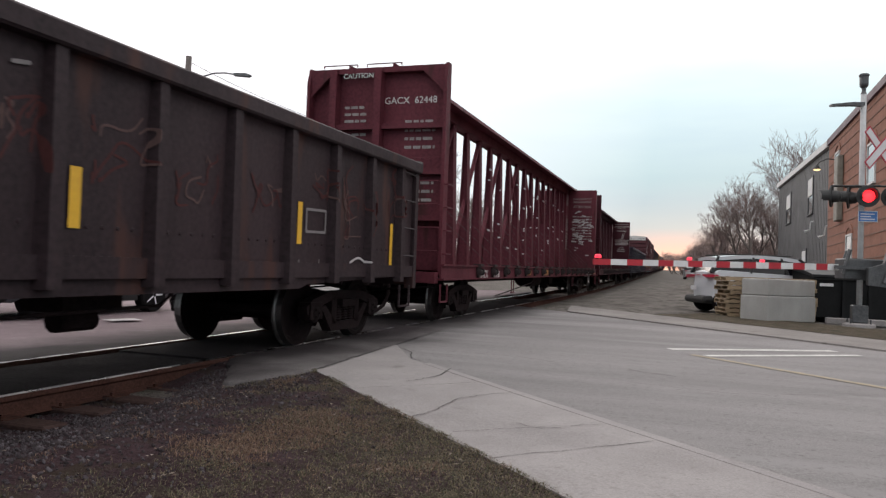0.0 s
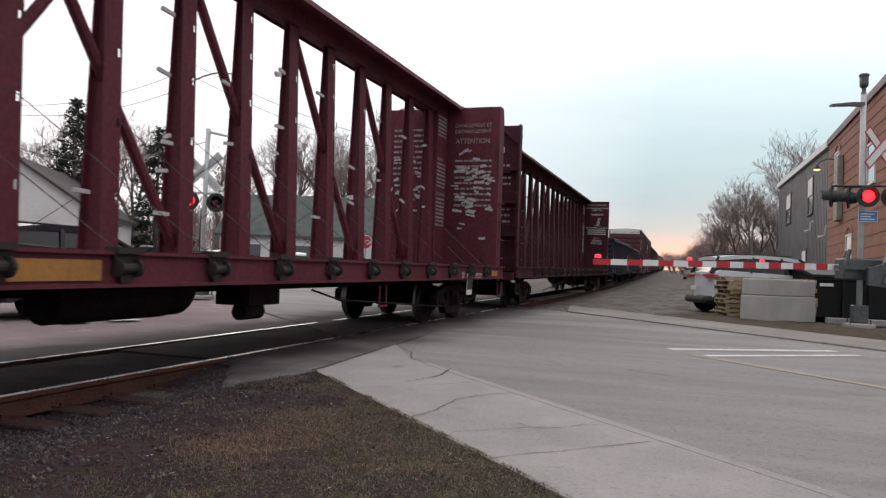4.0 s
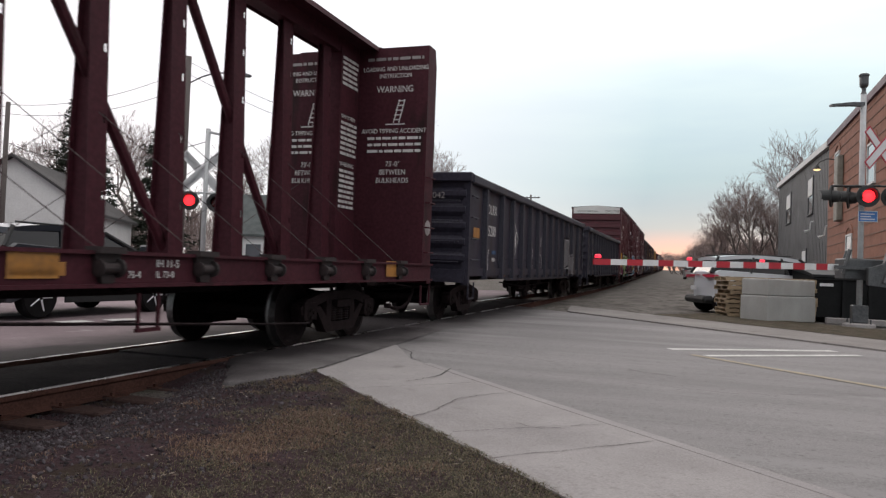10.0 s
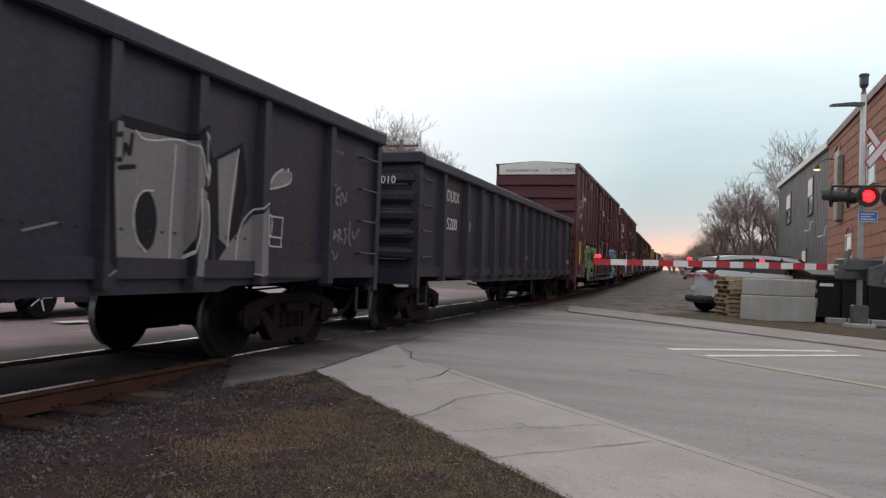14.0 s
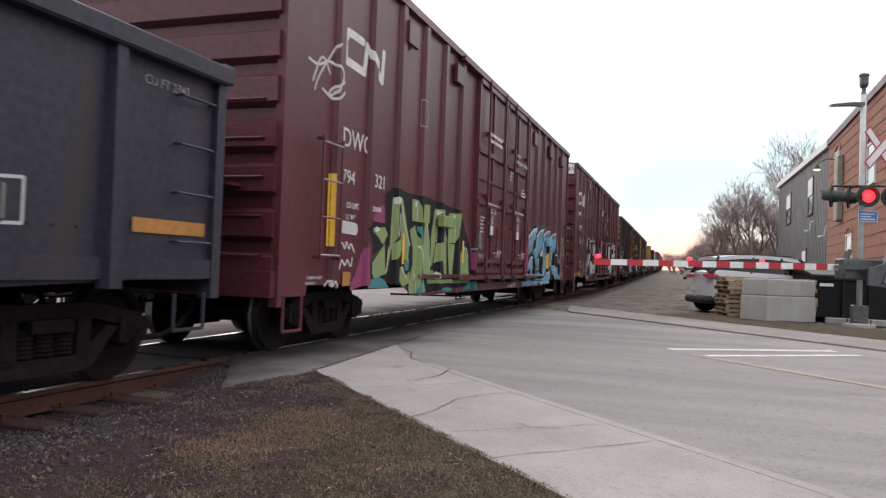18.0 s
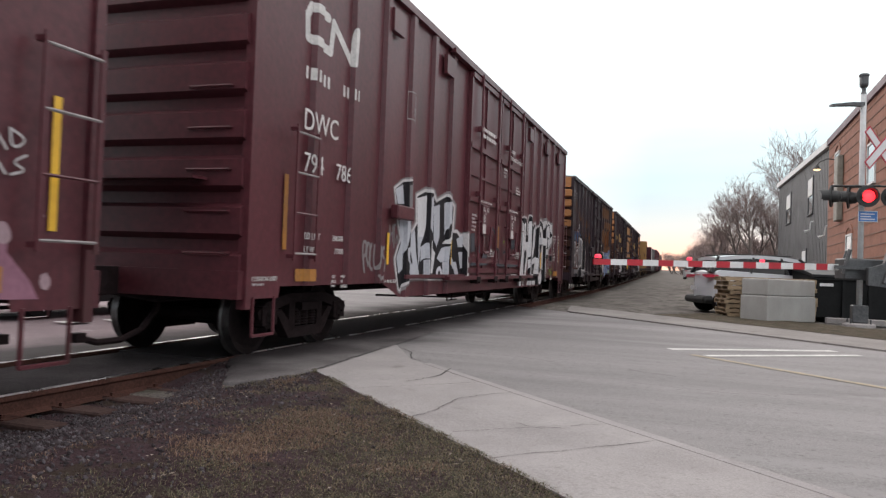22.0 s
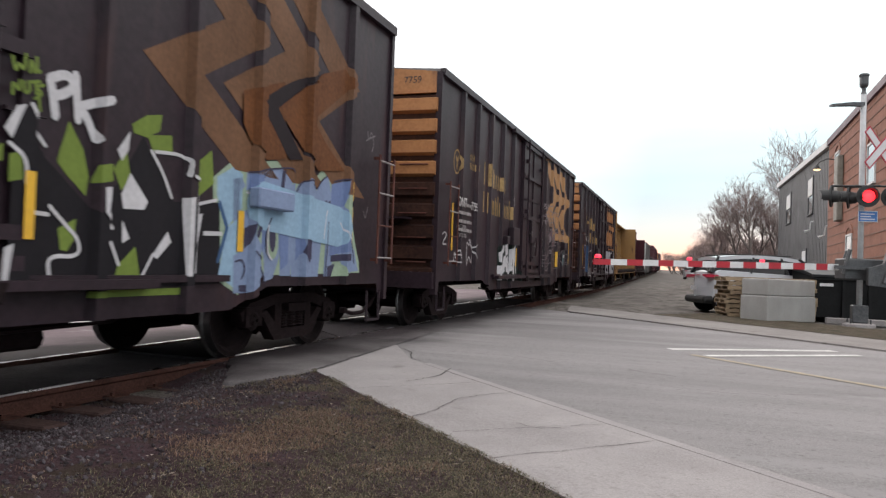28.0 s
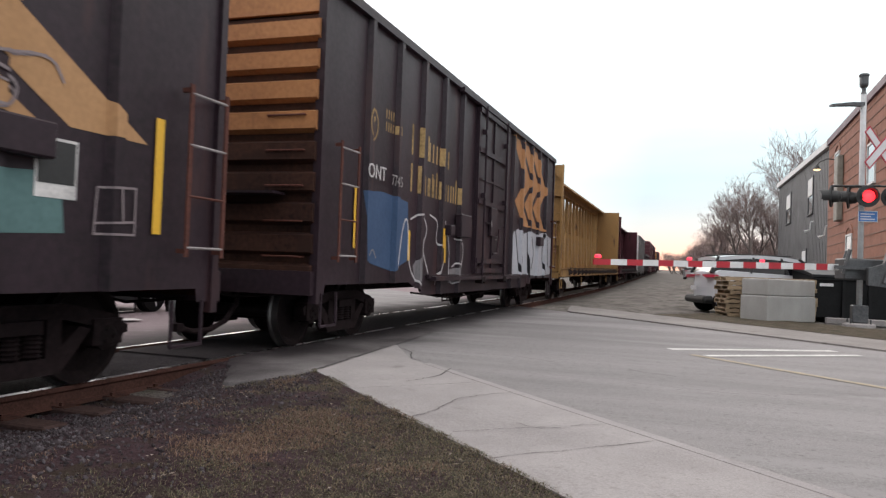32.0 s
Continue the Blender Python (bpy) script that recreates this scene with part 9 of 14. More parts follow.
scrawl(car_d1, side_d1, "white painted tag", [
    (CHALK, 0.160, [(-7.80, 1.57), (-7.43, 1.56)]),
    (CHALK, 0.030, [(-7.87, 1.26), (-7.82, 1.40), (-7.71, 1.27), (-7.69, 1.41), (-7.59, 1.27), (-7.56, 1.39), (-7.44, 1.26)]),
    (CHALK, 0.030, [(-7.85, 1.04), (-7.80, 1.17), (-7.70, 1.06), (-7.64, 1.18), (-7.53, 1.04), (-7.49, 1.18)]),
    (CHALK, 0.030, [(-8.24, 0.83), (-8.13, 0.91), (-8.15, 0.80), (-8.05, 0.91), (-8.01, 0.80), (-7.90, 0.88), (-7.92, 0.80)])])

scrawl(car_d2, side_d2, "silver and black painted scrawl", [
    (CHALK_DIM, 0, [(-5.60, 2.26), (-5.23, 2.43), (-4.86, 2.50), (-4.79, 2.39), (-4.79, 1.71), (-4.67, 1.81), (-4.70, 2.26), (-4.23, 2.41), (-3.74, 2.41), (-3.62, 2.29), (-3.10, 2.45), (-2.51, 2.26), (-2.58, 1.81), (-2.17, 1.75), (-1.94, 1.80), (-1.88, 0.86), (-4.77, 0.85), (-5.08, 0.77), (-5.20, 0.65), (-5.31, 0.71), (-5.48, 1.11), (-5.51, 1.22), (-5.31, 1.51), (-5.40, 1.66)]),
    (CHALK, 0, [(-5.57, 2.25), (-5.21, 2.41), (-4.88, 2.46), (-4.83, 2.38), (-4.83, 1.69), (-4.79, 1.65), (-4.61, 1.80), (-4.65, 2.24), (-4.23, 2.37), (-3.79, 2.38), (-3.64, 2.25), (-3.11, 2.40), (-2.60, 2.23), (-2.65, 1.78), (-2.41, 1.80), (-2.22, 1.71), (-2.00, 1.76), (-1.94, 0.89), (-2.53, 0.86), (-3.28, 0.85), (-4.73, 0.88), (-5.11, 0.80), (-5.21, 0.69), (-5.28, 0.73), (-5.45, 1.11), (-5.47, 1.22), (-5.27, 1.51), (-5.36, 1.67)]),
    (INK, 0, [(-5.53, 2.23), (-5.21, 2.37), (-4.92, 2.42), (-4.89, 2.36), (-4.88, 1.65), (-4.80, 1.60), (-4.55, 1.77), (-4.59, 2.21), (-4.23, 2.32), (-3.83, 2.32), (-3.68, 2.19), (-3.13, 2.35), (-2.69, 2.20), (-2.75, 1.73), (-2.43, 1.73), (-2.25, 1.65), (-2.07, 1.69), (-2.02, 0.94), (-2.53, 0.89), (-3.29, 0.88), (-4.74, 0.90), (-5.12, 0.84), (-5.22, 0.73), (-5.25, 0.75), (-5.40, 1.13), (-5.42, 1.21), (-5.22, 1.51), (-5.31, 1.66)]),
    (SILVER_FILL, 0, [(-5.52, 2.23), (-5.22, 2.33), (-5.16, 2.04), (-5.41, 2.02)]),
    (GREY_FILL, 0, [(-5.08, 2.34), (-4.93, 2.36), (-4.92, 1.89), (-5.06, 1.87)]),
    (SILVER_FILL, 0, [(-5.32, 1.78), (-5.01, 1.82), (-4.98, 1.63), (-5.07, 1.41), (-5.22, 1.37), (-5.30, 1.63)]),
    (SILVER_FILL, 0, [(-5.17, 1.51), (-5.06, 1.48), (-5.14, 1.28), (-5.14, 1.04), (-5.29, 0.97), (-5.39, 1.22)]),
    (SILVER_FILL, 0, [(-5.08, 1.37), (-4.92, 1.39), (-4.90, 1.24), (-4.75, 1.14), (-4.92, 1.11), (-5.05, 1.18)]),
    (SILVER_FILL, 0, [(-4.91, 1.52), (-4.66, 1.68), (-4.57, 1.31), (-4.70, 1.14), (-4.83, 1.35)]),
    (SILVER_FILL, 0, [(-4.70, 1.14), (-4.57, 1.31), (-4.37, 0.90), (-4.78, 0.92), (-4.89, 1.11)]),
    (WHITE_FILL, 0, [(-4.59, 2.18), (-4.15, 2.27), (-4.15, 1.77), (-4.25, 1.58), (-4.52, 1.56)]),
    (SILVER_FILL, 0, [(-4.53, 1.56), (-4.25, 1.58), (-4.37, 1.45), (-4.40, 1.21), (-4.45, 1.09)]),
    (SILVER_FILL, 0, [(-4.07, 2.24), (-3.93, 2.28), (-3.88, 2.03), (-3.94, 1.76), (-3.97, 1.65), (-4.08, 1.75)]),
    (SILVER_FILL, 0, [(-4.38, 1.40), (-4.11, 1.49), (-4.05, 1.23), (-4.22, 1.22), (-4.36, 1.17)]),
    (SILVER_FILL, 0, [(-4.22, 1.19), (-4.05, 1.22), (-4.03, 0.95), (-4.19, 0.94)]),
    (WHITE_FILL, 0, [(-4.00, 1.54), (-3.65, 1.32), (-3.76, 0.97), (-4.01, 0.99)]),
    (SILVER_FILL, 0, [(-3.80, 2.11), (-3.49, 2.18), (-3.45, 1.63), (-3.58, 1.43), (-3.75, 1.55)]),
    (SILVER_FILL, 0, [(-3.25, 2.22), (-2.97, 2.28), (-2.86, 1.90), (-3.05, 1.86), (-3.19, 1.65)]),
    (SILVER_FILL, 0, [(-3.56, 1.24), (-3.33, 1.42), (-2.97, 1.48), (-3.06, 1.20), (-3.36, 1.17)]),
    (SILVER_FILL, 0, [(-3.26, 1.17), (-3.06, 1.20), (-3.02, 0.88), (-3.20, 0.88)]),
    (WHITE_FILL, 0, [(-3.30, 1.50), (-2.73, 1.74), (-2.73, 1.60), (-2.95, 1.51)]),
    (SILVER_FILL, 0, [(-2.93, 1.26), (-2.74, 1.29), (-2.52, 1.07), (-2.64, 1.06)]),
    (SILVER_FILL, 0, [(-2.69, 1.17), (-2.48, 1.20), (-2.26, 0.94), (-2.46, 0.89)]),
    (SILVER_FILL, 0, [(-2.48, 1.62), (-2.07, 1.71), (-2.07, 1.48), (-2.38, 1.47)]),
    (SILVER_FILL, 0, [(-2.34, 1.38), (-2.09, 1.39), (-2.07, 1.08), (-2.20, 1.07)]),
    (HILITE, 0, [(-3.57, 1.03), (-3.48, 1.09), (-3.37, 1.11), (-3.24, 1.00), (-3.23, 0.90), (-3.31, 0.90), (-3.37, 1.04), (-3.48, 1.00), (-3.47, 0.90), (-3.56, 0.90)])])

scrawl(car_d2, side_d2, "pale painted tag", [
    (CHALK_DIM, 0.050, [(-6.51, 1.00), (-6.59, 1.25), (-6.57, 1.42), (-6.47, 1.40), (-6.47, 1.25), (-6.56, 1.20)]),
    (CHALK_DIM, 0.050, [(-6.40, 1.11), (-6.47, 1.20), (-6.45, 1.39), (-6.36, 1.39), (-6.33, 1.16), (-6.40, 1.09)]),
    (CHALK_DIM, 0.050, [(-6.30, 1.39), (-6.37, 1.26), (-6.34, 1.06), (-6.25, 1.03)]),
    (CHALK_DIM, 0.050, [(-6.20, 1.37), (-6.23, 1.14), (-6.16, 1.03), (-6.09, 1.11), (-6.09, 1.35)]),
    (CHALK_DIM, 0.050, [(-5.88, 1.33), (-6.05, 1.35), (-6.06, 1.22), (-5.90, 1.17), (-5.90, 0.98), (-6.07, 0.89), (-6.11, 0.95)]),
    (CHALK_DIM, 0.050, [(-5.84, 1.02), (-5.78, 1.18)]),
    (CHALK_DIM, 0.035, [(-5.68, 1.67), (-5.66, 1.41)]),
    (CHALK_DIM, 0.035, [(-5.67, 1.53), (-5.57, 1.59)]),
    (CHALK_DIM, 0.035, [(-5.58, 1.69), (-5.56, 1.45)]),
    (CHALK_DIM, 0.035, [(-5.52, 1.70), (-5.50, 1.36)]),
    (CHALK_DIM, 0.035, [(-5.54, 1.66), (-5.46, 1.71)]),
    (CHALK_DIM, 0.035, [(-5.44, 1.43), (-5.41, 1.58), (-5.33, 1.44)])])

scrawl(car_d2, side_d2, "white and black painted scrawl", [
    (CHALK, 0.440, [(2.66, 1.27), (2.86, 2.20), (3.12, 2.25), (3.17, 1.10)]),
    (CHALK, 0.440, [(3.49, 2.26), (3.49, 1.79), (3.99, 1.84), (3.95, 2.34)]),
    (CHALK, 0.440, [(3.56, 1.42), (3.51, 1.00)]),
    (INK, 0.340, [(2.66, 1.27), (2.86, 2.20), (3.12, 2.25), (3.17, 1.10)]),
    (INK, 0.340, [(3.49, 2.26), (3.49, 1.79), (3.99, 1.84), (3.95, 2.34)]),
    (INK, 0.340, [(3.56, 1.42), (3.51, 1.00)]),
    (WHITE_FILL, 0.170, [(2.63, 1.13), (2.83, 1.66), (2.95, 2.19)]),
    (WHITE_FILL, 0.170, [(2.97, 2.19), (3.00, 1.63), (3.03, 1.00)]),
    (WHITE_FILL, 0.170, [(2.72, 1.37), (3.00, 1.39)]),
    (WHITE_FILL, 0.170, [(3.45, 2.23), (3.45, 1.73)]),
    (WHITE_FILL, 0.170, [(3.95, 2.29), (3.94, 1.84), (3.59, 1.00)]),
    (WHITE_FILL, 0.170, [(3.45, 1.70), (3.99, 1.76)]),
    (WHITE_FILL, 0.170, [(2.56, 0.72), (2.70, 0.72)]),
    (WHITE_FILL, 0.170, [(3.13, 0.70), (3.36, 0.69)]),
    (WHITE_FILL, 0.170, [(3.89, 0.67), (4.08, 0.66)]),
    (WHITE_FILL, 0.170, [(2.51, 1.00), (3.11, 0.95)])])

scrawl(car_d2, side_d2, "white and black painted scrawl", [
    (CHALK_DIM, 0, [(3.81, 2.47), (4.03, 2.50), (4.11, 2.56), (4.28, 2.51), (4.48, 2.35), (4.74, 2.47), (4.86, 2.27), (5.20, 2.52), (5.51, 2.59), (5.84, 2.51), (5.92, 2.60), (6.18, 2.62), (6.36, 2.46), (6.72, 2.59), (7.03, 2.52), (7.13, 2.13), (6.95, 1.70), (6.45, 1.36), (3.89, 1.17)]),
    (CHALK, 0, [(3.81, 2.45), (4.04, 2.46), (4.12, 2.52), (4.26, 2.47), (4.47, 2.31), (4.74, 2.42), (4.86, 2.24), (5.20, 2.49), (5.51, 2.55), (5.84, 2.45), (5.96, 2.51), (6.18, 2.56), (6.37, 2.41), (6.73, 2.54), (6.99, 2.47), (7.08, 2.12), (6.92, 1.74), (6.45, 1.38), (3.89, 1.17)]),
    (INK, 0, [(3.81, 2.40), (4.04, 2.41), (4.21, 2.39), (4.38, 2.31), (4.47, 2.26), (4.72, 2.36), (4.83, 2.16), (5.00, 2.30), (5.23, 2.45), (5.49, 2.49), (5.78, 2.42), (5.95, 2.25), (6.00, 2.42), (6.19, 2.44), (6.34, 2.35), (6.65, 2.47), (6.89, 2.45), (7.00, 2.15), (6.87, 1.78), (6.55, 1.49), (6.31, 1.38), (6.40, 1.11), (6.54, 0.94), (6.43, 0.74), (3.92, 0.81)]),
    (INK, 0, [(3.92, 0.81), (5.85, 0.75), (5.63, 0.66), (3.93, 0.59)]),
    (WHITE_FILL, 0, [(4.10, 2.18), (4.28, 2.31), (4.32, 1.88), (4.29, 1.61), (4.09, 1.80)]),
    (WHITE_FILL, 0, [(4.09, 1.80), (4.29, 1.61), (4.30, 1.23), (4.28, 0.96), (4.00, 0.96), (4.04, 1.18), (4.18, 1.51)]),
    (WHITE_FILL, 0, [(3.82, 2.30), (3.96, 2.31), (3.98, 1.83), (4.09, 1.79), (4.00, 1.46), (3.88, 1.36)]),
    (WHITE_FILL, 0, [(4.53, 2.17), (4.75, 2.28), (4.79, 2.06), (4.75, 1.76), (4.58, 1.48), (4.47, 1.69)]),
    (WHITE_FILL, 0, [(4.47, 1.69), (4.58, 1.48), (4.36, 1.30), (4.28, 1.25)]),
    (WHITE_FILL, 0, [(4.32, 1.35), (4.89, 1.44), (5.07, 1.36), (4.78, 1.27), (4.32, 1.19)]),
    (WHITE_FILL, 0, [(4.78, 1.27), (5.07, 1.36), (5.06, 0.96), (4.62, 0.93)]),
    (WHITE_FILL, 0, [(6.08, 2.26), (6.30, 2.34), (6.37, 1.52), (6.09, 1.70)]),
    (WHITE_FILL, 0, [(6.09, 1.70), (6.37, 1.52), (6.32, 1.27), (6.49, 0.74), (6.10, 0.74), (6.04, 1.10)]),
    (WHITE_FILL, 0, [(6.32, 2.31), (6.77, 2.43), (6.95, 2.23), (6.86, 1.82), (6.58, 1.54), (6.32, 1.43)]),
    (WHITE_FILL, 0, [(3.92, 0.78), (4.36, 0.77), (4.31, 0.64), (4.09, 0.61), (3.93, 0.64)]),
    (WHITE_FILL, 0, [(4.46, 0.77), (4.90, 0.77), (4.89, 0.63), (4.64, 0.61), (4.46, 0.68)]),
    (WHITE_FILL, 0, [(3.88, 1.32), (3.99, 1.37), (3.99, 1.18), (3.90, 1.06)]),
    (WHITE_FILL, 0, [(5.93, 1.72), (5.91, 1.44), (5.82, 1.20), (5.66, 1.04), (5.47, 0.99), (5.29, 1.04), (5.14, 1.18), (5.03, 1.38), (4.98, 1.62), (5.00, 1.87), (5.07, 2.09), (5.20, 2.26), (5.37, 2.34), (5.56, 2.33), (5.74, 2.21), (5.87, 2.00)]),
    (WHITE_FILL, 0, [(5.82, 0.85), (5.79, 0.75), (5.71, 0.67), (5.57, 0.62), (5.42, 0.61), (5.27, 0.64), (5.14, 0.69), (5.06, 0.77), (5.03, 0.86), (5.05, 0.95), (5.12, 1.03), (5.24, 1.08), (5.38, 1.10), (5.54, 1.08), (5.68, 1.03), (5.78, 0.95)]),
    (SILVER_FILL, 0, [(4.09, 1.64), (4.27, 1.49), (4.28, 1.25), (4.09, 1.18)]),
    (SILVER_FILL, 0, [(5.00, 1.66), (5.17, 1.85), (5.21, 1.43), (5.02, 1.35)]),
    (SILVER_FILL, 0, [(5.08, 1.22), (5.26, 1.30), (5.26, 0.98), (5.09, 1.01)]),
    (SILVER_FILL, 0, [(5.69, 1.39), (5.91, 1.60), (5.92, 1.10), (5.77, 1.06)]),
    (SILVER_FILL, 0, [(4.59, 1.93), (4.72, 2.05), (4.72, 1.79), (4.59, 1.58)]),
    (SILVER_FILL, 0, [(6.38, 2.23), (6.67, 2.28), (6.65, 2.10), (6.40, 2.02)]),
    (INK, 0, [(5.69, 1.60), (5.69, 1.36), (5.65, 1.16), (5.58, 1.03), (5.50, 0.98), (5.40, 1.03), (5.32, 1.15), (5.26, 1.34), (5.23, 1.56), (5.23, 1.78), (5.26, 1.98), (5.32, 2.11), (5.41, 2.17), (5.50, 2.15), (5.59, 2.03), (5.66, 1.84)]),
    (CHALK, 0, [(5.49, 1.53), (5.50, 1.38), (5.48, 1.24), (5.45, 1.16), (5.41, 1.13), (5.37, 1.15), (5.33, 1.24), (5.29, 1.36), (5.27, 1.51), (5.27, 1.66), (5.29, 1.79), (5.31, 1.88), (5.35, 1.91), (5.40, 1.89), (5.44, 1.81), (5.47, 1.68)]),
    (FAINTRED, 0, [(5.45, 1.53), (5.45, 1.40), (5.45, 1.28), (5.43, 1.21), (5.41, 1.18), (5.38, 1.21), (5.35, 1.28), (5.33, 1.39), (5.31, 1.51), (5.31, 1.64), (5.32, 1.75), (5.33, 1.83), (5.36, 1.86), (5.38, 1.83), (5.41, 1.76), (5.44, 1.65)]),
    (INK, 0, [(5.37, 2.15), (5.46, 2.12), (5.57, 2.17), (5.54, 1.99), (5.42, 1.98)]),
    (INK, 0, [(5.29, 1.09), (5.53, 1.07), (5.52, 0.97), (5.41, 1.02), (5.29, 0.97)]),
    (INK, 0, [(6.48, 2.07), (6.78, 2.05), (6.68, 1.98), (6.67, 1.80), (6.73, 1.70), (6.39, 1.71), (6.53, 1.78), (6.56, 1.98)]),
    (INK, 0, [(6.27, 1.53), (6.81, 1.53), (6.67, 1.41), (6.31, 1.39)]),
    (INK, 0, [(4.03, 1.80), (4.13, 1.85), (4.12, 1.73), (4.09, 1.70)]),
    (HILITE, 0.030, [(6.33, 1.39), (6.42, 1.12), (6.70, 0.96)]),
    (HILITE, 0.070, [(6.58, 1.58), (6.74, 1.58)]),
    (GREY_FILL, 0.012, [(4.10, 1.17), (4.28, 1.18)]),
    (GREY_FILL, 0.012, [(4.12, 1.15), (4.24, 1.15)]),
    (GREY_FILL, 0.012, [(5.04, 1.09), (5.95, 1.09)]),
    (GREY_FILL, 0.012, [(6.00, 1.18), (6.33, 1.21)]),
    (GREY_FILL, 0.012, [(5.10, 1.50), (5.20, 1.50)]),
    (GREY_FILL, 0.012, [(4.33, 1.07), (5.04, 1.08)]),
    (INK, 0.024, [(5.25, 0.81), (5.16, 0.77), (5.17, 0.66), (5.25, 0.68), (5.25, 0.73)]),
    (INK, 0.024, [(5.29, 0.82), (5.30, 0.66)]),
    (INK, 0.024, [(5.30, 0.73), (5.37, 0.74)]),
    (INK, 0.024, [(5.37, 0.82), (5.38, 0.66)]),
    (INK, 0.024, [(5.50, 0.80), (5.41, 0.74), (5.49, 0.65)]),
    (INK, 0.024, [(6.03, 0.86), (6.08, 0.78), (6.12, 0.85)]),
    (INK, 0.024, [(6.13, 0.78), (6.17, 0.85)]),
    (LIME, 0.018, [(6.78, 0.94), (6.94, 1.12), (7.00, 0.96)]),
    (LIME, 0.018, [(6.92, 1.09), (6.82, 0.96)]),
    (LIME, 0.018, [(7.02, 1.10), (7.03, 0.94), (7.15, 0.98)]),
    (LIME, 0.018, [(7.15, 1.12), (7.09, 1.03), (7.22, 0.94), (7.26, 1.08)]),
    (LIME, 0.018, [(7.27, 0.94), (7.33, 1.26), (7.29, 1.10), (7.58, 1.13)]),
    (LIME, 0.018, [(6.81, 1.07), (7.38, 1.17)]),
    (LIME, 0.018, [(6.94, 0.94), (7.27, 0.98), (7.43, 1.13)])])

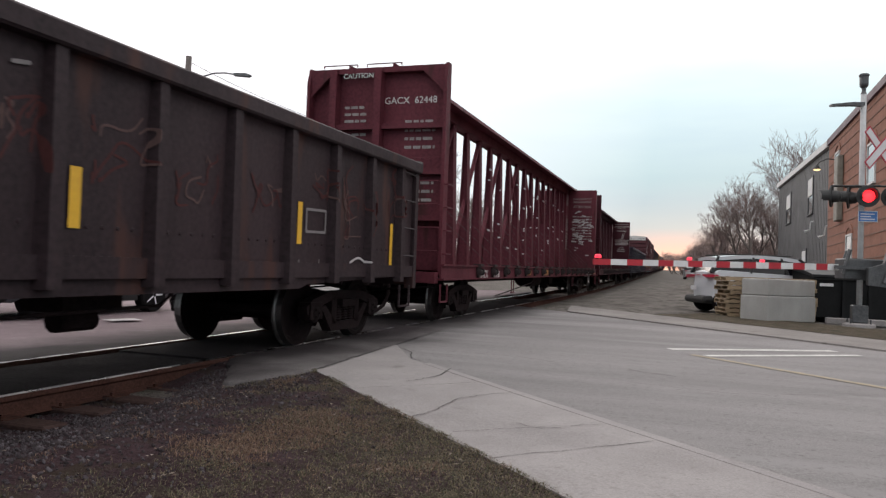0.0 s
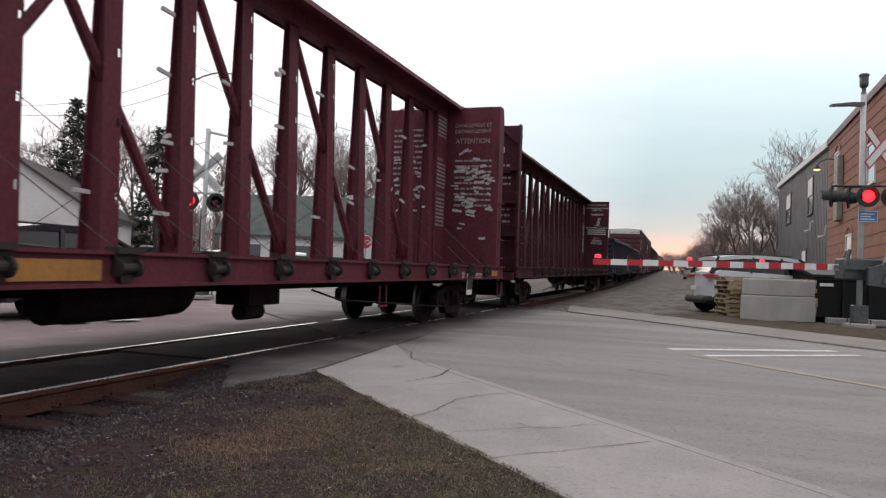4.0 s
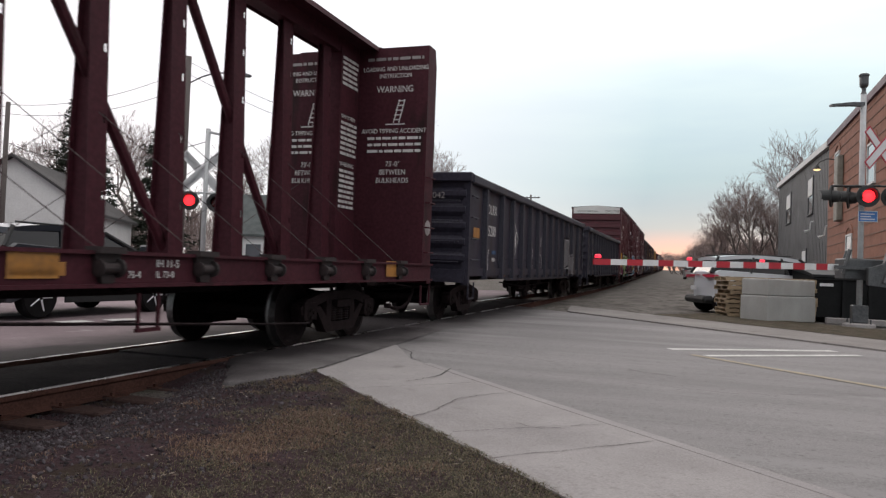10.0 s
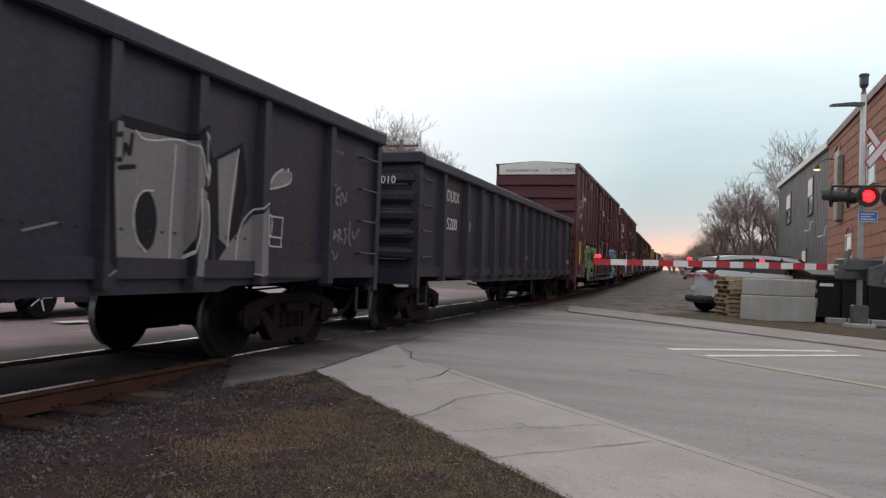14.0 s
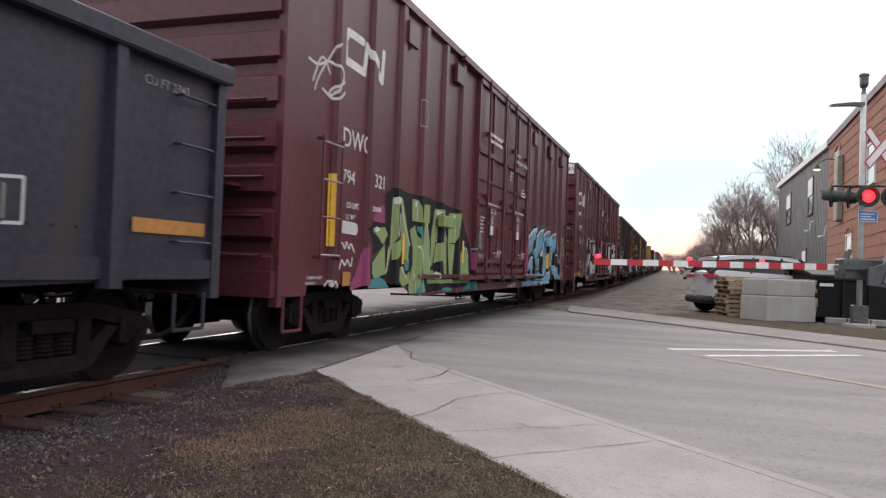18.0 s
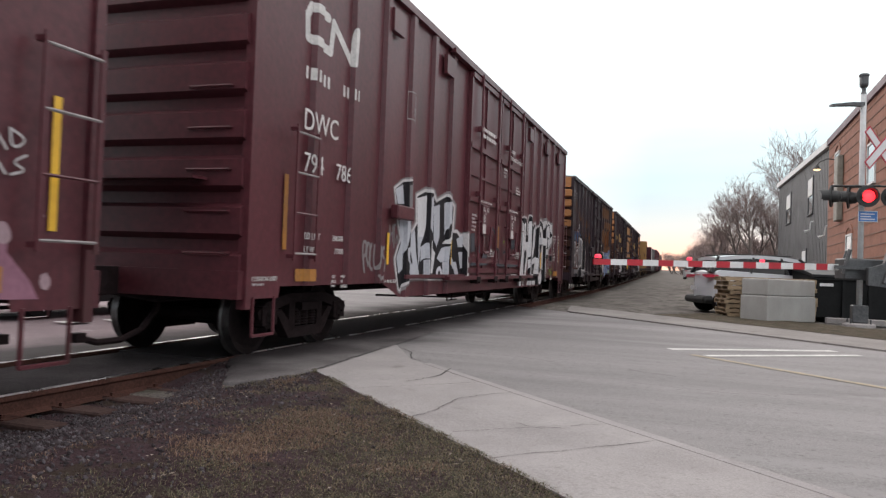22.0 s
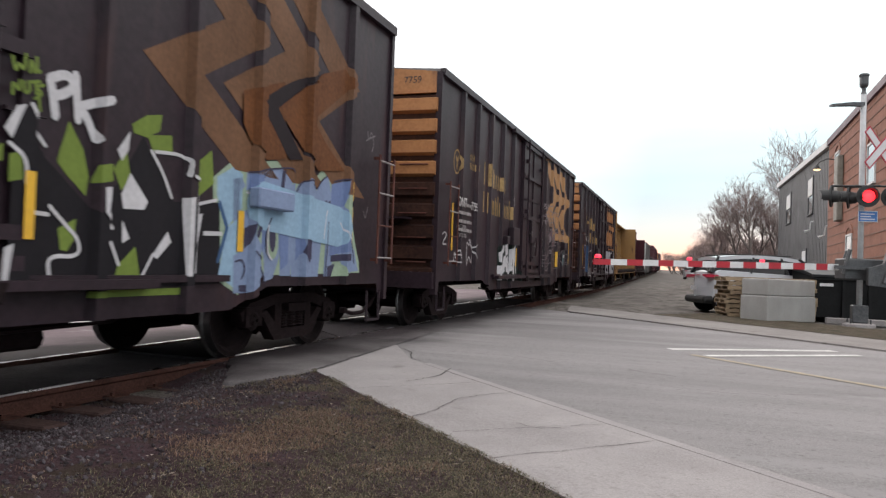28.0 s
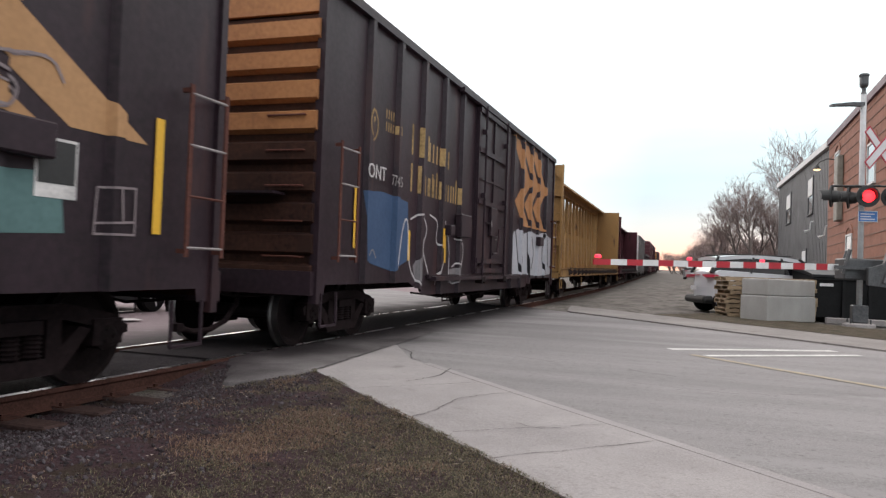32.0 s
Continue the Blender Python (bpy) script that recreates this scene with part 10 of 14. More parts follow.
scrawl(car_e1, side_e1, "white, green and black painted scrawl", [
    (INK, 0, [(1.21, 1.92), (1.32, 2.08), (1.55, 1.77), (2.02, 1.42), (1.98, 0.84), (1.20, 0.86)]),
    (INK, 0, [(2.02, 1.42), (2.23, 1.67), (2.49, 2.09), (2.89, 1.59), (3.53, 1.64), (3.59, 0.88), (1.98, 0.84)]),
    (LIME, 0, [(1.67, 1.84), (1.74, 2.06), (1.88, 1.88), (1.94, 1.69), (1.92, 1.54), (1.72, 1.69), (1.65, 1.76)]),
    (LIME, 0, [(1.99, 1.78), (2.16, 1.82), (2.19, 1.69), (1.96, 1.64)]),
    (LIME, 0, [(2.36, 2.16), (2.52, 2.26), (2.70, 2.30), (2.68, 2.16), (2.53, 2.08), (2.38, 2.09)]),
    (LIME, 0, [(2.53, 2.10), (2.83, 2.15), (2.84, 2.01), (2.61, 1.98)]),
    (LIME, 0, [(3.14, 1.94), (3.38, 2.11), (3.43, 1.81), (3.22, 1.67)]),
    (LIME, 0, [(1.18, 1.74), (1.27, 1.77), (1.29, 1.59), (1.18, 1.56)]),
    (LIME, 0, [(2.18, 1.78), (2.31, 1.94), (2.37, 1.72), (2.27, 1.62)]),
    (LIME, 0, [(1.68, 1.29), (1.84, 1.37), (1.83, 1.22), (1.77, 1.13), (1.71, 1.14)]),
    (LIME, 0, [(2.22, 0.89), (2.27, 1.04), (2.45, 1.19), (2.53, 0.88)]),
    (LIME, 0, [(1.97, 0.84), (3.00, 0.85), (3.00, 0.79), (1.97, 0.79)]),
    (LIME, 0, [(1.09, 1.78), (1.13, 1.80), (1.13, 1.69), (1.09, 1.68)]),
    (WHITE_FILL, 0, [(1.13, 1.90), (1.22, 2.06), (1.29, 2.08), (1.19, 1.84)]),
    (WHITE_FILL, 0, [(1.17, 1.14), (1.24, 1.17), (1.20, 0.86), (1.16, 0.86)]),
    (WHITE_FILL, 0, [(2.21, 1.93), (2.34, 2.10), (2.33, 1.95), (2.26, 1.85)]),
    (WHITE_FILL, 0, [(2.04, 1.62), (2.11, 1.63), (2.09, 1.43), (2.05, 1.43)]),
    (WHITE_FILL, 0, [(2.27, 1.59), (2.36, 1.77), (2.57, 1.56), (2.53, 1.49), (2.30, 1.48)]),
    (WHITE_FILL, 0, [(2.99, 1.63), (3.09, 1.65), (3.09, 0.95), (3.02, 0.95)]),
    (WHITE_FILL, 0, [(3.15, 1.48), (3.28, 1.52), (3.17, 0.98), (3.11, 0.98)]),
    (WHITE_FILL, 0, [(3.30, 1.36), (3.58, 1.37), (3.58, 1.33), (3.30, 1.32)]),
    (WHITE_FILL, 0, [(2.65, 1.13), (2.82, 1.33), (2.87, 1.24), (2.70, 1.09)]),
    (WHITE_FILL, 0, [(2.29, 1.39), (2.38, 1.25), (2.30, 1.21)]),
    (WHITE_FILL, 0.030, [(1.17, 1.81), (1.31, 1.73), (1.31, 1.57)]),
    (WHITE_FILL, 0.030, [(1.33, 2.09), (1.43, 1.96), (1.54, 1.85)]),
    (WHITE_FILL, 0.030, [(1.60, 1.44), (1.74, 1.32), (1.87, 1.22), (1.88, 1.09), (1.60, 1.10), (1.62, 0.95)]),
    (WHITE_FILL, 0.030, [(1.41, 1.39), (1.59, 1.38)]),
    (WHITE_FILL, 0.030, [(2.58, 1.98), (2.73, 1.82), (2.85, 1.62)]),
    (WHITE_FILL, 0.030, [(2.63, 1.98), (3.04, 2.01), (3.02, 1.83)]),
    (WHITE_FILL, 0.030, [(2.07, 1.43), (2.19, 1.32)]),
    (WHITE_FILL, 0.030, [(2.18, 1.21), (2.27, 1.04)]),
    (WHITE_FILL, 0.030, [(2.53, 0.95), (2.65, 1.13)]),
    (WHITE_FILL, 0.030, [(3.07, 1.83), (3.18, 1.80), (3.21, 1.48)]),
    (WHITE_FILL, 0.030, [(3.22, 1.60), (3.47, 1.66)]),
    (WHITE_FILL, 0.070, [(1.61, 2.07), (1.58, 2.22), (1.55, 2.32)]),
    (WHITE_FILL, 0.070, [(1.55, 2.32), (1.69, 2.39), (1.77, 2.33), (1.70, 2.25), (1.60, 2.21)]),
    (WHITE_FILL, 0.070, [(1.77, 2.40), (1.81, 2.08)]),
    (WHITE_FILL, 0.070, [(2.06, 2.28), (1.82, 2.18)]),
    (WHITE_FILL, 0.070, [(1.83, 2.17), (1.90, 2.10), (1.97, 1.97)]),
    (LIME, 0.022, [(1.16, 2.36), (1.19, 2.26), (1.21, 2.34), (1.25, 2.28), (1.26, 2.40)]),
    (LIME, 0.022, [(1.29, 2.29), (1.30, 2.39), (1.33, 2.30)]),
    (LIME, 0.022, [(1.34, 2.40), (1.35, 2.30), (1.38, 2.32)]),
    (LIME, 0.022, [(1.40, 2.40), (1.41, 2.32), (1.44, 2.34)]),
    (LIME, 0.022, [(1.17, 2.12), (1.17, 2.21), (1.22, 2.14), (1.22, 2.22)]),
    (LIME, 0.022, [(1.25, 2.22), (1.26, 2.14), (1.30, 2.17), (1.29, 2.23)]),
    (LIME, 0.022, [(1.31, 2.23), (1.38, 2.25)]),
    (LIME, 0.022, [(1.34, 2.24), (1.35, 2.16)]),
    (LIME, 0.022, [(1.50, 2.26), (1.43, 2.23), (1.50, 2.20), (1.43, 2.15)]),
    (LIME, 0.022, [(1.46, 2.19), (1.48, 2.08)])])

scrawl(car_e1, side_e1, "light blue painted scrawl with pale green edges", [
    (HALO_GREEN, 0, [(3.41, 1.86), (3.67, 2.04), (3.89, 2.27), (3.89, 2.28), (3.89, 0.99), (3.89, 0.91), (3.89, 0.76), (3.53, 0.91)]),
    (SKY_PALE, 0, [(3.48, 1.88), (3.74, 2.01), (3.89, 1.95), (3.89, 1.62), (3.66, 1.41), (3.49, 1.71)]),
    (SKY_PALE, 0, [(3.66, 1.41), (3.89, 1.55), (3.89, 0.95), (3.89, 0.80), (3.55, 0.95)]),
    (SKY_DEEP, 0.050, [(3.66, 1.41), (3.53, 1.64)]),
    (SKY_DEEP, 0.050, [(3.66, 1.41), (3.54, 1.09)])])

scrawl(car_e1, side_e1, "light blue painted scrawl with pale green edges", [
    (HALO_GREEN, 0, [(3.72, 2.03), (3.87, 2.02), (3.95, 2.09), (4.60, 2.19), (4.99, 2.28), (4.98, 2.12), (5.39, 2.13), (5.52, 2.23), (5.70, 2.23), (5.92, 2.22), (6.21, 2.26), (6.20, 2.01), (6.46, 1.37), (6.60, 1.11), (6.61, 0.99), (3.79, 0.95)]),
    (ICE, 0, [(3.73, 1.89), (3.87, 1.92), (3.94, 1.84), (3.85, 1.78), (3.88, 1.29), (3.78, 1.17)]),
    (ICE, 0, [(3.96, 1.99), (4.85, 2.17), (4.82, 1.92), (4.67, 1.85), (4.27, 1.85), (3.95, 1.80)]),
    (ICE, 0, [(3.91, 1.59), (4.13, 1.65), (4.06, 1.36), (4.24, 1.19), (4.31, 0.95), (4.18, 0.86), (4.02, 0.78), (3.80, 0.78), (3.78, 1.14), (3.98, 1.24)]),
    (ICE, 0, [(4.17, 1.64), (4.68, 1.67), (4.68, 1.41), (4.58, 1.08), (4.49, 0.92), (4.33, 0.89), (4.32, 1.10)]),
    (ICE, 0, [(4.61, 1.79), (4.89, 2.00), (4.88, 1.49), (4.85, 0.95), (4.63, 0.95)]),
    (ICE, 0, [(4.79, 1.75), (4.94, 1.96), (5.13, 2.07), (5.31, 2.05), (5.37, 1.95), (5.56, 2.13), (5.55, 1.47), (5.48, 0.94), (4.87, 0.94)]),
    (ICE, 0, [(5.56, 2.13), (5.64, 2.17), (5.82, 1.80), (5.65, 1.71), (5.53, 1.77)]),
    (ICE, 0, [(5.80, 2.11), (6.15, 2.18), (6.08, 1.83), (5.70, 1.67), (5.65, 1.63)]),
    (ICE, 0, [(5.65, 1.63), (6.08, 1.83), (6.24, 1.52), (6.34, 1.11), (6.18, 0.98), (5.93, 1.26), (5.71, 0.94), (5.62, 0.94)]),
    (ICE, 0, [(6.32, 1.36), (6.44, 1.28), (6.57, 1.01), (6.31, 1.00)]),
    (ICE_DEEP, 0, [(4.21, 1.61), (4.44, 1.61), (4.38, 1.32), (4.27, 1.19)]),
    (ICE_DEEP, 0, [(5.74, 2.07), (6.12, 2.15), (6.08, 1.83), (5.74, 1.72)]),
    (ICE_DEEP, 0, [(5.72, 1.48), (6.24, 1.52), (6.31, 1.28), (5.75, 1.19)]),
    (ICE_DEEP, 0, [(4.00, 1.97), (4.26, 1.99), (4.15, 1.85), (3.98, 1.82)]),
    (ICE_DEEP, 0, [(4.57, 1.46), (4.78, 1.58), (4.79, 1.08), (4.64, 1.01)]),
    (ICE_DEEP, 0, [(4.92, 1.49), (5.00, 1.78), (5.09, 1.23), (4.95, 1.12)]),
    (VIOLET, 0, [(3.92, 1.41), (4.07, 1.48), (4.03, 1.27), (3.95, 1.22)]),
    (VIOLET, 0, [(4.17, 1.61), (4.28, 1.65), (4.10, 1.33), (4.06, 1.36)]),
    (VIOLET, 0, [(4.22, 1.98), (4.31, 2.03), (4.19, 1.82), (4.10, 1.82)]),
    (VIOLET, 0, [(4.61, 2.08), (4.68, 2.10), (4.65, 1.86), (4.59, 1.85)]),
    (VIOLET, 0, [(5.08, 1.73), (5.26, 1.79), (5.27, 1.59), (5.19, 1.19), (5.15, 1.09), (5.06, 1.22), (5.14, 1.55)]),
    (VIOLET, 0, [(5.26, 1.61), (5.72, 1.87), (5.73, 1.79), (5.32, 1.53)]),
    (VIOLET, 0, [(5.82, 1.49), (5.93, 1.62), (6.04, 1.43), (5.86, 1.37)]),
    (VIOLET, 0, [(5.78, 1.20), (6.33, 1.24), (6.27, 1.15), (5.78, 1.12)]),
    (VIOLET, 0, [(3.88, 0.86), (4.01, 0.86), (4.01, 0.79), (3.89, 0.80)]),
    (VIOLET, 0, [(5.70, 1.06), (5.88, 1.10), (5.86, 0.94), (5.71, 0.94)]),
    (VIOLET, 0, [(5.58, 1.85), (5.64, 1.86), (5.55, 1.39), (5.50, 1.39)]),
    (HALO_GREEN, 0, [(4.57, 1.33), (4.57, 1.25), (4.55, 1.18), (4.51, 1.14), (4.46, 1.12), (4.42, 1.14), (4.38, 1.18), (4.35, 1.24), (4.33, 1.32), (4.34, 1.40), (4.36, 1.46), (4.39, 1.51), (4.44, 1.53), (4.48, 1.52), (4.53, 1.48), (4.56, 1.41)]),
    (HALO_GREEN, 0, [(5.06, 1.64), (5.23, 1.66), (5.19, 1.53), (5.12, 1.51)]),
    (HALO_GREEN, 0, [(5.88, 1.08), (6.10, 1.06), (6.15, 0.95), (5.80, 0.94)]),
    (VIOLET, 0, [(4.52, 1.36), (4.52, 1.30), (4.51, 1.25), (4.49, 1.21), (4.47, 1.20), (4.44, 1.21), (4.42, 1.24), (4.40, 1.29), (4.39, 1.35), (4.39, 1.40), (4.40, 1.45), (4.42, 1.49), (4.45, 1.50), (4.47, 1.49), (4.49, 1.46), (4.51, 1.41)]),
    (ICE, 0, [(5.96, 1.62), (6.04, 1.43), (5.95, 1.42)]),
    (VIOLET, 0.018, [(3.80, 1.09), (3.93, 1.12), (3.98, 1.01), (3.92, 0.92)]),
    (VIOLET, 0.018, [(4.06, 1.20), (4.20, 1.11), (4.32, 0.95), (4.33, 0.87)]),
    (VIOLET, 0.018, [(3.97, 1.98), (4.25, 2.05), (4.83, 2.15), (4.86, 2.10)]),
    (VIOLET, 0.018, [(4.90, 1.87), (4.98, 1.98), (5.13, 2.06), (5.31, 2.02), (5.37, 1.95), (5.47, 2.08), (5.61, 2.15)]),
    (VIOLET, 0.018, [(5.80, 2.11), (6.15, 2.18)]),
    (VIOLET, 0.018, [(4.35, 1.20), (4.32, 1.38), (4.42, 1.56)]),
    (VIOLET, 0.018, [(5.69, 1.60), (5.68, 1.25), (5.65, 0.94)]),
    (VIOLET, 0.018, [(6.20, 1.93), (6.27, 1.61), (6.43, 1.11)]),
    (HILITE, 0.020, [(3.95, 1.78), (4.65, 1.81)]),
    (HILITE, 0.020, [(4.37, 1.48), (4.35, 1.20), (4.45, 1.12)]),
    (HILITE, 0.020, [(5.64, 1.74), (5.58, 1.40)]),
    (HILITE, 0.020, [(5.99, 1.62), (6.18, 1.43)]),
    (HILITE, 0.015, [(4.23, 2.36), (4.24, 2.27), (4.30, 2.32), (4.23, 2.32), (4.29, 2.36), (4.23, 2.36)]),
    (HILITE, 0.015, [(4.33, 2.37), (4.33, 2.30)]),
    (HILITE, 0.015, [(4.33, 2.37), (4.39, 2.31)]),
    (HILITE, 0.015, [(4.38, 2.38), (4.39, 2.31)]),
    (HILITE, 0.015, [(4.41, 2.31), (4.45, 2.39), (4.49, 2.32)]),
    (HILITE, 0.015, [(4.55, 2.40), (4.48, 2.36), (4.54, 2.34), (4.50, 2.31)]),
    (HILITE, 0.015, [(4.17, 2.36), (4.55, 2.41)]),
    (HILITE, 0.015, [(4.17, 2.25), (4.39, 2.29)]),
    (HILITE, 0.015, [(4.31, 2.25), (4.32, 2.25)]),
    (CHALK_DIM, 0.015, [(6.68, 2.88), (6.75, 2.76), (6.80, 2.93), (6.91, 2.75), (6.84, 2.64)]),
    (CHALK_DIM, 0.015, [(6.65, 2.76), (6.93, 2.87)]),
    (CHALK_DIM, 0.015, [(6.65, 1.81), (6.70, 1.69), (6.77, 1.87)]),
    (RUSTBAND, 0, [(3.82, 2.77), (4.57, 3.04), (4.65, 2.22), (4.28, 2.15), (3.96, 2.31), (3.84, 2.45)]),
    (RUSTBAND, 0, [(4.46, 2.73), (5.41, 3.34), (5.97, 3.54), (6.23, 3.40), (5.23, 2.76), (4.85, 2.47)]),
    (RUSTBAND, 0, [(4.62, 2.65), (5.23, 2.76), (5.52, 2.54), (6.04, 2.27), (5.38, 2.18), (4.95, 2.41)]),
    (SOOTBAND, 0, [(4.11, 2.73), (4.53, 2.98), (4.81, 3.12), (5.30, 3.30), (4.46, 2.73)]),
    (SOOTBAND, 0, [(4.11, 2.73), (4.46, 2.73), (4.86, 2.39), (5.01, 2.26), (4.73, 2.22), (4.65, 2.27)])])

scrawl(car_e1, side_e1, "grey-white painted scrawl", [
    (BLUEPATCH, 0, [(-6.77, 2.39), (-6.16, 2.64), (-6.05, 2.16), (-6.15, 1.96), (-6.46, 2.21), (-6.73, 2.20)]),
    (BLUEPATCH, 0, [(-5.84, 2.52), (-5.26, 2.60), (-5.17, 2.38), (-5.64, 2.32), (-5.88, 2.22)]),
    (INK, 0, [(-6.78, 2.20), (-6.40, 2.26), (-6.02, 2.02), (-5.88, 2.34), (-5.30, 2.46), (-4.86, 2.38), (-4.36, 2.36), (-4.02, 2.38), (-3.40, 2.08), (-3.32, 0.84), (-6.70, 0.90)]),
    (GREY_FILL, 0, [(-6.72, 2.13), (-6.46, 2.16), (-6.15, 1.91), (-6.11, 1.70), (-6.14, 1.26), (-6.29, 1.16), (-6.53, 1.16), (-6.65, 1.27)]),
    (GREY_FILL, 0, [(-6.63, 1.11), (-5.96, 1.12), (-5.94, 0.97), (-6.62, 0.95)]),
    (GREY_FILL, 0, [(-5.34, 2.38), (-5.09, 2.23), (-5.07, 1.59), (-5.17, 1.23), (-5.39, 1.13), (-5.63, 0.98), (-5.89, 1.02), (-5.86, 1.34), (-5.62, 1.54), (-5.59, 1.81), (-5.86, 2.03), (-5.81, 2.16), (-5.57, 2.31)]),
    (GREY_FILL, 0, [(-4.88, 2.28), (-4.45, 2.27), (-4.24, 2.02), (-4.50, 1.81), (-4.36, 1.68), (-4.39, 1.19), (-4.87, 1.16), (-5.00, 1.39), (-4.99, 1.70), (-4.81, 1.92)]),
    (REFLECTOR, 0, [(-5.04, 1.72), (-4.88, 1.74), (-4.92, 1.24), (-5.03, 1.23)]),
    (GREY_FILL, 0, [(-3.94, 2.30), (-3.52, 2.02), (-3.41, 1.67), (-3.43, 0.90), (-3.76, 0.90), (-3.76, 1.49), (-3.68, 1.83), (-3.91, 2.04)]),
    (GREY_FILL, 0, [(-3.76, 1.30), (-3.76, 0.86), (-4.58, 0.81), (-5.02, 0.87), (-4.97, 1.08), (-4.62, 1.16), (-4.06, 1.09)]),
    (CHALK, 0.045, [(-6.72, 2.13), (-6.46, 2.16), (-6.15, 1.91), (-6.11, 1.70), (-6.14, 1.30)]),
    (CHALK, 0.060, [(-6.62, 1.62), (-6.36, 1.66), (-6.20, 1.86)]),
    (CHALK, 0.060, [(-6.55, 1.36), (-6.30, 1.40), (-6.24, 1.24)]),
    (CHALK, 0.060, [(-5.57, 2.31), (-5.34, 2.38), (-5.09, 2.23), (-5.07, 1.59), (-5.17, 1.23), (-5.39, 1.13)]),
    (CHALK, 0.060, [(-5.86, 2.03), (-5.62, 1.86), (-5.62, 1.54), (-5.86, 1.34), (-5.89, 1.02)]),
    (CHALK, 0.050, [(-5.36, 2.30), (-5.44, 2.06), (-5.30, 1.86), (-5.32, 1.50)]),
    (CHALK, 0.060, [(-4.88, 2.28), (-4.45, 2.27), (-4.24, 2.02), (-4.50, 1.81), (-4.36, 1.68), (-4.39, 1.22)]),
    (CHALK, 0.050, [(-4.81, 1.92), (-4.70, 1.60), (-4.82, 1.30)]),
    (CHALK, 0.060, [(-3.94, 2.30), (-3.52, 2.02), (-3.41, 1.67), (-3.43, 0.90)]),
    (CHALK, 0.060, [(-5.00, 0.92), (-4.62, 1.12), (-4.06, 1.05), (-3.95, 1.40), (-3.76, 1.49)]),
    (INK, 0, [(-6.59, 1.83), (-6.43, 1.93), (-6.34, 1.71), (-6.50, 1.72)]),
    (INK, 0, [(-5.72, 1.30), (-5.60, 1.46), (-5.40, 1.40), (-5.52, 1.22)]),
    (INK, 0, [(-4.78, 2.03), (-4.64, 2.17), (-4.50, 2.02), (-4.62, 1.94)]),
    (INK, 0, [(-4.20, 0.98), (-3.90, 1.04), (-3.84, 0.94), (-4.10, 0.90)]),
    (CHALK_DIM, 0.022, [(-3.18, 1.06), (-3.02, 0.88), (-2.86, 1.08), (-2.70, 0.86), (-2.56, 1.04), (-2.36, 0.88), (-2.10, 1.02)]),
    (CHALK_DIM, 0.022, [(-3.08, 1.87), (-2.96, 1.72), (-2.84, 1.88), (-2.67, 1.71)]),
    (CHALK_DIM, 0.022, [(-2.18, 2.02), (-2.00, 1.92), (-1.86, 2.04), (-1.61, 1.93)]),
    (CHALK, 0.026, [(-7.41, 3.93), (-7.32, 3.68)]),
    (CHALK, 0.026, [(-7.41, 3.93), (-7.28, 3.93), (-7.36, 3.80), (-7.20, 3.70)]),
    (CHALK, 0.026, [(-7.16, 4.02), (-7.08, 3.60)]),
    (CHALK, 0.026, [(-7.16, 4.00), (-6.90, 3.97)]),
    (CHALK, 0.026, [(-7.13, 3.82), (-6.96, 3.84)]),
    (CHALK, 0.026, [(-6.58, 4.02), (-6.50, 3.90), (-6.38, 4.02), (-6.50, 3.72), (-6.34, 3.80)]),
    (CHALK_DIM, 0.026, [(-7.30, 3.24), (-7.22, 2.98), (-7.10, 3.10), (-7.18, 2.84), (-7.02, 2.98), (-7.06, 2.72)]),
    (CHALK_DIM, 0.026, [(-7.34, 3.02), (-7.18, 3.16), (-7.02, 3.04)]),
    (CHALK_DIM, 0.026, [(-6.64, 2.86), (-6.52, 2.74), (-6.46, 2.88), (-6.36, 2.74)]),
    (CHALK_DIM, 0.026, [(-6.66, 2.62), (-6.52, 2.52), (-6.44, 2.64), (-6.32, 2.52), (-6.22, 2.62)]),
    (SKY_PALE, 0.500, [(4.21, 1.68), (5.96, 1.56)])])


def chevrons(car, side, material, label, foot):
    """Three broad bands that zigzag down the side: right, back to the left, and right again."""
    strokes = []
    for k in range(3):
        edges = []
        for d in (0.0, 0.79):
            elbow, heel = 3.50 + 1.07 * k + d, 2.44 + 1.07 * k + d
            edges.append([(elbow - 0.95 / 0.63, 4.32), (elbow, 3.37), (heel, 2.77), (heel + (2.77 - foot) / 0.60, foot)])
        a, b = edges
        strokes += [(material, 0, [a[n], a[n + 1], b[n + 1], b[n]]) for n in range(3)]
    scrawl(car, side, label, strokes)


chevrons(car_e1, side_e1, CHEVRON, "faded tan chevrons painted on the boxcar side", 1.98)
chevrons(car_e2, side_e2, CHEVRON_BRIGHT, "tan chevrons painted on the boxcar side", 2.02)
chevrons(car_e3, side_e3, CHEVRON_ORANGE, "orange-tan chevrons painted on the boxcar side", 2.20)

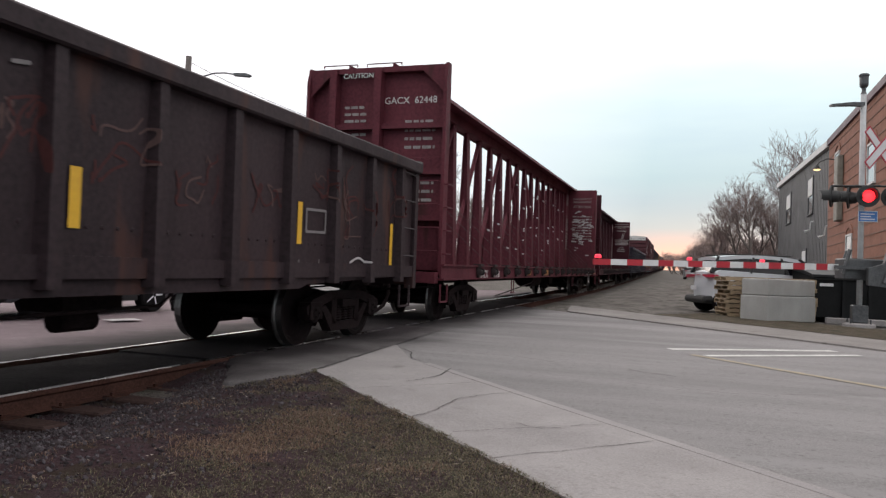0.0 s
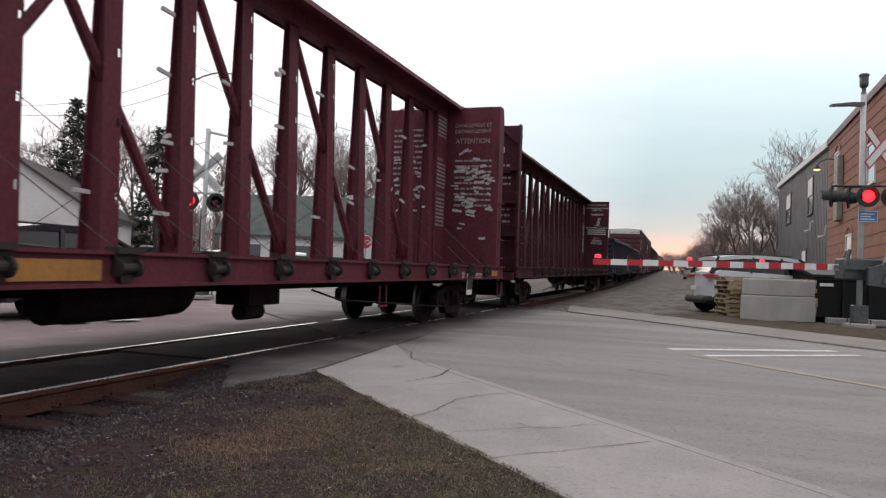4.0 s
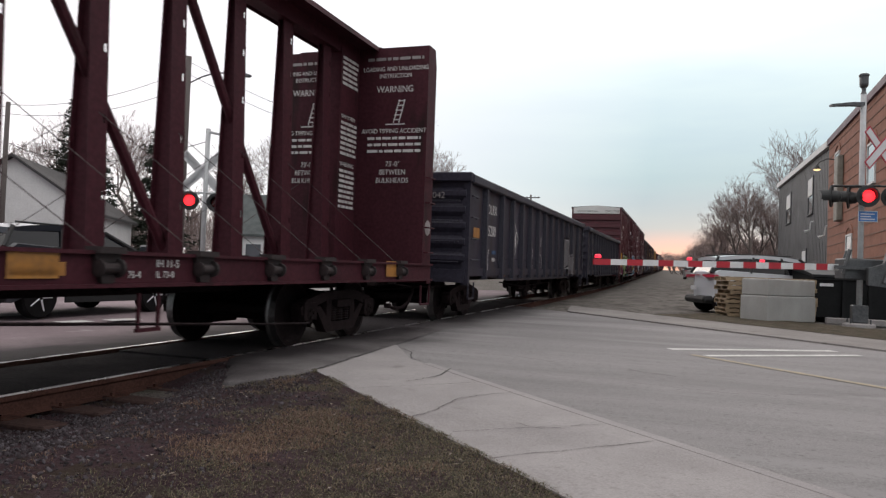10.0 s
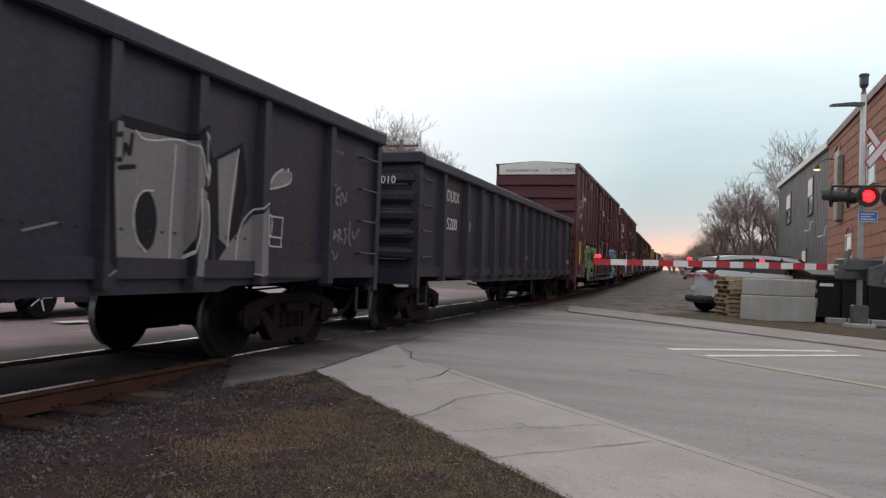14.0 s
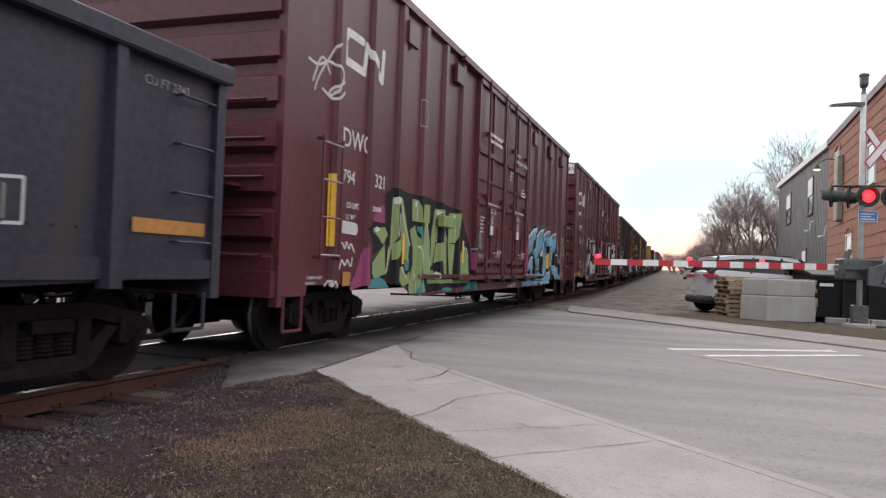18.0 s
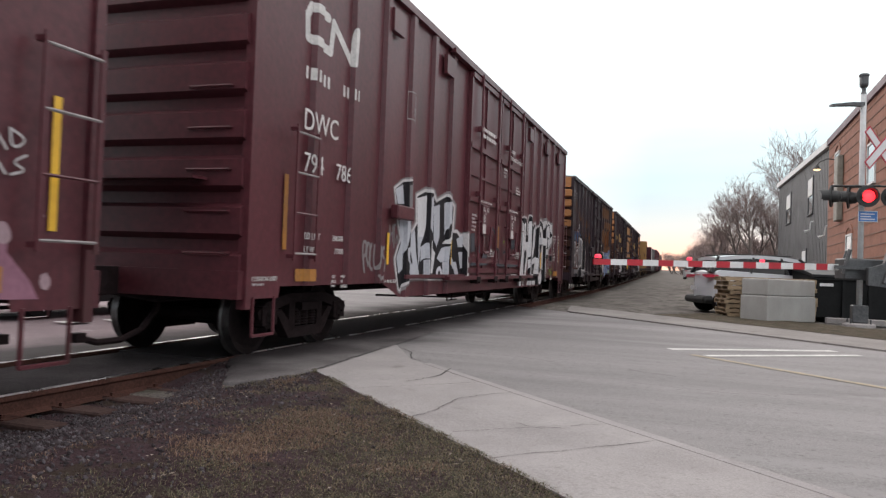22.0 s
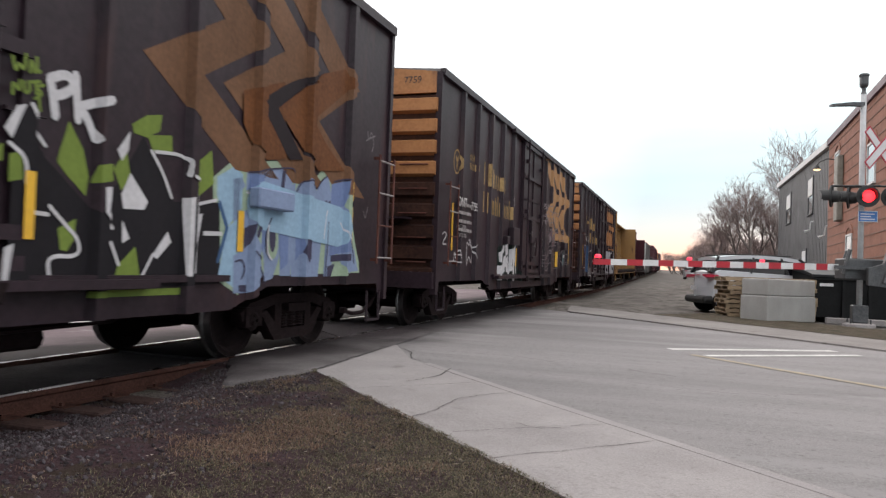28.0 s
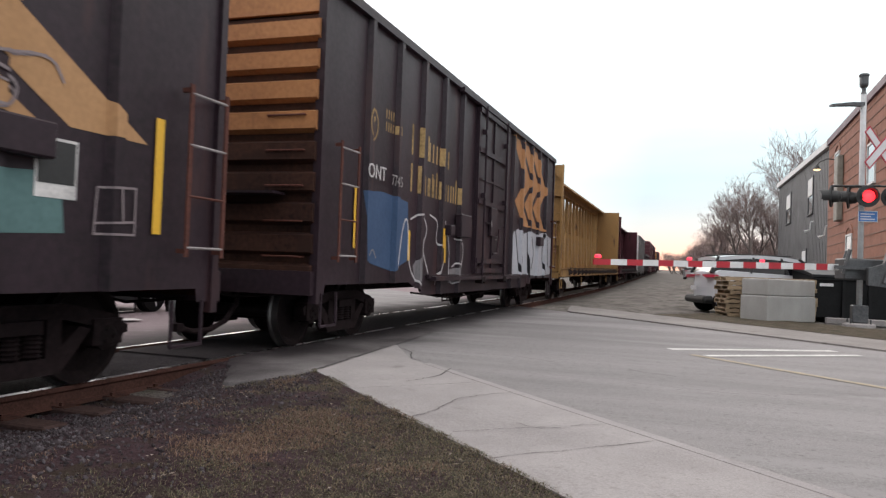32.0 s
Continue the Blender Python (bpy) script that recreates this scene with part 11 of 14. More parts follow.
scrawl(car_e2, side_e2, "pale line-drawn painted scrawl", [
    (LINEFILL, 0, [(2.52, 2.22), (2.92, 2.29), (2.96, 2.08), (2.58, 2.00)]),
    (LINEFILL, 0, [(2.37, 2.72), (2.61, 2.75), (3.02, 2.69), (3.02, 2.63), (2.40, 2.62)]),
    (LINEFILL, 0, [(3.35, 2.28), (4.10, 2.37), (4.14, 2.28), (3.36, 2.18)]),
    (LINEFILL, 0, [(3.59, 2.16), (3.98, 2.23), (3.97, 2.03), (3.63, 2.02)]),
    (TEALPATCH, 0, [(5.17, 1.65), (5.77, 1.69), (5.82, 1.26), (5.17, 1.23)]),
    (LINEPAINT, 0.022, [(2.36, 2.76), (2.40, 2.87), (2.69, 2.98), (2.99, 3.04), (3.26, 3.00), (3.47, 2.88)]),
    (LINEPAINT, 0.022, [(2.59, 2.82), (2.63, 2.89), (2.74, 2.92), (2.82, 2.87), (2.75, 2.79), (2.64, 2.78), (2.59, 2.82)]),
    (LINEPAINT, 0.022, [(2.37, 2.72), (2.61, 2.75), (2.91, 2.76), (3.07, 2.64)]),
    (LINEPAINT, 0.022, [(2.40, 2.62), (2.67, 2.64), (2.92, 2.61), (3.08, 2.53)]),
    (LINEPAINT, 0.022, [(2.43, 2.55), (2.50, 2.50), (2.82, 2.59), (3.06, 2.50)]),
    (LINEPAINT, 0.022, [(2.50, 2.50), (2.49, 2.36), (2.54, 2.24)]),
    (LINEPAINT, 0.022, [(2.88, 2.52), (2.92, 2.36), (2.80, 2.23)]),
    (LINEPAINT, 0.022, [(2.56, 2.32), (2.41, 2.17), (2.41, 1.95), (2.49, 1.81), (2.61, 1.71), (2.53, 1.60)]),
    (LINEPAINT, 0.022, [(2.94, 2.11), (3.03, 2.21), (3.08, 1.93), (2.93, 1.83), (2.89, 2.07)]),
    (LINEPAINT, 0.022, [(2.82, 2.04), (2.76, 1.89), (2.89, 1.79)]),
    (LINEPAINT, 0.022, [(3.05, 2.32), (3.15, 2.40), (3.35, 2.28), (3.30, 2.13)]),
    (LINEPAINT, 0.022, [(3.50, 2.52), (3.46, 2.60), (3.63, 2.71), (3.91, 2.66), (4.02, 2.52), (3.78, 2.38), (3.59, 2.42), (3.55, 2.53)]),
    (LINEPAINT, 0.022, [(3.71, 2.48), (3.76, 2.56), (3.83, 2.50), (3.78, 2.41), (3.71, 2.48)]),
    (LINEPAINT, 0.022, [(3.32, 2.25), (3.73, 2.25), (4.10, 2.37)]),
    (LINEPAINT, 0.022, [(3.36, 2.18), (3.74, 2.18), (4.14, 2.28)]),
    (LINEPAINT, 0.022, [(3.30, 1.90), (3.63, 1.96), (4.04, 1.98)]),
    (LINEPAINT, 0.022, [(3.28, 1.78), (3.65, 1.84), (4.05, 1.85)]),
    (LINEPAINT, 0.022, [(3.32, 1.90), (3.31, 1.72)]),
    (LINEPAINT, 0.022, [(3.60, 1.73), (3.66, 1.69), (3.74, 1.74)]),
    (LINEPAINT, 0.022, [(2.65, 1.47), (3.25, 1.77)]),
    (LINEPAINT, 0.022, [(2.70, 1.42), (3.34, 1.72)]),
    (LINEPAINT, 0.022, [(2.65, 1.47), (2.70, 1.42)]),
    (LINEPAINT, 0.022, [(2.46, 1.59), (2.45, 1.43), (2.63, 1.39), (2.91, 1.52)]),
    (LINEPAINT, 0.022, [(2.35, 1.53), (2.40, 1.27), (2.47, 1.16), (2.75, 1.17), (3.08, 1.30)]),
    (LINEPAINT, 0.022, [(2.43, 1.09), (2.66, 1.04), (2.89, 1.13)]),
    (LINEPAINT, 0.022, [(3.39, 1.14), (3.30, 0.93)]),
    (LINEPAINT, 0.022, [(3.39, 1.14), (3.77, 1.16), (3.67, 0.93)]),
    (LINEPAINT, 0.022, [(3.40, 1.03), (3.68, 1.07)]),
    (LINEPAINT, 0.022, [(3.50, 1.53), (3.43, 1.37), (3.55, 1.20)]),
    (LINEPAINT, 0.022, [(3.79, 1.55), (3.84, 1.33)]),
    (LINEPAINT, 0.022, [(3.51, 1.41), (3.80, 1.42)]),
    (LINEPAINT, 0.022, [(4.24, 1.58), (4.34, 1.29), (4.56, 1.19), (4.69, 1.37), (4.63, 1.53)]),
    (LINEPAINT, 0.022, [(4.18, 1.17), (4.43, 1.01)]),
    (LINEPAINT, 0.022, [(4.72, 1.85), (4.87, 1.83), (5.07, 1.86)]),
    (LINEPAINT, 0.022, [(4.87, 1.79), (4.87, 1.44)]),
    (LINEPAINT, 0.022, [(4.23, 2.49), (4.65, 2.49), (4.82, 2.34), (4.68, 2.19), (5.00, 2.15)]),
    (LINEPAINT, 0.022, [(5.14, 2.31), (5.40, 2.24), (5.34, 2.05), (5.13, 2.06)]),
    (LINEPAINT, 0.022, [(5.18, 2.39), (5.64, 2.49), (5.75, 2.32)]),
    (LINEPAINT, 0.022, [(3.44, 2.78), (3.61, 2.88), (3.99, 2.86), (4.20, 2.75)]),
    (LINEPAINT, 0.022, [(3.67, 2.89), (4.05, 2.91), (4.34, 2.77), (4.63, 2.73)]),
    (LINEPAINT, 0.022, [(4.40, 2.08), (4.56, 1.93), (4.79, 1.89)]),
    (LINEPAINT, 0.022, [(3.00, 2.91), (3.11, 2.82), (3.06, 2.76)]),
    (LINEPAINT, 0.018, [(1.89, 2.99), (1.82, 2.92), (1.86, 2.87), (1.92, 2.91)]),
    (LINEPAINT, 0.018, [(1.93, 2.99), (2.03, 3.03), (2.01, 2.96), (1.96, 2.93), (2.05, 2.94), (2.02, 2.87), (1.96, 2.84)]),
    (LINEPAINT, 0.018, [(1.80, 2.65), (1.93, 2.69)]),
    (LINEPAINT, 0.018, [(1.86, 2.69), (1.89, 2.56)]),
    (LINEPAINT, 0.018, [(1.96, 2.61), (1.95, 2.71), (2.04, 2.62), (2.03, 2.72)]),
    (LINEPAINT, 0.018, [(2.08, 2.62), (2.07, 2.72), (2.16, 2.67), (2.08, 2.62)]),
    (LINEPAINT, 0.018, [(2.20, 2.64), (2.22, 2.72), (2.26, 2.66)]),
    (LINEPAINT, 0.018, [(2.30, 2.74), (2.28, 2.68)]),
    (LINEPAINT, 0.018, [(1.79, 2.36), (1.80, 2.49), (1.86, 2.47), (1.80, 2.42), (1.88, 2.39)]),
    (LINEPAINT, 0.018, [(1.93, 2.51), (1.94, 2.41)]),
    (LINEPAINT, 0.018, [(1.97, 2.52), (2.07, 2.54)]),
    (LINEPAINT, 0.018, [(2.02, 2.53), (2.03, 2.42)]),
    (LINEPAINT, 0.018, [(2.50, 3.03), (2.53, 2.96)]),
    (LINEPAINT, 0.018, [(2.57, 2.97), (2.59, 3.06), (2.63, 2.99)]),
    (LINEPAINT, 0.018, [(2.66, 3.05), (2.71, 3.04), (2.67, 3.00)]),
    (LINEPAINT, 0.018, [(1.82, 2.17), (1.94, 2.14), (1.92, 2.09)]),
    (LINEPAINT, 0.018, [(1.82, 1.97), (1.93, 1.97), (1.92, 1.84), (1.86, 1.74)]),
    (LINEPAINT, 0.018, [(1.96, 1.67), (2.00, 1.16)]),
    (LINEPAINT, 0.018, [(1.88, 1.48), (2.15, 1.52)]),
    (LINEPAINT, 0.018, [(1.87, 1.37), (2.20, 1.38)]),
    (LINEPAINT, 0.018, [(1.91, 1.27), (2.18, 1.29)])])

scrawl(car_e2, side_e2, "pale pink and grey line-drawn painted scrawl", [
    (MAUVEPAINT, 0, [(3.29, 2.29), (3.71, 2.29), (4.18, 2.42), (4.19, 2.28), (3.72, 2.17), (3.32, 2.20)]),
    (MAUVEPAINT, 0, [(2.57, 2.24), (2.74, 2.27), (2.73, 2.19), (2.57, 2.14)]),
    (MAUVEPAINT, 0, [(3.04, 2.49), (3.15, 2.56), (3.18, 2.39), (3.07, 2.38)]),
    (MAUVEPAINT, 0, [(3.26, 1.86), (3.64, 1.97), (3.98, 1.95), (3.93, 1.88), (3.31, 1.75)]),
    (MAUVEPAINT, 0, [(3.53, 2.12), (3.72, 2.17), (3.75, 2.00), (3.57, 1.99)]),
    (MAUVEPAINT, 0, [(3.77, 2.16), (3.95, 2.20), (3.95, 2.00), (3.80, 1.98)]),
    (MAUVEPAINT, 0, [(2.98, 2.14), (3.11, 2.33), (3.15, 2.00), (3.02, 2.00)]),
    (LINEPAINT, 0.018, [(2.55, 2.56), (2.77, 2.59), (2.95, 2.53), (3.07, 2.44)]),
    (LINEPAINT, 0.018, [(2.54, 2.63), (2.80, 2.67), (3.02, 2.64), (3.12, 2.55)]),
    (LINEPAINT, 0.018, [(2.81, 2.56), (2.87, 2.44), (2.89, 2.32), (2.99, 2.45), (3.06, 2.50)]),
    (LINEPAINT, 0.018, [(2.77, 2.06), (2.94, 2.15), (2.98, 2.11), (3.03, 1.94), (2.87, 1.84), (2.83, 1.94), (2.77, 2.06)]),
    (LINEPAINT, 0.018, [(2.68, 1.88), (2.75, 1.92), (2.84, 1.82)]),
    (LINEPAINT, 0.018, [(2.75, 1.58), (2.80, 1.70), (3.11, 1.83), (3.15, 1.81)]),
    (LINEPAINT, 0.018, [(2.62, 1.48), (2.80, 1.58), (3.15, 1.73)]),
    (LINEPAINT, 0.018, [(2.62, 1.42), (2.84, 1.53), (3.18, 1.69)]),
    (LINEPAINT, 0.018, [(2.99, 1.97), (2.95, 2.20), (3.08, 2.32), (3.25, 2.33), (3.30, 2.18), (3.20, 2.13)]),
    (LINEPAINT, 0.018, [(3.36, 2.81), (3.50, 2.69), (3.43, 2.47), (3.57, 2.37), (3.84, 2.42)]),
    (LINEPAINT, 0.018, [(3.46, 2.68), (3.63, 2.76), (3.88, 2.66), (4.03, 2.64)]),
    (LINEPAINT, 0.018, [(3.56, 2.47), (3.64, 2.61), (3.78, 2.63), (3.86, 2.51), (3.77, 2.40), (3.68, 2.42), (3.65, 2.51)]),
    (LINEPAINT, 0.018, [(3.29, 2.29), (3.71, 2.29), (4.18, 2.42)]),
    (LINEPAINT, 0.018, [(3.32, 2.20), (3.72, 2.17), (4.22, 2.29)]),
    (LINEPAINT, 0.018, [(3.54, 2.10), (3.72, 2.17), (3.75, 2.00), (3.59, 1.99), (3.53, 2.10)]),
    (LINEPAINT, 0.018, [(3.77, 2.14), (3.93, 2.19), (3.95, 2.02), (3.80, 1.98), (3.77, 2.14)]),
    (LINEPAINT, 0.018, [(3.26, 1.86), (3.64, 1.97), (4.35, 1.95)]),
    (LINEPAINT, 0.018, [(3.31, 1.74), (3.65, 1.85), (4.09, 1.86)]),
    (LINEPAINT, 0.018, [(3.43, 1.80), (3.52, 1.73), (3.70, 1.74)]),
    (LINEPAINT, 0.018, [(4.42, 2.63), (4.50, 2.40), (4.46, 2.12)]),
    (LINEPAINT, 0.018, [(4.20, 2.47), (4.33, 2.25), (4.24, 2.01)]),
    (LINEPAINT, 0.018, [(4.51, 2.63), (4.74, 2.45), (5.07, 2.48)]),
    (LINEPAINT, 0.018, [(4.94, 2.41), (5.22, 2.38), (5.60, 2.47)]),
    (LINEPAINT, 0.018, [(5.09, 2.23), (5.39, 2.19), (5.32, 2.05), (5.04, 2.01)]),
    (LINEPAINT, 0.018, [(4.38, 2.00), (4.60, 1.83), (4.99, 1.82)]),
    (LINEPAINT, 0.018, [(5.11, 1.98), (5.23, 1.83), (5.36, 2.02)]),
    (LINEPAINT, 0.018, [(4.76, 1.81), (4.87, 1.59), (4.97, 1.15)]),
    (LINEPAINT, 0.018, [(3.33, 1.46), (3.38, 1.27), (3.49, 1.53), (3.76, 1.63)]),
    (LINEPAINT, 0.018, [(3.44, 1.38), (3.75, 1.46), (3.93, 1.24)]),
    (LINEPAINT, 0.018, [(3.79, 1.43), (3.81, 1.60), (4.01, 1.55)]),
    (LINEPAINT, 0.018, [(4.21, 1.29), (4.47, 1.19), (4.67, 1.29), (4.56, 1.52)]),
    (LINEPAINT, 0.018, [(3.25, 0.92), (3.42, 1.11), (3.68, 1.06), (3.62, 0.91)]),
    (LINEPAINT, 0.018, [(3.34, 0.96), (3.51, 0.91)]),
    (LINEPAINT, 0.018, [(3.94, 1.12), (4.19, 1.15), (4.40, 1.00)]),
    (LINEPAINT, 0.018, [(2.63, 1.28), (2.82, 1.27), (3.03, 1.37), (3.02, 1.43)]),
    (LINEPAINT, 0.018, [(2.64, 1.05), (2.91, 1.08)]),
    (LINEPAINT, 0.018, [(6.10, 1.62), (6.08, 1.27), (6.50, 1.28), (6.50, 1.65), (6.10, 1.62)]),
    (LINEPAINT, 0.018, [(6.28, 1.63), (6.30, 1.37)]),
    (LINEPAINT, 0.018, [(6.08, 1.35), (6.49, 1.38)]),
    (LINEPAINT, 0.018, [(5.16, 1.78), (5.09, 1.44), (5.21, 1.24)])])

scrawl(car_e2, side_e2, "white painted scrawl with dark shading", [
    (INKGREEN, 0, [(-3.35, 1.55), (-3.02, 1.65), (-1.35, 1.69), (-1.09, 0.79), (-3.30, 0.80)]),
    (WHITE_FILL, 0, [(-3.21, 1.45), (-3.02, 1.62), (-2.62, 1.63), (-2.67, 1.47), (-3.01, 1.38)]),
    (WHITE_FILL, 0, [(-3.21, 1.45), (-3.01, 1.38), (-3.07, 1.23), (-3.20, 1.24)]),
    (WHITE_FILL, 0, [(-3.29, 1.15), (-2.99, 1.17), (-3.00, 0.83), (-3.27, 0.82)]),
    (WHITE_FILL, 0, [(-2.99, 1.11), (-2.57, 1.16), (-2.54, 1.03), (-2.97, 0.87)]),
    (WHITE_FILL, 0, [(-2.56, 1.64), (-2.30, 1.68), (-2.26, 1.44), (-2.50, 1.39)]),
    (WHITE_FILL, 0, [(-2.67, 1.38), (-2.48, 1.40), (-2.44, 1.13), (-2.81, 1.12)]),
    (WHITE_FILL, 0, [(-2.46, 1.33), (-2.28, 1.41), (-2.23, 0.99), (-2.43, 1.01)]),
    (WHITE_FILL, 0, [(-2.18, 1.55), (-1.90, 1.63), (-1.91, 1.36), (-2.18, 1.34)]),
    (WHITE_FILL, 0, [(-2.18, 1.34), (-2.04, 1.35), (-2.13, 1.13), (-2.20, 0.82), (-2.28, 0.82)]),
    (WHITE_FILL, 0, [(-2.04, 1.28), (-1.90, 1.36), (-1.88, 0.79), (-2.03, 0.80)]),
    (WHITE_FILL, 0, [(-2.22, 1.13), (-1.92, 1.16), (-1.92, 1.05), (-2.22, 1.03)]),
    (WHITE_FILL, 0, [(-1.75, 1.56), (-1.52, 1.66), (-1.44, 1.31), (-1.74, 1.15)]),
    (WHITE_FILL, 0, [(-1.74, 1.15), (-1.61, 1.23), (-1.53, 0.79), (-1.72, 0.79)]),
    (WHITE_FILL, 0, [(-1.55, 1.61), (-1.35, 1.00), (-1.42, 0.96), (-1.55, 1.23)])])

scrawl(car_e2, side_e2, "white painted tags", [
    (CHALK, 0.025, [(-6.53, 1.17), (-6.49, 1.43), (-6.39, 1.21), (-6.32, 1.48), (-6.24, 1.22), (-6.05, 1.37)]),
    (CHALK, 0.025, [(-6.56, 1.21), (-6.17, 1.18), (-6.01, 1.28)]),
    (CHALK, 0.025, [(-6.49, 1.34), (-6.11, 1.32)]),
    (CHALK, 0.025, [(-5.69, 1.19), (-5.72, 1.63), (-5.52, 1.50), (-5.50, 1.70), (-5.36, 1.46), (-5.15, 1.58)]),
    (CHALK, 0.025, [(-5.68, 1.14), (-5.55, 1.35), (-5.37, 1.15), (-5.35, 1.36)]),
    (CHALK, 0.025, [(-5.57, 1.65), (-5.13, 1.26)]),
    (CHALK, 0.025, [(-7.22, 1.67), (-7.09, 1.73), (-6.96, 1.67), (-7.13, 1.57), (-7.21, 1.49), (-6.98, 1.51)]),
    (CHALK, 0.025, [(-2.10, 2.81), (-1.96, 2.38)]),
    (CHALK, 0.025, [(-1.91, 2.77), (-1.79, 2.48)])])

for car, side, tan in ((car_e1, side_e1, RUSTPAINT), (car_e2, side_e2, NAMEPAINT), (car_e3, side_e3, NAMEPAINT)):
    for z, marks in ((2.84, ((-4.62, 0.40, 0.48), (-4.06, 0.09, 0.31), (-3.88, 0.13, 0.41), (-3.64, 0.25, 0.31), (-3.29, 0.13, 0.31), (-3.08, 0.06, 0.44), (-2.97, 0.21, 0.31))),
                     (2.26, ((-4.62, 0.37, 0.44), (-4.15, 0.23, 0.30), (-3.84, 0.13, 0.30), (-3.63, 0.12, 0.39), (-3.43, 0.22, 0.44), (-3.07, 0.06, 0.44), (-2.93, 0.21, 0.30),
                             (-2.63, 0.21, 0.30), (-2.34, 0.21, 0.44)))):
        for y, wide, high in marks:
            name_bar(car, side, y, z, 0.065, high, tan)
            if wide > 0.1:
                name_bar(car, side, y + wide - 0.065, z, 0.065, min(high, 0.31) if wide < 0.3 else high, tan)
    for z, wide in ((3.20, 0.30), (3.02, 0.62)):
        bar_at = -5.66
        while bar_at < -5.66 + wide:
            name_bar(car, side, bar_at, z, 0.03, 0.13, tan)
            bar_at += 0.085
scrawl(car_e3, side_e3, "pale and blue painted scrawl", [
    (BLUEPATCH, 0, [(-6.36, 2.09), (-5.68, 2.14), (-4.69, 2.08), (-4.63, 1.18), (-5.28, 1.01), (-6.28, 1.15)]),
    (GREY_FILL, 0, [(-4.40, 1.10), (-4.10, 1.30), (-4.00, 0.86), (-4.30, 0.84)]),
    (REFLECTOR, 0, [(-4.66, 1.65), (-4.56, 1.65), (-4.54, 1.18), (-4.64, 1.18)]),
    (REFLECTOR, 0, [(-2.88, 1.71), (-2.79, 1.71), (-2.77, 1.17), (-2.86, 1.17)]),
    (GREY_FILL, 0, [(-2.60, 1.05), (-1.90, 1.10), (-1.96, 0.82), (-2.60, 0.80)]),
    (CHALK, 0.030, [(-5.03, 1.04), (-4.87, 1.77), (-4.66, 1.85), (-4.62, 1.11), (-4.17, 0.80)]),
    (CHALK, 0.030, [(-4.56, 1.83), (-4.05, 1.98), (-3.75, 1.70), (-4.03, 1.40), (-3.67, 0.98)]),
    (CHALK, 0.030, [(-3.67, 1.96), (-3.21, 1.88), (-3.40, 1.50), (-2.93, 1.44), (-3.32, 0.79)]),
    (CHALK, 0.030, [(-2.86, 1.91), (-2.56, 1.45), (-2.61, 0.78), (-1.96, 0.81), (-1.62, 1.57), (-2.32, 1.62)]),
    (CHALK, 0.030, [(-2.40, 1.10), (-2.10, 1.20), (-1.90, 0.98)]),
    (CHALK_DIM, 0.024, [(-6.20, 1.32), (-6.08, 1.20), (-5.98, 1.34), (-5.86, 1.20)]),
    (SILVER_FILL, 0, [(2.06, 1.90), (2.90, 2.10), (3.60, 2.00), (4.30, 2.12), (5.20, 2.06), (6.10, 2.16), (7.40, 2.05), (7.40, 0.95), (5.60, 0.90), (3.70, 0.95), (2.10, 0.90)]),
    (INK, 0.090, [(2.63, 2.02), (3.11, 1.04)]),
    (INK, 0.090, [(3.20, 1.96), (3.52, 1.40), (3.40, 1.00)]),
    (INK, 0.090, [(3.96, 2.09), (4.17, 0.89)]),
    (INK, 0.070, [(4.60, 1.96), (4.90, 1.50), (4.60, 1.10)]),
    (INK, 0.090, [(5.52, 2.01), (5.29, 1.04)]),
    (INK, 0.090, [(6.20, 2.10), (6.00, 1.50), (6.36, 0.96)]),
    (INK, 0.070, [(6.80, 2.04), (7.00, 1.20)])])

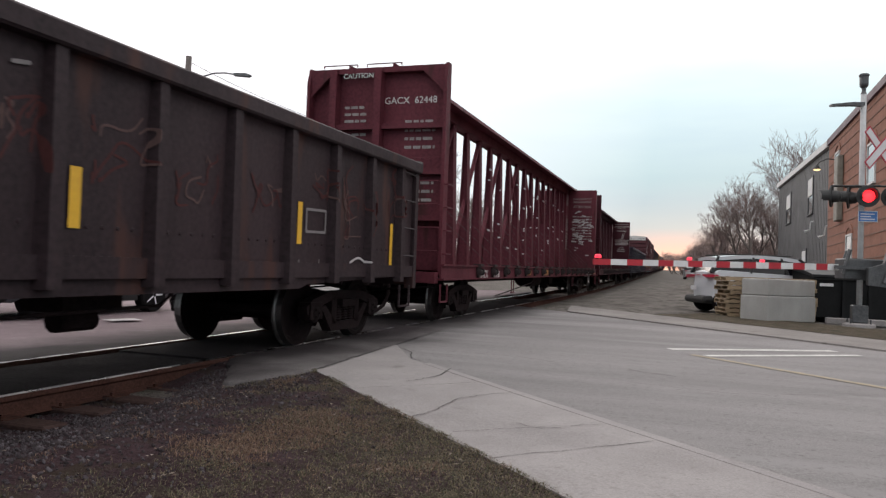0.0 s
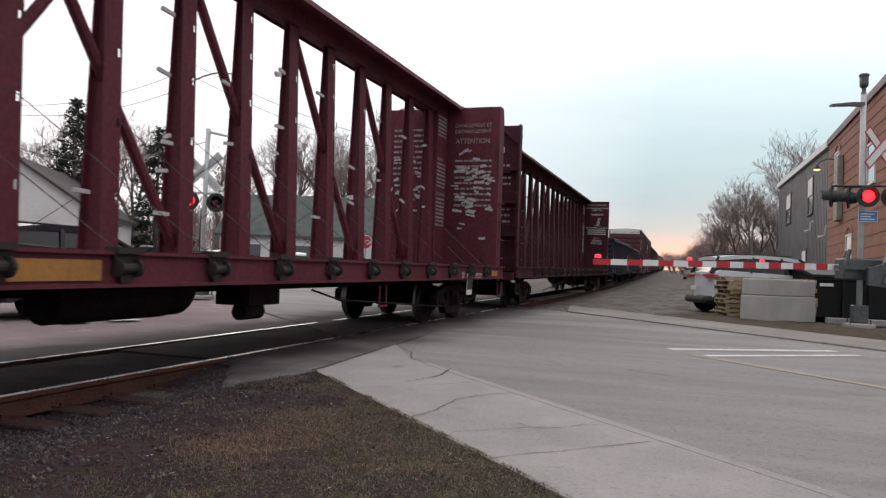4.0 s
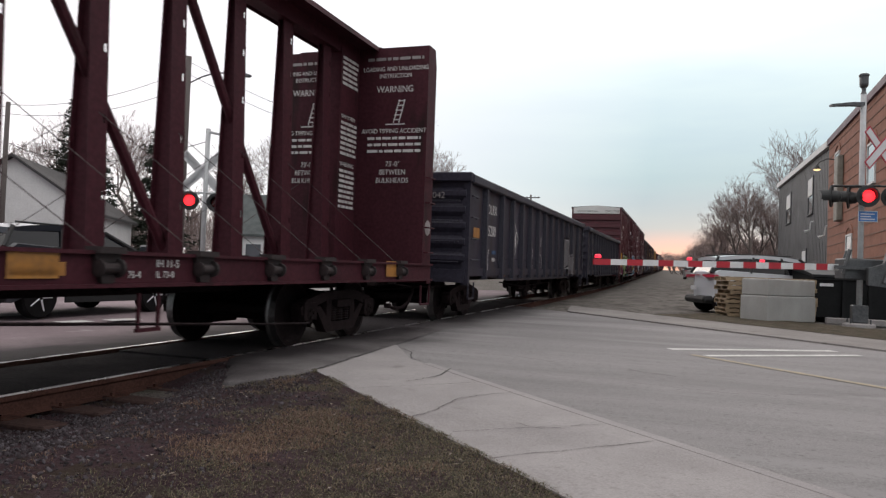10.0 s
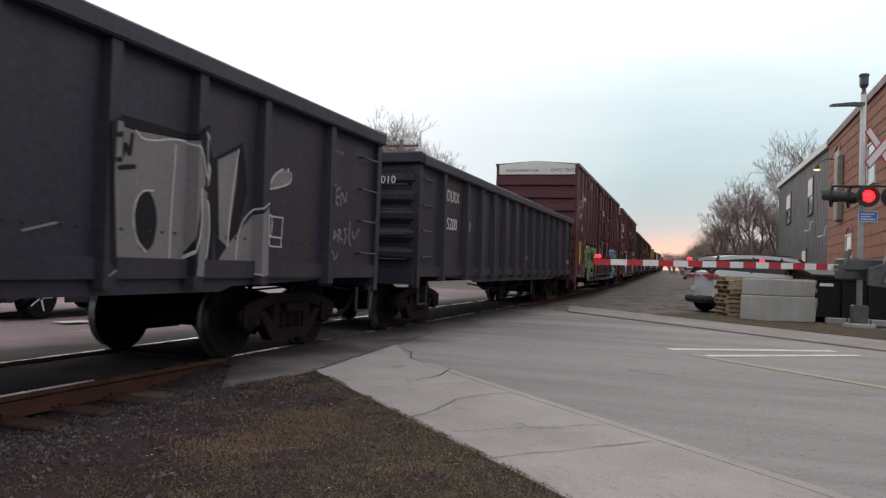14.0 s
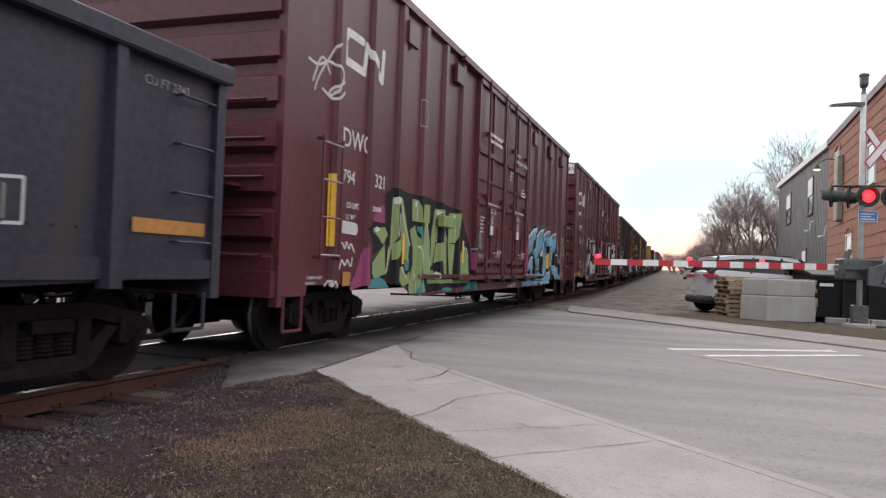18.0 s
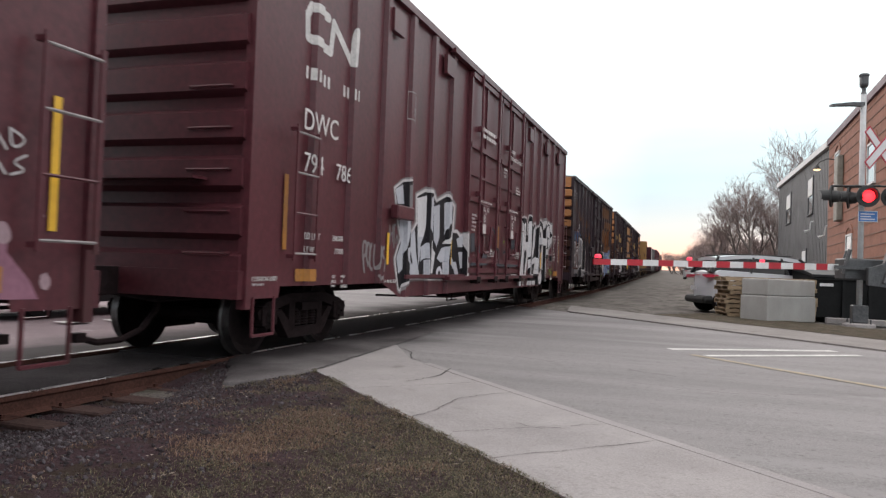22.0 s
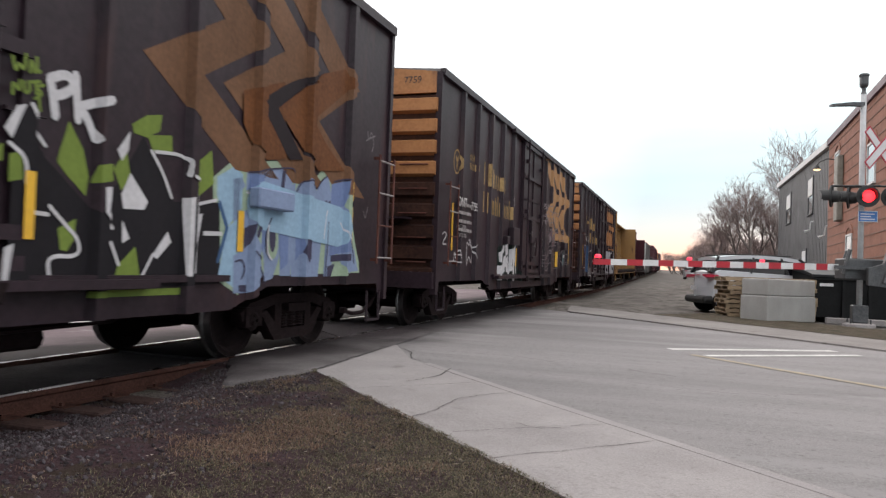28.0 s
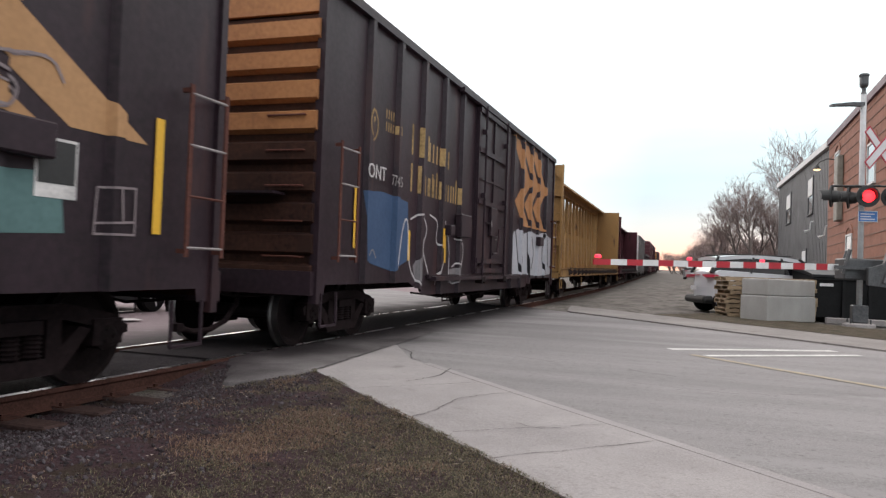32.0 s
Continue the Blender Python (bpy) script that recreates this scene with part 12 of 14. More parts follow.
scrawl(car_a, side_a, "faint red painted scrawl", [
    (FAINTPALE, 0.022, [(0.70, 1.86), (0.76, 1.94), (0.67, 2.01), (0.74, 2.10), (0.69, 2.11), (0.67, 2.12)]),
    (FAINTRED, 0.022, [(0.79, 1.95), (0.80, 1.88), (0.86, 1.95), (0.94, 1.94), (0.96, 1.67)]),
    (FAINTRED, 0.022, [(0.65, 1.74), (0.64, 1.70), (0.71, 1.85), (0.76, 1.92), (0.78, 2.05), (0.91, 2.18)]),
    (FAINTPALE, 0.022, [(0.64, 2.05), (0.65, 1.87), (0.66, 2.11), (0.62, 1.99), (0.61, 2.06)]),
    (FAINTRED, 0.022, [(0.74, 2.02), (0.67, 2.12), (0.80, 2.15), (0.78, 2.15), (0.90, 2.18), (0.93, 2.18)]),
    (FAINTRED, 0.022, [(0.84, 2.05), (0.84, 2.01), (0.93, 2.18), (0.94, 2.06), (0.90, 2.01), (0.88, 1.80)]),
    (FAINTPALE, 0.022, [(1.93, 2.23), (1.80, 2.08), (1.50, 2.12), (1.49, 2.02)]),
    (FAINTRED, 0.022, [(1.42, 2.15), (1.40, 2.15), (1.45, 2.03), (1.40, 2.07)]),
    (FAINTRED, 0.022, [(1.45, 1.72), (1.43, 1.66), (1.50, 1.77), (1.59, 1.87), (1.71, 2.04), (2.04, 1.87)]),
    (FAINTPALE, 0.022, [(1.90, 2.10), (2.02, 2.18), (2.02, 2.06), (1.90, 1.84), (2.03, 1.87)]),
    (FAINTRED, 0.022, [(1.64, 1.89), (1.82, 1.85), (1.62, 1.78), (1.50, 1.66), (1.50, 1.69)]),
    (FAINTRED, 0.022, [(1.45, 1.82), (1.46, 1.68), (1.42, 1.74), (1.43, 1.65), (1.43, 1.65), (1.43, 1.65)]),
    (FAINTPALE, 0.022, [(2.79, 2.05), (2.76, 1.97), (2.79, 2.05), (2.86, 1.95), (2.83, 1.99)]),
    (FAINTRED, 0.022, [(2.54, 1.87), (2.36, 1.77), (2.42, 1.69), (2.36, 1.87), (2.36, 1.84)]),
    (FAINTRED, 0.022, [(2.43, 1.77), (2.38, 1.58), (2.37, 1.67), (2.38, 1.56), (2.53, 1.58)]),
    (FAINTPALE, 0.022, [(2.70, 1.85), (2.52, 1.80), (2.49, 1.65), (2.62, 1.64), (2.67, 1.59), (2.75, 1.73)]),
    (FAINTRED, 0.022, [(2.65, 1.79), (2.80, 1.78), (2.79, 1.97), (2.94, 2.02), (2.93, 2.08)]),
    (FAINTRED, 0.022, [(2.88, 1.62), (2.89, 1.65), (2.96, 1.76), (2.95, 1.88)]),
    (FAINTPALE, 0.022, [(4.08, 1.89), (4.00, 1.87), (3.89, 1.86), (4.08, 1.86)]),
    (FAINTRED, 0.022, [(3.56, 1.63), (3.53, 1.58), (3.62, 1.71), (3.63, 1.85)]),
    (FAINTRED, 0.022, [(3.62, 1.86), (3.76, 1.64), (3.98, 1.79), (3.99, 1.81)]),
    (FAINTPALE, 0.022, [(3.91, 1.69), (3.91, 1.81), (3.77, 1.92), (3.89, 1.89)]),
    (FAINTRED, 0.022, [(4.04, 1.71), (4.09, 1.70), (4.05, 1.69), (3.99, 1.87), (3.91, 1.85)]),
    (FAINTRED, 0.022, [(3.54, 1.94), (3.49, 2.01), (3.55, 1.89), (3.68, 1.77), (3.64, 1.91), (3.72, 1.88), (3.60, 1.72)]),
    (FAINTPALE, 0.022, [(5.07, 2.10), (4.95, 2.16), (4.85, 2.06), (4.80, 2.15)]),
    (FAINTRED, 0.022, [(5.01, 2.06), (5.04, 1.98), (4.82, 2.06), (4.84, 2.01), (4.96, 2.00)]),
    (FAINTRED, 0.022, [(5.19, 2.04), (5.22, 1.93), (5.22, 2.00), (5.21, 2.10), (5.16, 2.06), (5.10, 1.94)]),
    (FAINTPALE, 0.022, [(5.10, 1.96), (5.23, 1.86), (5.23, 1.86), (5.23, 1.86), (5.23, 1.86), (5.23, 1.91), (5.21, 2.03)]),
    (FAINTRED, 0.022, [(5.12, 1.87), (5.13, 1.90), (5.14, 2.02), (5.12, 2.07), (5.10, 2.26), (5.19, 2.23)]),
    (FAINTRED, 0.022, [(4.95, 1.90), (5.15, 1.93), (4.94, 1.86), (5.04, 1.90), (4.76, 2.01)]),
    (FAINTPALE, 0.022, [(6.10, 1.47), (5.61, 1.45), (5.62, 1.42), (5.77, 1.42), (5.75, 1.79), (5.58, 1.80), (5.54, 2.20)]),
    (FAINTRED, 0.022, [(5.66, 2.29), (5.85, 2.41), (5.58, 2.24), (5.65, 2.07), (5.76, 1.78), (5.72, 1.61), (5.55, 2.15)]),
    (FAINTRED, 0.022, [(5.84, 1.72), (5.61, 1.88), (6.01, 1.97), (5.97, 1.78), (6.00, 1.94), (5.86, 2.00), (5.57, 1.92)]),
    (FAINTPALE, 0.022, [(5.95, 1.73), (5.60, 1.62), (5.67, 1.90), (5.58, 1.84), (5.67, 2.04)]),
    (FAINTRED, 0.022, [(6.26, 1.49), (6.49, 1.79), (6.23, 2.12), (6.37, 2.06), (6.41, 1.52), (6.42, 1.66), (6.16, 1.91)]),
    (FAINTRED, 0.022, [(5.64, 1.48), (5.73, 1.64), (5.61, 1.46), (5.69, 1.42), (5.75, 1.60)]),
    (FAINTPALE, 0.022, [(7.20, 2.11), (7.32, 2.11), (7.19, 2.02), (7.26, 1.80), (7.38, 1.86), (7.31, 1.88)]),
    (FAINTRED, 0.022, [(7.16, 2.04), (7.03, 1.94), (7.04, 1.78), (7.01, 2.04)]),
    (FAINTRED, 0.022, [(7.20, 2.20), (7.48, 1.95), (7.40, 1.81), (7.20, 1.84), (7.16, 1.84), (7.11, 1.79)]),
    (FAINTPALE, 0.022, [(7.43, 2.08), (7.58, 1.82), (7.54, 1.90), (7.60, 1.95), (7.51, 1.82)]),
    (FAINTRED, 0.022, [(7.34, 2.14), (7.23, 2.09), (7.26, 2.03), (7.18, 2.32), (6.98, 2.38)]),
    (FAINTRED, 0.022, [(7.18, 2.34), (7.25, 2.31), (7.15, 2.28), (7.08, 2.48), (7.29, 2.55), (7.08, 2.42), (7.23, 2.34)]),
    (CHALK_DIM, 0.030, [(4.63, 1.72), (5.09, 1.73), (5.09, 1.47), (4.63, 1.46), (4.63, 1.72)]),
    (CHALK, 0.030, [(5.80, 1.12), (6.05, 1.20), (6.24, 1.13)]),
    (CHALK_DIM, 0.020, [(4.49, 1.13), (4.51, 0.94), (4.98, 0.92), (4.96, 1.14)]),
    (CHALK_DIM, 0.030, [(0.70, 2.37), (0.83, 2.39)])])

scrawl(car_c1, side_c1, "white painted tags", [
    (CHALK, 0.034, [(-2.12, 1.47), (-2.17, 1.55), (-2.15, 1.66), (-2.10, 1.70), (-2.08, 1.66), (-2.13, 1.49), (-2.05, 1.41)]),
    (CHALK, 0.034, [(-2.04, 1.42), (-2.05, 1.61), (-1.99, 1.70), (-1.95, 1.67), (-1.97, 1.57), (-1.95, 1.42)]),
    (CHALK, 0.034, [(-1.96, 1.69), (-1.87, 1.71), (-1.88, 1.59), (-1.93, 1.46), (-1.90, 1.36), (-1.82, 1.39), (-1.81, 1.58)]),
    (CHALK, 0.034, [(-1.82, 1.57), (-1.82, 1.67), (-1.71, 1.71), (-1.69, 1.61), (-1.70, 1.53)]),
    (CHALK, 0.034, [(-1.80, 1.55), (-1.62, 1.50), (-1.62, 1.45), (-1.76, 1.31), (-1.81, 1.33), (-1.81, 1.48)]),
    (CHALK, 0.034, [(-2.12, 1.46), (-2.18, 1.37), (-2.04, 1.38), (-1.90, 1.34), (-1.76, 1.25)]),
    (CHALK, 0.034, [(-2.14, 1.06), (-2.18, 1.19)]),
    (CHALK, 0.034, [(-2.15, 1.18), (-2.09, 1.23), (-1.98, 1.23), (-1.87, 1.19), (-1.78, 1.11)]),
    (CHALK, 0.034, [(-1.07, 2.25), (-1.00, 2.31), (-0.87, 2.33), (-0.75, 2.24), (-0.66, 2.04), (-0.65, 1.80), (-0.69, 1.66), (-0.85, 1.60)]),
    (CHALK, 0.034, [(-0.57, 1.77), (-0.59, 1.87), (-0.50, 2.01), (-0.40, 2.01), (-0.42, 1.87), (-0.50, 1.76), (-0.57, 1.78)]),
    (CHALK, 0.034, [(-0.85, 1.85), (-0.80, 1.78), (-0.87, 1.72), (-0.76, 1.69)]),
    (CHALK, 0.034, [(-1.10, 1.68), (-1.08, 1.58), (-1.02, 1.43)]),
    (CHALK, 0.034, [(-1.09, 1.45), (-1.01, 1.36), (-0.88, 1.27), (-0.76, 1.07)]),
    (CHALK, 0.034, [(-1.11, 1.29), (-1.05, 1.33), (-0.96, 1.31)]),
    (CHALK, 0.034, [(-0.96, 1.42), (-0.90, 1.53), (-0.78, 1.55), (-0.76, 1.47), (-0.86, 1.40), (-0.96, 1.43)]),
    (CHALK, 0.034, [(-0.85, 1.60), (-0.69, 1.63), (-0.57, 1.56), (-0.71, 1.46), (-0.83, 1.41), (-0.70, 1.32), (-0.64, 1.20), (-0.70, 1.00)]),
    (CHALK, 0.034, [(-0.71, 1.46), (-0.55, 1.53), (-0.38, 1.45), (-0.34, 1.29), (-0.39, 1.04)]),
    (CHALK, 0.034, [(-1.15, 0.88), (-1.04, 1.00), (-0.95, 1.09), (-0.88, 1.07), (-0.86, 0.98)]),
    (CHALK, 0.034, [(-0.69, 0.88), (-0.64, 0.81), (-0.53, 0.86)])])

scrawl(car_c1, side_c1, "silver painted scrawl", [
    (INK, 0, [(2.97, 2.12), (3.18, 2.22), (4.05, 2.21), (4.20, 1.82), (4.05, 1.06), (3.70, 0.69), (3.27, 0.70), (3.03, 1.08)]),
    (INK, 0, [(4.05, 2.25), (4.22, 2.36), (4.40, 1.96), (4.41, 1.10), (4.22, 0.72), (3.99, 0.73)]),
    (INK, 0, [(4.33, 2.03), (4.82, 2.27), (4.93, 1.82), (4.71, 1.07), (4.47, 1.06)]),
    (INK, 0, [(4.56, 1.26), (5.24, 1.72), (5.31, 0.90), (4.41, 0.73)]),
    (GREY_FILL, 0, [(3.03, 2.14), (3.33, 2.12), (4.02, 2.15), (4.11, 1.81), (3.97, 1.06), (3.67, 0.74), (3.29, 0.75), (3.08, 1.11), (3.02, 1.74)]),
    (GREY_FILL, 0, [(4.10, 2.26), (4.34, 1.95), (4.32, 1.79), (4.14, 1.74)]),
    (GREY_FILL, 0, [(4.09, 1.73), (4.34, 1.60), (4.34, 1.14), (4.22, 0.80), (4.04, 0.80), (4.05, 1.06)]),
    (GREY_FILL, 0, [(4.43, 2.04), (4.75, 2.19), (4.74, 1.88), (4.63, 1.23), (4.50, 1.30)]),
    (GREY_FILL, 0, [(4.66, 1.27), (5.17, 1.67), (5.19, 0.94), (4.85, 0.99), (4.47, 0.77), (4.36, 0.91)]),
    (GREY_FILL, 0, [(5.35, 1.87), (5.46, 2.04), (5.71, 2.09), (5.75, 1.96)]),
    (INK, 0, [(3.64, 1.42), (3.63, 1.32), (3.61, 1.23), (3.57, 1.18), (3.52, 1.15), (3.46, 1.17), (3.42, 1.23), (3.38, 1.31), (3.36, 1.40), (3.37, 1.50), (3.39, 1.58), (3.43, 1.64), (3.48, 1.66), (3.53, 1.65), (3.58, 1.60), (3.62, 1.52)]),
    (INK, 0.040, [(3.04, 2.03), (3.19, 2.08)]),
    (INK, 0.040, [(3.10, 2.04), (3.12, 1.79)]),
    (INK, 0.040, [(3.17, 2.06), (3.21, 1.86), (3.24, 2.03), (3.29, 1.88), (3.31, 2.08)]),
    (INK, 0.040, [(3.04, 1.84), (3.10, 1.85)]),
    (INK, 0.040, [(3.06, 1.78), (3.35, 1.83)]),
    (CHALK, 0.016, [(3.35, 2.12), (3.45, 2.05), (3.83, 2.14), (4.03, 2.13), (4.12, 1.85)]),
    (CHALK, 0.016, [(3.52, 1.15), (3.39, 1.25), (3.35, 1.48), (3.43, 1.65), (3.58, 1.66)]),
    (CHALK, 0.016, [(4.10, 2.24), (4.34, 1.95), (4.26, 1.77)]),
    (CHALK, 0.016, [(4.06, 1.73), (4.09, 1.36), (3.97, 1.06), (3.77, 0.84)]),
    (CHALK, 0.016, [(4.20, 1.74), (4.34, 1.60), (4.34, 1.14), (4.16, 0.76)]),
    (CHALK, 0.016, [(4.75, 2.19), (4.66, 1.67), (4.63, 1.23)]),
    (CHALK, 0.016, [(5.16, 1.70), (4.81, 1.48), (4.77, 1.11)]),
    (CHALK, 0.016, [(4.43, 0.77), (4.72, 0.97), (5.07, 1.01), (5.17, 0.77)]),
    (CHALK, 0.016, [(5.35, 1.87), (5.75, 1.96), (5.74, 2.09)]),
    (CHALK, 0.016, [(3.83, 2.08), (3.80, 1.48), (3.81, 0.91)]),
    (CHALK, 0.016, [(5.16, 1.58), (5.61, 1.58)]),
    (CHALK, 0.016, [(5.61, 1.58), (5.59, 1.26)]),
    (CHALK, 0.016, [(5.59, 1.26), (5.18, 1.27)]),
    (CHALK, 0.016, [(5.18, 1.27), (5.16, 1.58)]),
    (CHALK, 0.016, [(5.40, 1.57), (5.39, 1.38)]),
    (CHALK, 0.016, [(5.18, 1.37), (5.60, 1.36)]),
    (CHALK_DIM, 0.018, [(2.30, 1.06), (2.30, 0.79)]),
    (CHALK_DIM, 0.018, [(2.15, 1.06), (2.34, 1.07)]),
    (CHALK_DIM, 0.018, [(2.42, 0.95), (2.53, 0.84), (2.58, 0.86)]),
    (CHALK_DIM, 0.018, [(3.00, 0.86), (2.99, 0.95), (3.07, 1.00)]),
    (CHALK_DIM, 0.018, [(2.33, 1.26), (2.60, 1.33)])])

scrawl(car_c1, side_c1, "white painted tags", [
    (CHALK_DIM, 0, [(5.30, 1.87), (5.43, 2.04), (5.71, 2.13), (5.74, 2.00), (5.57, 1.91)]),
    (CHALK, 0.020, [(5.30, 1.87), (5.43, 2.04), (5.59, 2.11)]),
    (CHALK, 0.020, [(5.30, 1.86), (5.57, 1.91), (5.73, 2.00), (5.69, 2.13)]),
    (CHALK_DIM, 0.024, [(6.65, 1.80), (6.63, 2.08), (6.80, 2.05), (6.69, 1.83)]),
    (CHALK_DIM, 0.024, [(6.75, 1.81), (6.72, 2.00), (6.84, 2.09)]),
    (CHALK_DIM, 0.024, [(6.91, 1.83), (6.81, 1.90), (6.85, 2.02), (6.96, 2.06)]),
    (CHALK_DIM, 0.024, [(6.86, 1.92), (6.94, 1.95)]),
    (CHALK_DIM, 0.024, [(6.98, 1.84), (6.98, 2.05), (7.12, 1.85), (7.13, 2.03)]),
    (CHALK_DIM, 0.024, [(6.60, 1.39), (6.61, 1.52), (6.70, 1.40), (6.69, 1.52)]),
    (CHALK_DIM, 0.024, [(6.74, 1.45), (6.80, 1.54), (6.89, 1.46), (6.81, 1.39), (6.74, 1.45)]),
    (CHALK_DIM, 0.024, [(6.94, 1.38), (6.93, 1.55), (7.03, 1.50), (6.94, 1.45), (7.06, 1.40)]),
    (CHALK_DIM, 0.024, [(7.16, 1.55), (7.07, 1.53), (7.17, 1.47), (7.11, 1.36)]),
    (CHALK_DIM, 0.024, [(7.26, 1.64), (7.23, 1.40), (7.30, 1.34)]),
    (CHALK_DIM, 0.024, [(7.34, 1.52), (7.37, 1.41), (7.54, 1.57)]),
    (CHALK_DIM, 0.024, [(6.57, 1.25), (6.70, 1.15), (6.78, 1.24), (6.87, 1.13), (6.95, 1.24)])])

scrawl(car_c1, side_c1, "white diamond emblem", [
    (LETTER, 0.028, [(-3.87, 2.19), (-3.50, 1.84), (-3.82, 1.44), (-4.16, 1.79), (-3.87, 2.19)]),
    *[(LETTER, 0.070, [a, b]) for a, b in (((-3.88, 1.99), (-4.02, 1.82)), ((-4.02, 1.82), (-3.92, 1.72)), ((-3.92, 1.72), (-4.00, 1.62)))],
    *[(LETTER, 0.070, [a, b]) for a, b in (((-3.72, 1.98), (-3.84, 1.84)), ((-3.84, 1.84), (-3.74, 1.76)), ((-3.74, 1.76), (-3.86, 1.60)))]])

scrawl(car_c2, side_c2, "pale painted tag", [
    (CHALK_DIM, 0.030, [(2.23, 1.60), (2.21, 1.30), (2.32, 1.46), (2.30, 1.25)]),
    (CHALK_DIM, 0.030, [(2.41, 1.31), (2.63, 1.26)]),
    (CHALK_DIM, 0.030, [(3.25, 1.75), (3.40, 1.83), (3.58, 1.66), (3.42, 1.62)]),
    *[(CHALK, 0.024, [a, b]) for a, b in (((5.46, 1.60), (5.77, 1.62)), ((5.77, 1.62), (5.77, 1.31)), ((5.77, 1.31), (5.46, 1.30)), ((5.46, 1.30), (5.46, 1.60)))],
    (CHALK_DIM, 0.024, [(5.62, 1.56), (5.62, 1.34)])])

side_words(car_c1, side_c1, "DLRX", -6.50, 2.27, 0.218, LETTER, 1.00)
side_words(car_c1, side_c1, "5200", -6.44, 1.79, 0.238, LETTER, 1.00)
side_words(car_c1, side_c1, "42", -5.26, 1.78, 0.20, LETTER, 1.00)
side_words(car_c1, side_c1, "LD LMT", -6.73, 1.41, 0.09, LETTER, 1.00)
side_words(car_c1, side_c1, "LT WT", -6.75, 1.26, 0.07, LETTER, 1.00)
side_words(car_c1, side_c1, "74800", -6.10, 1.24, 0.09, LETTER, 1.00)
side_words(car_c1, side_c1, "LIFT", -6.71, 0.95, 0.05, LETTER, 1.00)
side_words(car_c1, side_c1, "HERE", -6.71, 0.87, 0.05, LETTER, 1.00)
words("lettering", "JACK HERE", 0.055, on_side(-6.865, 1.42, 1.622) @ Matrix.Rotation(-math.pi / 2, 4, "Z"), LETTER, car_c1)
side_words(car_c2, side_c2, "DLRX", -6.34, 2.29, 0.21, LETTER, 1.00)
side_words(car_c2, side_c2, "5200", -6.30, 1.78, 0.22, LETTER, 1.00)
side_words(car_c2, side_c2, "10", -5.10, 1.80, 0.22, LETTER, 1.00)
side_words(car_c1, side_c1, "CU FT 2743", 6.67, 2.47, 0.05, LETTER_DIM, 1.00)
side_words(car_c2, side_c2, "CU FT 2743", 6.86, 2.53, 0.08, LETTER_DIM, 1.00)
side_words(car_d1, side_d1, "794", -7.87, 2.13, 0.18, LETTER, 1.00)
side_words(car_d1, side_d1, "321", -7.01, 2.16, 0.19, LETTER, 1.00)
side_words(car_d1, side_d1, "LD LMT", -7.72, 1.82, 0.08, LETTER, 1.00)
side_words(car_d1, side_d1, "LT WT", -7.73, 1.67, 0.07, LETTER, 1.00)
side_words(car_d1, side_d1, "208400", -7.04, 1.83, 0.07, LETTER, 1.00)
side_words(car_d1, side_d1, "DWC", -7.90, 2.59, 0.25, LETTER, 1.00)
side_words(car_d1, side_d1, "CUSHION UNIT", -8.69, 0.91, 0.04, LETTER, 1.00)
side_words(car_d1, side_d1, "ASF 1114G-F", -8.70, 0.85, 0.03, LETTER, 1.00)
side_words(car_d2, side_d2, "24", -5.84, 0.84, 0.05, LETTER, 1.00)
side_words(car_d2, side_d2, "BRAKE BEAM", -5.72, 0.84, 0.05, LETTER, 1.00)
side_words(car_d2, side_d2, "DWC", -8.40, 2.60, 0.25, LETTER, 1.00)
side_words(car_d2, side_d2, "794", -8.36, 2.13, 0.23, LETTER, 1.00)
side_words(car_d2, side_d2, "786", -7.53, 2.13, 0.21, LETTER, 1.00)
side_words(car_d2, side_d2, "LD LMT", -8.29, 1.37, 0.08, LETTER, 1.00)
side_words(car_d2, side_d2, "LT WT", -8.29, 1.22, 0.07, LETTER, 1.00)
side_words(car_d2, side_d2, "208300", -7.49, 1.38, 0.07, LETTER, 1.00)
side_words(car_d2, side_d2, "77700", -7.42, 1.22, 0.07, LETTER, 1.00)
side_words(car_d2, side_d2, "CUSHION UNIT", -9.21, 0.90, 0.05, LETTER, 1.00)
side_words(car_d2, side_d2, "ASF 1114G-F", -9.20, 0.85, 0.03, LETTER, 1.00)
for row, (one, two) in enumerate((("LIFT", "POINT"), ("JACK", "DE"), ("HERE", "LEVAGE"))):
    side_words(car_d2, side_d2, one, 6.99, 0.88 - 0.055 * row, 0.045, LETTER, 1.00)
    side_words(car_d2, side_d2, two, 7.20, 0.88 - 0.055 * row, 0.045, LETTER, 1.00)
side_words(car_d2, side_d2, "LIFT", -7.46, 0.92, 0.04, LETTER, 1.00)
side_words(car_d2, side_d2, "POINT", -7.27, 0.92, 0.04, LETTER, 1.00)
side_words(car_d2, side_d2, "JACK", -7.47, 0.86, 0.04, LETTER, 1.00)
side_words(car_d2, side_d2, "DE", -7.22, 0.86, 0.04, LETTER, 1.00)
side_words(car_d2, side_d2, "HERE", -7.47, 0.81, 0.03, LETTER, 1.00)
side_words(car_d2, side_d2, "LEVAGE", -7.29, 0.80, 0.04, LETTER, 1.00)
side_words(car_d2, side_d2, "EXH 17-0", 7.62, 2.11, 0.06, LETTER, 1.00)
side_words(car_d2, side_d2, "W 9-4", 8.00, 2.12, 0.06, LETTER, 1.00)
side_words(car_d1, side_d1, "EXH 17-0", 8.11, 2.08, 0.05, LETTER, 1.00)
side_words(car_d2, side_d2, "EXW 10-8", 7.62, 2.01, 0.07, LETTER, 1.00)
side_words(car_d2, side_d2, "H 15-1", 8.01, 2.02, 0.06, LETTER, 1.00)
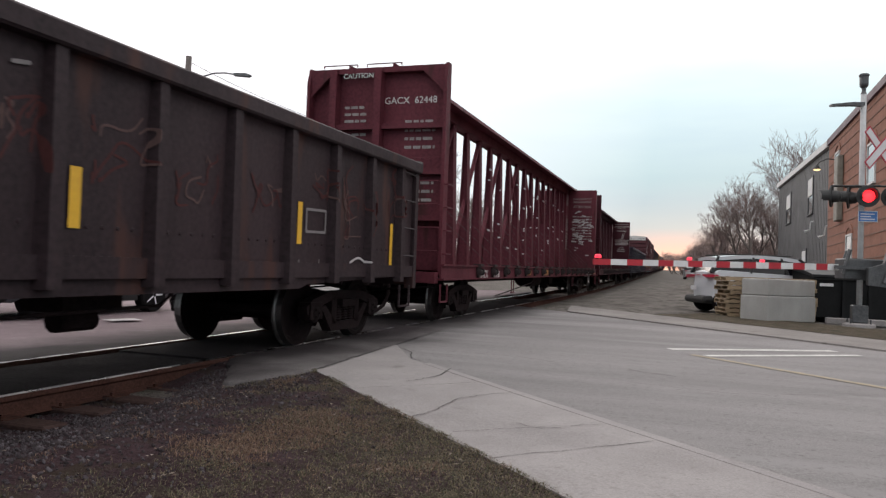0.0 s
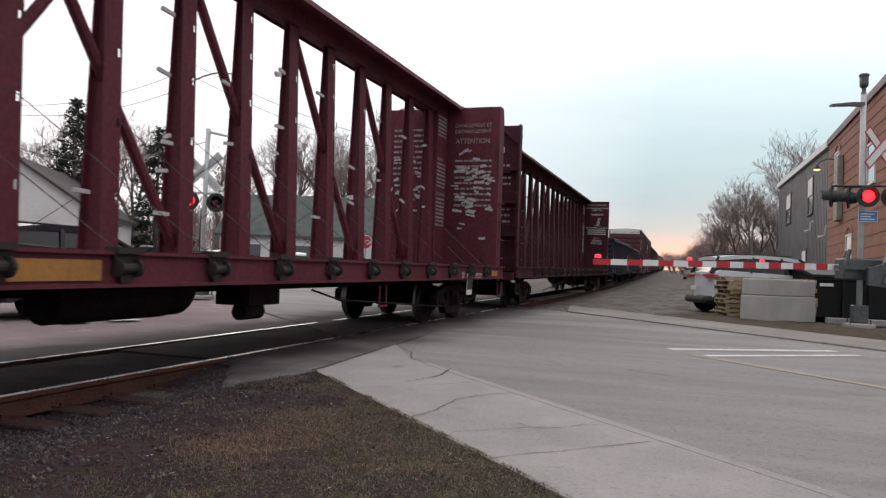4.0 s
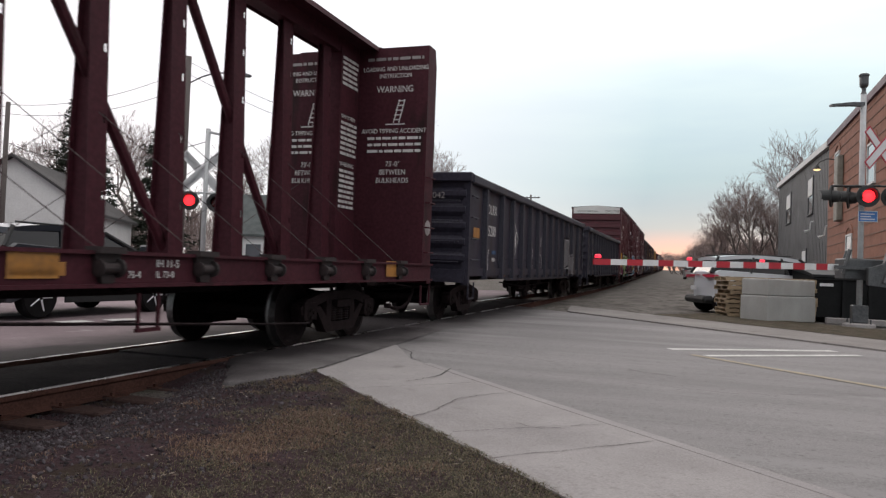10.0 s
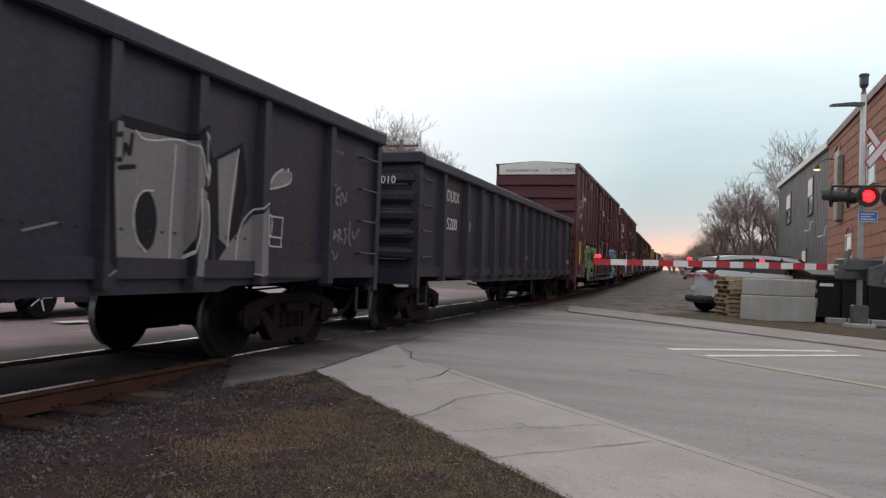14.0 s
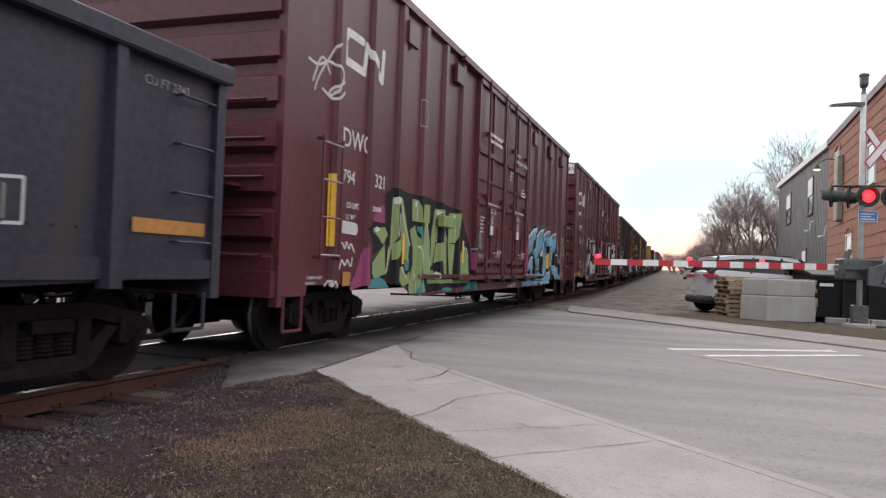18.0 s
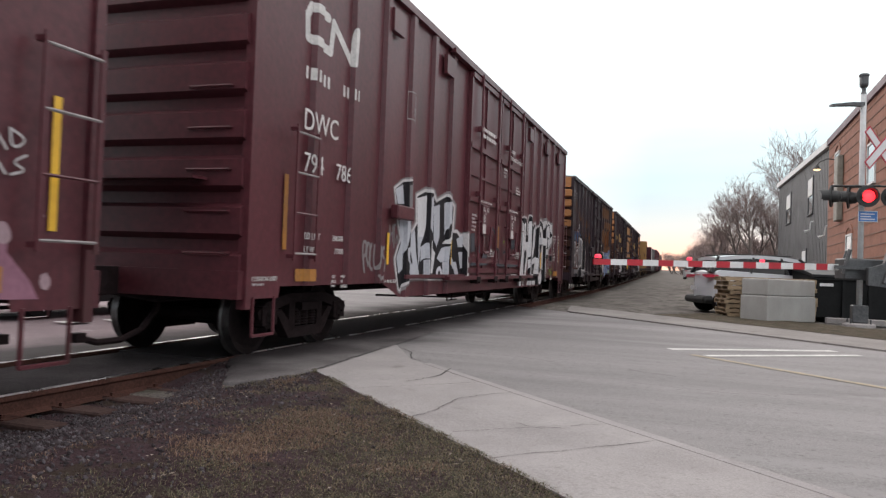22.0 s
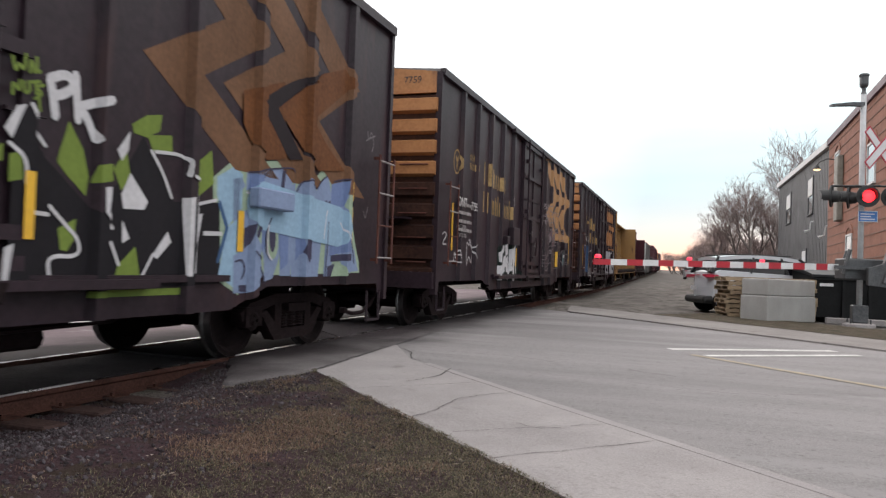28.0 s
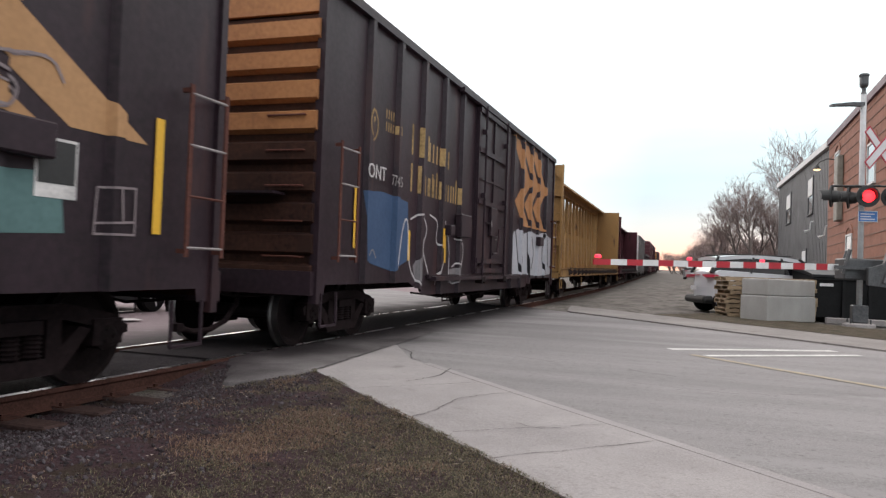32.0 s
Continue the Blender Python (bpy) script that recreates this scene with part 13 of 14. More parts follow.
side_words(car_d1, side_d1, "EXW 10-8", 8.11, 2.00, 0.05, LETTER, 1.00)
side_words(car_d2, side_d2, "EW 9-7", 7.62, 1.92, 0.07, LETTER, 1.00)
side_words(car_d2, side_d2, "H 16-9", 8.01, 1.93, 0.05, LETTER, 1.00)
side_words(car_d1, side_d1, "EW 9-7", 8.11, 1.92, 0.05, LETTER, 1.00)
side_words(car_d2, side_d2, "IL", 7.62, 1.83, 0.06, LETTER, 1.00)
side_words(car_d2, side_d2, "60-9", 8.02, 1.83, 0.05, LETTER, 1.00)
side_words(car_d1, side_d1, "IL", 8.11, 1.85, 0.05, LETTER, 1.00)
side_words(car_d2, side_d2, "IW", 7.62, 1.73, 0.07, LETTER, 1.00)
side_words(car_d2, side_d2, "9-6", 8.03, 1.73, 0.06, LETTER, 1.00)
side_words(car_d1, side_d1, "IW", 8.11, 1.77, 0.05, LETTER, 1.00)
side_words(car_d2, side_d2, "IH", 7.62, 1.64, 0.07, LETTER, 1.00)
side_words(car_d2, side_d2, "13-0", 8.04, 1.63, 0.06, LETTER, 1.00)
side_words(car_d1, side_d1, "IH", 8.10, 1.69, 0.05, LETTER, 1.00)
side_words(car_d2, side_d2, "FLR HT", 7.62, 1.55, 0.06, LETTER, 1.00)
side_words(car_d2, side_d2, "3-8", 8.04, 1.53, 0.06, LETTER, 1.00)
side_words(car_d1, side_d1, "FLR HT", 8.10, 1.61, 0.05, LETTER, 1.00)
side_words(car_d2, side_d2, "EMPTY CG", 7.62, 1.45, 0.07, LETTER, 1.00)
side_words(car_d2, side_d2, "5-3", 8.05, 1.44, 0.05, LETTER, 1.00)
side_words(car_d1, side_d1, "EMPTY CG", 8.10, 1.53, 0.05, LETTER, 1.00)
side_words(car_d2, side_d2, "CU FT", 7.62, 1.36, 0.07, LETTER, 1.00)
side_words(car_d2, side_d2, "7538", 8.06, 1.34, 0.05, LETTER, 1.00)
side_words(car_d1, side_d1, "CU FT", 8.10, 1.45, 0.05, LETTER, 1.00)
side_words(car_e2, side_e2, "ONT", -6.58, 2.23, 0.19, LETTER, 1.00)
side_words(car_e2, side_e2, "7759", -5.69, 2.22, 0.17, LETTER, 1.00)
side_words(car_e2, side_e2, "LD LT 67900", -6.62, 1.82, 0.08, LETTER_DIM, 1.00)
side_words(car_e2, side_e2, "LT WT 6 100", -6.61, 1.66, 0.08, LETTER_DIM, 1.00)
side_words(car_e3, side_e3, "ONT", -6.36, 2.28, 0.20, LETTER, 1.00)
side_words(car_e3, side_e3, "7745", -5.55, 2.26, 0.16, LETTER_DIM, 1.00)
side_words(car_e1, side_e1, "7625", -5.92, 2.69, 0.19, LETTER, 1.00)
words("lettering", "IMPORTANT", 0.042, on_side(-1.91, 2.10, 1.66), LETTER, car_d1)
words("lettering", "DO NOT", 0.042, on_side(-1.91, 2.03, 1.66), LETTER, car_d1)
words("lettering", "LUBRICATE", 0.042, on_side(-1.91, 1.96, 1.66), LETTER, car_d1)
words("lettering", "DOOR OR", 0.042, on_side(-1.91, 1.88, 1.66), LETTER, car_d1)
words("lettering", "ROLLERS", 0.042, on_side(-1.91, 1.81, 1.66), LETTER, car_d1)
words("lettering", "FERMER CETTE PORTE EN PREMIERE", 0.040, on_side(-1.34, 2.42, 1.66), LETTER, car_d1)
words("lettering", "OUVRIR CETTE PORTE EN PREMIERE", 0.040, on_side(1.10, 2.42, 1.66), LETTER, car_d1)
words("lettering", "SECURITY", 0.050, on_side(0.50, 3.30, 1.66), LETTER, car_d1)
words("lettering", "DEVICE", 0.050, on_side(0.50, 3.22, 1.66), LETTER, car_d1)
words("lettering", "ONLY", 0.050, on_side(0.50, 3.14, 1.66), LETTER, car_d1)
words("lettering", "AVANT", 0.090, on_side(1.15, 3.78, 1.66), LETTER, car_d1)
words("lettering", "DEPLACER LE WAGON", 0.090, on_side(1.10, 3.62, 1.66), LETTER, car_d1)
words("lettering", "OPENING", 0.040, on_side(1.72, 3.02, 1.66), LETTER, car_d1)
words("lettering", "OPEN", 0.038, on_side(-1.11, 2.30, 1.66), LETTER, car_d1)
words("lettering", "OUVRIR", 0.038, on_side(-1.12, 2.25, 1.66), LETTER, car_d1)
words("lettering", "CLOSE", 0.038, on_side(-0.83, 2.30, 1.66), LETTER, car_d1)
words("lettering", "FERMER", 0.038, on_side(-0.85, 2.25, 1.66), LETTER, car_d1)
words("lettering", "ASD", 0.038, on_side(-0.95, 2.19, 1.66), LETTER, car_d1)
words("lettering", "STANDARD CAR", 0.045, on_side(-0.58, 1.43, 1.66), LETTER, car_d1)
words("lettering", "SEAL ONLY", 0.042, on_side(-0.52, 1.37, 1.66), LETTER, car_d1)
words("lettering", "OPEN", 0.038, on_side(1.34, 2.30, 1.66), LETTER, car_d1)
words("lettering", "OUVRIR", 0.038, on_side(1.33, 2.25, 1.66), LETTER, car_d1)
words("lettering", "CLOSE", 0.038, on_side(1.62, 2.30, 1.66), LETTER, car_d1)
words("lettering", "FERMER", 0.038, on_side(1.60, 2.25, 1.66), LETTER, car_d1)
words("lettering", "ASD", 0.038, on_side(1.50, 2.19, 1.66), LETTER, car_d1)
words("lettering", "STANDARD CAR", 0.045, on_side(1.87, 1.43, 1.66), LETTER, car_d1)
words("lettering", "SEAL ONLY", 0.042, on_side(1.93, 1.37, 1.66), LETTER, car_d1)
words("lettering", "IMPORTANT", 0.042, on_side(-1.91, 2.10, 1.66), LETTER, car_d2)
words("lettering", "DO NOT", 0.042, on_side(-1.91, 2.03, 1.66), LETTER, car_d2)
words("lettering", "LUBRICATE", 0.042, on_side(-1.91, 1.96, 1.66), LETTER, car_d2)
words("lettering", "DOOR OR", 0.042, on_side(-1.91, 1.88, 1.66), LETTER, car_d2)
words("lettering", "ROLLERS", 0.042, on_side(-1.91, 1.81, 1.66), LETTER, car_d2)
words("lettering", "FERMER CETTE PORTE EN PREMIERE", 0.040, on_side(-1.34, 2.42, 1.66), LETTER, car_d2)
words("lettering", "OUVRIR CETTE PORTE EN PREMIERE", 0.040, on_side(1.10, 2.42, 1.66), LETTER, car_d2)
words("lettering", "SECURITY", 0.050, on_side(0.50, 3.30, 1.66), LETTER, car_d2)
words("lettering", "DEVICE", 0.050, on_side(0.50, 3.22, 1.66), LETTER, car_d2)
words("lettering", "ONLY", 0.050, on_side(0.50, 3.14, 1.66), LETTER, car_d2)
words("lettering", "AVANT", 0.090, on_side(1.15, 3.78, 1.66), LETTER, car_d2)
words("lettering", "DEPLACER LE WAGON", 0.090, on_side(1.10, 3.62, 1.66), LETTER, car_d2)
words("lettering", "OPENING", 0.040, on_side(1.72, 3.02, 1.66), LETTER, car_d2)
words("lettering", "OPEN", 0.038, on_side(-1.11, 2.30, 1.66), LETTER, car_d2)
words("lettering", "OUVRIR", 0.038, on_side(-1.12, 2.25, 1.66), LETTER, car_d2)
words("lettering", "CLOSE", 0.038, on_side(-0.83, 2.30, 1.66), LETTER, car_d2)
words("lettering", "FERMER", 0.038, on_side(-0.85, 2.25, 1.66), LETTER, car_d2)
words("lettering", "ASD", 0.038, on_side(-0.95, 2.19, 1.66), LETTER, car_d2)
words("lettering", "STANDARD CAR", 0.045, on_side(-0.58, 1.43, 1.66), LETTER, car_d2)
words("lettering", "SEAL ONLY", 0.042, on_side(-0.52, 1.37, 1.66), LETTER, car_d2)
words("lettering", "OPEN", 0.038, on_side(1.34, 2.30, 1.66), LETTER, car_d2)
words("lettering", "OUVRIR", 0.038, on_side(1.33, 2.25, 1.66), LETTER, car_d2)
words("lettering", "CLOSE", 0.038, on_side(1.62, 2.30, 1.66), LETTER, car_d2)
words("lettering", "FERMER", 0.038, on_side(1.60, 2.25, 1.66), LETTER, car_d2)
words("lettering", "ASD", 0.038, on_side(1.50, 2.19, 1.66), LETTER, car_d2)
words("lettering", "STANDARD CAR", 0.045, on_side(1.87, 1.43, 1.66), LETTER, car_d2)
words("lettering", "SEAL ONLY", 0.042, on_side(1.93, 1.37, 1.66), LETTER, car_d2)
side_tape(car_a, side_a, 4.43, 1.31, 0.10, 0.48, REFLECTOR)
side_tape(car_a, side_a, 1.21, 1.30, 0.11, 0.45, REFLECTOR)
side_tape(car_a, side_a, 7.08, 0.96, 0.10, 0.75, REFLECTOR)
side_tape(car_c1, side_c1, -5.25, 0.91, 0.43, 0.09, REFLECTOR_ORANGE)
side_tape(car_c1, side_c1, -7.62, 1.71, 0.45, 0.20, REFLECTOR_ORANGE)
side_tape(car_c1, side_c1, -1.10, 0.90, 0.46, 0.08, REFLECTOR_ORANGE)
side_tape(car_c1, side_c1, -6.14, 1.40, 0.37, 0.08, BLUEPATCH)
side_tape(car_c2, side_c2, 0.12, 1.33, 0.48, 0.11, REFLECTOR_ORANGE)
side_tape(car_c2, side_c2, 4.42, 1.28, 0.24, 0.11, CHALK_DIM)
scrawl(car_c2, side_c2, "thin white painted arrow", [(CHALK, 0.028, [(-0.52, 1.09), (-0.55, 0.80)]), (CHALK, 0.028, [(-0.66, 0.93), (-0.56, 0.80), (-0.46, 0.93)])])
side_tape(car_c2, side_c2, 3.21, 1.32, 0.45, 0.12, REFLECTOR_ORANGE)
side_tape(car_c2, side_c2, 6.78, 1.31, 0.91, 0.12, REFLECTOR_ORANGE)
side_tape(car_d1, side_d1, -8.26, 1.31, 0.05, 0.88, REFLECTOR)
side_tape(car_d1, side_d1, -8.19, 1.31, 0.05, 0.89, REFLECTOR)
side_tape(car_d1, side_d1, -5.78, 1.12, 0.08, 0.46, REFLECTOR)
side_tape(car_d1, side_d1, -2.69, 1.18, 0.10, 0.42, REFLECTOR)
side_tape(car_d1, side_d1, 3.20, 1.13, 0.09, 0.47, REFLECTOR)
side_tape(car_d1, side_d1, 5.88, 1.12, 0.10, 0.45, REFLECTOR)
side_tape(car_d1, side_d1, -7.78, 0.82, 0.22, 0.18, REFLECTOR_ORANGE)
side_tape(car_d1, side_d1, 8.03, 0.85, 0.57, 0.17, REFLECTOR_ORANGE)
side_tape(car_d1, side_d1, 8.94, 1.27, 0.07, 0.94, REFLECTOR)
side_tape(car_d2, side_d2, 8.50, 1.27, 0.07, 0.80, REFLECTOR_ORANGE)
side_tape(car_d2, side_d2, 0.17, 1.54, 0.08, 0.47, REFLECTOR_ORANGE)
side_tape(car_d2, side_d2, -5.79, 1.11, 0.08, 0.46, REFLECTOR)
side_tape(car_d2, side_d2, -2.98, 1.14, 0.10, 0.42, REFLECTOR)
side_tape(car_d2, side_d2, 2.74, 1.11, 0.09, 0.47, REFLECTOR)
side_tape(car_d2, side_d2, 5.56, 1.12, 0.10, 0.47, REFLECTOR)
side_tape(car_d2, side_d2, -8.67, 1.24, 0.08, 0.82, REFLECTOR_ORANGE)
side_tape(car_d2, side_d2, -8.37, 0.89, 0.46, 0.14, REFLECTOR_ORANGE)
side_tape(car_d2, side_d2, 7.60, 0.89, 0.47, 0.15, REFLECTOR_ORANGE)
side_tape(car_e1, side_e1, 1.30, 1.20, 0.09, 0.45, REFLECTOR)
side_tape(car_e1, side_e1, 3.82, 1.19, 0.10, 0.40, REFLECTOR)
side_tape(car_e1, side_e1, 6.24, 1.37, 0.10, 0.79, REFLECTOR)
side_tape(car_e2, side_e2, -6.75, 1.40, 0.10, 0.87, REFLECTOR)
side_tape(car_e2, side_e2, -1.50, 1.14, 0.10, 0.46, REFLECTOR)
side_tape(car_e2, side_e2, -4.09, 1.20, 0.10, 0.47, REFLECTOR)
side_tape(car_e2, side_e2, 1.39, 1.12, 0.10, 0.48, REFLECTOR)
side_tape(car_e2, side_e2, 4.06, 1.18, 0.10, 0.48, REFLECTOR)
side_tape(car_e2, side_e2, 6.70, 1.30, 0.10, 0.96, REFLECTOR)
side_tape(car_e3, side_e3, -6.63, 1.31, 0.10, 0.80, REFLECTOR)
side_tape(car_e3, side_e3, -3.18, 1.42, 0.10, 0.34, REFLECTOR)
side_tape(car_b2, side_b2, -1.71, 0.95, 0.47, 0.11, REFLECTOR_ORANGE)
side_tape(car_b2, side_b2, 0.69, 0.94, 0.51, 0.16, REFLECTOR_ORANGE)
side_tape(car_b2, side_b2, 3.16, 0.93, 0.43, 0.21, REFLECTOR_ORANGE)
side_tape(car_b2, side_b2, -4.21, 0.95, 0.29, 0.12, REFLECTOR_ORANGE)
side_tape(car_b2, side_b2, -1.72, 0.94, 0.59, 0.17, REFLECTOR_ORANGE)
side_tape(car_b2, side_b2, 0.69, 0.93, 0.50, 0.22, REFLECTOR_ORANGE)
side_tape(car_b2, side_b2, 9.51, 0.93, 0.51, 0.23, REFLECTOR_ORANGE)
side_tape(car_b2, side_b2, 3.18, 0.95, 0.47, 0.10, REFLECTOR_ORANGE)
side_tape(car_b1, side_b1, -4.20, 0.92, 0.52, 0.13, REFLECTOR_ORANGE)
side_tape(car_b1, side_b1, -1.85, 0.91, 0.84, 0.16, REFLECTOR_ORANGE)
side_tape(car_b1, side_b1, 10.48, 0.92, 0.49, 0.12, REFLECTOR_ORANGE)
side_words(car_b1, side_b1, "GACX", -8.99, 0.88, 0.17, LETTER, 1.00)
side_words(car_b1, side_b1, "62448", -7.87, 0.88, 0.17, LETTER, 1.00)
side_words(car_b1, side_b1, "JACK", 8.32, 0.95, 0.06, LETTER, 1.00)
side_words(car_b1, side_b1, "HERE", 8.32, 0.88, 0.05, LETTER, 1.00)
side_words(car_b1, side_b1, "EMPTY LOAD", 9.26, 0.93, 0.06, LETTER, 1.00)
side_words(car_b1, side_b1, "3/8 ADJ BLOCK", 9.22, 0.86, 0.05, LETTER, 1.00)
side_words(car_b2, side_b2, "26701", -2.97, 0.93, 0.17, LETTER, 1.00)
side_words(car_b2, side_b2, "LD LMT 223700", -0.63, 1.02, 0.08, LETTER, 1.00)
side_words(car_b2, side_b2, "LT WT    62300", -0.64, 0.93, 0.08, LETTER, 1.00)
side_words(car_b2, side_b2, "IH 11-5", 4.62, 1.02, 0.07, LETTER, 1.00)
side_words(car_b2, side_b2, "IL 73-0", 4.62, 0.93, 0.06, LETTER, 1.00)
side_words(car_b2, side_b2, "76-4", 4.29, 0.93, 0.06, LETTER, 1.00)


# ---- lettering on ends and bulkheads ----
def end_words(car, L, text, x, z, size, material, label="", off=0.0, align="LEFT"):
    words("lettering", text, size, on_end(x, z, -L / 2 - off), material, car, label, align)


def face_bars(car, y, x0, x1, z, size, material, seed):
    """A line of small writing that nobody can read: bars of words."""
    rng = random.Random(seed)
    bm = bmesh.new()
    x = x0
    while x < x1 - 0.02:
        w = min(rng.uniform(0.06, 0.2), x1 - x)
        box(bm, x, x + w, y - 0.004, y, z, z + size)
        x += w + size * 0.6
    part("lettering_line", bm, material, car, "line of small white lettering")


end_words(car_b1, 23.1, "CAUTION", -0.65, 4.58, 0.10, LETTER, off=0.012)
end_words(car_b1, 23.1, "GACX  62448", 0.12, 4.12, 0.13, LETTER, off=-0.20)
end_words(car_b2, 22.9, "626701", 0.38, 4.12, 0.15, LETTER, off=-0.20)
end_words(car_c1, 16.1, "520042", 0.52, 2.45, 0.13, LETTER_DIM, off=0.07)
end_words(car_c2, 15.72, "520010", 0.62, 2.42, 0.13, LETTER, off=0.07)
for car, L, num in ((car_d1, 18.65, "794321"), (car_d2, 18.65, "794786")):
    end_words(car, L, "DWC " + num, 0.55, 4.78, 0.13, LETTER_BLACK, off=0.024)
    end_words(car, L, "EXCESS HEIGHT CAR", -1.2, 4.78, 0.10, LETTER_BLACK, off=0.024)
end_words(car_e3, 15.15, "ONT 7745", 0.75, 4.28, 0.12, LETTER_BLACK, off=0.024)
end_words(car_e2, 15.1, "7759", 0.85, 4.28, 0.12, LETTER_BLACK, off=0.024)
end_words(car_e1, 15.0, "7625", 0.85, 4.28, 0.12, LETTER_BLACK, off=0.024)
for car, L, k0 in ((car_b1, 23.1, 3), (car_b2, 22.9, 5)):
    for k in range(7):
        face_bars(car, -L / 2 + 0.207, 0.55 - 0.0 * k, 1.15, 3.75 - 0.16 * k - (0.5 if k > 3 else 0), 0.055, LETTER_DIM, k0 * 10 + k)
        face_bars(car, -L / 2 + 0.207, -0.7, -0.25, 4.05 - 0.13 * k, 0.05, LETTER_DIM, k0 * 20 + k)

# inner face of the maroon car's rear bulkhead, on both sides of the beam
yb = 22.9 / 2 - 0.36 - 0.034
for x0 in (0.28, -1.36):
    c = x0 + 0.54
    face_bars(car_b2, yb, x0 + 0.02, x0 + 1.05, 4.60, 0.05, LETTER_DIM, 40)
    for text, z, size in (("LOADING AND UNLOADING", 4.42, 0.075), ("INSTRUCTION", 4.30, 0.075), ("WARNING", 4.05, 0.115), ("AVOID TIPPING ACCIDENT", 3.35, 0.08),
                          ("73'-0\"", 2.78, 0.09), ("BETWEEN", 2.64, 0.09), ("BULKHEADS", 2.50, 0.09)):
        words("lettering", text, size, on_end(c, z, yb), LETTER, car_b2, align="CENTER", stretch=0.88)
    for k, z in enumerate((3.24, 3.13, 3.02)):
        face_bars(car_b2, yb, x0 + 0.06, x0 + 1.04, z, 0.045, LETTER, 50 + k)
    bm = bmesh.new()
    for a, b in (((-0.02, 3.52), (0.08, 3.92)), ((0.08, 3.52), (0.18, 3.92))):
        prism(bm, [(c + a[0], a[1]), (c + a[0] + 0.02, a[1]), (c + b[0] + 0.02, b[1]), (c + b[0], b[1])], yb - 0.004, yb, "y")
    for k in range(5):
        z = 3.57 + 0.08 * k
        box(bm, c - 0.01 + 0.02 * k, c + 0.11 + 0.02 * k, yb - 0.0045, yb - 0.0005, z, z + 0.018)
    box(bm, c - 0.15, c + 0.2, yb - 0.005, yb, 3.49, 3.51)
    part("ladder_pictogram", bm, LETTER, car_b2, "white painted ladder pictogram")
bm = bmesh.new()
lathe(bm, [(0.13, 1.42), (0.13, 1.424)], 20, "x", (0, 11.27, 1.75))
part("round_decal", bm, LETTER_DIM, car_b2, "round white decal")

# inner face of the red car's rear bulkhead: writing under many strips of torn tape
yb = 23.1 / 2 - 0.25 - 0.36 - 0.034
for k, (text, z, size) in enumerate((("CHARGEMENT ET", 4.36, 0.09), ("DECHARGEMENT", 4.22, 0.09), ("ATTENTION", 3.98, 0.12), ("73'-0\"", 2.62, 0.09))):
    words("lettering", text, size, on_end(0.78, z, yb), LETTER_DIM, car_b1, align="CENTER", stretch=0.9)
for k in range(9):
    face_bars(car_b1, yb, 0.36, 1.25, 3.55 - 0.13 * k, 0.045, LETTER_DIM, 70 + k)
    face_bars(car_b1, yb, -1.2, -0.4, 4.3 - 0.13 * k, 0.045, LETTER_DIM, 90 + k)


def tape_strips(car, y, x0, x1, z0, z1, n, seed, label="torn strips of silver tape"):
    rng = random.Random(seed)
    for i in range(n):
        bm = bmesh.new()
        x, z = rng.uniform(x0, x1 - 0.15), rng.triangular(z0, z1, z0 + (z1 - z0) * 0.6)
        w, hgt, tilt = rng.uniform(0.07, 0.24), rng.uniform(0.03, 0.065), rng.uniform(-0.05, 0.05)
        top = [(x + w * k / 5, z + hgt + tilt * k / 5 + rng.uniform(-0.012, 0.012)) for k in range(6)]
        bot = [(x + w * k / 5, z + tilt * k / 5 + rng.uniform(-0.008, 0.008)) for k in range(6)]
        prism(bm, bot + top[::-1], y - 0.006 - 0.0005 * i, y - 0.002, "y")
        part("tape_strip", bm, TAPE, car, label)


TAPE = paint("torn silver tape", (0.42, 0.40, 0.41))
tape_strips(car_b1, yb, 0.28, 1.38, 1.7, 4.0, 46, 5)
tape_strips(car_b1, yb, -1.36, -0.3, 1.7, 3.9, 30, 6)
rng = random.Random(12)
for k in range(-3, 9):
    y = 1.175 * k + 0.02
    for j in range(rng.randint(2, 6) if k > 0 else rng.randint(0, 3)):
        z = rng.uniform(1.5, 3.9)
        half = 0.165 - 0.03 * (z - 1.08) / 3.4
        xf = 0.145 - 0.025 * (z - 1.08) / 3.4
        w = rng.uniform(0.1, 0.26)
        bm = bmesh.new()
        a = rng.uniform(-half, half - w * 0.8)
        dz = rng.uniform(-0.04, 0.04)
        prism(bm, [(y + a, z), (y + min(a + w, half), z + dz), (y + min(a + w, half), z + dz + 0.04), (y + a + 0.01, z + 0.045)], xf - 0.02, xf + 0.014, "x")
        part("tape_strip", bm, TAPE, car_b1, "torn strip of silver tape")

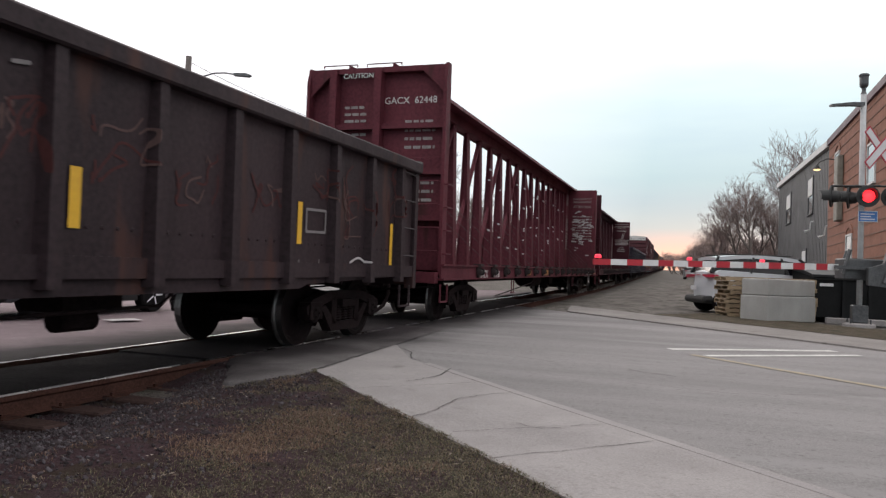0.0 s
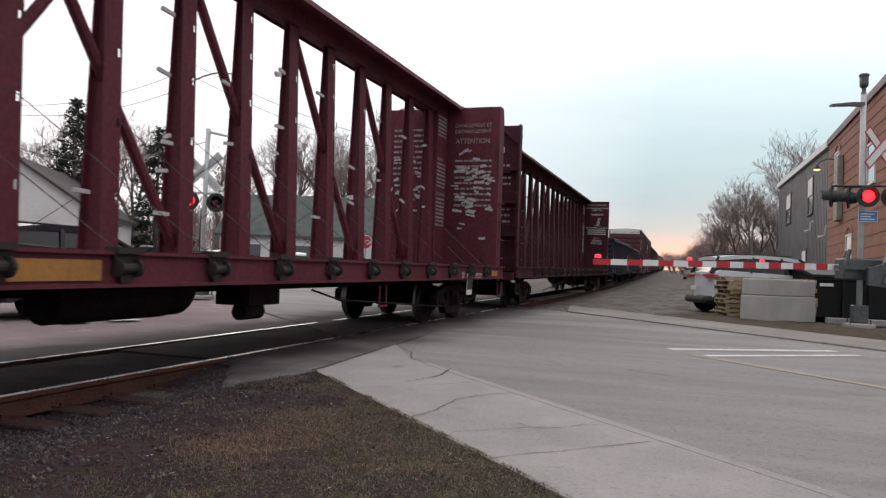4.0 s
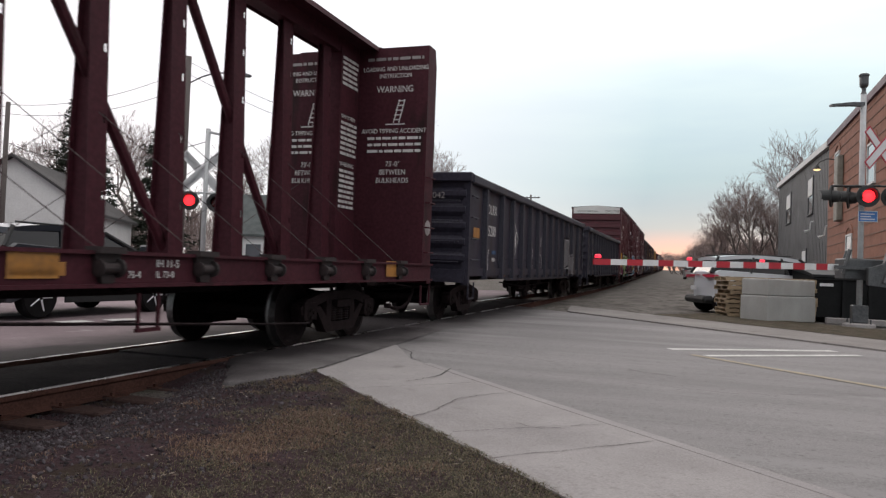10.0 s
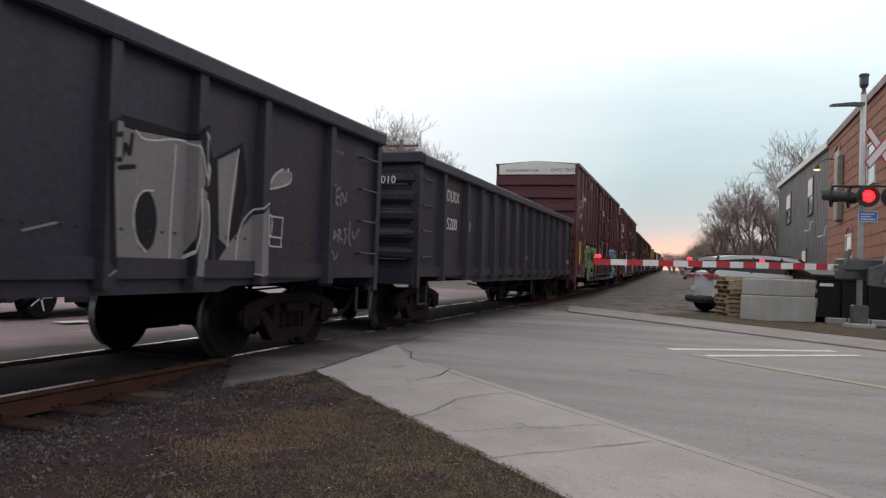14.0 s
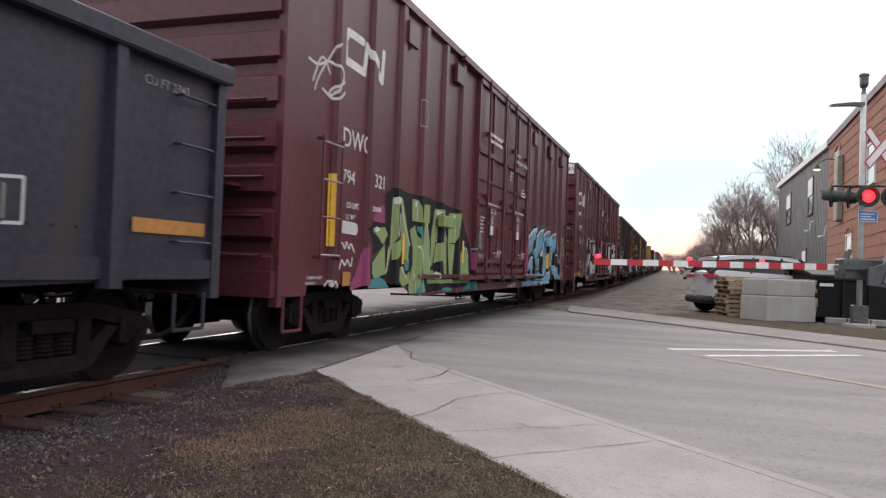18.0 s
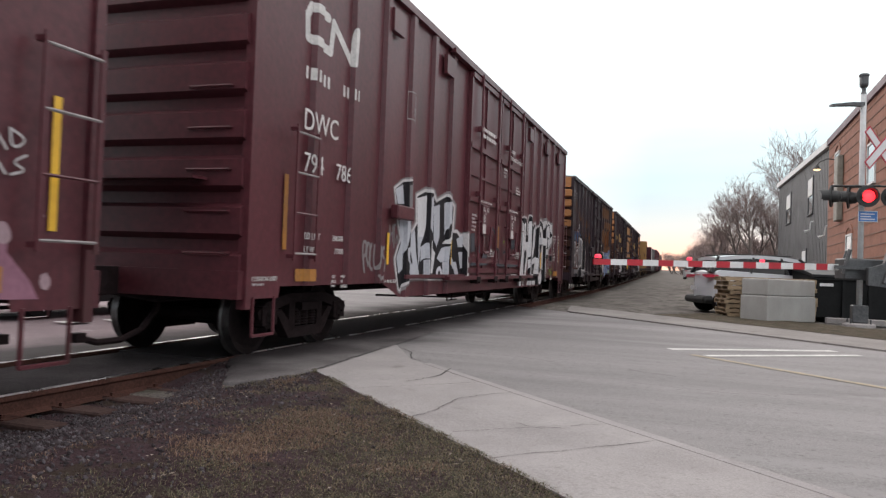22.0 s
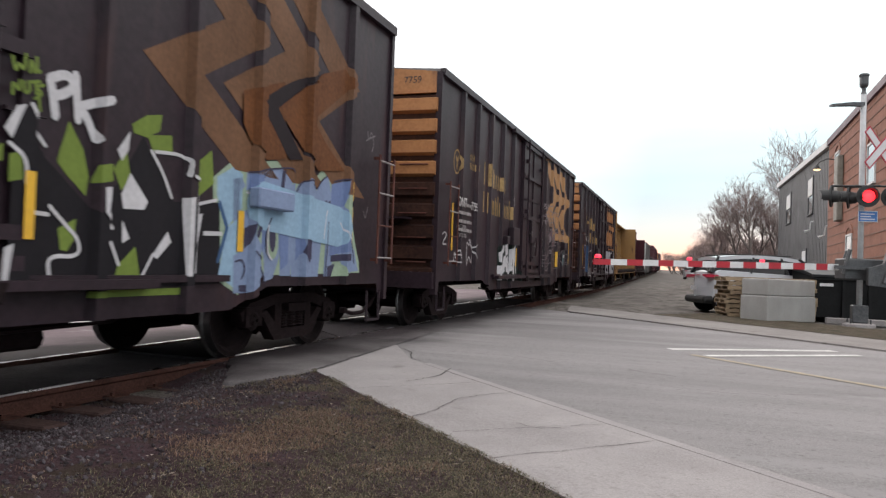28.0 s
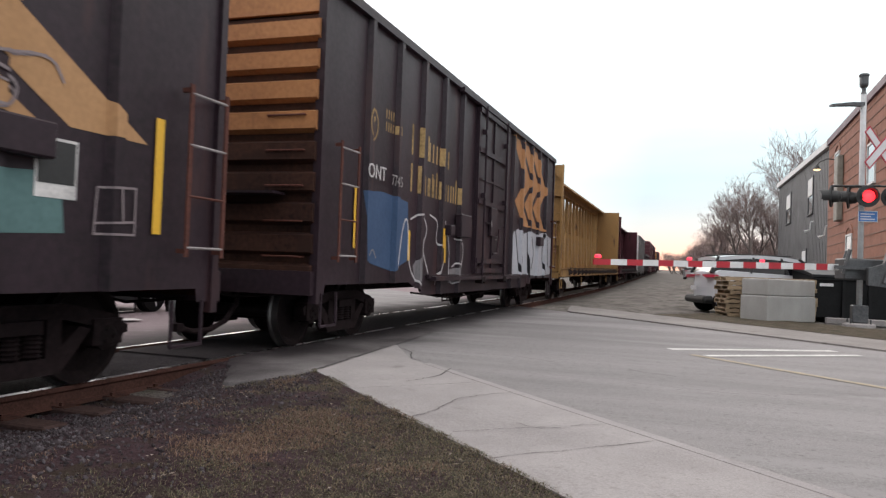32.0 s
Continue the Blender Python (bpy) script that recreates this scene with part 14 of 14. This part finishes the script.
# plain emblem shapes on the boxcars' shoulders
for car, side, y, z in ((car_d1, side_d1, -7.95, 3.62), (car_d2, side_d2, -8.33, 3.62)):
    scrawl(car, side, "white line emblem", [(LETTER, 0.11, [(y + 0.55, z + 0.42), (y + 0.12, z + 0.42), (y + 0.04, z + 0.3), (y + 0.06, z + 0.05), (y + 0.62, z + 0.03), (y + 0.68, z + 0.40), (y + 1.2, z + 0.05), (y + 1.24, z + 0.46)])])
for car, side, y, z, tan in ((car_e1, side_e1, -6.45, 3.50, RUSTPAINT), (car_e2, side_e2, -6.50, 3.05, NAMEPAINT), (car_e3, side_e3, -6.12, 3.03, NAMEPAINT)):
    ring = [(y + 0.19 * math.cos(a * math.pi / 10), z + 0.22 * math.sin(a * math.pi / 10)) for a in range(21)]
    scrawl(car, side, "tan ring emblem", [(tan, 0.035, ring), (tan, 0.06, [(y, z - 0.11), (y, z + 0.02)]), (tan, 0.06, [(y - 0.07, z + 0.09), (y, z)]), (tan, 0.06, [(y + 0.07, z + 0.09), (y, z)])])

# small upright bars under the emblem of the second red boxcar
bar_at = -8.28
while bar_at < -6.95:
    if not -7.72 < bar_at < -7.42:
        name_bar(car_d2, side_d2, bar_at, 3.20, 0.05, 0.14, LETTER)
    bar_at += 0.105

# boards of small writing on the boxcar doors and sides
def bar_block(car, x, y0, y1, z0, n, pitch, size, material, seed):
    rng = random.Random(seed)
    for k in range(n):
        bm = bmesh.new()
        y = y0
        z = z0 - pitch * k
        while y < y1 - 0.03:
            w = min(rng.uniform(0.06, 0.22), y1 - y)
            box(bm, x, x + 0.004, y, y + w, z, z + size)
            y += w + size * 0.6
        part("lettering_line", bm, material, car, "line of small white lettering")


for k, car in enumerate((car_d1, car_d2)):
    bar_block(car, 1.66, -1.3, -0.3, 3.86, 2, 0.13, 0.07, LETTER, 200 + k)
    bar_block(car, 1.66, 1.72, 2.15, 2.95, 2, 0.07, 0.035, LETTER, 210 + k)
    for dy in (0.0, 2.45):
        ring = [(-0.99 + dy + 0.06 * math.cos(a * math.pi / 10), 2.10 + 0.065 * math.sin(a * math.pi / 10)) for a in range(21)]
        scrawl(car, (1.658, flat, 0.0, 9.0), "white stencilled ring", [(LETTER, 0.022, ring), (LETTER, 0.022, [(-0.99 + dy, 2.06), (-0.99 + dy, 2.14)])])
        frame_pts = [(-0.62 + dy, 1.345), (-0.15 + dy, 1.345), (-0.15 + dy, 1.485), (-0.62 + dy, 1.485), (-0.62 + dy, 1.345)]
        for p, q in zip(frame_pts, frame_pts[1:]):
            bm = bmesh.new()
            box(bm, 1.65, 1.654, min(p[0], q[0]) - 0.004, max(p[0], q[0]) + 0.004, min(p[1], q[1]) - 0.004, max(p[1], q[1]) + 0.004)
            part("stencil_edge", bm, LETTER, car)
        bm = bmesh.new()
        box(bm, 1.655, 1.660, -1.09 + dy, -0.88 + dy, 1.80, 1.99)
        part("paper_label", bm, LETTER, car, "pasted white paper label")
    for z, y in ((3.35, -5.15),):
        scrawl(car, (side_d1, side_d2)[k], "white outlined plate mark", [(LETTER_DIM, 0.018, [(y, z), (y + 0.34, z), (y + 0.34, z + 0.42), (y, z + 0.42), (y, z)])])
        words("lettering", "F", 0.13, on_side(y + 0.12, z + 0.06, 1.60), LETTER_DIM, car)
for k, car in enumerate((car_e1, car_e2, car_e3)):
    if car == car_e2:
        bar_block(car, 1.612, -6.6, -5.7, 2.25, 4, 0.16, 0.06, LETTER_DIM, 301)
    bar_block(car, 1.60, 0.45, 0.75, 1.78, 2, 0.07, 0.03, LETTER_DIM, 320 + k)
    for y0, y1, z0, z1 in ((-2.33, -1.67, 1.66, 2.08), (-2.95, -2.70, 1.66, 1.84), (3.98, 4.66, 1.64, 1.84) if k == 0 else (5.1, 5.6, 1.75, 2.0)):
        bm = bmesh.new()
        box(bm, 1.55, 1.68, y0, y1, z0, z1)
        bevelled(bm, 0.015)
        part("steel_plate", bm, ICE if y0 == 3.98 else BOXDARK, car, "steel bracket sprayed over" if y0 == 3.98 else "dark steel plate on the side")
    ring = [(-0.13 + 0.05 * math.cos(a * math.pi / 8), 2.03 + 0.06 * math.sin(a * math.pi / 8)) for a in range(17)]
    scrawl(car, (1.656, flat, 0.0, 9.0), "white stencilled ring", [(LETTER_DIM, 0.02, ring), (LETTER_DIM, 0.02, [(-0.13, 2.0), (-0.13, 2.06)])])
for car in (car_d1, car_d2):
    for y, over in ((-4.3, LEAF) if car == car_d1 else (-5.78, BOXRED), (5.52 if car == car_d1 else 5.0, SKY if car == car_d1 else WHITE_FILL)):
        bm = bmesh.new()
        box(bm, 1.58, 1.70, y, y + 0.66, 1.78, 1.98)
        bevelled(bm, 0.015)
        part("roping_bracket", bm, over, car, "" if over == BOXRED else "steel bracket sprayed over")
    for y0, y1, over in ((2.9, 5.1, SKY),) if car == car_d1 else ((1.2, 1.7, INK), (1.7, 2.3, WHITE_FILL), (2.3, 2.8, INK), (2.8, 3.4, WHITE_FILL), (3.4, 4.0, INK), (4.0, 4.3, WHITE_FILL), (4.3, 5.0, INK)):
        bm = bmesh.new()
        box(bm, 1.602, 1.606, y0, y1, 0.905, 0.955)
        part("overspray", bm, over, car, "spray paint on the sill step")
    for y in (-6.0, -3.6, 3.3, 5.6, 7.6):
        bm = bmesh.new()
        box(bm, 1.56, 1.63, y, y + 0.42, 4.45, 4.78)
        part("side_hatch", bm, BOXRED, car)
# placards
for car, y, z, x in ((car_b1, 8.6, 0.55, 1.46), (car_e2, 5.55, 1.5, 1.535), (car_d2, 6.78, 1.12, 1.535)):
    bm = bmesh.new()
    box(bm, x, x + 0.004, y, y + 0.36, z, z + 0.42)
    part("placard_border", bm, LETTER, car, "white bordered stencil panel")
    bm = bmesh.new()
    box(bm, x + 0.004, x + 0.008, y + 0.02, y + 0.34, z + (0.02 if car == car_d2 else 0.10), z + 0.40)
    part("placard_face", bm, BOXRED if car == car_d2 else SIGNAL_BLACK, car)


# the column of writing on the end webs of the flat cars
for car, L, first, mat, seed in ((car_b2, 22.9, ("SAFETY FIRST", "WARNING"), LETTER, 400), (car_b1, 23.1, ("SECURITE", "ATTENTION"), LETTER_DIM, 410)):
    y0 = L / 2 - 0.36 - 0.70 - (0.25 if car == car_b1 else 0)
    words("lettering", first[0], 0.062, on_side(y0 + 0.04, 3.52, 0.146), mat, car)
    words("lettering", first[1], 0.075, on_side(y0 + 0.04, 2.72, 0.146), mat, car)
    bar_block(car, 0.143, y0 + 0.04, y0 + 0.62, 3.42, 7, 0.085, 0.045, mat, seed)
    bar_block(car, 0.143, y0 + 0.04, y0 + 0.58, 2.62, 8, 0.085, 0.045, mat, seed + 1)
    bar_block(car, 0.143, y0 + 0.04, y0 + 0.6, 4.5, 6, 0.085, 0.045, mat, seed + 2)

for y0, y1 in ((-3.80, -3.70), (-3.64, -3.54)):
    bm = bmesh.new()
    box(bm, 1.437, 1.441, y0, y1, 0.95, 1.09)
    part("emblem_bar", bm, LETTER, car_b2, "plain white painted mark")


# ---- what moves ----
def motions():
    for car, s, half in CARS:
        walk(car, [(t, car_pose(s, half, t)) for t in range(33)])
    turns = 288
    for w, y in ROLLERS:
        walk(w, [(32 * k / turns, pose(0, y, WHEEL_R, math.degrees((rolled(32 * k / turns) - rolled(0)) / WHEEL_R))) for k in range(turns + 1)])


motions()
